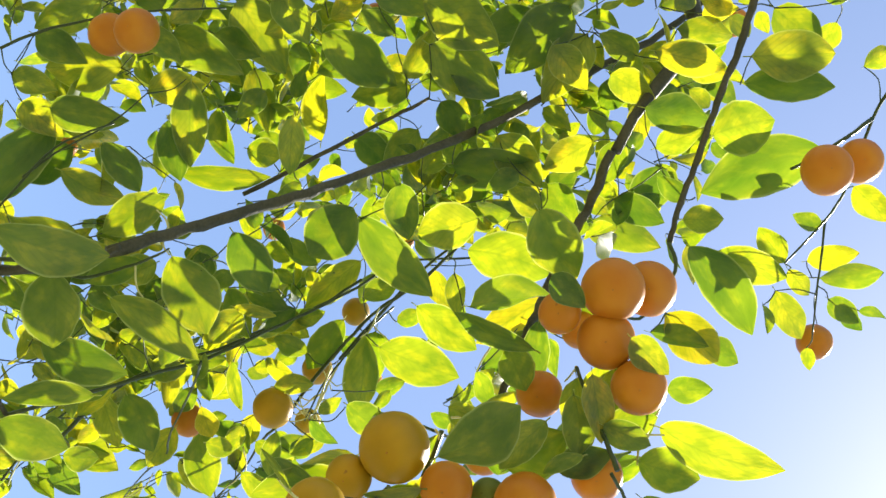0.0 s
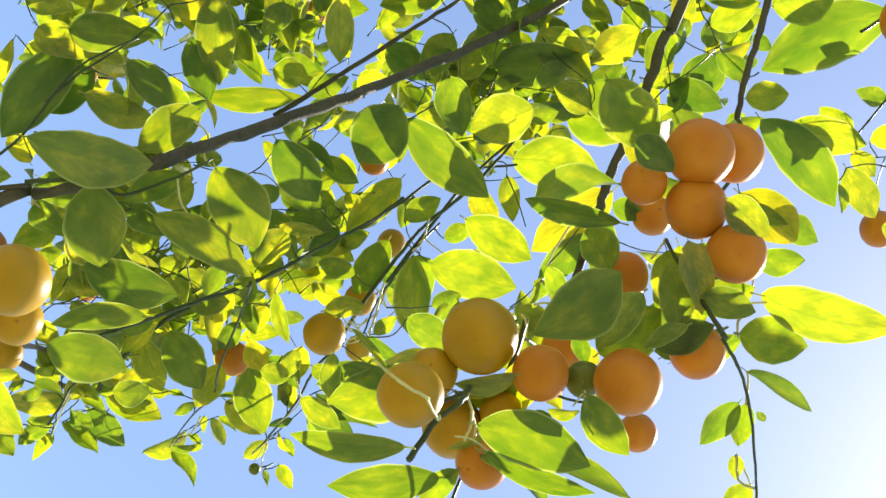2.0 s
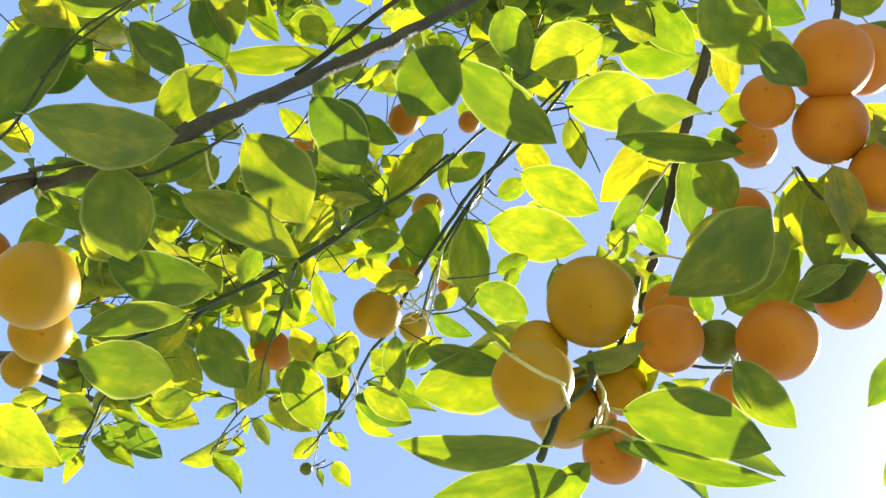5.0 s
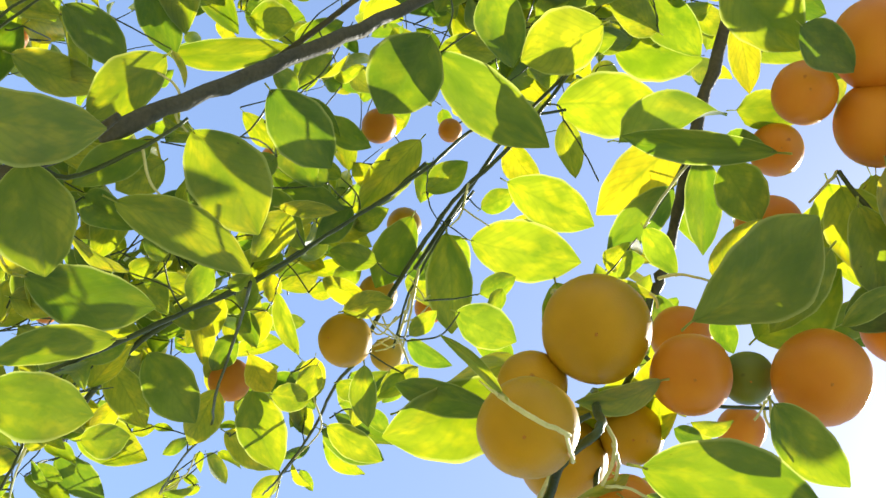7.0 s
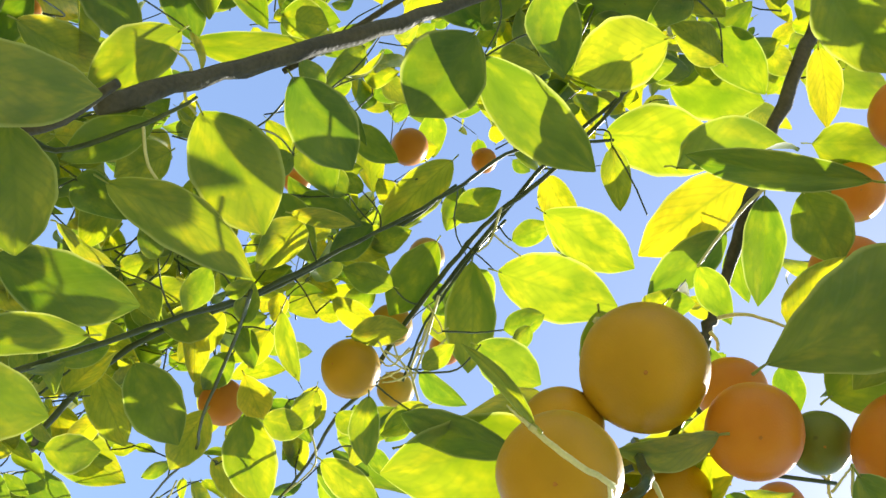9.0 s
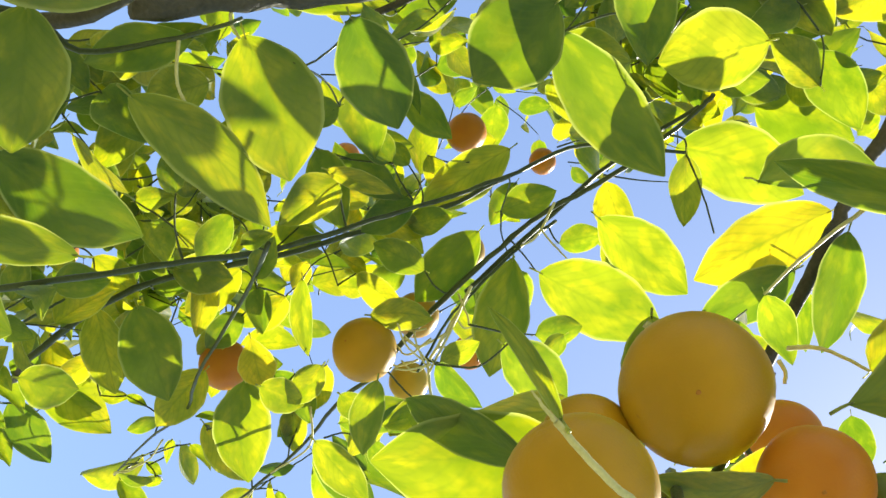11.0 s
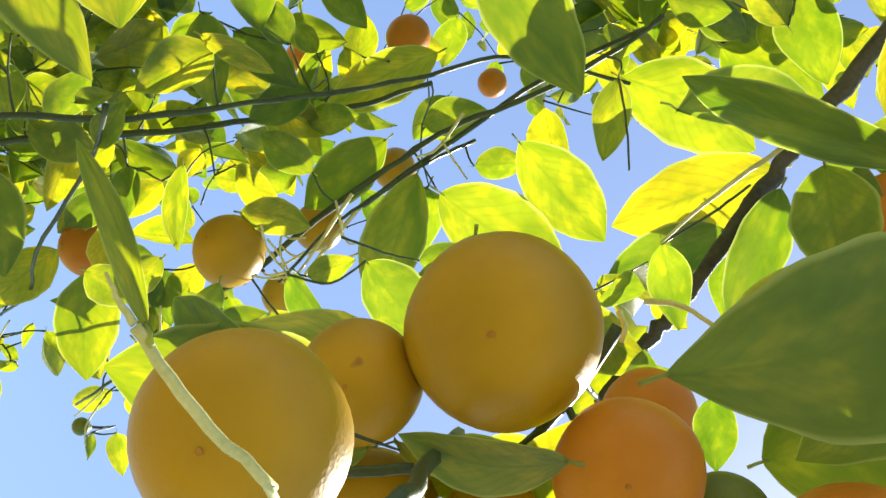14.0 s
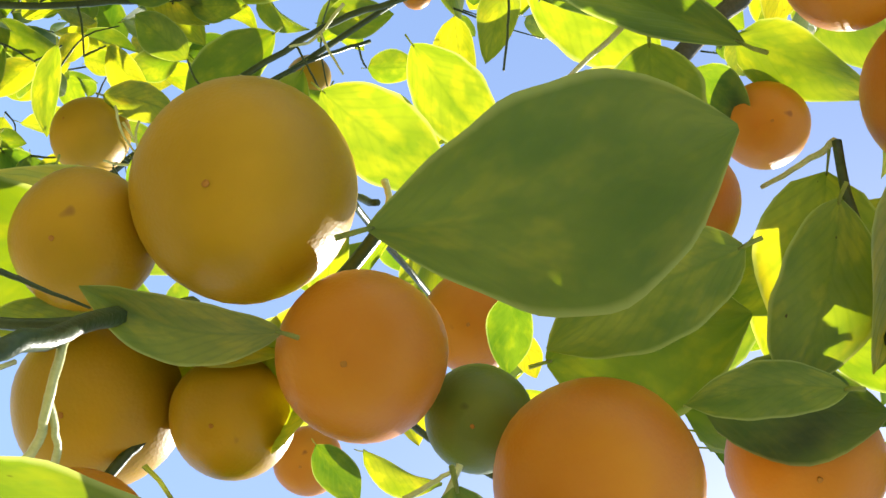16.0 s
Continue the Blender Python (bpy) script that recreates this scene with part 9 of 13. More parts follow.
far_leaf((0.175, 1.578, 2.520), (0.229, 1.587, 2.527), 0.030, 8)
far_leaf((0.192, 1.567, 2.556), (0.171, 1.573, 2.620), 0.035, 40)
far_leaf((0.220, 1.551, 2.573), (0.279, 1.518, 2.576), 0.039, 36)
far_leaf((0.113, 1.432, 2.344), (0.060, 1.457, 2.385), 0.040, 18)
far_leaf((0.117, 1.411, 2.362), (0.135, 1.352, 2.367), 0.034, 70)
far_leaf((0.096, 1.395, 2.403), (0.107, 1.396, 2.440), 0.024, 15)
far_leaf((0.067, 1.367, 2.429), (0.032, 1.350, 2.430), 0.022, -43)
far_leaf((0.140, 1.440, 2.461), (0.103, 1.469, 2.463), 0.028, 19)
far_leaf((0.109, 1.415, 2.454), (0.104, 1.367, 2.439), 0.028, -62)
far_leaf((0.058, 1.400, 2.459), (-0.005, 1.393, 2.510), 0.048, -72)
far_leaf((0.138, 1.541, 2.756), (0.149, 1.515, 2.802), 0.032, 3)
far_leaf((0.113, 1.533, 2.767), (0.062, 1.545, 2.795), 0.035, -25)
far_leaf((0.098, 1.513, 2.776), (0.064, 1.471, 2.761), 0.033, -58)
far_leaf((0.087, 1.507, 2.800), (0.089, 1.511, 2.853), 0.029, 51)
far_leaf((0.073, 1.499, 2.798), (0.001, 1.496, 2.800), 0.043, -13)
far_leaf((0.079, 1.487, 2.806), (0.098, 1.438, 2.820), 0.028, -40)
far_leaf((0.066, 1.489, 2.816), (0.030, 1.498, 2.865), 0.032, 29)
far_leaf((0.293, 1.705, 2.539), (0.296, 1.666, 2.597), 0.039, 28)
far_leaf((0.265, 1.701, 2.541), (0.222, 1.731, 2.545), 0.028, -41)
far_leaf((0.247, 1.676, 2.547), (0.231, 1.644, 2.539), 0.020, -27)
far_leaf((0.226, 1.675, 2.565), (0.211, 1.666, 2.625), 0.034, -57)
far_leaf((0.198, 1.679, 2.564), (0.146, 1.702, 2.557), 0.035, 3)
far_leaf((0.179, 1.667, 2.573), (0.153, 1.607, 2.573), 0.038, -69)
far_leaf((0.147, 1.421, 2.496), (0.099, 1.405, 2.503), 0.028, 101)
far_leaf((0.131, 1.457, 2.496), (0.130, 1.509, 2.505), 0.032, -9)
far_leaf((0.100, 1.474, 2.492), (0.033, 1.473, 2.458), 0.042, -32)
far_leaf((0.274, 0.874, 2.464), (0.227, 0.849, 2.451), 0.034, -41)
far_leaf((0.283, 0.857, 2.480), (0.322, 0.820, 2.496), 0.033, -31)
far_leaf((0.273, 0.847, 2.498), (0.273, 0.850, 2.550), 0.027, -1)
far_leaf((0.283, 1.694, 2.466), (0.360, 1.672, 2.470), 0.047, -33)
far_leaf((0.271, 1.685, 2.489), (0.242, 1.675, 2.560), 0.047, 23)
far_leaf((0.276, 1.670, 2.497), (0.300, 1.635, 2.499), 0.027, 37)
far_leaf((0.276, 1.669, 2.517), (0.327, 1.692, 2.552), 0.035, 64)
far_leaf((0.274, 1.652, 2.522), (0.230, 1.603, 2.535), 0.037, 35)
far_leaf((0.293, 1.641, 2.542), (0.267, 1.646, 2.581), 0.027, 11)
far_leaf((0.242, 1.410, 2.253), (0.252, 1.375, 2.267), 0.022, -6)
far_leaf((0.223, 1.399, 2.258), (0.177, 1.399, 2.267), 0.029, -18)
far_leaf((0.220, 1.374, 2.262), (0.207, 1.318, 2.251), 0.033, 26)
far_leaf((0.206, 1.371, 2.279), (0.195, 1.367, 2.333), 0.034, -25)
far_leaf((0.326, 1.736, 2.511), (0.348, 1.689, 2.554), 0.039, -40)
far_leaf((0.284, 1.735, 2.538), (0.238, 1.771, 2.547), 0.035, -38)
far_leaf((0.261, 1.707, 2.566), (0.243, 1.664, 2.575), 0.030, 61)
far_leaf((0.244, 1.696, 2.596), (0.248, 1.708, 2.640), 0.025, -12)
far_leaf((-0.038, 1.284, 2.541), (0.009, 1.235, 2.569), 0.040, -106)
far_leaf((-0.064, 1.242, 2.573), (-0.062, 1.201, 2.584), 0.026, 22)
far_leaf((-0.067, 1.242, 2.606), (-0.039, 1.237, 2.639), 0.025, 4)
far_leaf((0.163, 1.459, 2.568), (0.130, 1.399, 2.601), 0.042, -23)
far_leaf((0.143, 1.463, 2.567), (0.099, 1.500, 2.576), 0.034, 24)
far_leaf((0.126, 1.447, 2.562), (0.091, 1.428, 2.530), 0.027, -63)
far_leaf((0.112, 1.451, 2.577), (0.094, 1.442, 2.626), 0.028, -34)
far_leaf((0.093, 1.460, 2.570), (0.042, 1.516, 2.543), 0.048, 29)
far_leaf((0.199, 1.595, 2.620), (0.226, 1.572, 2.643), 0.025, -33)
far_leaf((0.178, 1.596, 2.625), (0.131, 1.611, 2.651), 0.032, -27)
far_leaf((0.171, 1.582, 2.630), (0.151, 1.547, 2.643), 0.024, -100)
far_leaf((0.170, 1.582, 2.641), (0.209, 1.574, 2.705), 0.045, 45)
far_leaf((0.159, 1.577, 2.653), (0.117, 1.577, 2.668), 0.029, 4)
far_leaf((0.167, 1.565, 2.669), (0.170, 1.515, 2.692), 0.029, -48)
far_leaf((0.162, 1.570, 2.687), (0.130, 1.597, 2.723), 0.032, 45)
far_leaf((-0.212, 1.476, 2.512), (-0.260, 1.412, 2.521), 0.045, -52)
far_leaf((-0.218, 1.474, 2.541), (-0.199, 1.468, 2.620), 0.041, 32)
far_leaf((-0.239, 1.472, 2.555), (-0.288, 1.508, 2.557), 0.033, 82)
far_leaf((-0.249, 1.491, 2.797), (-0.293, 1.534, 2.803), 0.034, -2)
far_leaf((-0.285, 1.480, 2.808), (-0.312, 1.460, 2.787), 0.025, -17)
far_leaf((-0.323, 1.483, 2.845), (-0.336, 1.470, 2.880), 0.026, 83)
far_leaf((-0.010, 1.516, 2.372), (0.056, 1.487, 2.387), 0.038, -48)
far_leaf((-0.026, 1.504, 2.400), (-0.055, 1.521, 2.470), 0.047, -58)
far_leaf((-0.031, 1.477, 2.416), (-0.057, 1.412, 2.426), 0.037, 12)
far_leaf((-0.024, 1.459, 2.452), (-0.002, 1.475, 2.505), 0.032, -31)
far_leaf((-0.032, 1.426, 2.478), (-0.066, 1.414, 2.487), 0.021, -14)
far_leaf((0.173, 1.547, 2.264), (0.215, 1.538, 2.280), 0.026, 72)
far_leaf((0.163, 1.532, 2.279), (0.112, 1.511, 2.336), 0.047, 15)
far_leaf((0.176, 1.514, 2.303), (0.209, 1.528, 2.355), 0.034, -29)
far_leaf((0.165, 1.506, 2.310), (0.100, 1.487, 2.348), 0.041, -14)
far_leaf((0.179, 1.500, 2.316), (0.236, 1.475, 2.318), 0.039, -61)
far_leaf((-0.210, 1.518, 2.722), (-0.231, 1.488, 2.762), 0.028, 3)
far_leaf((-0.233, 1.530, 2.720), (-0.283, 1.588, 2.703), 0.044, -65)
far_leaf((-0.252, 1.519, 2.722), (-0.284, 1.473, 2.682), 0.042, -19)
far_leaf((-0.279, 1.520, 2.732), (-0.321, 1.517, 2.782), 0.034, 32)
far_leaf((-0.310, 1.515, 2.715), (-0.352, 1.537, 2.677), 0.033, 39)
far_leaf((-0.337, 1.496, 2.716), (-0.348, 1.458, 2.725), 0.026, -53)
far_leaf((0.230, 1.665, 2.495), (0.261, 1.631, 2.508), 0.026, 41)
far_leaf((0.220, 1.654, 2.516), (0.175, 1.648, 2.541), 0.031, 11)
far_leaf((0.227, 1.632, 2.531), (0.206, 1.555, 2.529), 0.047, 76)
far_leaf((0.219, 1.601, 2.571), (0.167, 1.586, 2.603), 0.035, 20)
far_leaf((0.210, 1.560, 2.608), (0.183, 1.556, 2.685), 0.048, -4)
far_leaf((0.216, 1.666, 2.570), (0.231, 1.647, 2.603), 0.023, -42)
far_leaf((0.186, 1.666, 2.583), (0.147, 1.692, 2.599), 0.030, 39)
far_leaf((0.166, 1.648, 2.596), (0.128, 1.612, 2.584), 0.029, 77)
far_leaf((0.164, 1.641, 2.609), (0.151, 1.638, 2.657), 0.028, -43)
far_leaf((0.152, 1.631, 2.606), (0.097, 1.638, 2.606), 0.030, 78)
far_leaf((0.012, 1.529, 2.261), (0.043, 1.507, 2.279), 0.024, -32)
far_leaf((0.010, 1.507, 2.256), (-0.016, 1.463, 2.223), 0.033, -56)
far_leaf((0.022, 1.498, 2.267), (0.049, 1.477, 2.287), 0.023, 11)
far_leaf((0.006, 1.479, 2.278), (-0.038, 1.448, 2.299), 0.035, -67)
far_leaf((0.012, 1.457, 2.287), (0.063, 1.396, 2.277), 0.040, -55)
far_leaf((-0.002, 1.442, 2.306), (-0.031, 1.427, 2.343), 0.026, -25)
far_leaf((0.205, 1.634, 2.385), (0.231, 1.604, 2.431), 0.035, 32)
far_leaf((0.146, 1.591, 2.407), (0.116, 1.550, 2.399), 0.028, 30)
far_leaf((0.138, 1.580, 2.438), (0.155, 1.559, 2.485), 0.029, -39)
far_leaf((0.112, 1.571, 2.452), (0.071, 1.579, 2.440), 0.028, -39)
far_leaf((-0.007, 1.554, 2.334), (0.023, 1.525, 2.348), 0.026, 58)
far_leaf((-0.044, 1.531, 2.390), (-0.037, 1.543, 2.468), 0.046, 73)
far_leaf((-0.040, 1.501, 2.414), (-0.009, 1.458, 2.437), 0.032, 27)
far_leaf((-0.166, 1.737, 2.444), (-0.219, 1.732, 2.481), 0.038, -17)
far_leaf((-0.164, 1.710, 2.481), (-0.206, 1.671, 2.502), 0.035, 6)
far_leaf((-0.159, 1.703, 2.492), (-0.127, 1.639, 2.507), 0.042, -63)
far_leaf((-0.211, 1.695, 2.427), (-0.206, 1.662, 2.464), 0.030, 59)
far_leaf((-0.234, 1.691, 2.430), (-0.309, 1.704, 2.428), 0.045, 64)
far_leaf((-0.245, 1.673, 2.434), (-0.281, 1.624, 2.396), 0.043, 9)
far_leaf((-0.256, 1.663, 2.454), (-0.254, 1.637, 2.489), 0.028, -16)
far_leaf((-0.269, 1.661, 2.442), (-0.323, 1.662, 2.424), 0.031, -55)
far_leaf((-0.267, 1.648, 2.446), (-0.264, 1.594, 2.471), 0.034, 9)
far_leaf((-0.277, 1.647, 2.447), (-0.313, 1.633, 2.509), 0.039, 32)
far_leaf((-0.000, 1.414, 2.278), (0.036, 1.391, 2.304), 0.030, -34)
far_leaf((-0.005, 1.387, 2.300), (0.009, 1.318, 2.319), 0.041, 34)
far_leaf((-0.015, 1.378, 2.330), (0.006, 1.384, 2.397), 0.042, 38)
far_leaf((-0.229, 1.443, 2.703), (-0.264, 1.466, 2.732), 0.031, -35)
far_leaf((-0.250, 1.429, 2.708), (-0.285, 1.377, 2.691), 0.038, -67)
far_leaf((-0.289, 1.413, 2.741), (-0.356, 1.439, 2.712), 0.042, 14)
far_leaf((-0.201, 1.684, 2.449), (-0.149, 1.656, 2.441), 0.035, -29)
far_leaf((-0.203, 1.664, 2.462), (-0.229, 1.647, 2.521), 0.038, 14)
far_leaf((-0.187, 1.641, 2.454), (-0.158, 1.603, 2.414), 0.036, -81)
far_leaf((-0.176, 1.622, 2.468), (-0.120, 1.604, 2.509), 0.042, 97)
far_leaf((-0.163, 1.593, 2.486), (-0.112, 1.569, 2.477), 0.033, -7)
far_leaf((-0.043, 1.435, 2.420), (-0.064, 1.435, 2.456), 0.025, -27)
far_leaf((-0.039, 1.412, 2.432), (-0.046, 1.372, 2.421), 0.025, 32)
far_leaf((-0.044, 1.394, 2.447), (-0.020, 1.377, 2.473), 0.023, 79)
far_leaf((-0.217, 1.714, 2.440), (-0.210, 1.684, 2.501), 0.035, -15)
far_leaf((-0.236, 1.718, 2.448), (-0.268, 1.743, 2.457), 0.027, 9)
far_leaf((-0.245, 1.702, 2.461), (-0.258, 1.664, 2.467), 0.022, -11)
far_leaf((-0.252, 1.704, 2.481), (-0.235, 1.687, 2.549), 0.038, 17)
far_leaf((-0.275, 1.703, 2.488), (-0.336, 1.739, 2.488), 0.040, 11)
far_leaf((-0.283, 1.684, 2.506), (-0.290, 1.636, 2.527), 0.030, -88)
far_leaf((-0.302, 1.688, 2.523), (-0.349, 1.722, 2.561), 0.041, 3)
far_leaf((0.127, 1.508, 2.303), (0.075, 1.525, 2.329), 0.034, 37)
far_leaf((0.094, 1.480, 2.304), (0.069, 1.434, 2.288), 0.031, 95)
far_leaf((0.068, 1.473, 2.314), (0.062, 1.463, 2.350), 0.023, -54)
far_leaf((0.196, 1.522, 2.244), (0.229, 1.482, 2.255), 0.032, -33)
far_leaf((0.172, 1.510, 2.253), (0.148, 1.506, 2.291), 0.025, 101)
far_leaf((0.167, 1.470, 2.272), (0.195, 1.451, 2.297), 0.023, 7)
far_leaf((0.154, 1.451, 2.282), (0.095, 1.427, 2.269), 0.038, -46)
far_leaf((-0.287, 1.497, 2.967), (-0.302, 1.435, 2.972), 0.038, -21)
far_leaf((-0.305, 1.489, 2.991), (-0.317, 1.479, 3.067), 0.046, 16)
far_leaf((-0.324, 1.477, 2.991), (-0.370, 1.490, 2.979), 0.031, 38)
far_leaf((0.056, 1.500, 2.856), (0.080, 1.441, 2.892), 0.043, 61)
far_leaf((0.032, 1.495, 2.855), (-0.047, 1.508, 2.861), 0.043, 24)
far_leaf((-0.005, 1.448, 2.872), (-0.043, 1.451, 2.861), 0.024, -21)
far_leaf((-0.065, 1.208, 2.904), (-0.009, 1.170, 2.926), 0.039, -3)
far_leaf((-0.082, 1.186, 2.922), (-0.141, 1.167, 2.954), 0.037, 14)
far_leaf((-0.078, 1.155, 2.925), (-0.081, 1.086, 2.900), 0.043, 47)
far_leaf((-0.082, 1.228, 2.839), (-0.081, 1.198, 2.860), 0.024, -6)
far_leaf((-0.101, 1.229, 2.845), (-0.179, 1.244, 2.859), 0.047, 10)
far_leaf((-0.108, 1.213, 2.849), (-0.135, 1.150, 2.814), 0.043, -27)
far_leaf((-0.120, 1.210, 2.868), (-0.148, 1.188, 2.923), 0.034, 60)
far_leaf((-0.139, 1.174, 2.857), (-0.121, 1.129, 2.858), 0.029, 22)
far_leaf((-0.159, 1.167, 2.861), (-0.189, 1.175, 2.899), 0.029, 33)
far_leaf((-0.138, 1.293, 2.813), (-0.085, 1.272, 2.836), 0.034, -47)
far_leaf((-0.156, 1.272, 2.821), (-0.193, 1.258, 2.863), 0.030, -17)
far_leaf((-0.154, 1.246, 2.816), (-0.135, 1.211, 2.791), 0.026, -33)
far_leaf((-0.160, 1.226, 2.832), (-0.134, 1.186, 2.891), 0.042, -27)
far_leaf((-0.150, 1.184, 2.840), (-0.123, 1.155, 2.830), 0.025, -32)
far_leaf((-0.151, 1.166, 2.857), (-0.150, 1.144, 2.891), 0.023, 27)
far_leaf((-0.104, 1.177, 2.879), (-0.055, 1.149, 2.898), 0.037, -24)
far_leaf((-0.122, 1.155, 2.896), (-0.169, 1.137, 2.925), 0.037, -16)
far_leaf((-0.118, 1.126, 2.905), (-0.109, 1.073, 2.896), 0.034, -15)
far_leaf((-0.116, 1.104, 2.934), (-0.099, 1.089, 2.985), 0.030, -32)
far_leaf((-0.125, 1.076, 2.951), (-0.164, 1.065, 2.970), 0.025, 66)
far_leaf((-0.037, 1.076, 3.150), (-0.049, 1.031, 3.137), 0.029, -5)
far_leaf((-0.036, 1.070, 3.170), (-0.025, 1.067, 3.212), 0.026, 13)
far_leaf((-0.035, 1.044, 3.176), (-0.016, 1.010, 3.174), 0.024, -13)
far_leaf((-0.123, 1.278, 2.952), (-0.102, 1.251, 2.977), 0.026, 2)
far_leaf((-0.155, 1.270, 2.961), (-0.198, 1.285, 2.987), 0.029, 18)
far_leaf((-0.170, 1.243, 2.968), (-0.174, 1.181, 2.969), 0.035, -11)
far_leaf((-0.178, 1.234, 2.990), (-0.163, 1.207, 3.032), 0.029, 5)
far_leaf((-0.199, 1.224, 2.996), (-0.244, 1.223, 2.977), 0.030, 42)
far_leaf((-0.064, 1.211, 2.949), (-0.119, 1.200, 2.986), 0.035, -53)
far_leaf((-0.068, 1.225, 2.944), (-0.073, 1.277, 2.927), 0.033, -18)
far_leaf((-0.084, 1.221, 2.945), (-0.137, 1.202, 2.913), 0.034, 41)
far_leaf((-0.093, 1.231, 2.957), (-0.127, 1.243, 2.997), 0.030, 26)
far_leaf((-0.112, 1.242, 2.943), (-0.135, 1.267, 2.911), 0.029, -8)
far_leaf((-0.135, 1.242, 2.949), (-0.200, 1.207, 2.976), 0.043, 12)
far_leaf((-0.151, 1.259, 2.950), (-0.178, 1.296, 3.001), 0.036, -18)
far_leaf((-0.114, 1.092, 2.910), (-0.096, 1.062, 2.959), 0.034, -51)
far_leaf((-0.126, 1.089, 2.915), (-0.158, 1.121, 2.955), 0.032, -65)
far_leaf((-0.133, 1.068, 2.916), (-0.194, 1.016, 2.908), 0.047, -17)
far_leaf((-0.133, 1.063, 2.931), (-0.145, 1.072, 2.993), 0.033, 37)
far_leaf((-0.155, 1.061, 2.941), (-0.206, 1.074, 2.953), 0.032, 35)
far_leaf((-0.161, 1.050, 2.958), (-0.148, 1.011, 2.972), 0.024, 59)
far_leaf((-0.181, 1.057, 2.979), (-0.209, 1.087, 3.047), 0.041, 19)
far_leaf((-0.164, 1.370, 2.880), (-0.105, 1.384, 2.885), 0.032, 91)
far_leaf((-0.158, 1.333, 2.905), (-0.184, 1.314, 2.939), 0.029, 26)
far_leaf((-0.130, 1.307, 2.917), (-0.095, 1.266, 2.892), 0.034, -32)
far_leaf((-0.112, 1.298, 2.949), (-0.086, 1.300, 2.990), 0.031, 1)
far_leaf((-0.088, 1.362, 2.919), (-0.102, 1.324, 2.921), 0.024, 34)
far_leaf((-0.089, 1.356, 2.950), (-0.063, 1.359, 3.004), 0.036, 1)
far_leaf((-0.110, 1.332, 2.969), (-0.151, 1.314, 2.979), 0.030, 82)
far_leaf((-0.109, 1.310, 2.997), (-0.085, 1.281, 3.023), 0.026, 27)
far_leaf((-0.073, 1.252, 2.798), (-0.018, 1.206, 2.801), 0.036, 9)
far_leaf((-0.077, 1.230, 2.818), (-0.090, 1.226, 2.869), 0.033, 46)
far_leaf((-0.075, 1.201, 2.821), (-0.089, 1.158, 2.810), 0.028, 75)
far_leaf((-0.068, 1.190, 2.842), (-0.039, 1.194, 2.918), 0.048, 6)
far_leaf((-0.092, 1.024, 2.924), (-0.056, 0.980, 2.920), 0.035, 165)
far_leaf((-0.098, 1.009, 2.946), (-0.118, 0.987, 2.989), 0.029, 47)
far_leaf((-0.095, 0.982, 2.945), (-0.082, 0.924, 2.922), 0.036, 72)
far_leaf((-0.096, 0.955, 2.952), (-0.054, 0.933, 2.980), 0.034, 28)
far_leaf((-0.087, 1.192, 2.857), (-0.063, 1.149, 2.908), 0.041, 81)
far_leaf((-0.103, 1.198, 2.864), (-0.154, 1.226, 2.869), 0.031, -4)
far_leaf((-0.107, 1.184, 2.873), (-0.145, 1.125, 2.845), 0.042, -79)
far_leaf((-0.115, 1.181, 2.896), (-0.119, 1.179, 2.934), 0.021, -30)
far_leaf((-0.139, 1.169, 2.899), (-0.220, 1.177, 2.898), 0.043, 22)
far_leaf((-0.148, 1.146, 2.911), (-0.155, 1.087, 2.925), 0.033, 26)
far_leaf((0.142, 0.970, 2.869), (0.205, 0.960, 2.870), 0.036, 46)
far_leaf((0.160, 0.941, 2.909), (0.172, 0.891, 2.902), 0.028, 58)
far_leaf((0.168, 0.937, 2.939), (0.184, 0.955, 2.971), 0.024, -40)
far_leaf((0.175, 0.892, 2.982), (0.228, 0.835, 2.986), 0.046, 68)
far_leaf((-0.108, 1.113, 2.865), (-0.043, 1.096, 2.861), 0.037, 45)
far_leaf((-0.113, 1.086, 2.881), (-0.141, 1.072, 2.915), 0.029, 6)
far_leaf((-0.098, 1.054, 2.882), (-0.073, 0.988, 2.865), 0.038, -77)
far_leaf((-0.090, 1.038, 2.906), (-0.068, 1.041, 2.939), 0.024, 7)
far_leaf((-0.093, 1.010, 2.921), (-0.139, 0.953, 2.929), 0.043, 12)
far_leaf((-0.033, 1.220, 2.841), (-0.007, 1.178, 2.855), 0.030, 31)
far_leaf((-0.046, 1.197, 2.859), (-0.099, 1.192, 2.901), 0.040, -50)
far_leaf((-0.047, 1.164, 2.866), (-0.035, 1.109, 2.852), 0.033, 48)
far_leaf((-0.061, 1.147, 2.887), (-0.037, 1.123, 2.922), 0.028, 34)
far_leaf((-0.189, 1.529, 2.934), (-0.152, 1.509, 2.934), 0.023, 6)
far_leaf((-0.197, 1.518, 2.965), (-0.232, 1.530, 3.014), 0.036, -35)
far_leaf((-0.195, 1.491, 2.973), (-0.213, 1.446, 2.957), 0.030, -21)
far_leaf((-0.188, 1.477, 2.989), (-0.123, 1.470, 3.028), 0.045, -20)
far_leaf((-0.062, 1.187, 2.926), (-0.024, 1.177, 2.934), 0.026, -35)
far_leaf((-0.065, 1.163, 2.946), (-0.064, 1.145, 2.994), 0.028, -23)
far_leaf((-0.055, 1.140, 2.939), (-0.047, 1.094, 2.901), 0.038, 21)
far_leaf((-0.033, 1.131, 2.943), (0.011, 1.133, 2.949), 0.025, 80)
far_leaf((-0.128, 1.233, 2.943), (-0.081, 1.226, 2.960), 0.031, 22)
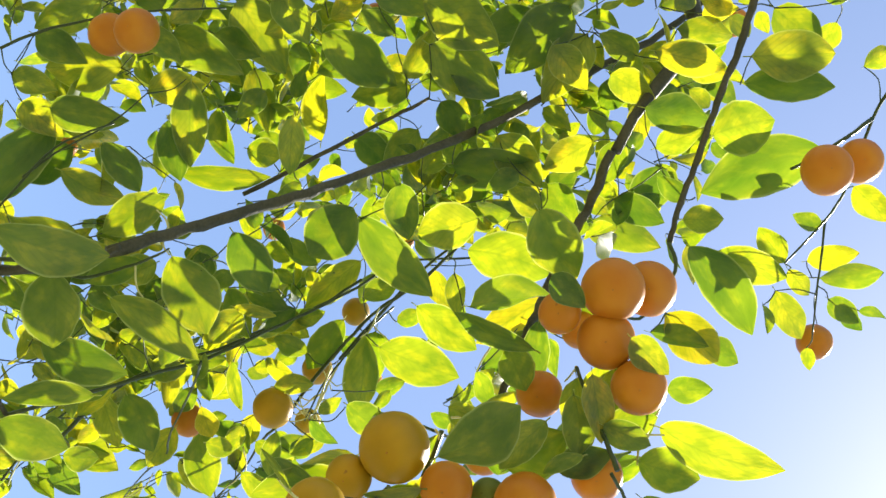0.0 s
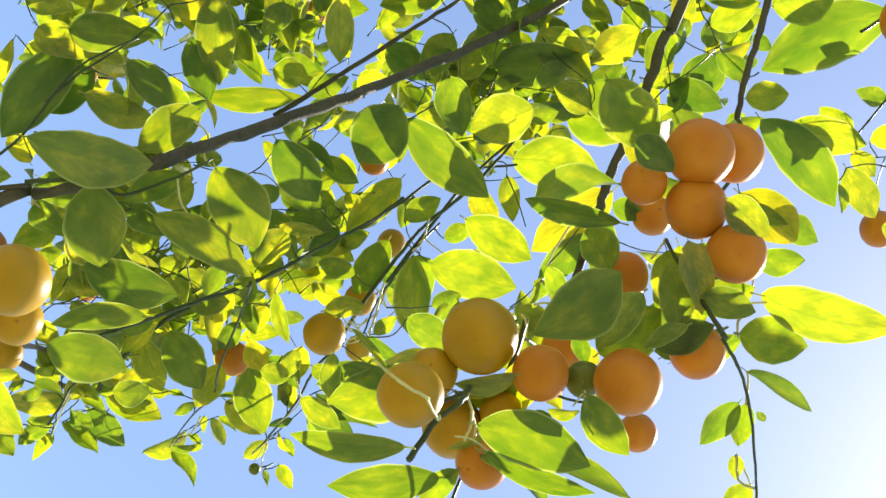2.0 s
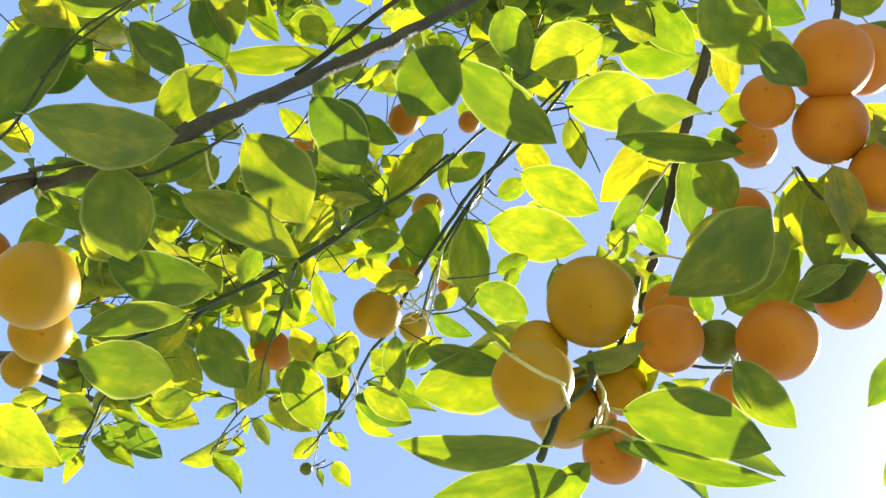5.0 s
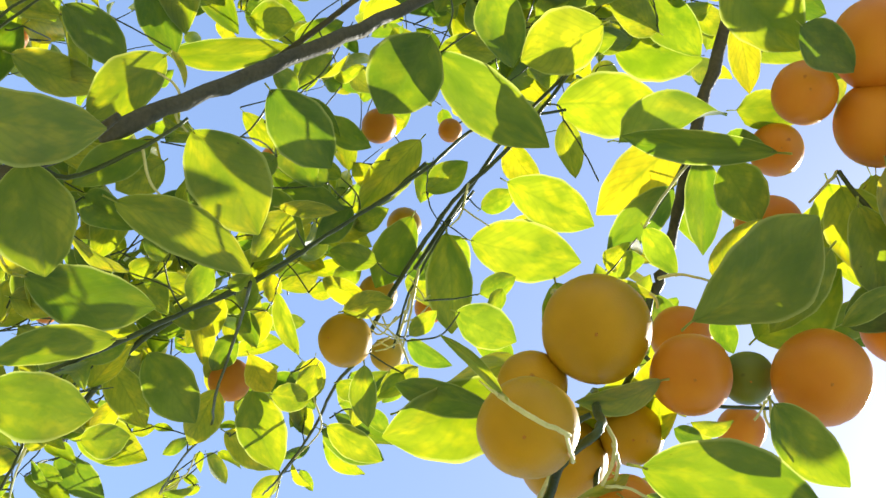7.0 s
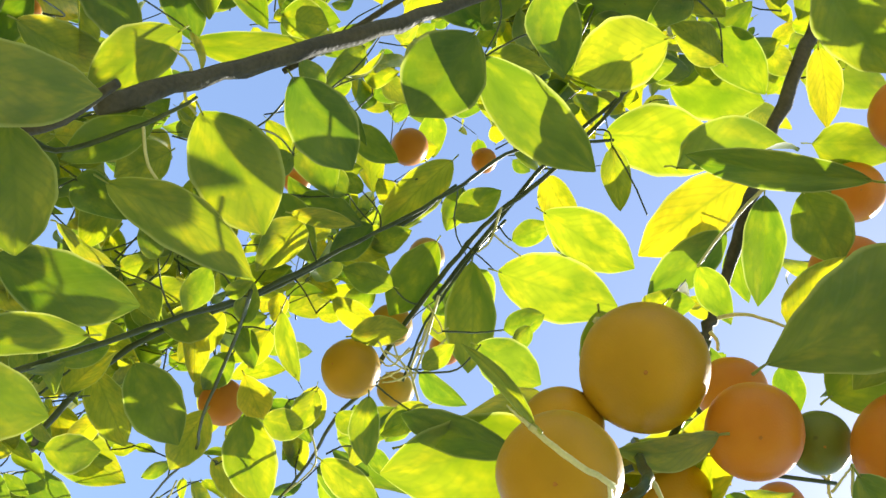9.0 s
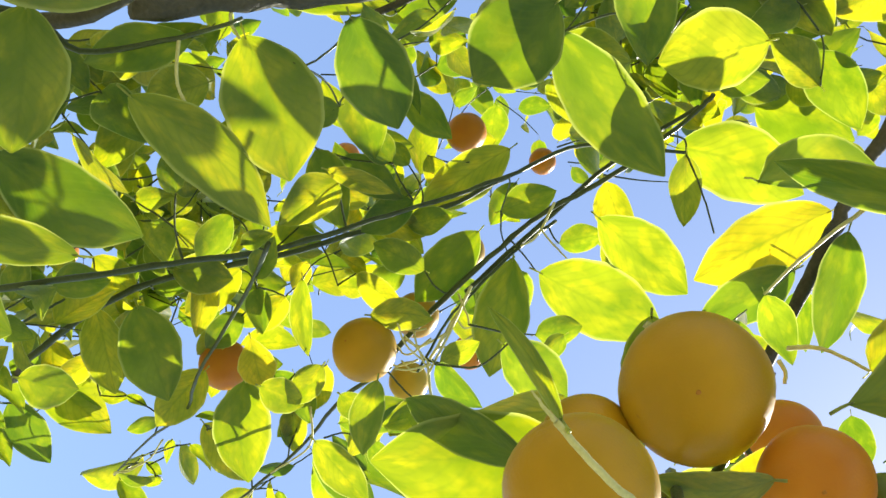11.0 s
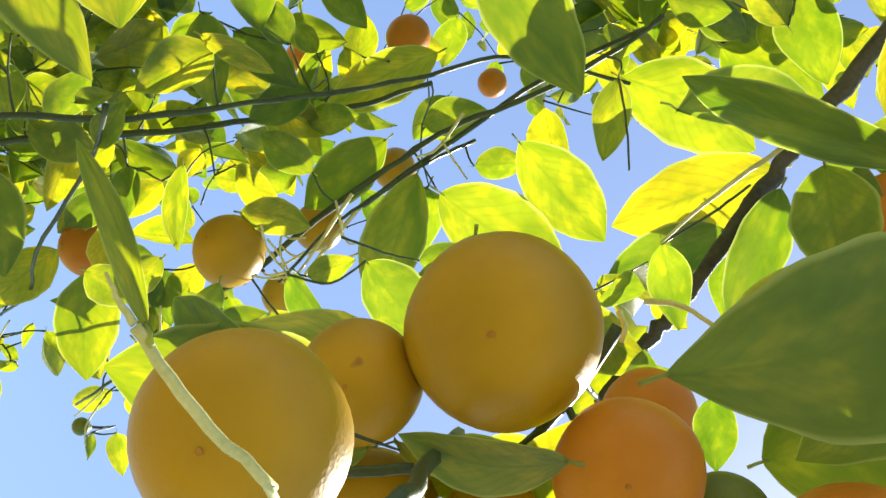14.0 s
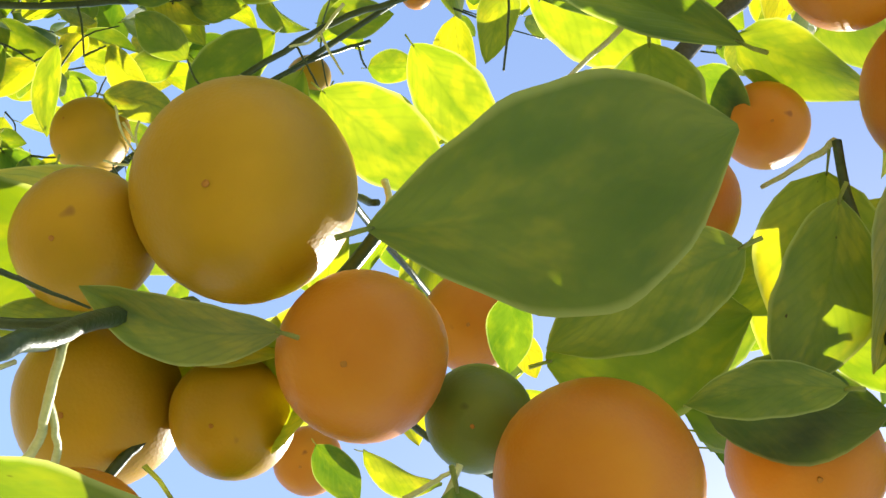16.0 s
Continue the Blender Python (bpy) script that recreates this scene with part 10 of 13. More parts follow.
far_leaf((-0.127, 1.215, 2.957), (-0.149, 1.207, 2.992), 0.028, 3)
far_leaf((-0.109, 1.191, 2.957), (-0.106, 1.123, 2.923), 0.039, 25)
far_leaf((-0.090, 1.179, 2.974), (-0.049, 1.174, 2.998), 0.030, -36)
far_leaf((-0.100, 1.163, 2.987), (-0.130, 1.146, 3.012), 0.028, -4)
far_leaf((-0.085, 1.150, 2.990), (-0.034, 1.125, 2.962), 0.035, 33)
far_leaf((-0.091, 1.137, 3.013), (-0.099, 1.117, 3.069), 0.035, 40)
far_leaf((-0.079, 1.271, 2.853), (-0.060, 1.219, 2.900), 0.043, -44)
far_leaf((-0.115, 1.271, 2.868), (-0.148, 1.285, 2.879), 0.024, 24)
far_leaf((-0.137, 1.252, 2.884), (-0.201, 1.210, 2.875), 0.039, -32)
far_leaf((-0.145, 1.241, 2.914), (-0.134, 1.238, 2.982), 0.038, 51)
far_leaf((-0.070, 1.079, 2.781), (-0.113, 1.085, 2.806), 0.028, -19)
far_leaf((-0.066, 1.052, 2.787), (-0.053, 0.981, 2.778), 0.040, 45)
far_leaf((-0.074, 1.038, 2.808), (-0.052, 1.004, 2.860), 0.038, 40)
far_leaf((-0.100, 1.024, 2.817), (-0.154, 1.010, 2.824), 0.035, -3)
far_leaf((-0.106, 1.001, 2.831), (-0.096, 0.944, 2.828), 0.030, -68)
far_leaf((0.035, 1.210, 2.863), (0.104, 1.191, 2.895), 0.044, 20)
far_leaf((0.022, 1.197, 2.883), (-0.011, 1.200, 2.905), 0.022, 55)
far_leaf((0.020, 1.153, 2.942), (-0.040, 1.139, 2.958), 0.039, 10)
far_leaf((0.214, 0.934, 2.574), (0.240, 0.874, 2.605), 0.039, 21)
far_leaf((0.195, 0.911, 2.576), (0.187, 0.872, 2.556), 0.028, -43)
far_leaf((0.188, 0.908, 2.592), (0.187, 0.913, 2.641), 0.027, -25)
far_leaf((-0.044, 1.019, 3.073), (-0.010, 1.015, 3.123), 0.037, 22)
far_leaf((-0.055, 1.008, 3.093), (-0.093, 0.998, 3.115), 0.027, -4)
far_leaf((-0.080, 1.074, 2.972), (-0.120, 1.102, 3.006), 0.031, 25)
far_leaf((-0.083, 1.054, 3.009), (-0.066, 1.052, 3.047), 0.023, 42)
far_leaf((-0.104, 1.039, 3.017), (-0.147, 1.032, 3.014), 0.026, -7)
far_leaf((-0.121, 1.013, 3.056), (-0.141, 1.024, 3.085), 0.023, 83)
far_leaf((-0.014, 1.282, 2.865), (-0.055, 1.290, 2.912), 0.033, -25)
far_leaf((-0.016, 1.268, 2.869), (-0.030, 1.190, 2.850), 0.042, 34)
far_leaf((-0.016, 1.270, 2.889), (0.023, 1.269, 2.954), 0.041, -42)
far_leaf((-0.027, 1.259, 2.893), (-0.065, 1.258, 2.908), 0.023, -6)
far_leaf((-0.016, 1.242, 2.899), (0.003, 1.211, 2.911), 0.022, 113)
far_leaf((-0.024, 1.240, 2.911), (-0.067, 1.253, 2.977), 0.043, 19)
far_leaf((-0.456, 1.274, 2.765), (-0.431, 1.207, 2.786), 0.042, 11)
far_leaf((-0.484, 1.265, 2.768), (-0.538, 1.266, 2.773), 0.032, -69)
far_leaf((-0.497, 1.245, 2.765), (-0.518, 1.215, 2.733), 0.029, -50)
far_leaf((-0.510, 1.224, 2.783), (-0.501, 1.202, 2.815), 0.022, -14)
far_leaf((-0.539, 1.200, 2.782), (-0.596, 1.191, 2.753), 0.039, -46)
far_leaf((-0.550, 1.166, 2.796), (-0.533, 1.107, 2.816), 0.038, -88)
far_leaf((-0.428, 1.120, 2.982), (-0.396, 1.106, 3.002), 0.023, -123)
far_leaf((-0.449, 1.096, 2.998), (-0.483, 1.081, 3.020), 0.025, -46)
far_leaf((-0.446, 1.068, 3.003), (-0.452, 1.024, 2.971), 0.032, 25)
far_leaf((-0.441, 1.051, 3.026), (-0.426, 1.055, 3.097), 0.040, 22)
far_leaf((-0.466, 1.738, 2.282), (-0.397, 1.733, 2.264), 0.037, 90)
far_leaf((-0.459, 1.717, 2.305), (-0.476, 1.698, 2.338), 0.025, -4)
far_leaf((-0.424, 1.698, 2.319), (-0.389, 1.666, 2.309), 0.030, 36)
far_leaf((-0.387, 1.690, 2.353), (-0.347, 1.720, 2.371), 0.032, 46)
far_leaf((-0.360, 0.978, 2.970), (-0.291, 0.963, 2.968), 0.036, -0)
far_leaf((-0.369, 0.962, 2.989), (-0.399, 0.949, 3.027), 0.031, 6)
far_leaf((-0.357, 0.942, 2.993), (-0.324, 0.892, 2.968), 0.037, -46)
far_leaf((-0.349, 0.932, 3.018), (-0.322, 0.933, 3.073), 0.032, 50)
far_leaf((-0.343, 0.911, 3.033), (-0.383, 0.883, 3.071), 0.032, 98)
far_leaf((-0.315, 0.896, 3.046), (-0.242, 0.879, 3.055), 0.041, -3)
far_leaf((-0.386, 0.969, 2.970), (-0.364, 0.916, 2.994), 0.037, -44)
far_leaf((-0.410, 0.960, 2.982), (-0.482, 0.969, 2.996), 0.041, -20)
far_leaf((-0.420, 0.937, 2.992), (-0.449, 0.901, 2.977), 0.030, 74)
far_leaf((-0.422, 0.927, 3.007), (-0.421, 0.912, 3.065), 0.031, 75)
far_leaf((-0.436, 0.912, 3.004), (-0.498, 0.886, 2.994), 0.038, 6)
far_leaf((-0.464, 1.404, 2.520), (-0.487, 1.345, 2.560), 0.039, 13)
far_leaf((-0.482, 1.419, 2.519), (-0.517, 1.450, 2.517), 0.025, 22)
far_leaf((-0.495, 1.413, 2.519), (-0.547, 1.361, 2.488), 0.046, -48)
far_leaf((-0.507, 1.425, 2.533), (-0.527, 1.442, 2.575), 0.030, -22)
far_leaf((-0.527, 1.421, 2.526), (-0.576, 1.457, 2.480), 0.038, 70)
far_leaf((-0.544, 1.405, 2.536), (-0.580, 1.361, 2.543), 0.033, 46)
far_leaf((-0.560, 1.409, 2.546), (-0.593, 1.443, 2.599), 0.039, 101)
far_leaf((-0.410, 0.813, 2.994), (-0.360, 0.790, 2.986), 0.035, -52)
far_leaf((-0.410, 0.798, 3.009), (-0.424, 0.785, 3.042), 0.025, -22)
far_leaf((-0.391, 0.778, 3.007), (-0.357, 0.736, 2.988), 0.033, -73)
far_leaf((-0.384, 0.764, 3.030), (-0.359, 0.768, 3.069), 0.030, -35)
far_leaf((-0.389, 0.734, 3.048), (-0.424, 0.698, 3.082), 0.033, 0)
far_leaf((-0.373, 0.710, 3.063), (-0.337, 0.691, 3.059), 0.025, 25)
far_leaf((-0.396, 1.518, 2.476), (-0.332, 1.495, 2.469), 0.041, 48)
far_leaf((-0.392, 1.484, 2.500), (-0.422, 1.461, 2.527), 0.029, 12)
far_leaf((-0.376, 1.447, 2.504), (-0.344, 1.400, 2.481), 0.032, 20)
far_leaf((-0.375, 1.414, 2.518), (-0.342, 1.405, 2.538), 0.025, 11)
far_leaf((-0.366, 1.003, 2.813), (-0.309, 0.998, 2.835), 0.036, 40)
far_leaf((-0.375, 0.989, 2.823), (-0.388, 0.975, 2.871), 0.031, -69)
far_leaf((-0.371, 0.973, 2.820), (-0.353, 0.916, 2.812), 0.037, -45)
far_leaf((-0.362, 0.973, 2.834), (-0.328, 0.983, 2.860), 0.024, -52)
far_leaf((-0.361, 0.958, 2.842), (-0.408, 0.915, 2.868), 0.037, 44)
far_leaf((-0.335, 0.956, 2.848), (-0.256, 0.952, 2.830), 0.045, -41)
far_leaf((-0.561, 1.368, 2.883), (-0.530, 1.322, 2.935), 0.043, 27)
far_leaf((-0.578, 1.366, 2.886), (-0.652, 1.365, 2.896), 0.038, -71)
far_leaf((-0.579, 1.354, 2.888), (-0.595, 1.319, 2.869), 0.025, -6)
far_leaf((-0.583, 1.344, 2.901), (-0.572, 1.296, 2.955), 0.038, 37)
far_leaf((-0.600, 1.331, 2.891), (-0.660, 1.311, 2.860), 0.038, -34)
far_leaf((-0.600, 1.310, 2.895), (-0.572, 1.237, 2.895), 0.041, 2)
far_leaf((-0.403, 0.878, 3.055), (-0.445, 0.832, 3.107), 0.040, 28)
far_leaf((-0.435, 0.901, 3.061), (-0.455, 0.950, 3.060), 0.032, -38)
far_leaf((-0.481, 0.900, 3.072), (-0.533, 0.892, 3.056), 0.031, -53)
far_leaf((-0.522, 0.907, 3.099), (-0.528, 0.911, 3.161), 0.032, -5)
far_leaf((-0.387, 1.304, 2.713), (-0.432, 1.279, 2.765), 0.042, 19)
far_leaf((-0.413, 1.326, 2.715), (-0.447, 1.370, 2.736), 0.034, 5)
far_leaf((-0.451, 1.323, 2.711), (-0.497, 1.298, 2.678), 0.034, -112)
far_leaf((-0.495, 1.324, 2.720), (-0.525, 1.314, 2.753), 0.025, 73)
far_leaf((-0.431, 1.383, 2.756), (-0.382, 1.345, 2.805), 0.040, -2)
far_leaf((-0.451, 1.364, 2.765), (-0.482, 1.357, 2.790), 0.026, -1)
far_leaf((-0.452, 1.336, 2.766), (-0.422, 1.266, 2.740), 0.044, 2)
far_leaf((-0.461, 1.318, 2.785), (-0.435, 1.300, 2.830), 0.030, 89)
far_leaf((-0.469, 1.300, 2.793), (-0.513, 1.273, 2.796), 0.031, 29)
far_leaf((-0.457, 1.280, 2.807), (-0.438, 1.236, 2.804), 0.028, -61)
far_leaf((-0.460, 1.269, 2.830), (-0.464, 1.260, 2.867), 0.023, 79)
far_leaf((-0.542, 1.574, 2.559), (-0.526, 1.532, 2.578), 0.027, -145)
far_leaf((-0.574, 1.552, 2.579), (-0.614, 1.569, 2.625), 0.036, -68)
far_leaf((-0.590, 1.520, 2.594), (-0.610, 1.477, 2.588), 0.030, 72)
far_leaf((-0.593, 1.510, 2.627), (-0.567, 1.489, 2.666), 0.033, -14)
far_leaf((-0.472, 1.098, 2.734), (-0.427, 1.076, 2.738), 0.028, 6)
far_leaf((-0.489, 1.058, 2.766), (-0.520, 1.048, 2.812), 0.029, 50)
far_leaf((-0.487, 1.014, 2.775), (-0.479, 0.976, 2.751), 0.026, 5)
far_leaf((-0.485, 0.986, 2.802), (-0.439, 0.978, 2.864), 0.041, 7)
far_leaf((-0.429, 0.959, 2.955), (-0.457, 0.909, 2.971), 0.035, 3)
far_leaf((-0.441, 0.965, 2.955), (-0.480, 1.000, 2.962), 0.032, -14)
far_leaf((-0.451, 0.952, 2.949), (-0.485, 0.941, 2.911), 0.032, 0)
far_leaf((-0.459, 0.948, 2.963), (-0.480, 0.947, 3.000), 0.026, -57)
far_leaf((-0.479, 0.956, 2.952), (-0.520, 0.988, 2.929), 0.034, 44)
far_leaf((-0.496, 0.949, 2.957), (-0.531, 0.890, 2.967), 0.038, 43)
far_leaf((-0.516, 0.964, 2.957), (-0.574, 1.017, 2.974), 0.048, 46)
far_leaf((-0.470, 1.692, 2.335), (-0.393, 1.681, 2.337), 0.044, -21)
far_leaf((-0.460, 1.671, 2.369), (-0.480, 1.638, 2.433), 0.040, -7)
far_leaf((-0.439, 1.649, 2.387), (-0.445, 1.573, 2.367), 0.045, 64)
far_leaf((-0.418, 1.626, 2.405), (-0.358, 1.634, 2.436), 0.038, -19)
far_leaf((-0.415, 1.587, 2.415), (-0.441, 1.539, 2.424), 0.034, -32)
far_leaf((-0.496, 1.104, 2.975), (-0.466, 1.079, 2.979), 0.024, 21)
far_leaf((-0.498, 1.069, 3.014), (-0.524, 1.060, 3.063), 0.033, -15)
far_leaf((-0.487, 1.028, 3.029), (-0.477, 0.988, 3.022), 0.027, 82)
far_leaf((-0.482, 1.004, 3.050), (-0.445, 0.989, 3.075), 0.028, 37)
far_leaf((-0.439, 1.055, 2.799), (-0.394, 1.069, 2.811), 0.029, 6)
far_leaf((-0.434, 1.045, 2.830), (-0.460, 1.056, 2.895), 0.039, -67)
far_leaf((-0.416, 1.027, 2.850), (-0.406, 0.963, 2.870), 0.034, -16)
far_leaf((-0.401, 1.024, 2.874), (-0.340, 1.047, 2.906), 0.037, -25)
far_leaf((-0.409, 1.003, 2.896), (-0.460, 0.979, 2.950), 0.043, 54)
far_leaf((-0.394, 0.984, 2.910), (-0.335, 0.945, 2.910), 0.043, 80)
far_leaf((-0.394, 1.393, 2.620), (-0.352, 1.367, 2.639), 0.031, -4)
far_leaf((-0.402, 1.369, 2.632), (-0.464, 1.333, 2.671), 0.046, -48)
far_leaf((-0.395, 1.336, 2.634), (-0.383, 1.288, 2.601), 0.036, -23)
far_leaf((-0.394, 1.303, 2.653), (-0.352, 1.287, 2.680), 0.029, -51)
far_leaf((-0.481, 0.771, 2.962), (-0.464, 0.729, 3.015), 0.040, 15)
far_leaf((-0.510, 0.751, 2.975), (-0.537, 0.758, 3.006), 0.023, -75)
far_leaf((-0.520, 0.724, 2.980), (-0.524, 0.670, 2.957), 0.035, 52)
far_leaf((-0.527, 0.720, 3.007), (-0.528, 0.697, 3.085), 0.049, 102)
far_leaf((-0.318, 0.874, 2.852), (-0.274, 0.865, 2.851), 0.027, 44)
far_leaf((-0.302, 0.845, 2.870), (-0.294, 0.830, 2.911), 0.028, -56)
far_leaf((-0.284, 0.822, 2.869), (-0.252, 0.792, 2.841), 0.028, 42)
far_leaf((-0.277, 0.813, 2.889), (-0.237, 0.808, 2.924), 0.028, -79)
far_leaf((-0.429, 1.005, 2.892), (-0.400, 0.979, 2.904), 0.026, -54)
far_leaf((-0.460, 0.986, 2.907), (-0.513, 0.977, 2.939), 0.037, 2)
far_leaf((-0.464, 0.950, 2.925), (-0.459, 0.911, 2.924), 0.025, 35)
far_leaf((-0.467, 0.923, 2.963), (-0.441, 0.895, 3.022), 0.040, 41)
far_leaf((-0.470, 1.057, 2.764), (-0.448, 1.026, 2.777), 0.023, 50)
far_leaf((-0.482, 1.047, 2.770), (-0.517, 1.049, 2.797), 0.027, -96)
far_leaf((-0.479, 1.024, 2.765), (-0.493, 0.966, 2.734), 0.040, 79)
far_leaf((-0.481, 1.013, 2.780), (-0.498, 0.993, 2.845), 0.037, 32)
far_leaf((-0.497, 1.006, 2.777), (-0.552, 0.981, 2.756), 0.034, -22)
far_leaf((-0.499, 0.997, 2.789), (-0.475, 0.941, 2.816), 0.039, -29)
far_leaf((-0.520, 0.999, 2.797), (-0.557, 0.997, 2.822), 0.028, 18)
far_leaf((-0.371, 1.598, 2.596), (-0.298, 1.608, 2.593), 0.040, 43)
far_leaf((-0.361, 1.579, 2.615), (-0.359, 1.550, 2.649), 0.025, -11)
far_leaf((-0.338, 1.568, 2.616), (-0.305, 1.543, 2.588), 0.030, -69)
far_leaf((-0.315, 1.555, 2.631), (-0.246, 1.564, 2.657), 0.038, 2)
far_leaf((-0.299, 1.523, 2.633), (-0.304, 1.486, 2.644), 0.023, 21)
far_leaf((-0.268, 1.505, 2.629), (-0.237, 1.491, 2.604), 0.023, -44)
far_leaf((-0.514, 1.508, 2.506), (-0.467, 1.472, 2.535), 0.040, -71)
far_leaf((-0.518, 1.479, 2.526), (-0.550, 1.464, 2.565), 0.033, 99)
far_leaf((-0.507, 1.443, 2.535), (-0.517, 1.373, 2.516), 0.042, 31)
far_leaf((-0.512, 1.423, 2.559), (-0.481, 1.404, 2.618), 0.038, 93)
far_leaf((-0.531, 1.396, 2.570), (-0.592, 1.359, 2.587), 0.041, -1)
far_leaf((0.108, 1.416, 2.477), (0.062, 1.409, 2.535), 0.045, 40)
far_leaf((0.096, 1.367, 2.513), (0.043, 1.345, 2.530), 0.031, -47)
far_leaf((0.103, 1.340, 2.556), (0.060, 1.359, 2.620), 0.047, 30)
far_leaf((0.077, 1.517, 2.396), (0.071, 1.480, 2.432), 0.028, 58)
far_leaf((0.053, 1.514, 2.393), (0.014, 1.535, 2.384), 0.028, -12)
far_leaf((0.040, 1.491, 2.396), (0.025, 1.440, 2.383), 0.029, -40)
far_leaf((0.011, 1.493, 2.391), (-0.023, 1.512, 2.362), 0.027, 27)
far_leaf((0.003, 1.481, 2.393), (-0.023, 1.409, 2.381), 0.044, -19)
far_leaf((-0.060, 1.143, 2.754), (-0.100, 1.192, 2.759), 0.038, 54)
far_leaf((-0.091, 1.132, 2.738), (-0.124, 1.113, 2.687), 0.033, -45)
far_leaf((-0.121, 1.126, 2.742), (-0.187, 1.100, 2.783), 0.048, 4)
far_leaf((-0.142, 1.122, 2.725), (-0.161, 1.128, 2.687), 0.023, 44)
far_leaf((-0.166, 1.106, 2.728), (-0.192, 1.069, 2.740), 0.027, 45)
far_leaf((-0.056, 1.201, 3.012), (-0.050, 1.166, 3.078), 0.040, 74)
far_leaf((-0.076, 1.204, 3.018), (-0.119, 1.244, 3.026), 0.032, 15)
far_leaf((-0.086, 1.184, 3.029), (-0.108, 1.127, 3.030), 0.033, -1)
far_leaf((-0.097, 1.182, 3.049), (-0.101, 1.164, 3.084), 0.022, 11)
far_leaf((-0.122, 1.180, 3.043), (-0.163, 1.189, 3.031), 0.025, 8)
far_leaf((-0.134, 1.163, 3.051), (-0.145, 1.099, 3.066), 0.037, 18)
far_leaf((-0.154, 1.168, 3.058), (-0.190, 1.200, 3.105), 0.035, -19)
far_leaf((0.150, 1.423, 2.416), (0.148, 1.385, 2.458), 0.032, 15)
far_leaf((0.131, 1.412, 2.421), (0.096, 1.417, 2.443), 0.025, 18)
far_leaf((0.094, 1.385, 2.430), (0.053, 1.386, 2.421), 0.023, 68)
far_leaf((0.150, 1.519, 2.748), (0.167, 1.500, 2.778), 0.026, -19)
far_leaf((0.122, 1.508, 2.754), (0.080, 1.515, 2.758), 0.027, 47)
far_leaf((0.114, 1.483, 2.760), (0.111, 1.424, 2.723), 0.038, -115)
far_leaf((0.095, 1.458, 2.775), (0.024, 1.440, 2.748), 0.044, -68)
far_leaf((0.108, 1.521, 2.442), (0.160, 1.525, 2.445), 0.029, -18)
far_leaf((0.122, 1.496, 2.464), (0.128, 1.443, 2.457), 0.028, 16)
far_leaf((0.140, 1.488, 2.495), (0.182, 1.500, 2.530), 0.033, 34)
far_leaf((0.143, 1.464, 2.519), (0.116, 1.438, 2.547), 0.026, -75)
far_leaf((0.215, 1.629, 2.525), (0.263, 1.599, 2.530), 0.031, 57)
far_leaf((0.199, 1.618, 2.532), (0.144, 1.594, 2.579), 0.044, -85)
far_leaf((0.205, 1.602, 2.528), (0.239, 1.543, 2.495), 0.045, -73)
far_leaf((0.205, 1.580, 2.550), (0.215, 1.562, 2.583), 0.026, -16)
far_leaf((0.198, 1.553, 2.555), (0.152, 1.509, 2.555), 0.039, -24)
far_leaf((0.137, 1.594, 2.457), (0.105, 1.540, 2.506), 0.044, -69)
far_leaf((0.116, 1.595, 2.467), (0.071, 1.659, 2.453), 0.040, -49)
far_leaf((0.090, 1.580, 2.476), (0.057, 1.526, 2.464), 0.034, -58)
far_leaf((0.247, 1.646, 2.604), (0.222, 1.602, 2.643), 0.037, 9)
far_leaf((0.205, 1.657, 2.611), (0.153, 1.716, 2.616), 0.047, -13)
far_leaf((0.172, 1.638, 2.609), (0.123, 1.607, 2.564), 0.039, -72)
far_leaf((0.149, 1.621, 2.618), (0.136, 1.605, 2.674), 0.037, 24)
far_leaf((0.225, 1.592, 2.744), (0.207, 1.624, 2.749), 0.021, 61)
far_leaf((0.189, 1.583, 2.765), (0.169, 1.568, 2.839), 0.048, -10)
far_leaf((0.163, 1.589, 2.764), (0.108, 1.626, 2.730), 0.044, 35)
far_leaf((0.277, 1.700, 2.542), (0.308, 1.674, 2.557), 0.024, -24)
far_leaf((0.264, 1.672, 2.558), (0.218, 1.664, 2.589), 0.031, -19)
far_leaf((0.246, 1.593, 2.591), (0.207, 1.570, 2.598), 0.026, 49)
far_leaf((-0.012, 1.330, 3.026), (-0.056, 1.338, 3.022), 0.025, -14)
far_leaf((-0.028, 1.303, 3.026), (-0.043, 1.265, 3.004), 0.029, -28)
far_leaf((-0.049, 1.281, 3.041), (-0.074, 1.271, 3.070), 0.022, -52)
far_leaf((0.230, 1.590, 2.565), (0.241, 1.555, 2.585), 0.024, -56)
far_leaf((0.204, 1.578, 2.575), (0.165, 1.584, 2.590), 0.023, -44)
far_leaf((0.192, 1.549, 2.579), (0.179, 1.515, 2.557), 0.027, -58)
far_leaf((0.179, 1.535, 2.587), (0.194, 1.494, 2.645), 0.038, 18)
far_leaf((0.151, 1.525, 2.577), (0.088, 1.527, 2.562), 0.037, 23)
far_leaf((0.137, 1.569, 2.787), (0.139, 1.504, 2.829), 0.044, -50)
far_leaf((0.108, 1.569, 2.778), (0.057, 1.598, 2.758), 0.036, 32)
far_leaf((0.090, 1.550, 2.775), (0.065, 1.498, 2.730), 0.040, 14)
far_leaf((0.073, 1.534, 2.790), (0.053, 1.491, 2.836), 0.036, 56)
far_leaf((0.054, 1.522, 2.782), (0.010, 1.523, 2.722), 0.044, -38)
far_leaf((0.277, 1.658, 2.690), (0.350, 1.664, 2.681), 0.043, -2)
far_leaf((0.276, 1.639, 2.700), (0.267, 1.588, 2.756), 0.045, -44)
far_leaf((0.302, 1.624, 2.702), (0.343, 1.636, 2.716), 0.027, 34)
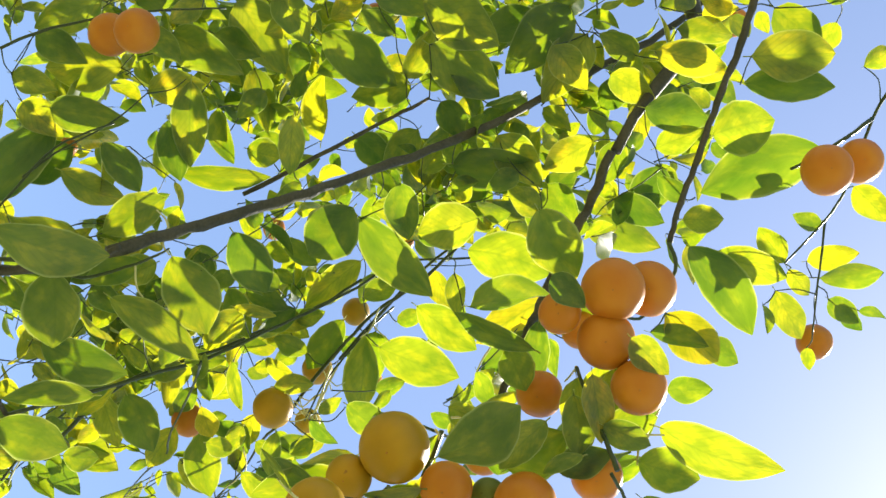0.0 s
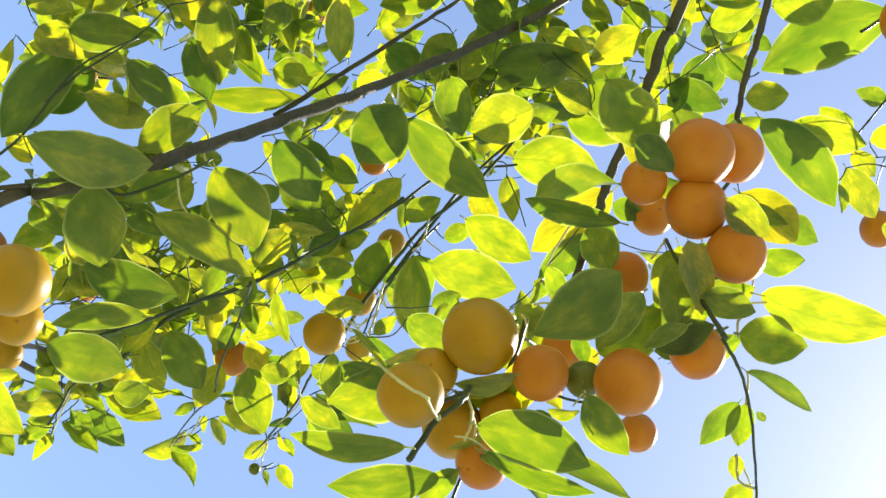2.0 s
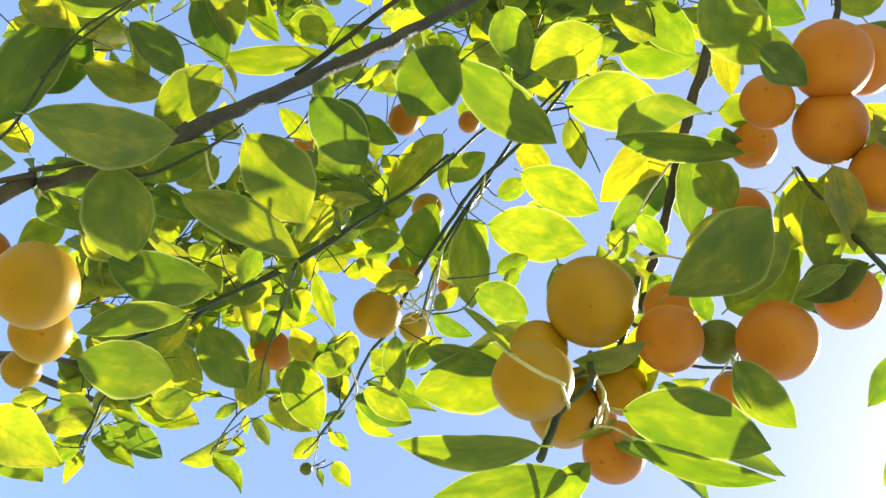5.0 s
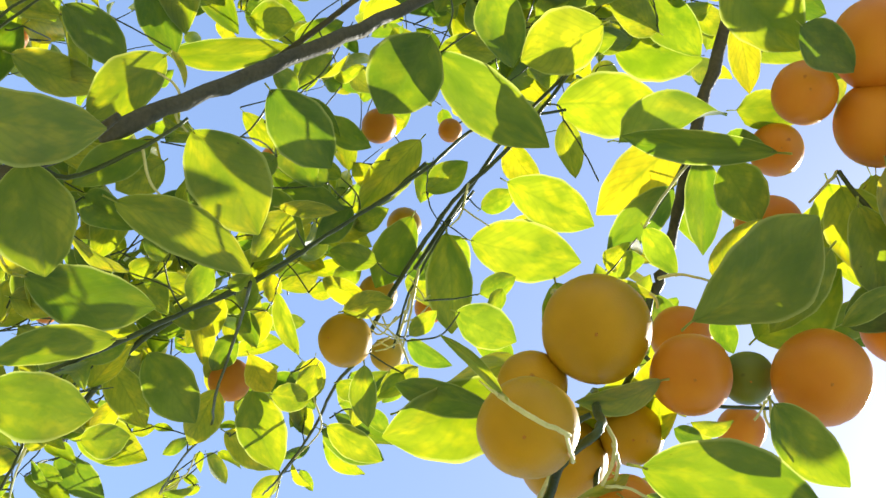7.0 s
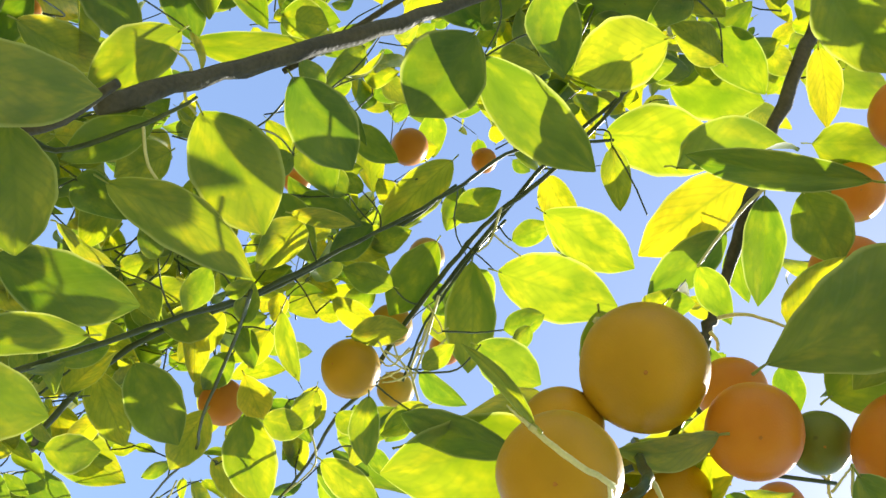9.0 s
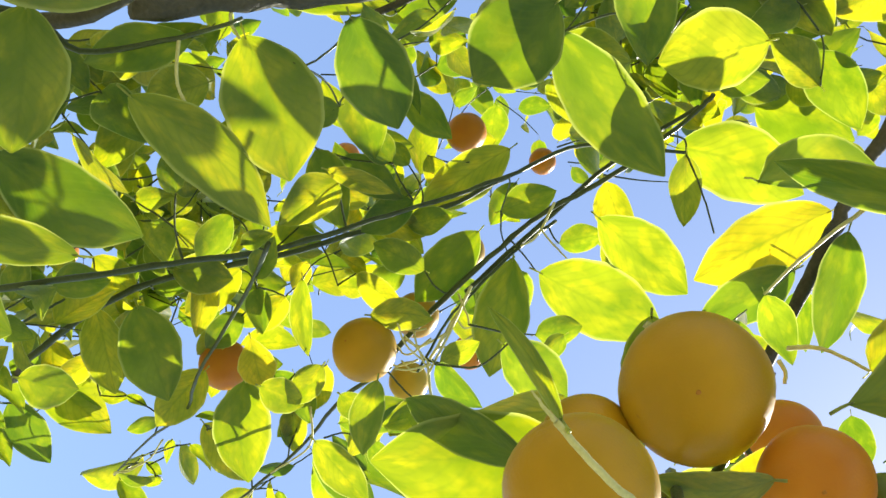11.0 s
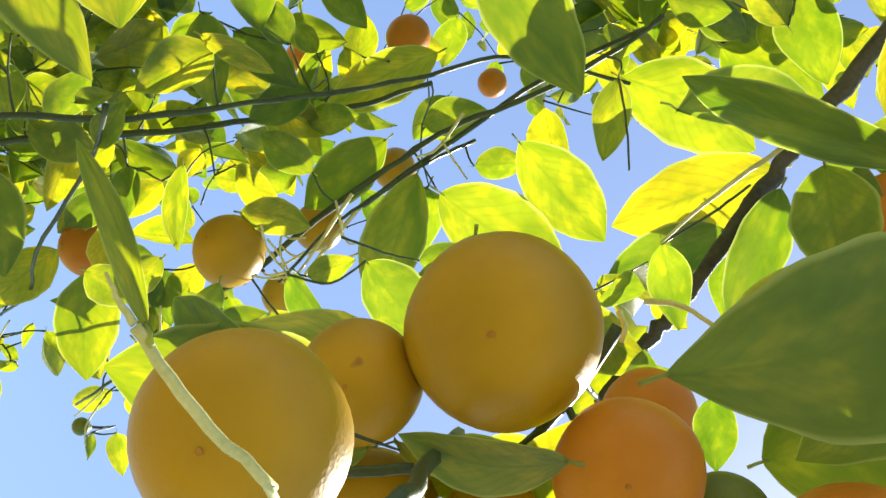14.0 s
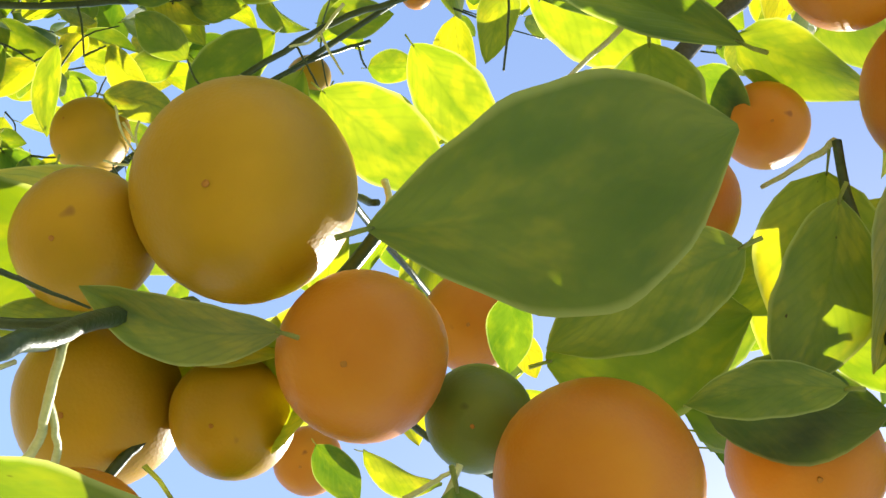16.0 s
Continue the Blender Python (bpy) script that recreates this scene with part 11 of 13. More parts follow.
far_leaf((-0.532, 1.304, 2.970), (-0.544, 1.257, 2.993), 0.032, 12)
far_leaf((-0.563, 1.295, 2.956), (-0.607, 1.313, 2.948), 0.026, -5)
far_leaf((-0.593, 1.274, 2.948), (-0.630, 1.238, 2.896), 0.037, 20)
far_leaf((-0.635, 1.265, 2.963), (-0.674, 1.229, 3.014), 0.045, 65)
far_leaf((-0.168, 1.378, 3.257), (-0.166, 1.329, 3.303), 0.041, 14)
far_leaf((-0.195, 1.377, 3.276), (-0.259, 1.420, 3.287), 0.042, -18)
far_leaf((-0.210, 1.353, 3.296), (-0.227, 1.292, 3.272), 0.035, 50)
far_leaf((-0.245, 1.339, 3.316), (-0.269, 1.339, 3.368), 0.034, -41)
far_leaf((-0.165, 1.681, 3.157), (-0.109, 1.655, 3.188), 0.040, -5)
far_leaf((-0.172, 1.675, 3.177), (-0.214, 1.670, 3.235), 0.039, -106)
far_leaf((-0.162, 1.659, 3.190), (-0.155, 1.620, 3.204), 0.024, -33)
far_leaf((-0.152, 1.658, 3.209), (-0.110, 1.664, 3.231), 0.029, 20)
far_leaf((-0.167, 1.636, 3.234), (-0.206, 1.604, 3.251), 0.033, 12)
far_leaf((-0.157, 1.618, 3.258), (-0.102, 1.569, 3.268), 0.043, -66)
far_leaf((-0.165, 1.609, 3.291), (-0.170, 1.623, 3.327), 0.025, -3)
far_leaf((-0.317, 2.118, 2.673), (-0.282, 2.096, 2.671), 0.023, -1)
far_leaf((-0.318, 2.113, 2.695), (-0.338, 2.113, 2.752), 0.034, 58)
far_leaf((-0.307, 2.095, 2.699), (-0.309, 2.035, 2.667), 0.038, 43)
far_leaf((-0.309, 2.083, 2.711), (-0.286, 2.074, 2.745), 0.026, -19)
far_leaf((-0.327, 2.062, 2.709), (-0.359, 2.038, 2.716), 0.023, -78)
far_leaf((-0.332, 2.093, 2.624), (-0.295, 2.094, 2.632), 0.025, -8)
far_leaf((-0.328, 2.069, 2.643), (-0.339, 2.041, 2.681), 0.028, 82)
far_leaf((-0.311, 2.048, 2.649), (-0.295, 1.992, 2.619), 0.039, 24)
far_leaf((-0.294, 2.042, 2.659), (-0.242, 2.038, 2.718), 0.046, 13)
far_leaf((-0.286, 2.024, 2.658), (-0.301, 1.969, 2.703), 0.036, -51)
far_leaf((-0.272, 1.849, 3.376), (-0.271, 1.793, 3.428), 0.045, -34)
far_leaf((-0.298, 1.848, 3.376), (-0.352, 1.858, 3.376), 0.029, -7)
far_leaf((-0.309, 1.830, 3.379), (-0.331, 1.761, 3.353), 0.045, 21)
far_leaf((-0.327, 1.827, 3.395), (-0.342, 1.823, 3.442), 0.029, -16)
far_leaf((-0.340, 1.823, 3.391), (-0.402, 1.845, 3.369), 0.039, 29)
far_leaf((-0.343, 1.805, 3.399), (-0.360, 1.741, 3.401), 0.038, 7)
far_leaf((-0.472, 1.917, 2.992), (-0.504, 1.898, 3.017), 0.028, 94)
far_leaf((-0.499, 1.920, 2.977), (-0.557, 1.968, 2.975), 0.043, -67)
far_leaf((-0.520, 1.907, 2.958), (-0.531, 1.889, 2.880), 0.040, -56)
far_leaf((-0.551, 1.907, 2.966), (-0.576, 1.893, 2.990), 0.023, -7)
far_leaf((-0.573, 1.913, 2.949), (-0.585, 1.930, 2.904), 0.026, -60)
far_leaf((-0.498, 1.375, 2.920), (-0.429, 1.359, 2.914), 0.036, -85)
far_leaf((-0.496, 1.346, 2.950), (-0.519, 1.328, 2.996), 0.032, 13)
far_leaf((-0.480, 1.313, 2.964), (-0.488, 1.269, 2.953), 0.025, 12)
far_leaf((-0.469, 1.292, 2.980), (-0.448, 1.291, 3.019), 0.024, 43)
far_leaf((-0.470, 1.257, 2.980), (-0.499, 1.210, 2.984), 0.030, -5)
far_leaf((-0.406, 1.954, 3.173), (-0.356, 1.935, 3.221), 0.041, -32)
far_leaf((-0.425, 1.946, 3.187), (-0.463, 1.960, 3.228), 0.033, 81)
far_leaf((-0.426, 1.925, 3.197), (-0.411, 1.887, 3.202), 0.024, 48)
far_leaf((-0.431, 1.926, 3.216), (-0.427, 1.938, 3.256), 0.024, 26)
far_leaf((-0.436, 1.917, 3.216), (-0.490, 1.889, 3.218), 0.036, 14)
far_leaf((-0.421, 1.911, 3.226), (-0.386, 1.858, 3.238), 0.037, 23)
far_leaf((-0.533, 1.951, 2.909), (-0.538, 1.916, 2.973), 0.039, -34)
far_leaf((-0.566, 1.966, 2.915), (-0.606, 2.007, 2.923), 0.032, -60)
far_leaf((-0.583, 1.949, 2.930), (-0.597, 1.909, 2.934), 0.028, 17)
far_leaf((-0.591, 1.944, 2.956), (-0.590, 1.969, 3.030), 0.045, 50)
far_leaf((-0.329, 1.810, 3.024), (-0.255, 1.821, 3.030), 0.039, -4)
far_leaf((-0.335, 1.794, 3.038), (-0.362, 1.769, 3.100), 0.041, 14)
far_leaf((-0.321, 1.780, 3.038), (-0.279, 1.736, 3.029), 0.033, -24)
far_leaf((-0.315, 1.777, 3.050), (-0.258, 1.800, 3.076), 0.034, -48)
far_leaf((-0.299, 1.770, 3.074), (-0.266, 1.750, 3.078), 0.025, 52)
far_leaf((-0.297, 1.778, 3.092), (-0.281, 1.824, 3.152), 0.041, 75)
far_leaf((-0.634, 1.542, 3.402), (-0.590, 1.493, 3.415), 0.035, 30)
far_leaf((-0.663, 1.530, 3.420), (-0.687, 1.535, 3.455), 0.024, -12)
far_leaf((-0.669, 1.496, 3.427), (-0.664, 1.424, 3.404), 0.038, -2)
far_leaf((-0.669, 1.466, 3.455), (-0.626, 1.430, 3.510), 0.046, 31)
far_leaf((-0.598, 1.311, 3.395), (-0.555, 1.249, 3.415), 0.045, -1)
far_leaf((-0.624, 1.306, 3.409), (-0.689, 1.296, 3.452), 0.041, 65)
far_leaf((-0.637, 1.290, 3.413), (-0.653, 1.258, 3.396), 0.026, 97)
far_leaf((-0.635, 1.273, 3.429), (-0.636, 1.249, 3.485), 0.032, 27)
far_leaf((-0.645, 1.254, 3.428), (-0.694, 1.240, 3.427), 0.029, 35)
far_leaf((-0.653, 2.228, 2.775), (-0.685, 2.185, 2.826), 0.039, -4)
far_leaf((-0.675, 2.241, 2.768), (-0.710, 2.303, 2.743), 0.042, -28)
far_leaf((-0.696, 2.235, 2.765), (-0.729, 2.220, 2.710), 0.039, -33)
far_leaf((-0.720, 2.236, 2.777), (-0.757, 2.222, 2.805), 0.027, -68)
far_leaf((-0.737, 2.235, 2.756), (-0.747, 2.248, 2.721), 0.025, -56)
far_leaf((-0.760, 2.219, 2.756), (-0.784, 2.179, 2.762), 0.028, 4)
far_leaf((-0.782, 2.226, 2.748), (-0.809, 2.262, 2.751), 0.024, -30)
far_leaf((-0.172, 2.054, 2.798), (-0.215, 2.067, 2.842), 0.034, -37)
far_leaf((-0.194, 2.023, 2.835), (-0.188, 2.042, 2.893), 0.032, 89)
far_leaf((-0.216, 2.003, 2.850), (-0.261, 1.998, 2.855), 0.029, 10)
far_leaf((-0.219, 1.980, 2.876), (-0.205, 1.932, 2.898), 0.029, 34)
far_leaf((-0.162, 1.314, 3.216), (-0.197, 1.295, 3.230), 0.026, 39)
far_leaf((-0.166, 1.331, 3.203), (-0.175, 1.381, 3.165), 0.039, -16)
far_leaf((-0.177, 1.324, 3.199), (-0.202, 1.269, 3.161), 0.041, 91)
far_leaf((-0.201, 1.330, 3.193), (-0.264, 1.328, 3.209), 0.036, -110)
far_leaf((-0.213, 1.336, 3.173), (-0.212, 1.380, 3.134), 0.032, -16)
far_leaf((-0.590, 2.322, 2.685), (-0.602, 2.266, 2.730), 0.041, -44)
far_leaf((-0.612, 2.319, 2.692), (-0.672, 2.359, 2.679), 0.039, 2)
far_leaf((-0.624, 2.294, 2.705), (-0.636, 2.235, 2.695), 0.036, 23)
far_leaf((-0.655, 2.297, 2.720), (-0.664, 2.299, 2.756), 0.022, 83)
far_leaf((-0.691, 2.296, 2.717), (-0.757, 2.329, 2.699), 0.042, 69)
far_leaf((-0.419, 1.687, 2.524), (-0.383, 1.638, 2.555), 0.036, 11)
far_leaf((-0.440, 1.682, 2.534), (-0.497, 1.684, 2.584), 0.040, 17)
far_leaf((-0.446, 1.664, 2.535), (-0.453, 1.610, 2.521), 0.029, 34)
far_leaf((-0.452, 1.658, 2.552), (-0.434, 1.645, 2.589), 0.025, -30)
far_leaf((-0.469, 1.642, 2.551), (-0.504, 1.630, 2.545), 0.022, -65)
far_leaf((-0.465, 1.621, 2.560), (-0.447, 1.563, 2.565), 0.031, -19)
far_leaf((-0.479, 1.614, 2.572), (-0.525, 1.626, 2.617), 0.037, -14)
far_leaf((-0.209, 1.513, 3.413), (-0.265, 1.460, 3.441), 0.042, -22)
far_leaf((-0.230, 1.520, 3.415), (-0.249, 1.562, 3.426), 0.025, 8)
far_leaf((-0.259, 1.512, 3.402), (-0.300, 1.501, 3.338), 0.038, 57)
far_leaf((-0.291, 1.524, 3.400), (-0.321, 1.536, 3.424), 0.024, -50)
far_leaf((-0.386, 1.729, 3.374), (-0.424, 1.756, 3.375), 0.028, 32)
far_leaf((-0.414, 1.701, 3.388), (-0.425, 1.638, 3.371), 0.036, -6)
far_leaf((-0.455, 1.686, 3.407), (-0.476, 1.688, 3.452), 0.028, -0)
far_leaf((-0.398, 1.810, 2.841), (-0.404, 1.749, 2.880), 0.037, -106)
far_leaf((-0.423, 1.818, 2.848), (-0.469, 1.860, 2.852), 0.037, -13)
far_leaf((-0.442, 1.804, 2.855), (-0.469, 1.778, 2.844), 0.026, 22)
far_leaf((-0.458, 1.802, 2.875), (-0.475, 1.804, 2.917), 0.027, 30)
far_leaf((-0.480, 1.789, 2.874), (-0.550, 1.789, 2.836), 0.047, -58)
far_leaf((-0.490, 1.770, 2.891), (-0.487, 1.708, 2.934), 0.044, -57)
far_leaf((-0.309, 1.316, 2.982), (-0.288, 1.279, 2.993), 0.026, -51)
far_leaf((-0.305, 1.316, 3.010), (-0.283, 1.321, 3.063), 0.030, -28)
far_leaf((-0.317, 1.290, 3.024), (-0.371, 1.234, 3.048), 0.044, -69)
far_leaf((-0.310, 1.271, 3.042), (-0.280, 1.244, 3.054), 0.025, 31)
far_leaf((-0.323, 1.257, 3.066), (-0.352, 1.257, 3.111), 0.030, -37)
far_leaf((-0.268, 2.060, 2.905), (-0.228, 2.031, 2.919), 0.029, -12)
far_leaf((-0.278, 2.009, 2.987), (-0.261, 1.973, 3.000), 0.027, -54)
far_leaf((-0.283, 2.000, 3.012), (-0.295, 2.009, 3.063), 0.031, 8)
far_leaf((-0.449, 1.965, 3.227), (-0.442, 1.924, 3.279), 0.039, -76)
far_leaf((-0.471, 1.974, 3.226), (-0.505, 1.991, 3.237), 0.024, -71)
far_leaf((-0.481, 1.965, 3.230), (-0.496, 1.932, 3.241), 0.025, 17)
far_leaf((-0.491, 1.972, 3.239), (-0.486, 1.966, 3.301), 0.035, -10)
far_leaf((-0.503, 1.966, 3.243), (-0.545, 1.975, 3.234), 0.027, 51)
far_leaf((-0.499, 1.951, 3.264), (-0.497, 1.905, 3.314), 0.039, 35)
far_leaf((-0.507, 1.954, 3.276), (-0.538, 1.994, 3.312), 0.033, 20)
far_leaf((-0.519, 1.198, 3.029), (-0.493, 1.165, 3.056), 0.029, 9)
far_leaf((-0.540, 1.200, 3.041), (-0.602, 1.227, 3.068), 0.042, -6)
far_leaf((-0.544, 1.183, 3.054), (-0.554, 1.123, 3.069), 0.037, 32)
far_leaf((-0.550, 1.179, 3.072), (-0.531, 1.165, 3.117), 0.030, -29)
far_leaf((-0.574, 1.169, 3.079), (-0.615, 1.172, 3.086), 0.027, 22)
far_leaf((-0.576, 1.149, 3.096), (-0.561, 1.097, 3.132), 0.035, -33)
far_leaf((-0.457, 1.600, 2.707), (-0.455, 1.556, 2.753), 0.035, 86)
far_leaf((-0.487, 1.580, 2.720), (-0.527, 1.602, 2.715), 0.030, -15)
far_leaf((-0.515, 1.545, 2.728), (-0.529, 1.497, 2.713), 0.028, -25)
far_leaf((-0.555, 1.533, 2.738), (-0.560, 1.517, 2.805), 0.038, -11)
far_leaf((-0.622, 1.441, 3.354), (-0.642, 1.384, 3.405), 0.041, -87)
far_leaf((-0.648, 1.443, 3.360), (-0.703, 1.491, 3.347), 0.040, -53)
far_leaf((-0.671, 1.427, 3.369), (-0.718, 1.402, 3.331), 0.038, -43)
far_leaf((-0.706, 1.416, 3.387), (-0.719, 1.406, 3.424), 0.025, 28)
far_leaf((-0.749, 1.408, 3.382), (-0.792, 1.417, 3.361), 0.027, 91)
far_leaf((-0.434, 1.549, 2.705), (-0.356, 1.540, 2.713), 0.042, -28)
far_leaf((-0.432, 1.524, 2.717), (-0.444, 1.493, 2.788), 0.043, -23)
far_leaf((-0.415, 1.499, 2.711), (-0.388, 1.463, 2.679), 0.031, 14)
far_leaf((-0.398, 1.481, 2.728), (-0.360, 1.475, 2.753), 0.028, -9)
far_leaf((-0.390, 1.455, 2.739), (-0.424, 1.405, 2.778), 0.038, -66)
far_leaf((-0.363, 1.435, 2.741), (-0.332, 1.416, 2.718), 0.026, 37)
far_leaf((-0.416, 2.027, 2.780), (-0.417, 1.964, 2.831), 0.048, 20)
far_leaf((-0.447, 2.020, 2.791), (-0.503, 2.059, 2.835), 0.043, -52)
far_leaf((-0.465, 1.994, 2.803), (-0.470, 1.940, 2.803), 0.029, 55)
far_leaf((-0.486, 1.992, 2.832), (-0.496, 1.987, 2.893), 0.037, -129)
far_leaf((-0.533, 1.502, 3.019), (-0.494, 1.479, 3.050), 0.030, -86)
far_leaf((-0.548, 1.491, 3.042), (-0.563, 1.496, 3.078), 0.023, -15)
far_leaf((-0.554, 1.468, 3.057), (-0.567, 1.413, 3.074), 0.033, -20)
far_leaf((-0.548, 1.465, 3.078), (-0.502, 1.467, 3.127), 0.038, -132)
far_leaf((-0.554, 1.453, 3.090), (-0.602, 1.411, 3.112), 0.035, -9)
far_leaf((-0.540, 1.445, 3.104), (-0.503, 1.377, 3.119), 0.047, 12)
far_leaf((-0.603, 1.397, 3.463), (-0.536, 1.364, 3.492), 0.045, -3)
far_leaf((-0.617, 1.380, 3.476), (-0.643, 1.377, 3.504), 0.021, 34)
far_leaf((-0.615, 1.354, 3.477), (-0.638, 1.290, 3.457), 0.041, -0)
far_leaf((-0.608, 1.347, 3.502), (-0.581, 1.355, 3.575), 0.047, -10)
far_leaf((-0.611, 1.328, 3.514), (-0.653, 1.282, 3.519), 0.034, -2)
far_leaf((-0.593, 1.319, 3.534), (-0.558, 1.298, 3.543), 0.024, -8)
far_leaf((-0.606, 1.470, 3.394), (-0.603, 1.441, 3.444), 0.030, -22)
far_leaf((-0.632, 1.471, 3.405), (-0.677, 1.508, 3.411), 0.034, 64)
far_leaf((-0.651, 1.455, 3.415), (-0.701, 1.429, 3.370), 0.040, 19)
far_leaf((-0.672, 1.454, 3.433), (-0.688, 1.448, 3.502), 0.036, 43)
far_leaf((-0.701, 1.455, 3.428), (-0.746, 1.473, 3.407), 0.032, -58)
far_leaf((-0.288, 1.804, 3.022), (-0.304, 1.766, 3.077), 0.038, 25)
far_leaf((-0.311, 1.803, 3.018), (-0.353, 1.834, 3.026), 0.033, 16)
far_leaf((-0.327, 1.784, 3.013), (-0.363, 1.753, 2.973), 0.033, -16)
far_leaf((-0.342, 1.776, 3.027), (-0.362, 1.763, 3.093), 0.039, 88)
far_leaf((-0.355, 1.782, 3.024), (-0.427, 1.812, 3.014), 0.047, 17)
far_leaf((-0.357, 1.772, 3.034), (-0.359, 1.731, 3.050), 0.025, -69)
far_leaf((-0.371, 1.785, 3.040), (-0.418, 1.821, 3.066), 0.039, 14)
far_leaf((-0.317, 2.013, 2.856), (-0.353, 2.011, 2.869), 0.022, -80)
far_leaf((-0.328, 1.975, 2.881), (-0.351, 1.906, 2.878), 0.038, -71)
far_leaf((-0.346, 1.949, 2.922), (-0.343, 1.942, 3.000), 0.042, -24)
far_leaf((-0.445, 2.131, 2.750), (-0.381, 2.134, 2.716), 0.042, 34)
far_leaf((-0.436, 2.116, 2.761), (-0.431, 2.075, 2.798), 0.034, -62)
far_leaf((-0.419, 2.108, 2.751), (-0.406, 2.087, 2.724), 0.024, 75)
far_leaf((-0.401, 2.102, 2.763), (-0.329, 2.104, 2.797), 0.045, -9)
far_leaf((-0.398, 2.081, 2.763), (-0.402, 2.024, 2.769), 0.035, 51)
far_leaf((-0.380, 2.075, 2.759), (-0.318, 2.055, 2.711), 0.047, -105)
far_leaf((-0.518, 2.079, 2.790), (-0.501, 2.037, 2.815), 0.029, -4)
far_leaf((-0.546, 2.075, 2.785), (-0.610, 2.087, 2.779), 0.034, 21)
far_leaf((-0.555, 2.054, 2.784), (-0.556, 2.008, 2.771), 0.029, -25)
far_leaf((-0.567, 2.046, 2.795), (-0.570, 2.021, 2.824), 0.023, -8)
far_leaf((-0.577, 2.042, 2.789), (-0.631, 2.043, 2.741), 0.042, -20)
far_leaf((-0.575, 2.025, 2.801), (-0.571, 1.976, 2.814), 0.029, 28)
far_leaf((-0.309, 1.918, 3.029), (-0.256, 1.898, 3.057), 0.034, 40)
far_leaf((-0.320, 1.882, 3.048), (-0.346, 1.866, 3.083), 0.027, 42)
far_leaf((-0.313, 1.847, 3.059), (-0.323, 1.783, 3.044), 0.036, 8)
far_leaf((-0.298, 1.825, 3.088), (-0.245, 1.799, 3.125), 0.038, 14)
far_leaf((-0.590, 1.549, 3.415), (-0.559, 1.528, 3.422), 0.023, 61)
far_leaf((-0.608, 1.533, 3.444), (-0.644, 1.523, 3.517), 0.041, -19)
far_leaf((-0.608, 1.507, 3.459), (-0.585, 1.469, 3.447), 0.027, 16)
far_leaf((-0.609, 1.490, 3.476), (-0.592, 1.477, 3.531), 0.031, 48)
far_leaf((-0.617, 1.468, 3.478), (-0.690, 1.437, 3.498), 0.049, 35)
far_leaf((-0.289, 1.836, 2.673), (-0.313, 1.862, 2.690), 0.025, -59)
far_leaf((-0.303, 1.827, 2.673), (-0.327, 1.797, 2.675), 0.024, -21)
far_leaf((-0.315, 1.834, 2.683), (-0.346, 1.815, 2.743), 0.038, -80)
far_leaf((-0.336, 1.834, 2.679), (-0.382, 1.865, 2.663), 0.032, -24)
far_leaf((-0.351, 1.816, 2.685), (-0.368, 1.769, 2.679), 0.030, 18)
far_leaf((-0.373, 1.822, 2.693), (-0.413, 1.856, 2.703), 0.033, -49)
far_leaf((-0.361, 1.894, 2.594), (-0.313, 1.857, 2.627), 0.041, -32)
far_leaf((-0.371, 1.891, 2.605), (-0.406, 1.885, 2.636), 0.026, -5)
far_leaf((-0.365, 1.877, 2.610), (-0.385, 1.799, 2.619), 0.044, -88)
far_leaf((-0.356, 1.880, 2.624), (-0.319, 1.892, 2.668), 0.032, -5)
far_leaf((-0.370, 1.867, 2.640), (-0.400, 1.857, 2.659), 0.021, 35)
far_leaf((-0.359, 1.855, 2.654), (-0.330, 1.833, 2.661), 0.023, 14)
far_leaf((-0.373, 1.854, 2.675), (-0.411, 1.870, 2.713), 0.030, -52)
far_leaf((-0.519, 1.360, 3.179), (-0.497, 1.338, 3.225), 0.032, 25)
far_leaf((-0.546, 1.360, 3.191), (-0.599, 1.385, 3.204), 0.036, -46)
far_leaf((-0.561, 1.344, 3.207), (-0.605, 1.292, 3.206), 0.040, -47)
far_leaf((-0.571, 1.343, 3.231), (-0.580, 1.356, 3.302), 0.042, -8)
far_leaf((-0.589, 1.334, 3.239), (-0.650, 1.357, 3.235), 0.035, 9)
far_leaf((-0.590, 1.314, 3.258), (-0.570, 1.245, 3.290), 0.040, -13)
far_leaf((-0.249, 1.743, 3.372), (-0.268, 1.705, 3.397), 0.029, 90)
far_leaf((-0.281, 1.749, 3.363), (-0.330, 1.803, 3.344), 0.038, -21)
far_leaf((-0.343, 1.761, 3.380), (-0.364, 1.794, 3.353), 0.031, 52)
far_leaf((-0.254, 1.655, 2.766), (-0.286, 1.613, 2.817), 0.042, 11)
far_leaf((-0.289, 1.664, 2.778), (-0.306, 1.696, 2.790), 0.023, -8)
far_leaf((-0.327, 1.651, 2.789), (-0.357, 1.631, 2.777), 0.021, 17)
far_leaf((-0.343, 1.659, 2.807), (-0.361, 1.650, 2.870), 0.039, -60)
far_leaf((-0.368, 1.668, 2.804), (-0.424, 1.702, 2.780), 0.041, 39)
far_leaf((-0.526, 1.759, 2.730), (-0.560, 1.725, 2.761), 0.032, 64)
far_leaf((-0.550, 1.777, 2.721), (-0.580, 1.821, 2.712), 0.029, 46)
far_leaf((-0.574, 1.775, 2.714), (-0.601, 1.761, 2.681), 0.025, -15)
far_leaf((-0.599, 1.777, 2.727), (-0.619, 1.774, 2.766), 0.028, -67)
far_leaf((-0.629, 1.777, 2.718), (-0.666, 1.823, 2.681), 0.036, -34)
far_leaf((-0.658, 1.759, 2.726), (-0.682, 1.722, 2.726), 0.026, 10)
far_leaf((-0.480, 1.944, 2.740), (-0.507, 1.901, 2.770), 0.033, -8)
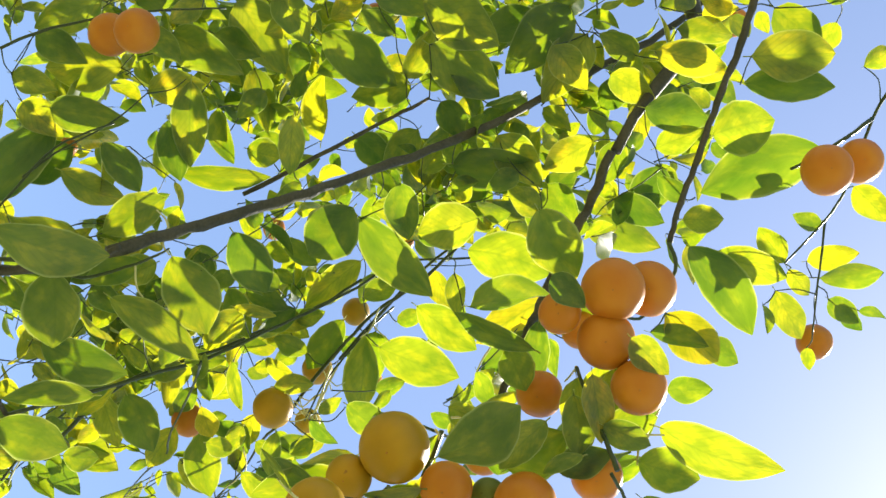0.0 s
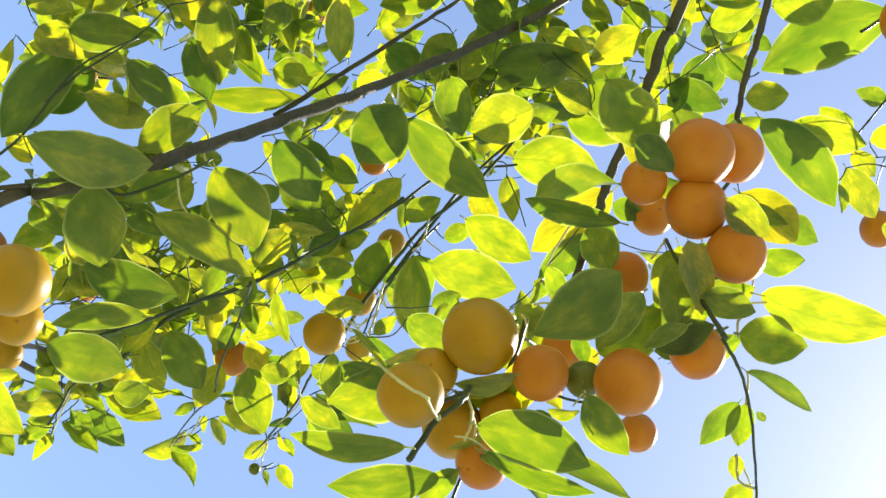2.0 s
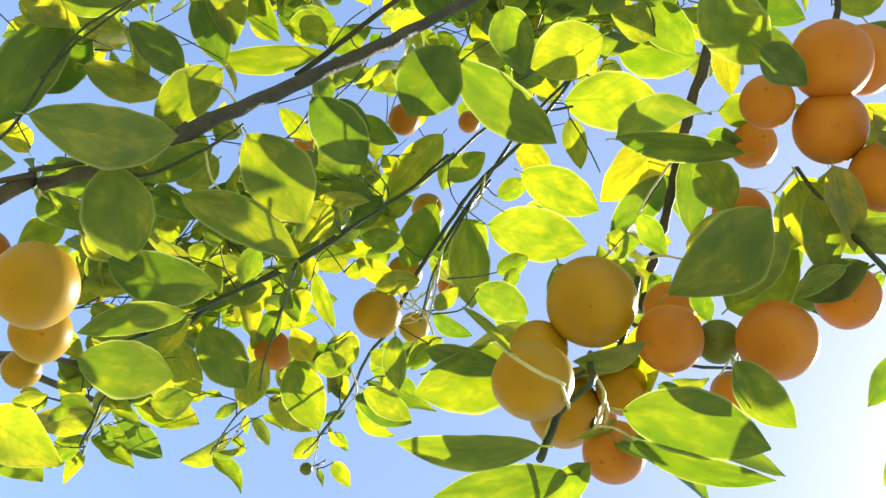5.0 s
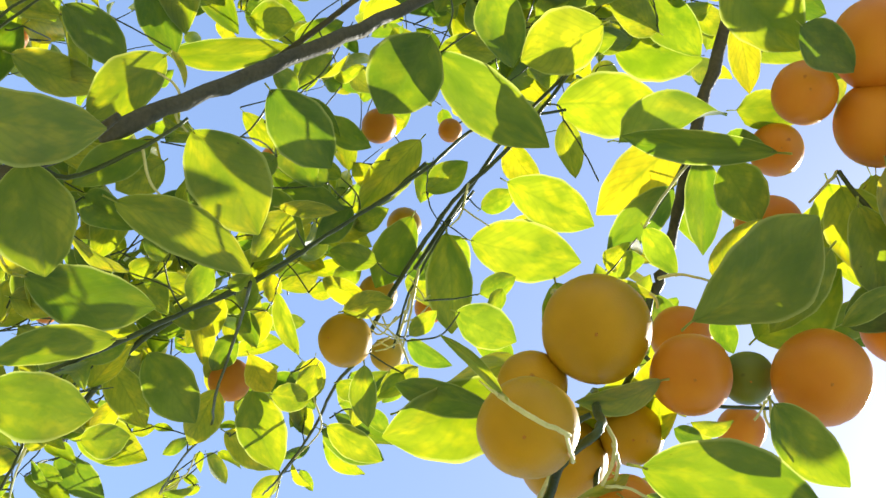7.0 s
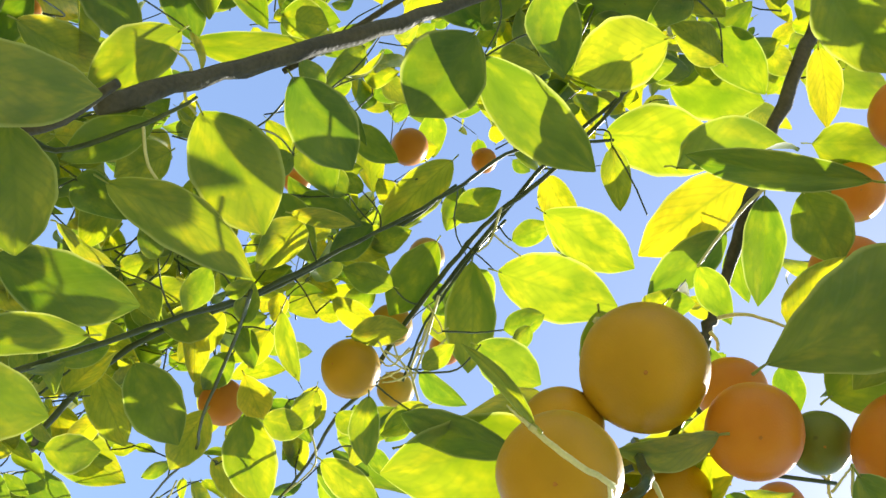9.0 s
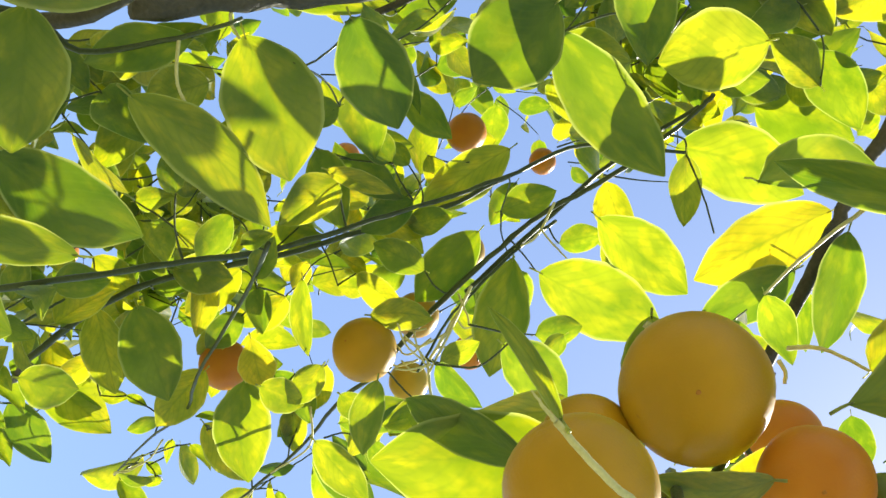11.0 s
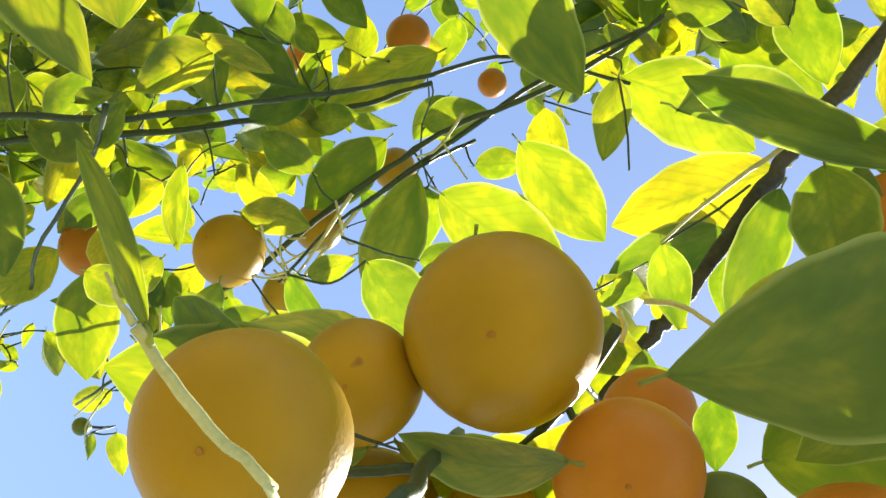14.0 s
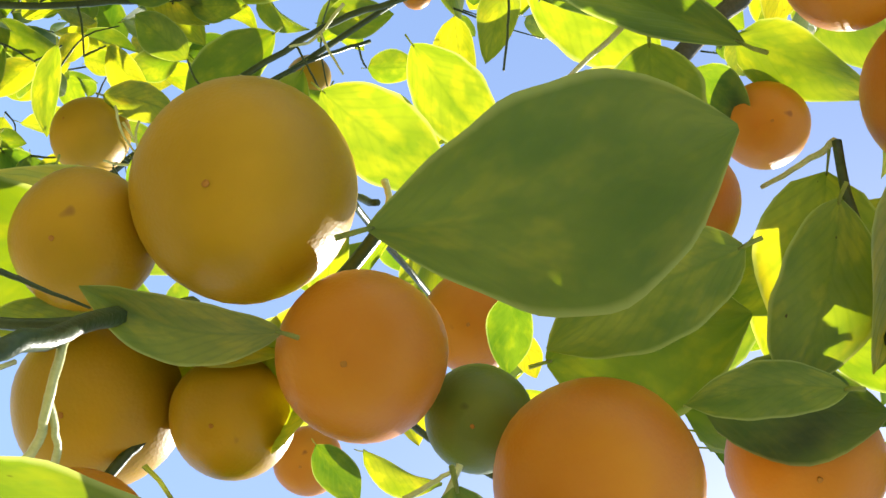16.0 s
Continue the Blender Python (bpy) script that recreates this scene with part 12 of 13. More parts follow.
far_leaf((-0.512, 1.941, 2.736), (-0.542, 1.967, 2.733), 0.025, -50)
far_leaf((-0.532, 1.924, 2.730), (-0.553, 1.861, 2.683), 0.049, 108)
far_leaf((-0.550, 1.931, 2.739), (-0.584, 1.924, 2.813), 0.048, -50)
far_leaf((-0.508, 1.194, 3.047), (-0.478, 1.177, 3.076), 0.025, -50)
far_leaf((-0.527, 1.189, 3.065), (-0.569, 1.183, 3.095), 0.030, -47)
far_leaf((-0.528, 1.174, 3.081), (-0.527, 1.129, 3.085), 0.026, 137)
far_leaf((-0.530, 1.170, 3.109), (-0.522, 1.177, 3.154), 0.028, 66)
far_leaf((-0.537, 1.147, 3.129), (-0.597, 1.127, 3.157), 0.037, -19)
far_leaf((-0.526, 1.123, 3.153), (-0.508, 1.090, 3.161), 0.022, -6)
far_leaf((-0.502, 1.144, 3.146), (-0.473, 1.117, 3.180), 0.033, -8)
far_leaf((-0.516, 1.127, 3.154), (-0.582, 1.118, 3.183), 0.044, -40)
far_leaf((-0.511, 1.100, 3.158), (-0.505, 1.051, 3.138), 0.031, 16)
far_leaf((-0.510, 1.085, 3.178), (-0.482, 1.076, 3.219), 0.031, -76)
far_leaf((-0.530, 1.071, 3.186), (-0.598, 1.045, 3.192), 0.038, -16)
far_leaf((-0.529, 1.053, 3.200), (-0.506, 0.991, 3.206), 0.037, 56)
far_leaf((-0.545, 1.046, 3.218), (-0.576, 1.038, 3.252), 0.029, -48)
far_leaf((-0.581, 1.637, 3.198), (-0.556, 1.595, 3.220), 0.031, 35)
far_leaf((-0.613, 1.637, 3.220), (-0.656, 1.668, 3.249), 0.034, 85)
far_leaf((-0.628, 1.615, 3.236), (-0.621, 1.574, 3.234), 0.025, -68)
far_leaf((-0.642, 1.605, 3.259), (-0.624, 1.581, 3.305), 0.034, 98)
far_leaf((-0.662, 1.592, 3.260), (-0.719, 1.602, 3.253), 0.034, -37)
far_leaf((-0.663, 1.564, 3.270), (-0.656, 1.516, 3.266), 0.028, -7)
far_leaf((-0.398, 1.342, 2.961), (-0.436, 1.305, 3.022), 0.040, -20)
far_leaf((-0.374, 1.314, 2.971), (-0.355, 1.247, 2.957), 0.042, 41)
far_leaf((-0.358, 1.303, 3.000), (-0.313, 1.311, 3.052), 0.035, -6)
far_leaf((-0.386, 1.293, 2.972), (-0.312, 1.291, 2.982), 0.044, -15)
far_leaf((-0.384, 1.270, 2.984), (-0.407, 1.218, 3.033), 0.043, 53)
far_leaf((-0.367, 1.251, 2.982), (-0.342, 1.198, 2.953), 0.037, 45)
far_leaf((-0.354, 1.242, 2.999), (-0.328, 1.253, 3.044), 0.030, 58)
far_leaf((-0.356, 1.227, 2.997), (-0.397, 1.156, 3.004), 0.049, 72)
far_leaf((-0.339, 1.228, 2.999), (-0.282, 1.234, 2.980), 0.036, -0)
far_leaf((-0.340, 1.216, 3.012), (-0.339, 1.194, 3.047), 0.023, 33)
far_leaf((-0.425, 1.919, 2.684), (-0.447, 1.859, 2.697), 0.039, -59)
far_leaf((-0.450, 1.920, 2.681), (-0.486, 1.944, 2.668), 0.028, -103)
far_leaf((-0.467, 1.903, 2.678), (-0.486, 1.876, 2.627), 0.037, 16)
far_leaf((-0.486, 1.899, 2.690), (-0.518, 1.896, 2.718), 0.025, -85)
far_leaf((-0.496, 1.899, 2.680), (-0.540, 1.920, 2.654), 0.031, -5)
far_leaf((-0.502, 1.885, 2.685), (-0.515, 1.845, 2.692), 0.023, -5)
far_leaf((-0.338, 1.899, 2.814), (-0.376, 1.881, 2.828), 0.025, 63)
far_leaf((-0.349, 1.920, 2.802), (-0.354, 1.958, 2.805), 0.024, 23)
far_leaf((-0.369, 1.920, 2.785), (-0.404, 1.904, 2.744), 0.030, -49)
far_leaf((-0.386, 1.932, 2.787), (-0.415, 1.928, 2.816), 0.026, -16)
far_leaf((-0.408, 1.940, 2.775), (-0.421, 1.971, 2.725), 0.033, -41)
far_leaf((-0.438, 1.935, 2.785), (-0.494, 1.883, 2.814), 0.043, 56)
far_leaf((-0.462, 1.950, 2.783), (-0.484, 1.996, 2.789), 0.031, 57)
far_leaf((-0.198, 1.606, 3.348), (-0.186, 1.575, 3.377), 0.025, 63)
far_leaf((-0.237, 1.589, 3.348), (-0.288, 1.550, 3.345), 0.038, -6)
far_leaf((-0.241, 1.588, 3.364), (-0.236, 1.569, 3.426), 0.038, 10)
far_leaf((-0.254, 1.593, 3.371), (-0.304, 1.602, 3.371), 0.032, 16)
far_leaf((-0.254, 1.585, 3.388), (-0.268, 1.523, 3.412), 0.036, 4)
far_leaf((-0.207, 1.175, 3.114), (-0.150, 1.134, 3.116), 0.039, -42)
far_leaf((-0.211, 1.166, 3.121), (-0.241, 1.136, 3.169), 0.036, -7)
far_leaf((-0.202, 1.151, 3.113), (-0.210, 1.108, 3.098), 0.026, -82)
far_leaf((-0.194, 1.142, 3.128), (-0.174, 1.129, 3.157), 0.024, 26)
far_leaf((-0.204, 1.123, 3.134), (-0.235, 1.091, 3.145), 0.030, -25)
far_leaf((-0.192, 1.110, 3.144), (-0.148, 1.095, 3.143), 0.028, 21)
far_leaf((-0.613, 1.808, 3.161), (-0.590, 1.737, 3.187), 0.046, 86)
far_leaf((-0.644, 1.794, 3.163), (-0.713, 1.797, 3.193), 0.042, -3)
far_leaf((-0.660, 1.768, 3.156), (-0.684, 1.726, 3.106), 0.037, 1)
far_leaf((-0.667, 1.736, 3.184), (-0.646, 1.709, 3.240), 0.040, 66)
far_leaf((-0.688, 1.704, 3.189), (-0.731, 1.696, 3.164), 0.028, -85)
far_leaf((-0.023, 1.303, 3.209), (-0.070, 1.263, 3.233), 0.036, 21)
far_leaf((-0.069, 1.318, 3.203), (-0.106, 1.361, 3.186), 0.035, -42)
far_leaf((-0.111, 1.311, 3.191), (-0.138, 1.297, 3.147), 0.028, 39)
far_leaf((-0.155, 1.310, 3.187), (-0.203, 1.300, 3.220), 0.036, -26)
far_leaf((0.248, 1.786, 2.807), (0.208, 1.755, 2.852), 0.041, -36)
far_leaf((0.206, 1.792, 2.801), (0.176, 1.838, 2.811), 0.029, -89)
far_leaf((0.173, 1.785, 2.798), (0.145, 1.744, 2.781), 0.028, -92)
far_leaf((0.145, 1.806, 2.810), (0.107, 1.808, 2.854), 0.034, 10)
far_leaf((-0.048, 1.725, 2.564), (-0.010, 1.689, 2.606), 0.040, 76)
far_leaf((-0.060, 1.697, 2.582), (-0.066, 1.625, 2.598), 0.037, -18)
far_leaf((-0.063, 1.695, 2.603), (-0.057, 1.698, 2.641), 0.022, -41)
far_leaf((-0.078, 1.683, 2.617), (-0.114, 1.670, 2.622), 0.023, -3)
far_leaf((-0.074, 1.669, 2.638), (-0.050, 1.617, 2.648), 0.032, -37)
far_leaf((-0.063, 1.805, 2.669), (-0.059, 1.764, 2.703), 0.030, 76)
far_leaf((-0.091, 1.782, 2.700), (-0.105, 1.737, 2.700), 0.026, 3)
far_leaf((-0.139, 1.781, 2.721), (-0.213, 1.810, 2.723), 0.041, 38)
far_leaf((-0.158, 1.766, 2.732), (-0.167, 1.724, 2.745), 0.028, 36)
far_leaf((0.240, 1.781, 2.883), (0.288, 1.805, 2.884), 0.028, -25)
far_leaf((0.256, 1.760, 2.910), (0.264, 1.738, 2.954), 0.029, 1)
far_leaf((0.328, 1.738, 2.932), (0.378, 1.773, 2.971), 0.040, -3)
far_leaf((0.200, 1.649, 2.827), (0.182, 1.706, 2.849), 0.036, -7)
far_leaf((0.168, 1.642, 2.831), (0.132, 1.606, 2.833), 0.031, 61)
far_leaf((0.146, 1.651, 2.846), (0.118, 1.641, 2.908), 0.037, 23)
far_leaf((0.121, 1.657, 2.844), (0.080, 1.693, 2.793), 0.040, 77)
far_leaf((0.097, 1.649, 2.860), (0.040, 1.593, 2.870), 0.049, -2)
far_leaf((0.330, 1.737, 2.471), (0.280, 1.723, 2.524), 0.042, -63)
far_leaf((0.337, 1.704, 2.467), (0.320, 1.644, 2.436), 0.037, 30)
far_leaf((0.344, 1.682, 2.486), (0.376, 1.652, 2.527), 0.036, 7)
far_leaf((0.328, 1.660, 2.499), (0.259, 1.633, 2.513), 0.040, -80)
far_leaf((0.162, 2.025, 2.546), (0.172, 1.975, 2.562), 0.032, -18)
far_leaf((0.137, 2.025, 2.545), (0.077, 2.038, 2.559), 0.038, -58)
far_leaf((0.127, 2.008, 2.541), (0.116, 1.948, 2.534), 0.034, -19)
far_leaf((0.113, 1.998, 2.553), (0.118, 1.952, 2.619), 0.046, 56)
far_leaf((0.089, 1.987, 2.551), (0.029, 1.998, 2.523), 0.040, -10)
far_leaf((0.080, 1.961, 2.565), (0.082, 1.893, 2.581), 0.039, -84)
far_leaf((0.251, 1.408, 2.896), (0.195, 1.459, 2.915), 0.046, 31)
far_leaf((0.217, 1.392, 2.897), (0.190, 1.398, 2.932), 0.027, 65)
far_leaf((0.205, 1.385, 2.883), (0.161, 1.427, 2.848), 0.041, 11)
far_leaf((0.114, 1.978, 2.498), (0.177, 1.982, 2.509), 0.037, 54)
far_leaf((0.109, 1.959, 2.504), (0.088, 1.942, 2.554), 0.031, 0)
far_leaf((0.120, 1.938, 2.493), (0.132, 1.906, 2.472), 0.026, -14)
far_leaf((0.124, 1.919, 2.515), (0.100, 1.877, 2.535), 0.030, -28)
far_leaf((0.138, 1.914, 2.517), (0.179, 1.896, 2.491), 0.033, -9)
far_leaf((-0.277, 1.804, 2.468), (-0.214, 1.809, 2.434), 0.037, 36)
far_leaf((-0.272, 1.782, 2.490), (-0.279, 1.760, 2.538), 0.031, 0)
far_leaf((-0.253, 1.764, 2.486), (-0.238, 1.713, 2.473), 0.030, -41)
far_leaf((-0.232, 1.765, 2.492), (-0.166, 1.788, 2.532), 0.047, -19)
far_leaf((-0.352, 1.364, 2.700), (-0.283, 1.356, 2.683), 0.040, -20)
far_leaf((-0.355, 1.340, 2.721), (-0.381, 1.304, 2.761), 0.033, 2)
far_leaf((-0.341, 1.319, 2.725), (-0.319, 1.269, 2.695), 0.034, 3)
far_leaf((-0.329, 1.306, 2.746), (-0.290, 1.309, 2.760), 0.026, -100)
far_leaf((-0.329, 1.281, 2.754), (-0.361, 1.240, 2.776), 0.033, -30)
far_leaf((-0.304, 1.267, 2.758), (-0.257, 1.255, 2.757), 0.028, -37)
far_leaf((-0.301, 1.248, 2.773), (-0.323, 1.224, 2.842), 0.043, -20)
far_leaf((-0.338, 1.482, 2.796), (-0.313, 1.431, 2.829), 0.038, 4)
far_leaf((-0.387, 1.472, 2.813), (-0.423, 1.498, 2.817), 0.027, 86)
far_leaf((-0.416, 1.444, 2.832), (-0.455, 1.407, 2.806), 0.031, -27)
far_leaf((-0.432, 1.429, 2.866), (-0.425, 1.398, 2.933), 0.038, 93)
far_leaf((-0.351, 1.897, 2.479), (-0.351, 1.829, 2.512), 0.045, -46)
far_leaf((-0.415, 1.861, 2.495), (-0.450, 1.808, 2.480), 0.036, -68)
far_leaf((-0.433, 1.849, 2.529), (-0.433, 1.817, 2.599), 0.043, -59)
far_leaf((-0.462, 1.837, 2.542), (-0.513, 1.835, 2.511), 0.037, -123)
far_leaf((-0.474, 1.558, 2.715), (-0.440, 1.542, 2.767), 0.039, -27)
far_leaf((-0.493, 1.545, 2.742), (-0.533, 1.560, 2.753), 0.024, 35)
far_leaf((-0.494, 1.517, 2.773), (-0.494, 1.464, 2.774), 0.032, 71)
far_leaf((-0.509, 1.510, 2.806), (-0.491, 1.506, 2.880), 0.046, -33)
far_leaf((-0.536, 1.496, 2.826), (-0.587, 1.501, 2.843), 0.029, 6)
far_leaf((-0.490, 1.452, 3.067), (-0.431, 1.442, 3.100), 0.037, 27)
far_leaf((-0.502, 1.442, 3.086), (-0.522, 1.464, 3.140), 0.033, -31)
far_leaf((-0.504, 1.416, 3.096), (-0.514, 1.367, 3.097), 0.027, 97)
far_leaf((-0.504, 1.410, 3.119), (-0.492, 1.424, 3.194), 0.042, -42)
far_leaf((-0.511, 1.396, 3.142), (-0.554, 1.370, 3.167), 0.035, -5)
far_leaf((-0.404, 1.672, 2.480), (-0.358, 1.640, 2.486), 0.031, -41)
far_leaf((-0.420, 1.662, 2.492), (-0.464, 1.635, 2.525), 0.032, -25)
far_leaf((-0.418, 1.648, 2.492), (-0.414, 1.610, 2.462), 0.029, -68)
far_leaf((-0.420, 1.642, 2.513), (-0.406, 1.629, 2.562), 0.028, 61)
far_leaf((-0.431, 1.621, 2.509), (-0.499, 1.583, 2.526), 0.043, 3)
far_leaf((-0.420, 1.600, 2.509), (-0.383, 1.573, 2.502), 0.027, 90)
far_leaf((-0.428, 1.583, 2.519), (-0.428, 1.563, 2.568), 0.033, 67)
far_leaf((-0.026, 1.472, 3.171), (-0.005, 1.456, 3.197), 0.023, 24)
far_leaf((-0.037, 1.466, 3.181), (-0.089, 1.467, 3.206), 0.031, -17)
far_leaf((-0.033, 1.448, 3.189), (-0.056, 1.397, 3.184), 0.033, 46)
far_leaf((-0.025, 1.444, 3.209), (-0.004, 1.441, 3.241), 0.021, 86)
far_leaf((-0.044, 1.431, 3.213), (-0.102, 1.412, 3.231), 0.039, -3)
far_leaf((-0.052, 1.409, 3.235), (-0.061, 1.404, 3.308), 0.044, 32)
far_leaf((-0.383, 1.192, 2.779), (-0.327, 1.159, 2.817), 0.040, 16)
far_leaf((-0.399, 1.179, 2.790), (-0.417, 1.180, 2.823), 0.021, 17)
far_leaf((-0.400, 1.154, 2.790), (-0.395, 1.113, 2.788), 0.024, 91)
far_leaf((-0.418, 1.129, 2.825), (-0.485, 1.109, 2.834), 0.038, -16)
far_leaf((-0.410, 1.113, 2.847), (-0.370, 1.077, 2.873), 0.035, -28)
far_leaf((-0.040, 1.600, 2.361), (0.007, 1.611, 2.426), 0.045, -47)
far_leaf((-0.013, 1.598, 2.346), (0.037, 1.563, 2.302), 0.038, -24)
far_leaf((0.012, 1.610, 2.348), (0.053, 1.668, 2.364), 0.041, -45)
far_leaf((0.034, 1.599, 2.351), (0.076, 1.557, 2.372), 0.039, 123)
far_leaf((0.054, 1.607, 2.343), (0.083, 1.629, 2.278), 0.043, -1)
far_leaf((0.076, 1.611, 2.356), (0.100, 1.646, 2.381), 0.031, -11)
far_leaf((-0.486, 1.831, 2.525), (-0.459, 1.824, 2.557), 0.023, -7)
far_leaf((-0.504, 1.817, 2.552), (-0.535, 1.829, 2.604), 0.035, 13)
far_leaf((-0.511, 1.792, 2.574), (-0.522, 1.754, 2.584), 0.025, 85)
far_leaf((-0.508, 1.786, 2.603), (-0.472, 1.793, 2.642), 0.033, 5)
far_leaf((-0.522, 1.770, 2.625), (-0.585, 1.743, 2.646), 0.039, 8)
far_leaf((-0.513, 1.755, 2.649), (-0.470, 1.690, 2.671), 0.047, -0)
far_leaf((-0.400, 1.346, 2.821), (-0.425, 1.307, 2.882), 0.038, -25)
far_leaf((-0.441, 1.342, 2.830), (-0.474, 1.376, 2.834), 0.028, 30)
far_leaf((-0.474, 1.321, 2.838), (-0.509, 1.253, 2.833), 0.041, 46)
far_leaf((-0.504, 1.324, 2.848), (-0.531, 1.323, 2.897), 0.032, 35)
far_leaf((-0.387, 1.215, 2.818), (-0.425, 1.204, 2.840), 0.028, 49)
far_leaf((-0.387, 1.174, 2.828), (-0.393, 1.123, 2.793), 0.032, -33)
far_leaf((-0.380, 1.144, 2.862), (-0.345, 1.123, 2.896), 0.028, -86)
far_leaf((-0.112, 1.566, 3.088), (-0.037, 1.562, 3.078), 0.045, 1)
far_leaf((-0.104, 1.528, 3.095), (-0.114, 1.489, 3.127), 0.032, -17)
far_leaf((-0.083, 1.506, 3.090), (-0.069, 1.485, 3.058), 0.025, -68)
far_leaf((-0.059, 1.494, 3.110), (-0.013, 1.492, 3.117), 0.025, 11)
far_leaf((-0.315, 1.782, 2.603), (-0.268, 1.733, 2.637), 0.042, -47)
far_leaf((-0.340, 1.783, 2.632), (-0.377, 1.825, 2.681), 0.040, -96)
far_leaf((-0.351, 1.762, 2.646), (-0.390, 1.693, 2.661), 0.042, 61)
far_leaf((-0.349, 1.757, 2.661), (-0.329, 1.765, 2.719), 0.033, -90)
far_leaf((-0.395, 1.193, 2.831), (-0.409, 1.173, 2.862), 0.026, 5)
far_leaf((-0.369, 1.176, 2.838), (-0.354, 1.125, 2.826), 0.030, 34)
far_leaf((-0.349, 1.171, 2.859), (-0.323, 1.194, 2.906), 0.034, -23)
far_leaf((-0.336, 1.148, 2.872), (-0.353, 1.100, 2.935), 0.041, 1)
far_leaf((-0.262, 1.648, 2.854), (-0.269, 1.620, 2.882), 0.023, -3)
far_leaf((-0.284, 1.660, 2.863), (-0.306, 1.686, 2.878), 0.021, 117)
far_leaf((-0.304, 1.649, 2.874), (-0.336, 1.613, 2.884), 0.027, 70)
far_leaf((-0.323, 1.651, 2.897), (-0.326, 1.647, 2.955), 0.033, 69)
far_leaf((-0.356, 1.646, 2.911), (-0.416, 1.682, 2.916), 0.038, 31)
far_leaf((-0.376, 1.626, 2.938), (-0.370, 1.575, 2.986), 0.039, -32)
far_leaf((-0.310, 1.839, 2.736), (-0.353, 1.873, 2.761), 0.034, -43)
far_leaf((-0.321, 1.820, 2.730), (-0.335, 1.784, 2.715), 0.026, 75)
far_leaf((-0.337, 1.822, 2.747), (-0.364, 1.829, 2.792), 0.033, 14)
far_leaf((-0.357, 1.821, 2.751), (-0.420, 1.865, 2.735), 0.043, 84)
far_leaf((-0.368, 1.805, 2.766), (-0.377, 1.733, 2.773), 0.039, 17)
far_leaf((-0.255, 1.795, 2.494), (-0.269, 1.736, 2.522), 0.037, -24)
far_leaf((-0.290, 1.798, 2.498), (-0.338, 1.853, 2.478), 0.038, -42)
far_leaf((-0.320, 1.777, 2.505), (-0.359, 1.729, 2.467), 0.041, 27)
far_leaf((-0.354, 1.770, 2.522), (-0.373, 1.747, 2.592), 0.040, 32)
far_leaf((-0.395, 1.767, 2.518), (-0.441, 1.797, 2.505), 0.031, 38)
far_leaf((-0.309, 1.689, 2.579), (-0.291, 1.656, 2.611), 0.028, -119)
far_leaf((-0.330, 1.677, 2.597), (-0.390, 1.697, 2.636), 0.045, 26)
far_leaf((-0.337, 1.647, 2.610), (-0.345, 1.606, 2.603), 0.026, 67)
far_leaf((-0.360, 1.628, 2.633), (-0.366, 1.621, 2.701), 0.037, 31)
far_leaf((-0.392, 1.603, 2.638), (-0.464, 1.607, 2.637), 0.043, 5)
far_leaf((-0.445, 1.565, 3.052), (-0.479, 1.599, 3.081), 0.033, 15)
far_leaf((-0.462, 1.536, 3.065), (-0.470, 1.492, 3.065), 0.024, 151)
far_leaf((-0.483, 1.532, 3.087), (-0.489, 1.527, 3.131), 0.026, 30)
far_leaf((-0.511, 1.526, 3.090), (-0.586, 1.549, 3.089), 0.040, 51)
far_leaf((-0.524, 1.509, 3.107), (-0.521, 1.468, 3.136), 0.028, -18)
far_leaf((-0.427, 1.367, 3.005), (-0.375, 1.330, 3.011), 0.040, -55)
far_leaf((-0.444, 1.357, 3.017), (-0.486, 1.338, 3.066), 0.035, 5)
far_leaf((-0.447, 1.339, 3.015), (-0.459, 1.300, 3.002), 0.023, 71)
far_leaf((-0.444, 1.299, 3.045), (-0.505, 1.249, 3.050), 0.048, -15)
far_leaf((-0.222, 1.490, 3.164), (-0.190, 1.474, 3.186), 0.026, 112)
far_leaf((-0.241, 1.476, 3.174), (-0.284, 1.467, 3.239), 0.043, 43)
far_leaf((-0.242, 1.452, 3.173), (-0.230, 1.411, 3.166), 0.028, -18)
far_leaf((-0.250, 1.442, 3.189), (-0.232, 1.438, 3.229), 0.025, -61)
far_leaf((-0.262, 1.422, 3.196), (-0.330, 1.393, 3.214), 0.044, 4)
far_leaf((-0.254, 1.399, 3.206), (-0.229, 1.325, 3.194), 0.047, 40)
far_leaf((-0.262, 1.386, 3.227), (-0.284, 1.371, 3.281), 0.031, -47)
far_leaf((-0.248, 1.434, 2.551), (-0.240, 1.391, 2.612), 0.045, 82)
far_leaf((-0.277, 1.440, 2.568), (-0.321, 1.479, 2.598), 0.036, -17)
far_leaf((-0.299, 1.425, 2.584), (-0.334, 1.369, 2.591), 0.039, -76)
far_leaf((-0.327, 1.425, 2.603), (-0.331, 1.434, 2.654), 0.031, -72)
far_leaf((-0.364, 1.421, 2.607), (-0.417, 1.461, 2.604), 0.035, 31)
far_leaf((-0.416, 1.724, 2.530), (-0.447, 1.709, 2.563), 0.030, 54)
far_leaf((-0.442, 1.732, 2.521), (-0.457, 1.771, 2.526), 0.025, -1)
far_leaf((-0.472, 1.720, 2.510), (-0.502, 1.703, 2.480), 0.028, 80)
far_leaf((-0.494, 1.733, 2.533), (-0.521, 1.739, 2.576), 0.031, -87)
far_leaf((-0.519, 1.746, 2.533), (-0.559, 1.783, 2.499), 0.034, 0)
far_leaf((-0.428, 1.931, 2.550), (-0.453, 1.867, 2.540), 0.041, -75)
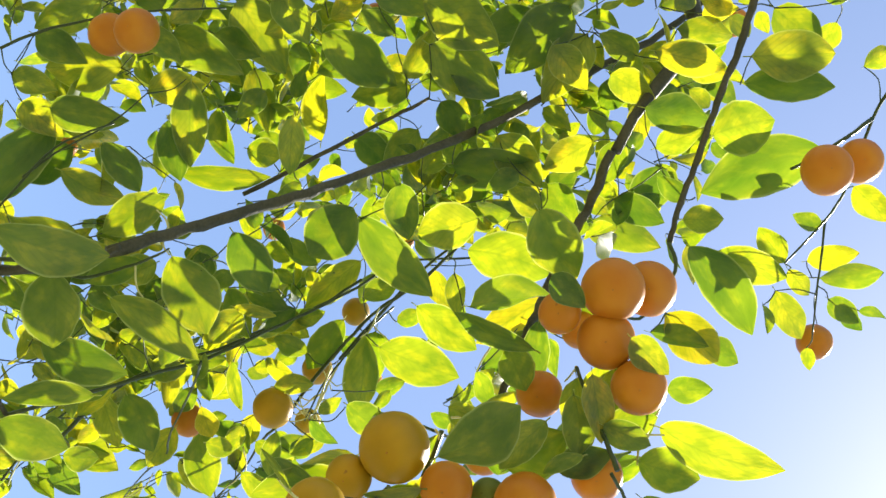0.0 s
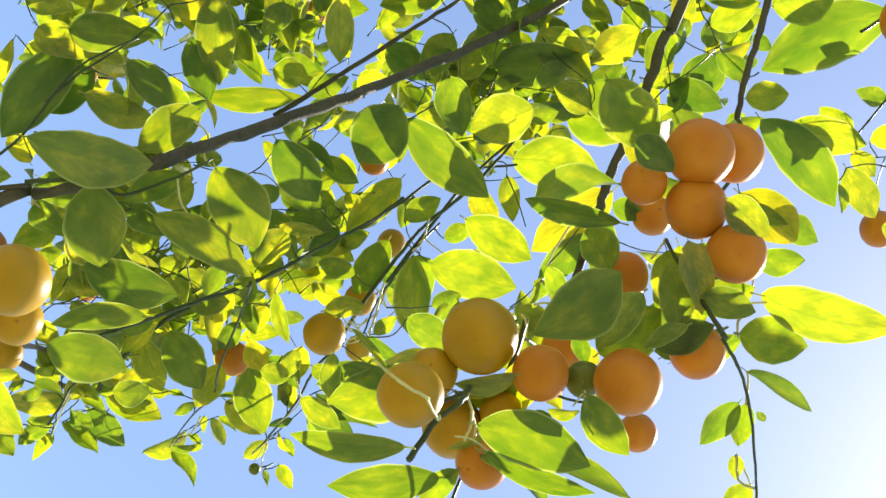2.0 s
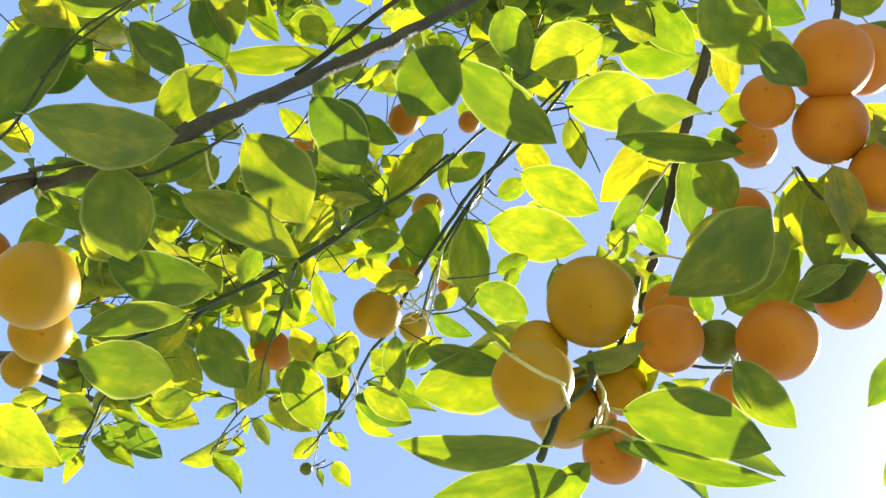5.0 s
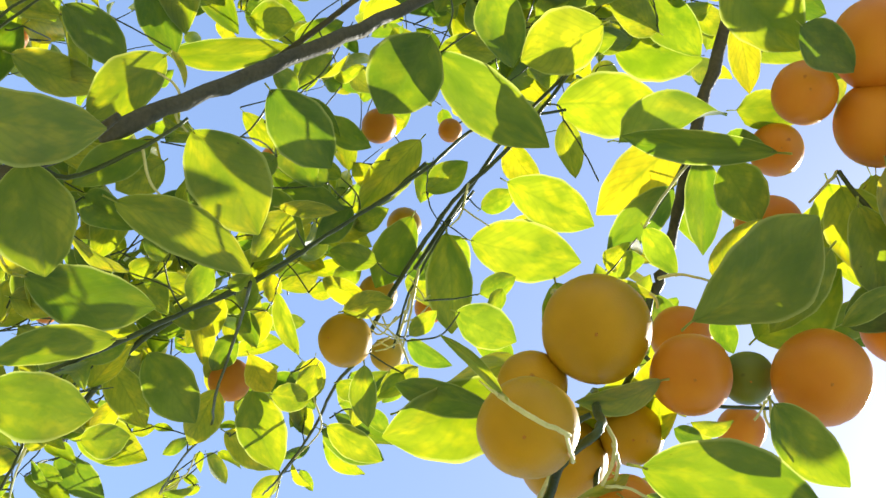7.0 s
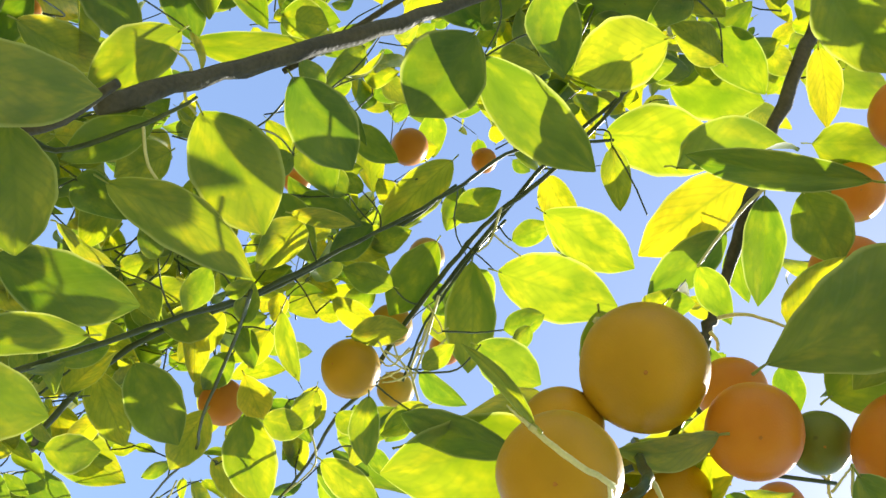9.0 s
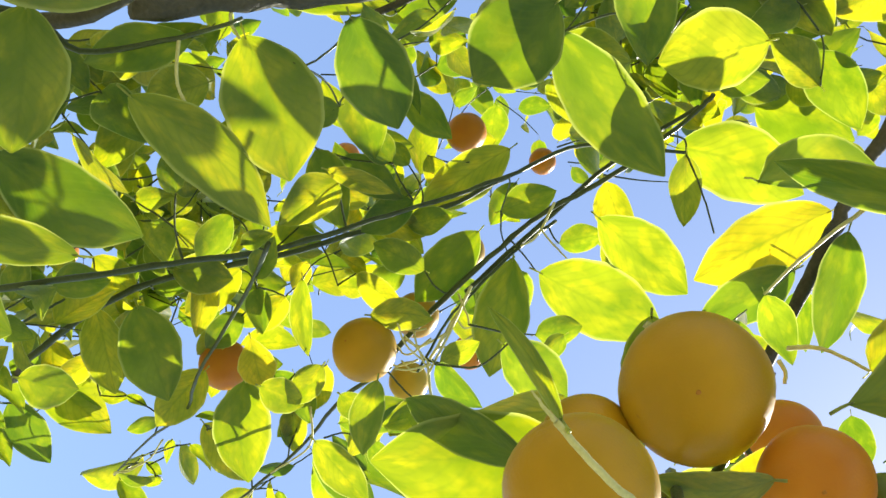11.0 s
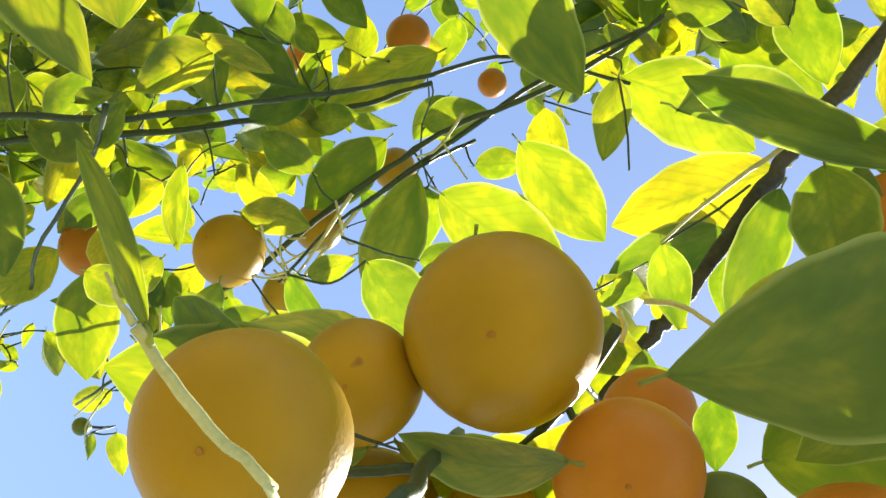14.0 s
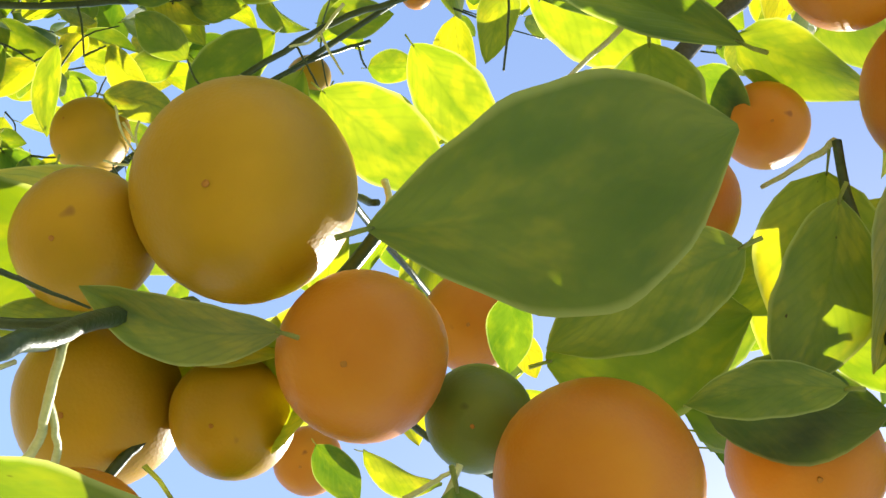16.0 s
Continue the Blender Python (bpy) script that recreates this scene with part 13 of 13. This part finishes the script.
far_leaf((-0.437, 1.928, 2.574), (-0.422, 1.931, 2.631), 0.031, -53)
far_leaf((-0.460, 1.919, 2.586), (-0.540, 1.919, 2.580), 0.043, -19)
far_leaf((-0.464, 1.903, 2.608), (-0.453, 1.836, 2.627), 0.039, 21)
far_leaf((-0.409, 1.711, 2.720), (-0.431, 1.694, 2.750), 0.023, -68)
far_leaf((-0.430, 1.718, 2.717), (-0.456, 1.756, 2.715), 0.025, -6)
far_leaf((-0.453, 1.705, 2.716), (-0.487, 1.686, 2.684), 0.032, -58)
far_leaf((-0.474, 1.706, 2.730), (-0.524, 1.712, 2.791), 0.040, -80)
far_leaf((-0.485, 1.717, 2.721), (-0.502, 1.752, 2.704), 0.026, -56)
far_leaf((-0.498, 1.709, 2.727), (-0.518, 1.666, 2.751), 0.032, -14)
far_leaf((-0.512, 1.728, 2.723), (-0.543, 1.794, 2.727), 0.043, -36)
far_leaf((-0.222, 1.409, 2.630), (-0.292, 1.402, 2.666), 0.047, 35)
far_leaf((-0.230, 1.379, 2.640), (-0.222, 1.317, 2.634), 0.033, 23)
far_leaf((-0.237, 1.363, 2.658), (-0.239, 1.362, 2.697), 0.024, -45)
far_leaf((-0.251, 1.338, 2.662), (-0.297, 1.328, 2.674), 0.028, 14)
far_leaf((-0.328, 1.439, 2.492), (-0.325, 1.402, 2.512), 0.025, -19)
far_leaf((-0.342, 1.450, 2.499), (-0.399, 1.489, 2.503), 0.038, 83)
far_leaf((-0.346, 1.440, 2.506), (-0.380, 1.399, 2.477), 0.034, -96)
far_leaf((-0.347, 1.443, 2.528), (-0.347, 1.434, 2.568), 0.026, 23)
far_leaf((-0.367, 1.436, 2.521), (-0.414, 1.446, 2.525), 0.030, 33)
far_leaf((-0.371, 1.417, 2.525), (-0.371, 1.379, 2.553), 0.028, -31)
far_leaf((-0.389, 1.416, 2.525), (-0.417, 1.437, 2.540), 0.021, -87)
far_leaf((-0.335, 1.666, 2.943), (-0.323, 1.633, 2.957), 0.025, -12)
far_leaf((-0.369, 1.653, 2.947), (-0.429, 1.650, 2.957), 0.035, 92)
far_leaf((-0.386, 1.626, 2.945), (-0.394, 1.592, 2.917), 0.025, -54)
far_leaf((-0.404, 1.606, 2.961), (-0.436, 1.580, 3.024), 0.038, -5)
far_leaf((-0.425, 1.586, 2.956), (-0.474, 1.592, 2.940), 0.033, 12)
far_leaf((0.211, 1.627, 2.731), (0.250, 1.590, 2.746), 0.031, 7)
far_leaf((0.189, 1.611, 2.740), (0.134, 1.616, 2.774), 0.036, 2)
far_leaf((0.187, 1.583, 2.738), (0.190, 1.550, 2.719), 0.022, -26)
far_leaf((0.162, 1.548, 2.761), (0.127, 1.534, 2.751), 0.025, 32)
far_leaf((0.165, 1.526, 2.777), (0.186, 1.451, 2.770), 0.044, -46)
far_leaf((0.152, 1.515, 2.799), (0.114, 1.501, 2.858), 0.039, -16)
far_leaf((-0.019, 1.434, 2.478), (-0.038, 1.455, 2.541), 0.035, -3)
far_leaf((-0.004, 1.413, 2.501), (0.036, 1.429, 2.570), 0.042, 19)
far_leaf((0.005, 1.402, 2.520), (0.061, 1.386, 2.518), 0.035, -27)
far_leaf((0.010, 1.476, 2.337), (0.052, 1.483, 2.335), 0.027, 63)
far_leaf((0.013, 1.460, 2.356), (-0.011, 1.437, 2.402), 0.034, 3)
far_leaf((0.033, 1.444, 2.364), (0.041, 1.407, 2.371), 0.024, 55)
far_leaf((0.070, 1.411, 2.419), (0.048, 1.368, 2.456), 0.033, 1)
far_leaf((-0.002, 1.516, 2.749), (0.004, 1.461, 2.802), 0.043, 18)
far_leaf((-0.020, 1.519, 2.754), (-0.065, 1.530, 2.766), 0.027, 64)
far_leaf((-0.024, 1.505, 2.757), (-0.039, 1.456, 2.719), 0.037, 130)
far_leaf((-0.055, 1.496, 2.768), (-0.109, 1.509, 2.756), 0.031, 26)
far_leaf((-0.088, 1.474, 2.771), (-0.145, 1.490, 2.796), 0.038, 8)
far_leaf((-0.019, 1.536, 2.944), (-0.030, 1.490, 2.958), 0.028, -51)
far_leaf((-0.077, 1.518, 2.940), (-0.114, 1.513, 2.973), 0.028, -32)
far_leaf((-0.097, 1.524, 2.935), (-0.146, 1.552, 2.883), 0.046, -43)
far_leaf((-0.035, 1.565, 2.282), (-0.086, 1.617, 2.285), 0.037, 27)
far_leaf((-0.100, 1.555, 2.268), (-0.163, 1.544, 2.313), 0.046, 24)
far_leaf((-0.137, 1.558, 2.247), (-0.157, 1.576, 2.215), 0.027, -38)
far_leaf((0.160, 1.602, 2.487), (0.165, 1.571, 2.542), 0.034, 42)
far_leaf((0.144, 1.604, 2.482), (0.088, 1.644, 2.483), 0.036, -47)
far_leaf((0.131, 1.585, 2.495), (0.124, 1.563, 2.548), 0.032, 17)
far_leaf((0.110, 1.586, 2.498), (0.039, 1.595, 2.466), 0.046, -19)
far_leaf((0.102, 1.577, 2.519), (0.097, 1.529, 2.564), 0.038, -29)
far_leaf((0.191, 1.783, 2.484), (0.230, 1.765, 2.485), 0.025, 43)
far_leaf((0.200, 1.745, 2.493), (0.232, 1.702, 2.471), 0.035, 9)
far_leaf((0.199, 1.736, 2.520), (0.244, 1.740, 2.573), 0.041, 22)
far_leaf((0.223, 1.666, 2.527), (0.255, 1.641, 2.566), 0.031, -13)
far_leaf((0.198, 1.667, 2.542), (0.141, 1.690, 2.563), 0.033, 44)
far_leaf((0.192, 1.644, 2.556), (0.172, 1.594, 2.560), 0.031, -18)
far_leaf((0.192, 1.632, 2.578), (0.215, 1.641, 2.649), 0.041, -101)
far_leaf((-0.038, 1.538, 2.956), (-0.040, 1.495, 3.007), 0.041, 15)
far_leaf((-0.084, 1.541, 2.974), (-0.137, 1.568, 2.996), 0.036, 16)
far_leaf((-0.113, 1.516, 2.985), (-0.155, 1.467, 2.960), 0.039, 44)
far_leaf((-0.131, 1.495, 3.010), (-0.145, 1.472, 3.079), 0.045, -18)
far_leaf((0.137, 1.528, 2.776), (0.168, 1.470, 2.801), 0.040, -90)
far_leaf((0.094, 1.514, 2.789), (0.048, 1.532, 2.800), 0.027, -8)
far_leaf((0.075, 1.476, 2.797), (0.074, 1.398, 2.782), 0.042, -46)
far_leaf((0.050, 1.449, 2.815), (0.034, 1.433, 2.862), 0.027, -17)
far_leaf((0.199, 1.694, 2.458), (0.219, 1.666, 2.488), 0.027, -24)
far_leaf((0.169, 1.690, 2.473), (0.117, 1.703, 2.497), 0.035, -44)
far_leaf((0.157, 1.670, 2.488), (0.160, 1.619, 2.496), 0.028, 30)
far_leaf((0.144, 1.668, 2.514), (0.144, 1.671, 2.551), 0.024, -14)
far_leaf((0.131, 1.660, 2.528), (0.055, 1.690, 2.532), 0.044, -44)
far_leaf((0.133, 1.639, 2.549), (0.138, 1.596, 2.555), 0.024, 31)
far_leaf((0.245, 1.703, 2.402), (0.284, 1.700, 2.404), 0.023, -78)
far_leaf((0.242, 1.689, 2.413), (0.222, 1.656, 2.464), 0.036, 68)
far_leaf((0.252, 1.675, 2.409), (0.249, 1.606, 2.391), 0.039, -23)
far_leaf((0.267, 1.672, 2.419), (0.319, 1.672, 2.431), 0.031, 157)
far_leaf((0.260, 1.651, 2.420), (0.239, 1.591, 2.426), 0.036, 4)
far_leaf((0.273, 1.643, 2.422), (0.331, 1.620, 2.415), 0.038, 40)
far_leaf((-0.015, 1.507, 2.410), (0.050, 1.489, 2.444), 0.041, 64)
far_leaf((-0.027, 1.492, 2.432), (-0.058, 1.489, 2.470), 0.027, -32)
far_leaf((-0.019, 1.469, 2.441), (0.000, 1.398, 2.413), 0.048, 31)
far_leaf((-0.053, 0.942, 2.809), (-0.095, 0.971, 2.761), 0.042, -5)
far_leaf((-0.326, 0.998, 2.741), (-0.364, 0.949, 2.804), 0.053, 10)
far_leaf((-0.044, 0.874, 2.845), (-0.001, 0.804, 2.927), 0.053, 19)
far_leaf((-0.164, 0.878, 2.852), (-0.121, 0.938, 2.804), 0.053, -1)
far_leaf((-0.395, 1.132, 2.633), (-0.365, 1.065, 2.714), 0.052, 12)
far_leaf((-0.226, 1.063, 2.711), (-0.165, 1.027, 2.735), 0.045, 4)
far_leaf((-0.401, 1.263, 2.557), (-0.313, 1.215, 2.578), 0.054, -1)
far_leaf((-0.333, 1.126, 2.678), (-0.364, 1.154, 2.631), 0.037, -8)
far_leaf((0.044, 0.624, 3.097), (0.034, 0.545, 3.148), 0.043, 19)
far_leaf((-0.166, 0.852, 2.892), (-0.097, 0.883, 2.877), 0.046, 6)
far_leaf((0.032, 0.659, 3.063), (0.073, 0.635, 3.086), 0.031, 13)
far_leaf((-0.265, 1.121, 2.698), (-0.342, 1.077, 2.712), 0.041, 19)
far_leaf((0.421, 1.668, 2.590), (0.466, 1.764, 2.565), 0.050, -43)
far_leaf((0.405, 1.644, 2.628), (0.458, 1.645, 2.657), 0.028, -48)
far_leaf((0.019, 0.648, 3.108), (0.006, 0.578, 3.142), 0.040, -4)
far_leaf((-0.336, 1.353, 2.508), (-0.299, 1.294, 2.549), 0.048, 5)
far_leaf((0.408, 1.539, 2.759), (0.474, 1.482, 2.766), 0.040, 38)
far_leaf((-0.335, 1.223, 2.614), (-0.257, 1.146, 2.703), 0.073, 6)
far_leaf((-0.125, 0.819, 2.974), (-0.045, 0.860, 2.922), 0.062, 7)
far_leaf((-0.376, 1.248, 2.626), (-0.336, 1.293, 2.560), 0.054, -15)
far_leaf((-0.390, 1.329, 2.534), (-0.278, 1.295, 2.603), 0.081, -2)
far_leaf((-0.225, 1.375, 2.531), (-0.135, 1.364, 2.553), 0.043, 19)
far_leaf((-0.190, 1.132, 2.738), (-0.128, 1.184, 2.715), 0.050, -5)
far_leaf((-0.255, 1.332, 2.593), (-0.209, 1.359, 2.558), 0.039, -13)
far_leaf((-0.264, 1.152, 2.744), (-0.245, 1.231, 2.687), 0.056, -9)
far_leaf((-0.314, 1.230, 2.710), (-0.284, 1.274, 2.651), 0.048, -11)
far_leaf((-0.187, 1.247, 2.714), (-0.131, 1.198, 2.756), 0.051, 1)
far_leaf((-0.299, 1.381, 2.611), (-0.193, 1.376, 2.637), 0.052, -8)
far_leaf((-0.184, 1.339, 2.722), (-0.303, 1.346, 2.732), 0.055, -30)
far_leaf((-0.192, 1.454, 2.673), (-0.171, 1.394, 2.705), 0.043, 3)

# unseen leaves added sunward of the front ones, only to shade them
far_leaf((0.332, 1.198, 3.054), (0.320, 1.144, 3.026), 0.032, -40)
far_leaf((0.302, 1.195, 2.735), (0.322, 1.159, 2.748), 0.022, -1)
far_leaf((0.310, 1.165, 2.739), (0.270, 1.224, 2.745), 0.042, -9)
far_leaf((0.292, 1.428, 3.426), (0.349, 1.384, 3.423), 0.043, 20)
far_leaf((0.332, 1.385, 3.378), (0.258, 1.381, 3.412), 0.042, -41)
far_leaf((0.190, 1.399, 3.110), (0.163, 1.404, 3.080), 0.023, -35)
far_leaf((0.072, 1.311, 2.729), (0.034, 1.357, 2.763), 0.035, -27)
far_leaf((0.048, 1.327, 2.844), (0.067, 1.360, 2.867), 0.026, 62)
far_leaf((0.051, 1.294, 2.853), (0.070, 1.338, 2.864), 0.027, 40)
far_leaf((0.101, 1.337, 3.072), (0.060, 1.348, 3.083), 0.026, -35)
far_leaf((0.021, 0.692, 2.713), (0.045, 0.731, 2.717), 0.027, 41)
far_leaf((0.128, 0.734, 2.835), (0.106, 0.690, 2.831), 0.027, -39)
far_leaf((0.095, 0.761, 2.900), (0.146, 0.705, 2.899), 0.038, 13)
far_leaf((0.095, 0.691, 2.753), (0.138, 0.700, 2.782), 0.027, 51)
far_leaf((0.028, 0.704, 2.657), (0.037, 0.665, 2.671), 0.026, -11)
far_leaf((0.645, 0.721, 3.525), (0.609, 0.656, 3.496), 0.047, -49)
far_leaf((0.638, 0.746, 3.543), (0.626, 0.719, 3.515), 0.023, -85)
far_leaf((0.548, 0.688, 3.504), (0.613, 0.679, 3.505), 0.036, 35)
far_leaf((0.594, 0.683, 3.571), (0.638, 0.744, 3.570), 0.038, 40)
far_leaf((0.180, 0.733, 2.682), (0.227, 0.713, 2.685), 0.028, 27)
far_leaf((0.489, 1.411, 3.102), (0.497, 1.473, 3.110), 0.034, 26)
far_leaf((0.473, 1.559, 2.882), (0.430, 1.560, 2.822), 0.038, -48)
far_leaf((0.381, 1.573, 2.666), (0.316, 1.560, 2.633), 0.041, -48)
far_leaf((0.304, 1.589, 2.677), (0.340, 1.564, 2.709), 0.030, 13)
far_leaf((0.442, 1.609, 2.834), (0.413, 1.560, 2.827), 0.030, -41)
far_leaf((0.444, 1.545, 2.849), (0.389, 1.548, 2.840), 0.031, -37)
far_leaf((0.349, 1.618, 2.680), (0.323, 1.546, 2.647), 0.047, -44)
far_leaf((0.294, 1.536, 2.646), (0.351, 1.554, 2.636), 0.037, 42)
far_leaf((0.292, 1.236, 3.057), (0.272, 1.174, 3.078), 0.041, -30)
far_leaf((0.295, 1.227, 3.020), (0.330, 1.169, 3.034), 0.040, 2)
far_leaf((0.192, 1.166, 2.761), (0.207, 1.194, 2.786), 0.023, 73)
far_leaf((0.451, 1.222, 3.214), (0.408, 1.185, 3.218), 0.034, -43)
far_leaf((0.353, 1.238, 2.988), (0.300, 1.192, 2.991), 0.035, -43)
far_leaf((0.345, 1.179, 3.133), (0.409, 1.189, 3.133), 0.032, 41)
far_leaf((0.167, 1.285, 2.969), (0.190, 1.334, 2.980), 0.030, 41)
far_leaf((0.294, 1.355, 3.269), (0.309, 1.297, 3.255), 0.036, -4)
far_leaf((0.305, 1.272, 3.256), (0.288, 1.328, 3.264), 0.030, 3)
far_leaf((0.138, 1.258, 2.972), (0.073, 1.238, 2.956), 0.035, -46)
far_leaf((0.104, 1.222, 2.965), (0.161, 1.271, 2.977), 0.038, 47)
far_leaf((0.139, 1.257, 2.977), (0.180, 1.307, 2.967), 0.034, 40)
far_leaf((0.355, 1.286, 3.213), (0.373, 1.307, 3.170), 0.026, 45)
far_leaf((0.374, 1.300, 3.105), (0.335, 1.293, 3.097), 0.021, -43)
far_leaf((0.146, 1.443, 3.237), (0.185, 1.478, 3.237), 0.028, 43)
far_leaf((0.104, 1.295, 3.406), (0.151, 1.325, 3.401), 0.030, 43)
far_leaf((-0.209, 1.303, 2.453), (-0.190, 1.333, 2.480), 0.022, 73)
far_leaf((0.091, 1.302, 3.413), (0.105, 1.345, 3.412), 0.025, 32)
far_leaf((-0.102, 1.321, 2.631), (-0.080, 1.288, 2.613), 0.024, 19)
far_leaf((0.016, 0.617, 3.573), (-0.041, 0.596, 3.581), 0.034, -42)
far_leaf((0.118, 0.656, 3.809), (0.078, 0.611, 3.821), 0.034, -40)
far_leaf((0.004, 0.561, 3.619), (0.042, 0.589, 3.652), 0.034, 67)
far_leaf((0.023, 0.594, 3.698), (0.028, 0.665, 3.671), 0.040, 22)
far_leaf((0.094, 0.608, 3.669), (0.017, 0.616, 3.666), 0.045, -36)
far_leaf((0.180, 0.702, 4.058), (0.147, 0.648, 4.071), 0.038, -36)
far_leaf((0.219, 0.595, 4.136), (0.147, 0.599, 4.172), 0.047, -41)
far_leaf((0.003, 0.643, 3.747), (0.071, 0.658, 3.730), 0.037, 41)
far_leaf((0.605, 0.703, 3.464), (0.648, 0.726, 3.490), 0.028, 58)
far_leaf((0.183, 0.761, 2.694), (0.205, 0.721, 2.696), 0.026, 4)
far_leaf((0.203, 0.802, 2.832), (0.228, 0.769, 2.825), 0.023, 14)
far_leaf((0.239, 0.832, 2.885), (0.224, 0.794, 2.874), 0.025, -40)
far_leaf((0.162, 0.751, 2.738), (0.231, 0.782, 2.728), 0.039, 43)
far_leaf((0.599, 0.671, 3.165), (0.575, 0.625, 3.170), 0.032, -36)
far_leaf((0.669, 0.716, 3.417), (0.675, 0.653, 3.437), 0.033, -16)
far_leaf((0.360, 1.315, 3.256), (0.375, 1.375, 3.265), 0.036, 32)
far_leaf((0.368, 1.358, 3.231), (0.354, 1.288, 3.227), 0.039, -28)
far_leaf((0.671, 0.609, 3.614), (0.633, 0.591, 3.615), 0.025, -44)
far_leaf((0.617, 0.630, 3.693), (0.693, 0.595, 3.701), 0.044, 26)
far_leaf((0.550, 0.588, 3.411), (0.608, 0.562, 3.453), 0.045, 22)
far_leaf((0.040, 0.730, 2.973), (0.005, 0.669, 2.949), 0.040, -48)
far_leaf((0.329, 0.694, 3.983), (0.384, 0.703, 3.991), 0.032, 42)
far_leaf((0.346, 0.699, 3.951), (0.354, 0.760, 3.963), 0.037, 26)
far_leaf((0.303, 1.439, 2.791), (0.335, 1.417, 2.813), 0.025, 15)
far_leaf((0.299, 0.765, 2.331), (0.231, 0.741, 2.329), 0.040, -43)
far_leaf((0.268, 0.822, 2.271), (0.272, 0.872, 2.293), 0.034, 28)
far_leaf((0.257, 0.808, 2.382), (0.215, 0.807, 2.375), 0.025, -39)
far_leaf((0.244, 0.845, 2.351), (0.200, 0.812, 2.323), 0.036, -58)
far_leaf((0.421, 1.142, 2.730), (0.400, 1.185, 2.727), 0.028, -1)
far_leaf((0.368, 1.151, 2.599), (0.318, 1.145, 2.587), 0.026, -42)
far_leaf((0.548, 1.193, 3.262), (0.524, 1.149, 3.245), 0.032, -47)
far_leaf((0.350, 1.195, 2.986), (0.345, 1.242, 2.988), 0.028, 14)
far_leaf((0.429, 1.236, 3.257), (0.458, 1.263, 3.251), 0.023, 41)
far_leaf((0.280, 0.760, 2.363), (0.288, 0.838, 2.365), 0.047, 24)


# the rest of the crown, round the trunk and beyond the branches in view
def crown(box, shoots):
    (x0, x1), (y0, y1), (z0, z1) = box
    for _ in range(shoots):
        p = Vector((random.uniform(x0, x1), random.uniform(y0, y1), random.uniform(z0, z1)))
        way = Vector((random.gauss(0, 1), random.gauss(-0.2, 1), random.gauss(0.5, 0.7))).normalized()
        far_twig(p - way * 0.12, p, p + way * 0.12)
        for i in range(6):
            side = Vector((random.gauss(0, 1), random.gauss(0, 1), random.gauss(0, 0.6))).normalized()
            base = p + way * (0.04 * i - 0.1)
            far_leaf(base, base + (way * 0.5 + side).normalized() * random.uniform(0.06, 0.1), random.uniform(0.03, 0.05), random.gauss(0, 60))


crown(((-1.25, -0.75), (1.0, 2.3), (2.0, 3.1)), 90)
crown(((-0.75, 0.85), (2.0, 2.8), (1.45, 2.1)), 110)
stem("limb", 0.03, 0.006, (0.10, 2.05, 1.35), (0.35, 2.3, 1.7), (0.6, 2.5, 2.0))
stem("limb", 0.03, 0.006, (0.10, 2.05, 1.35), (-0.3, 2.35, 1.7), (-0.6, 2.6, 2.05))
foliage()
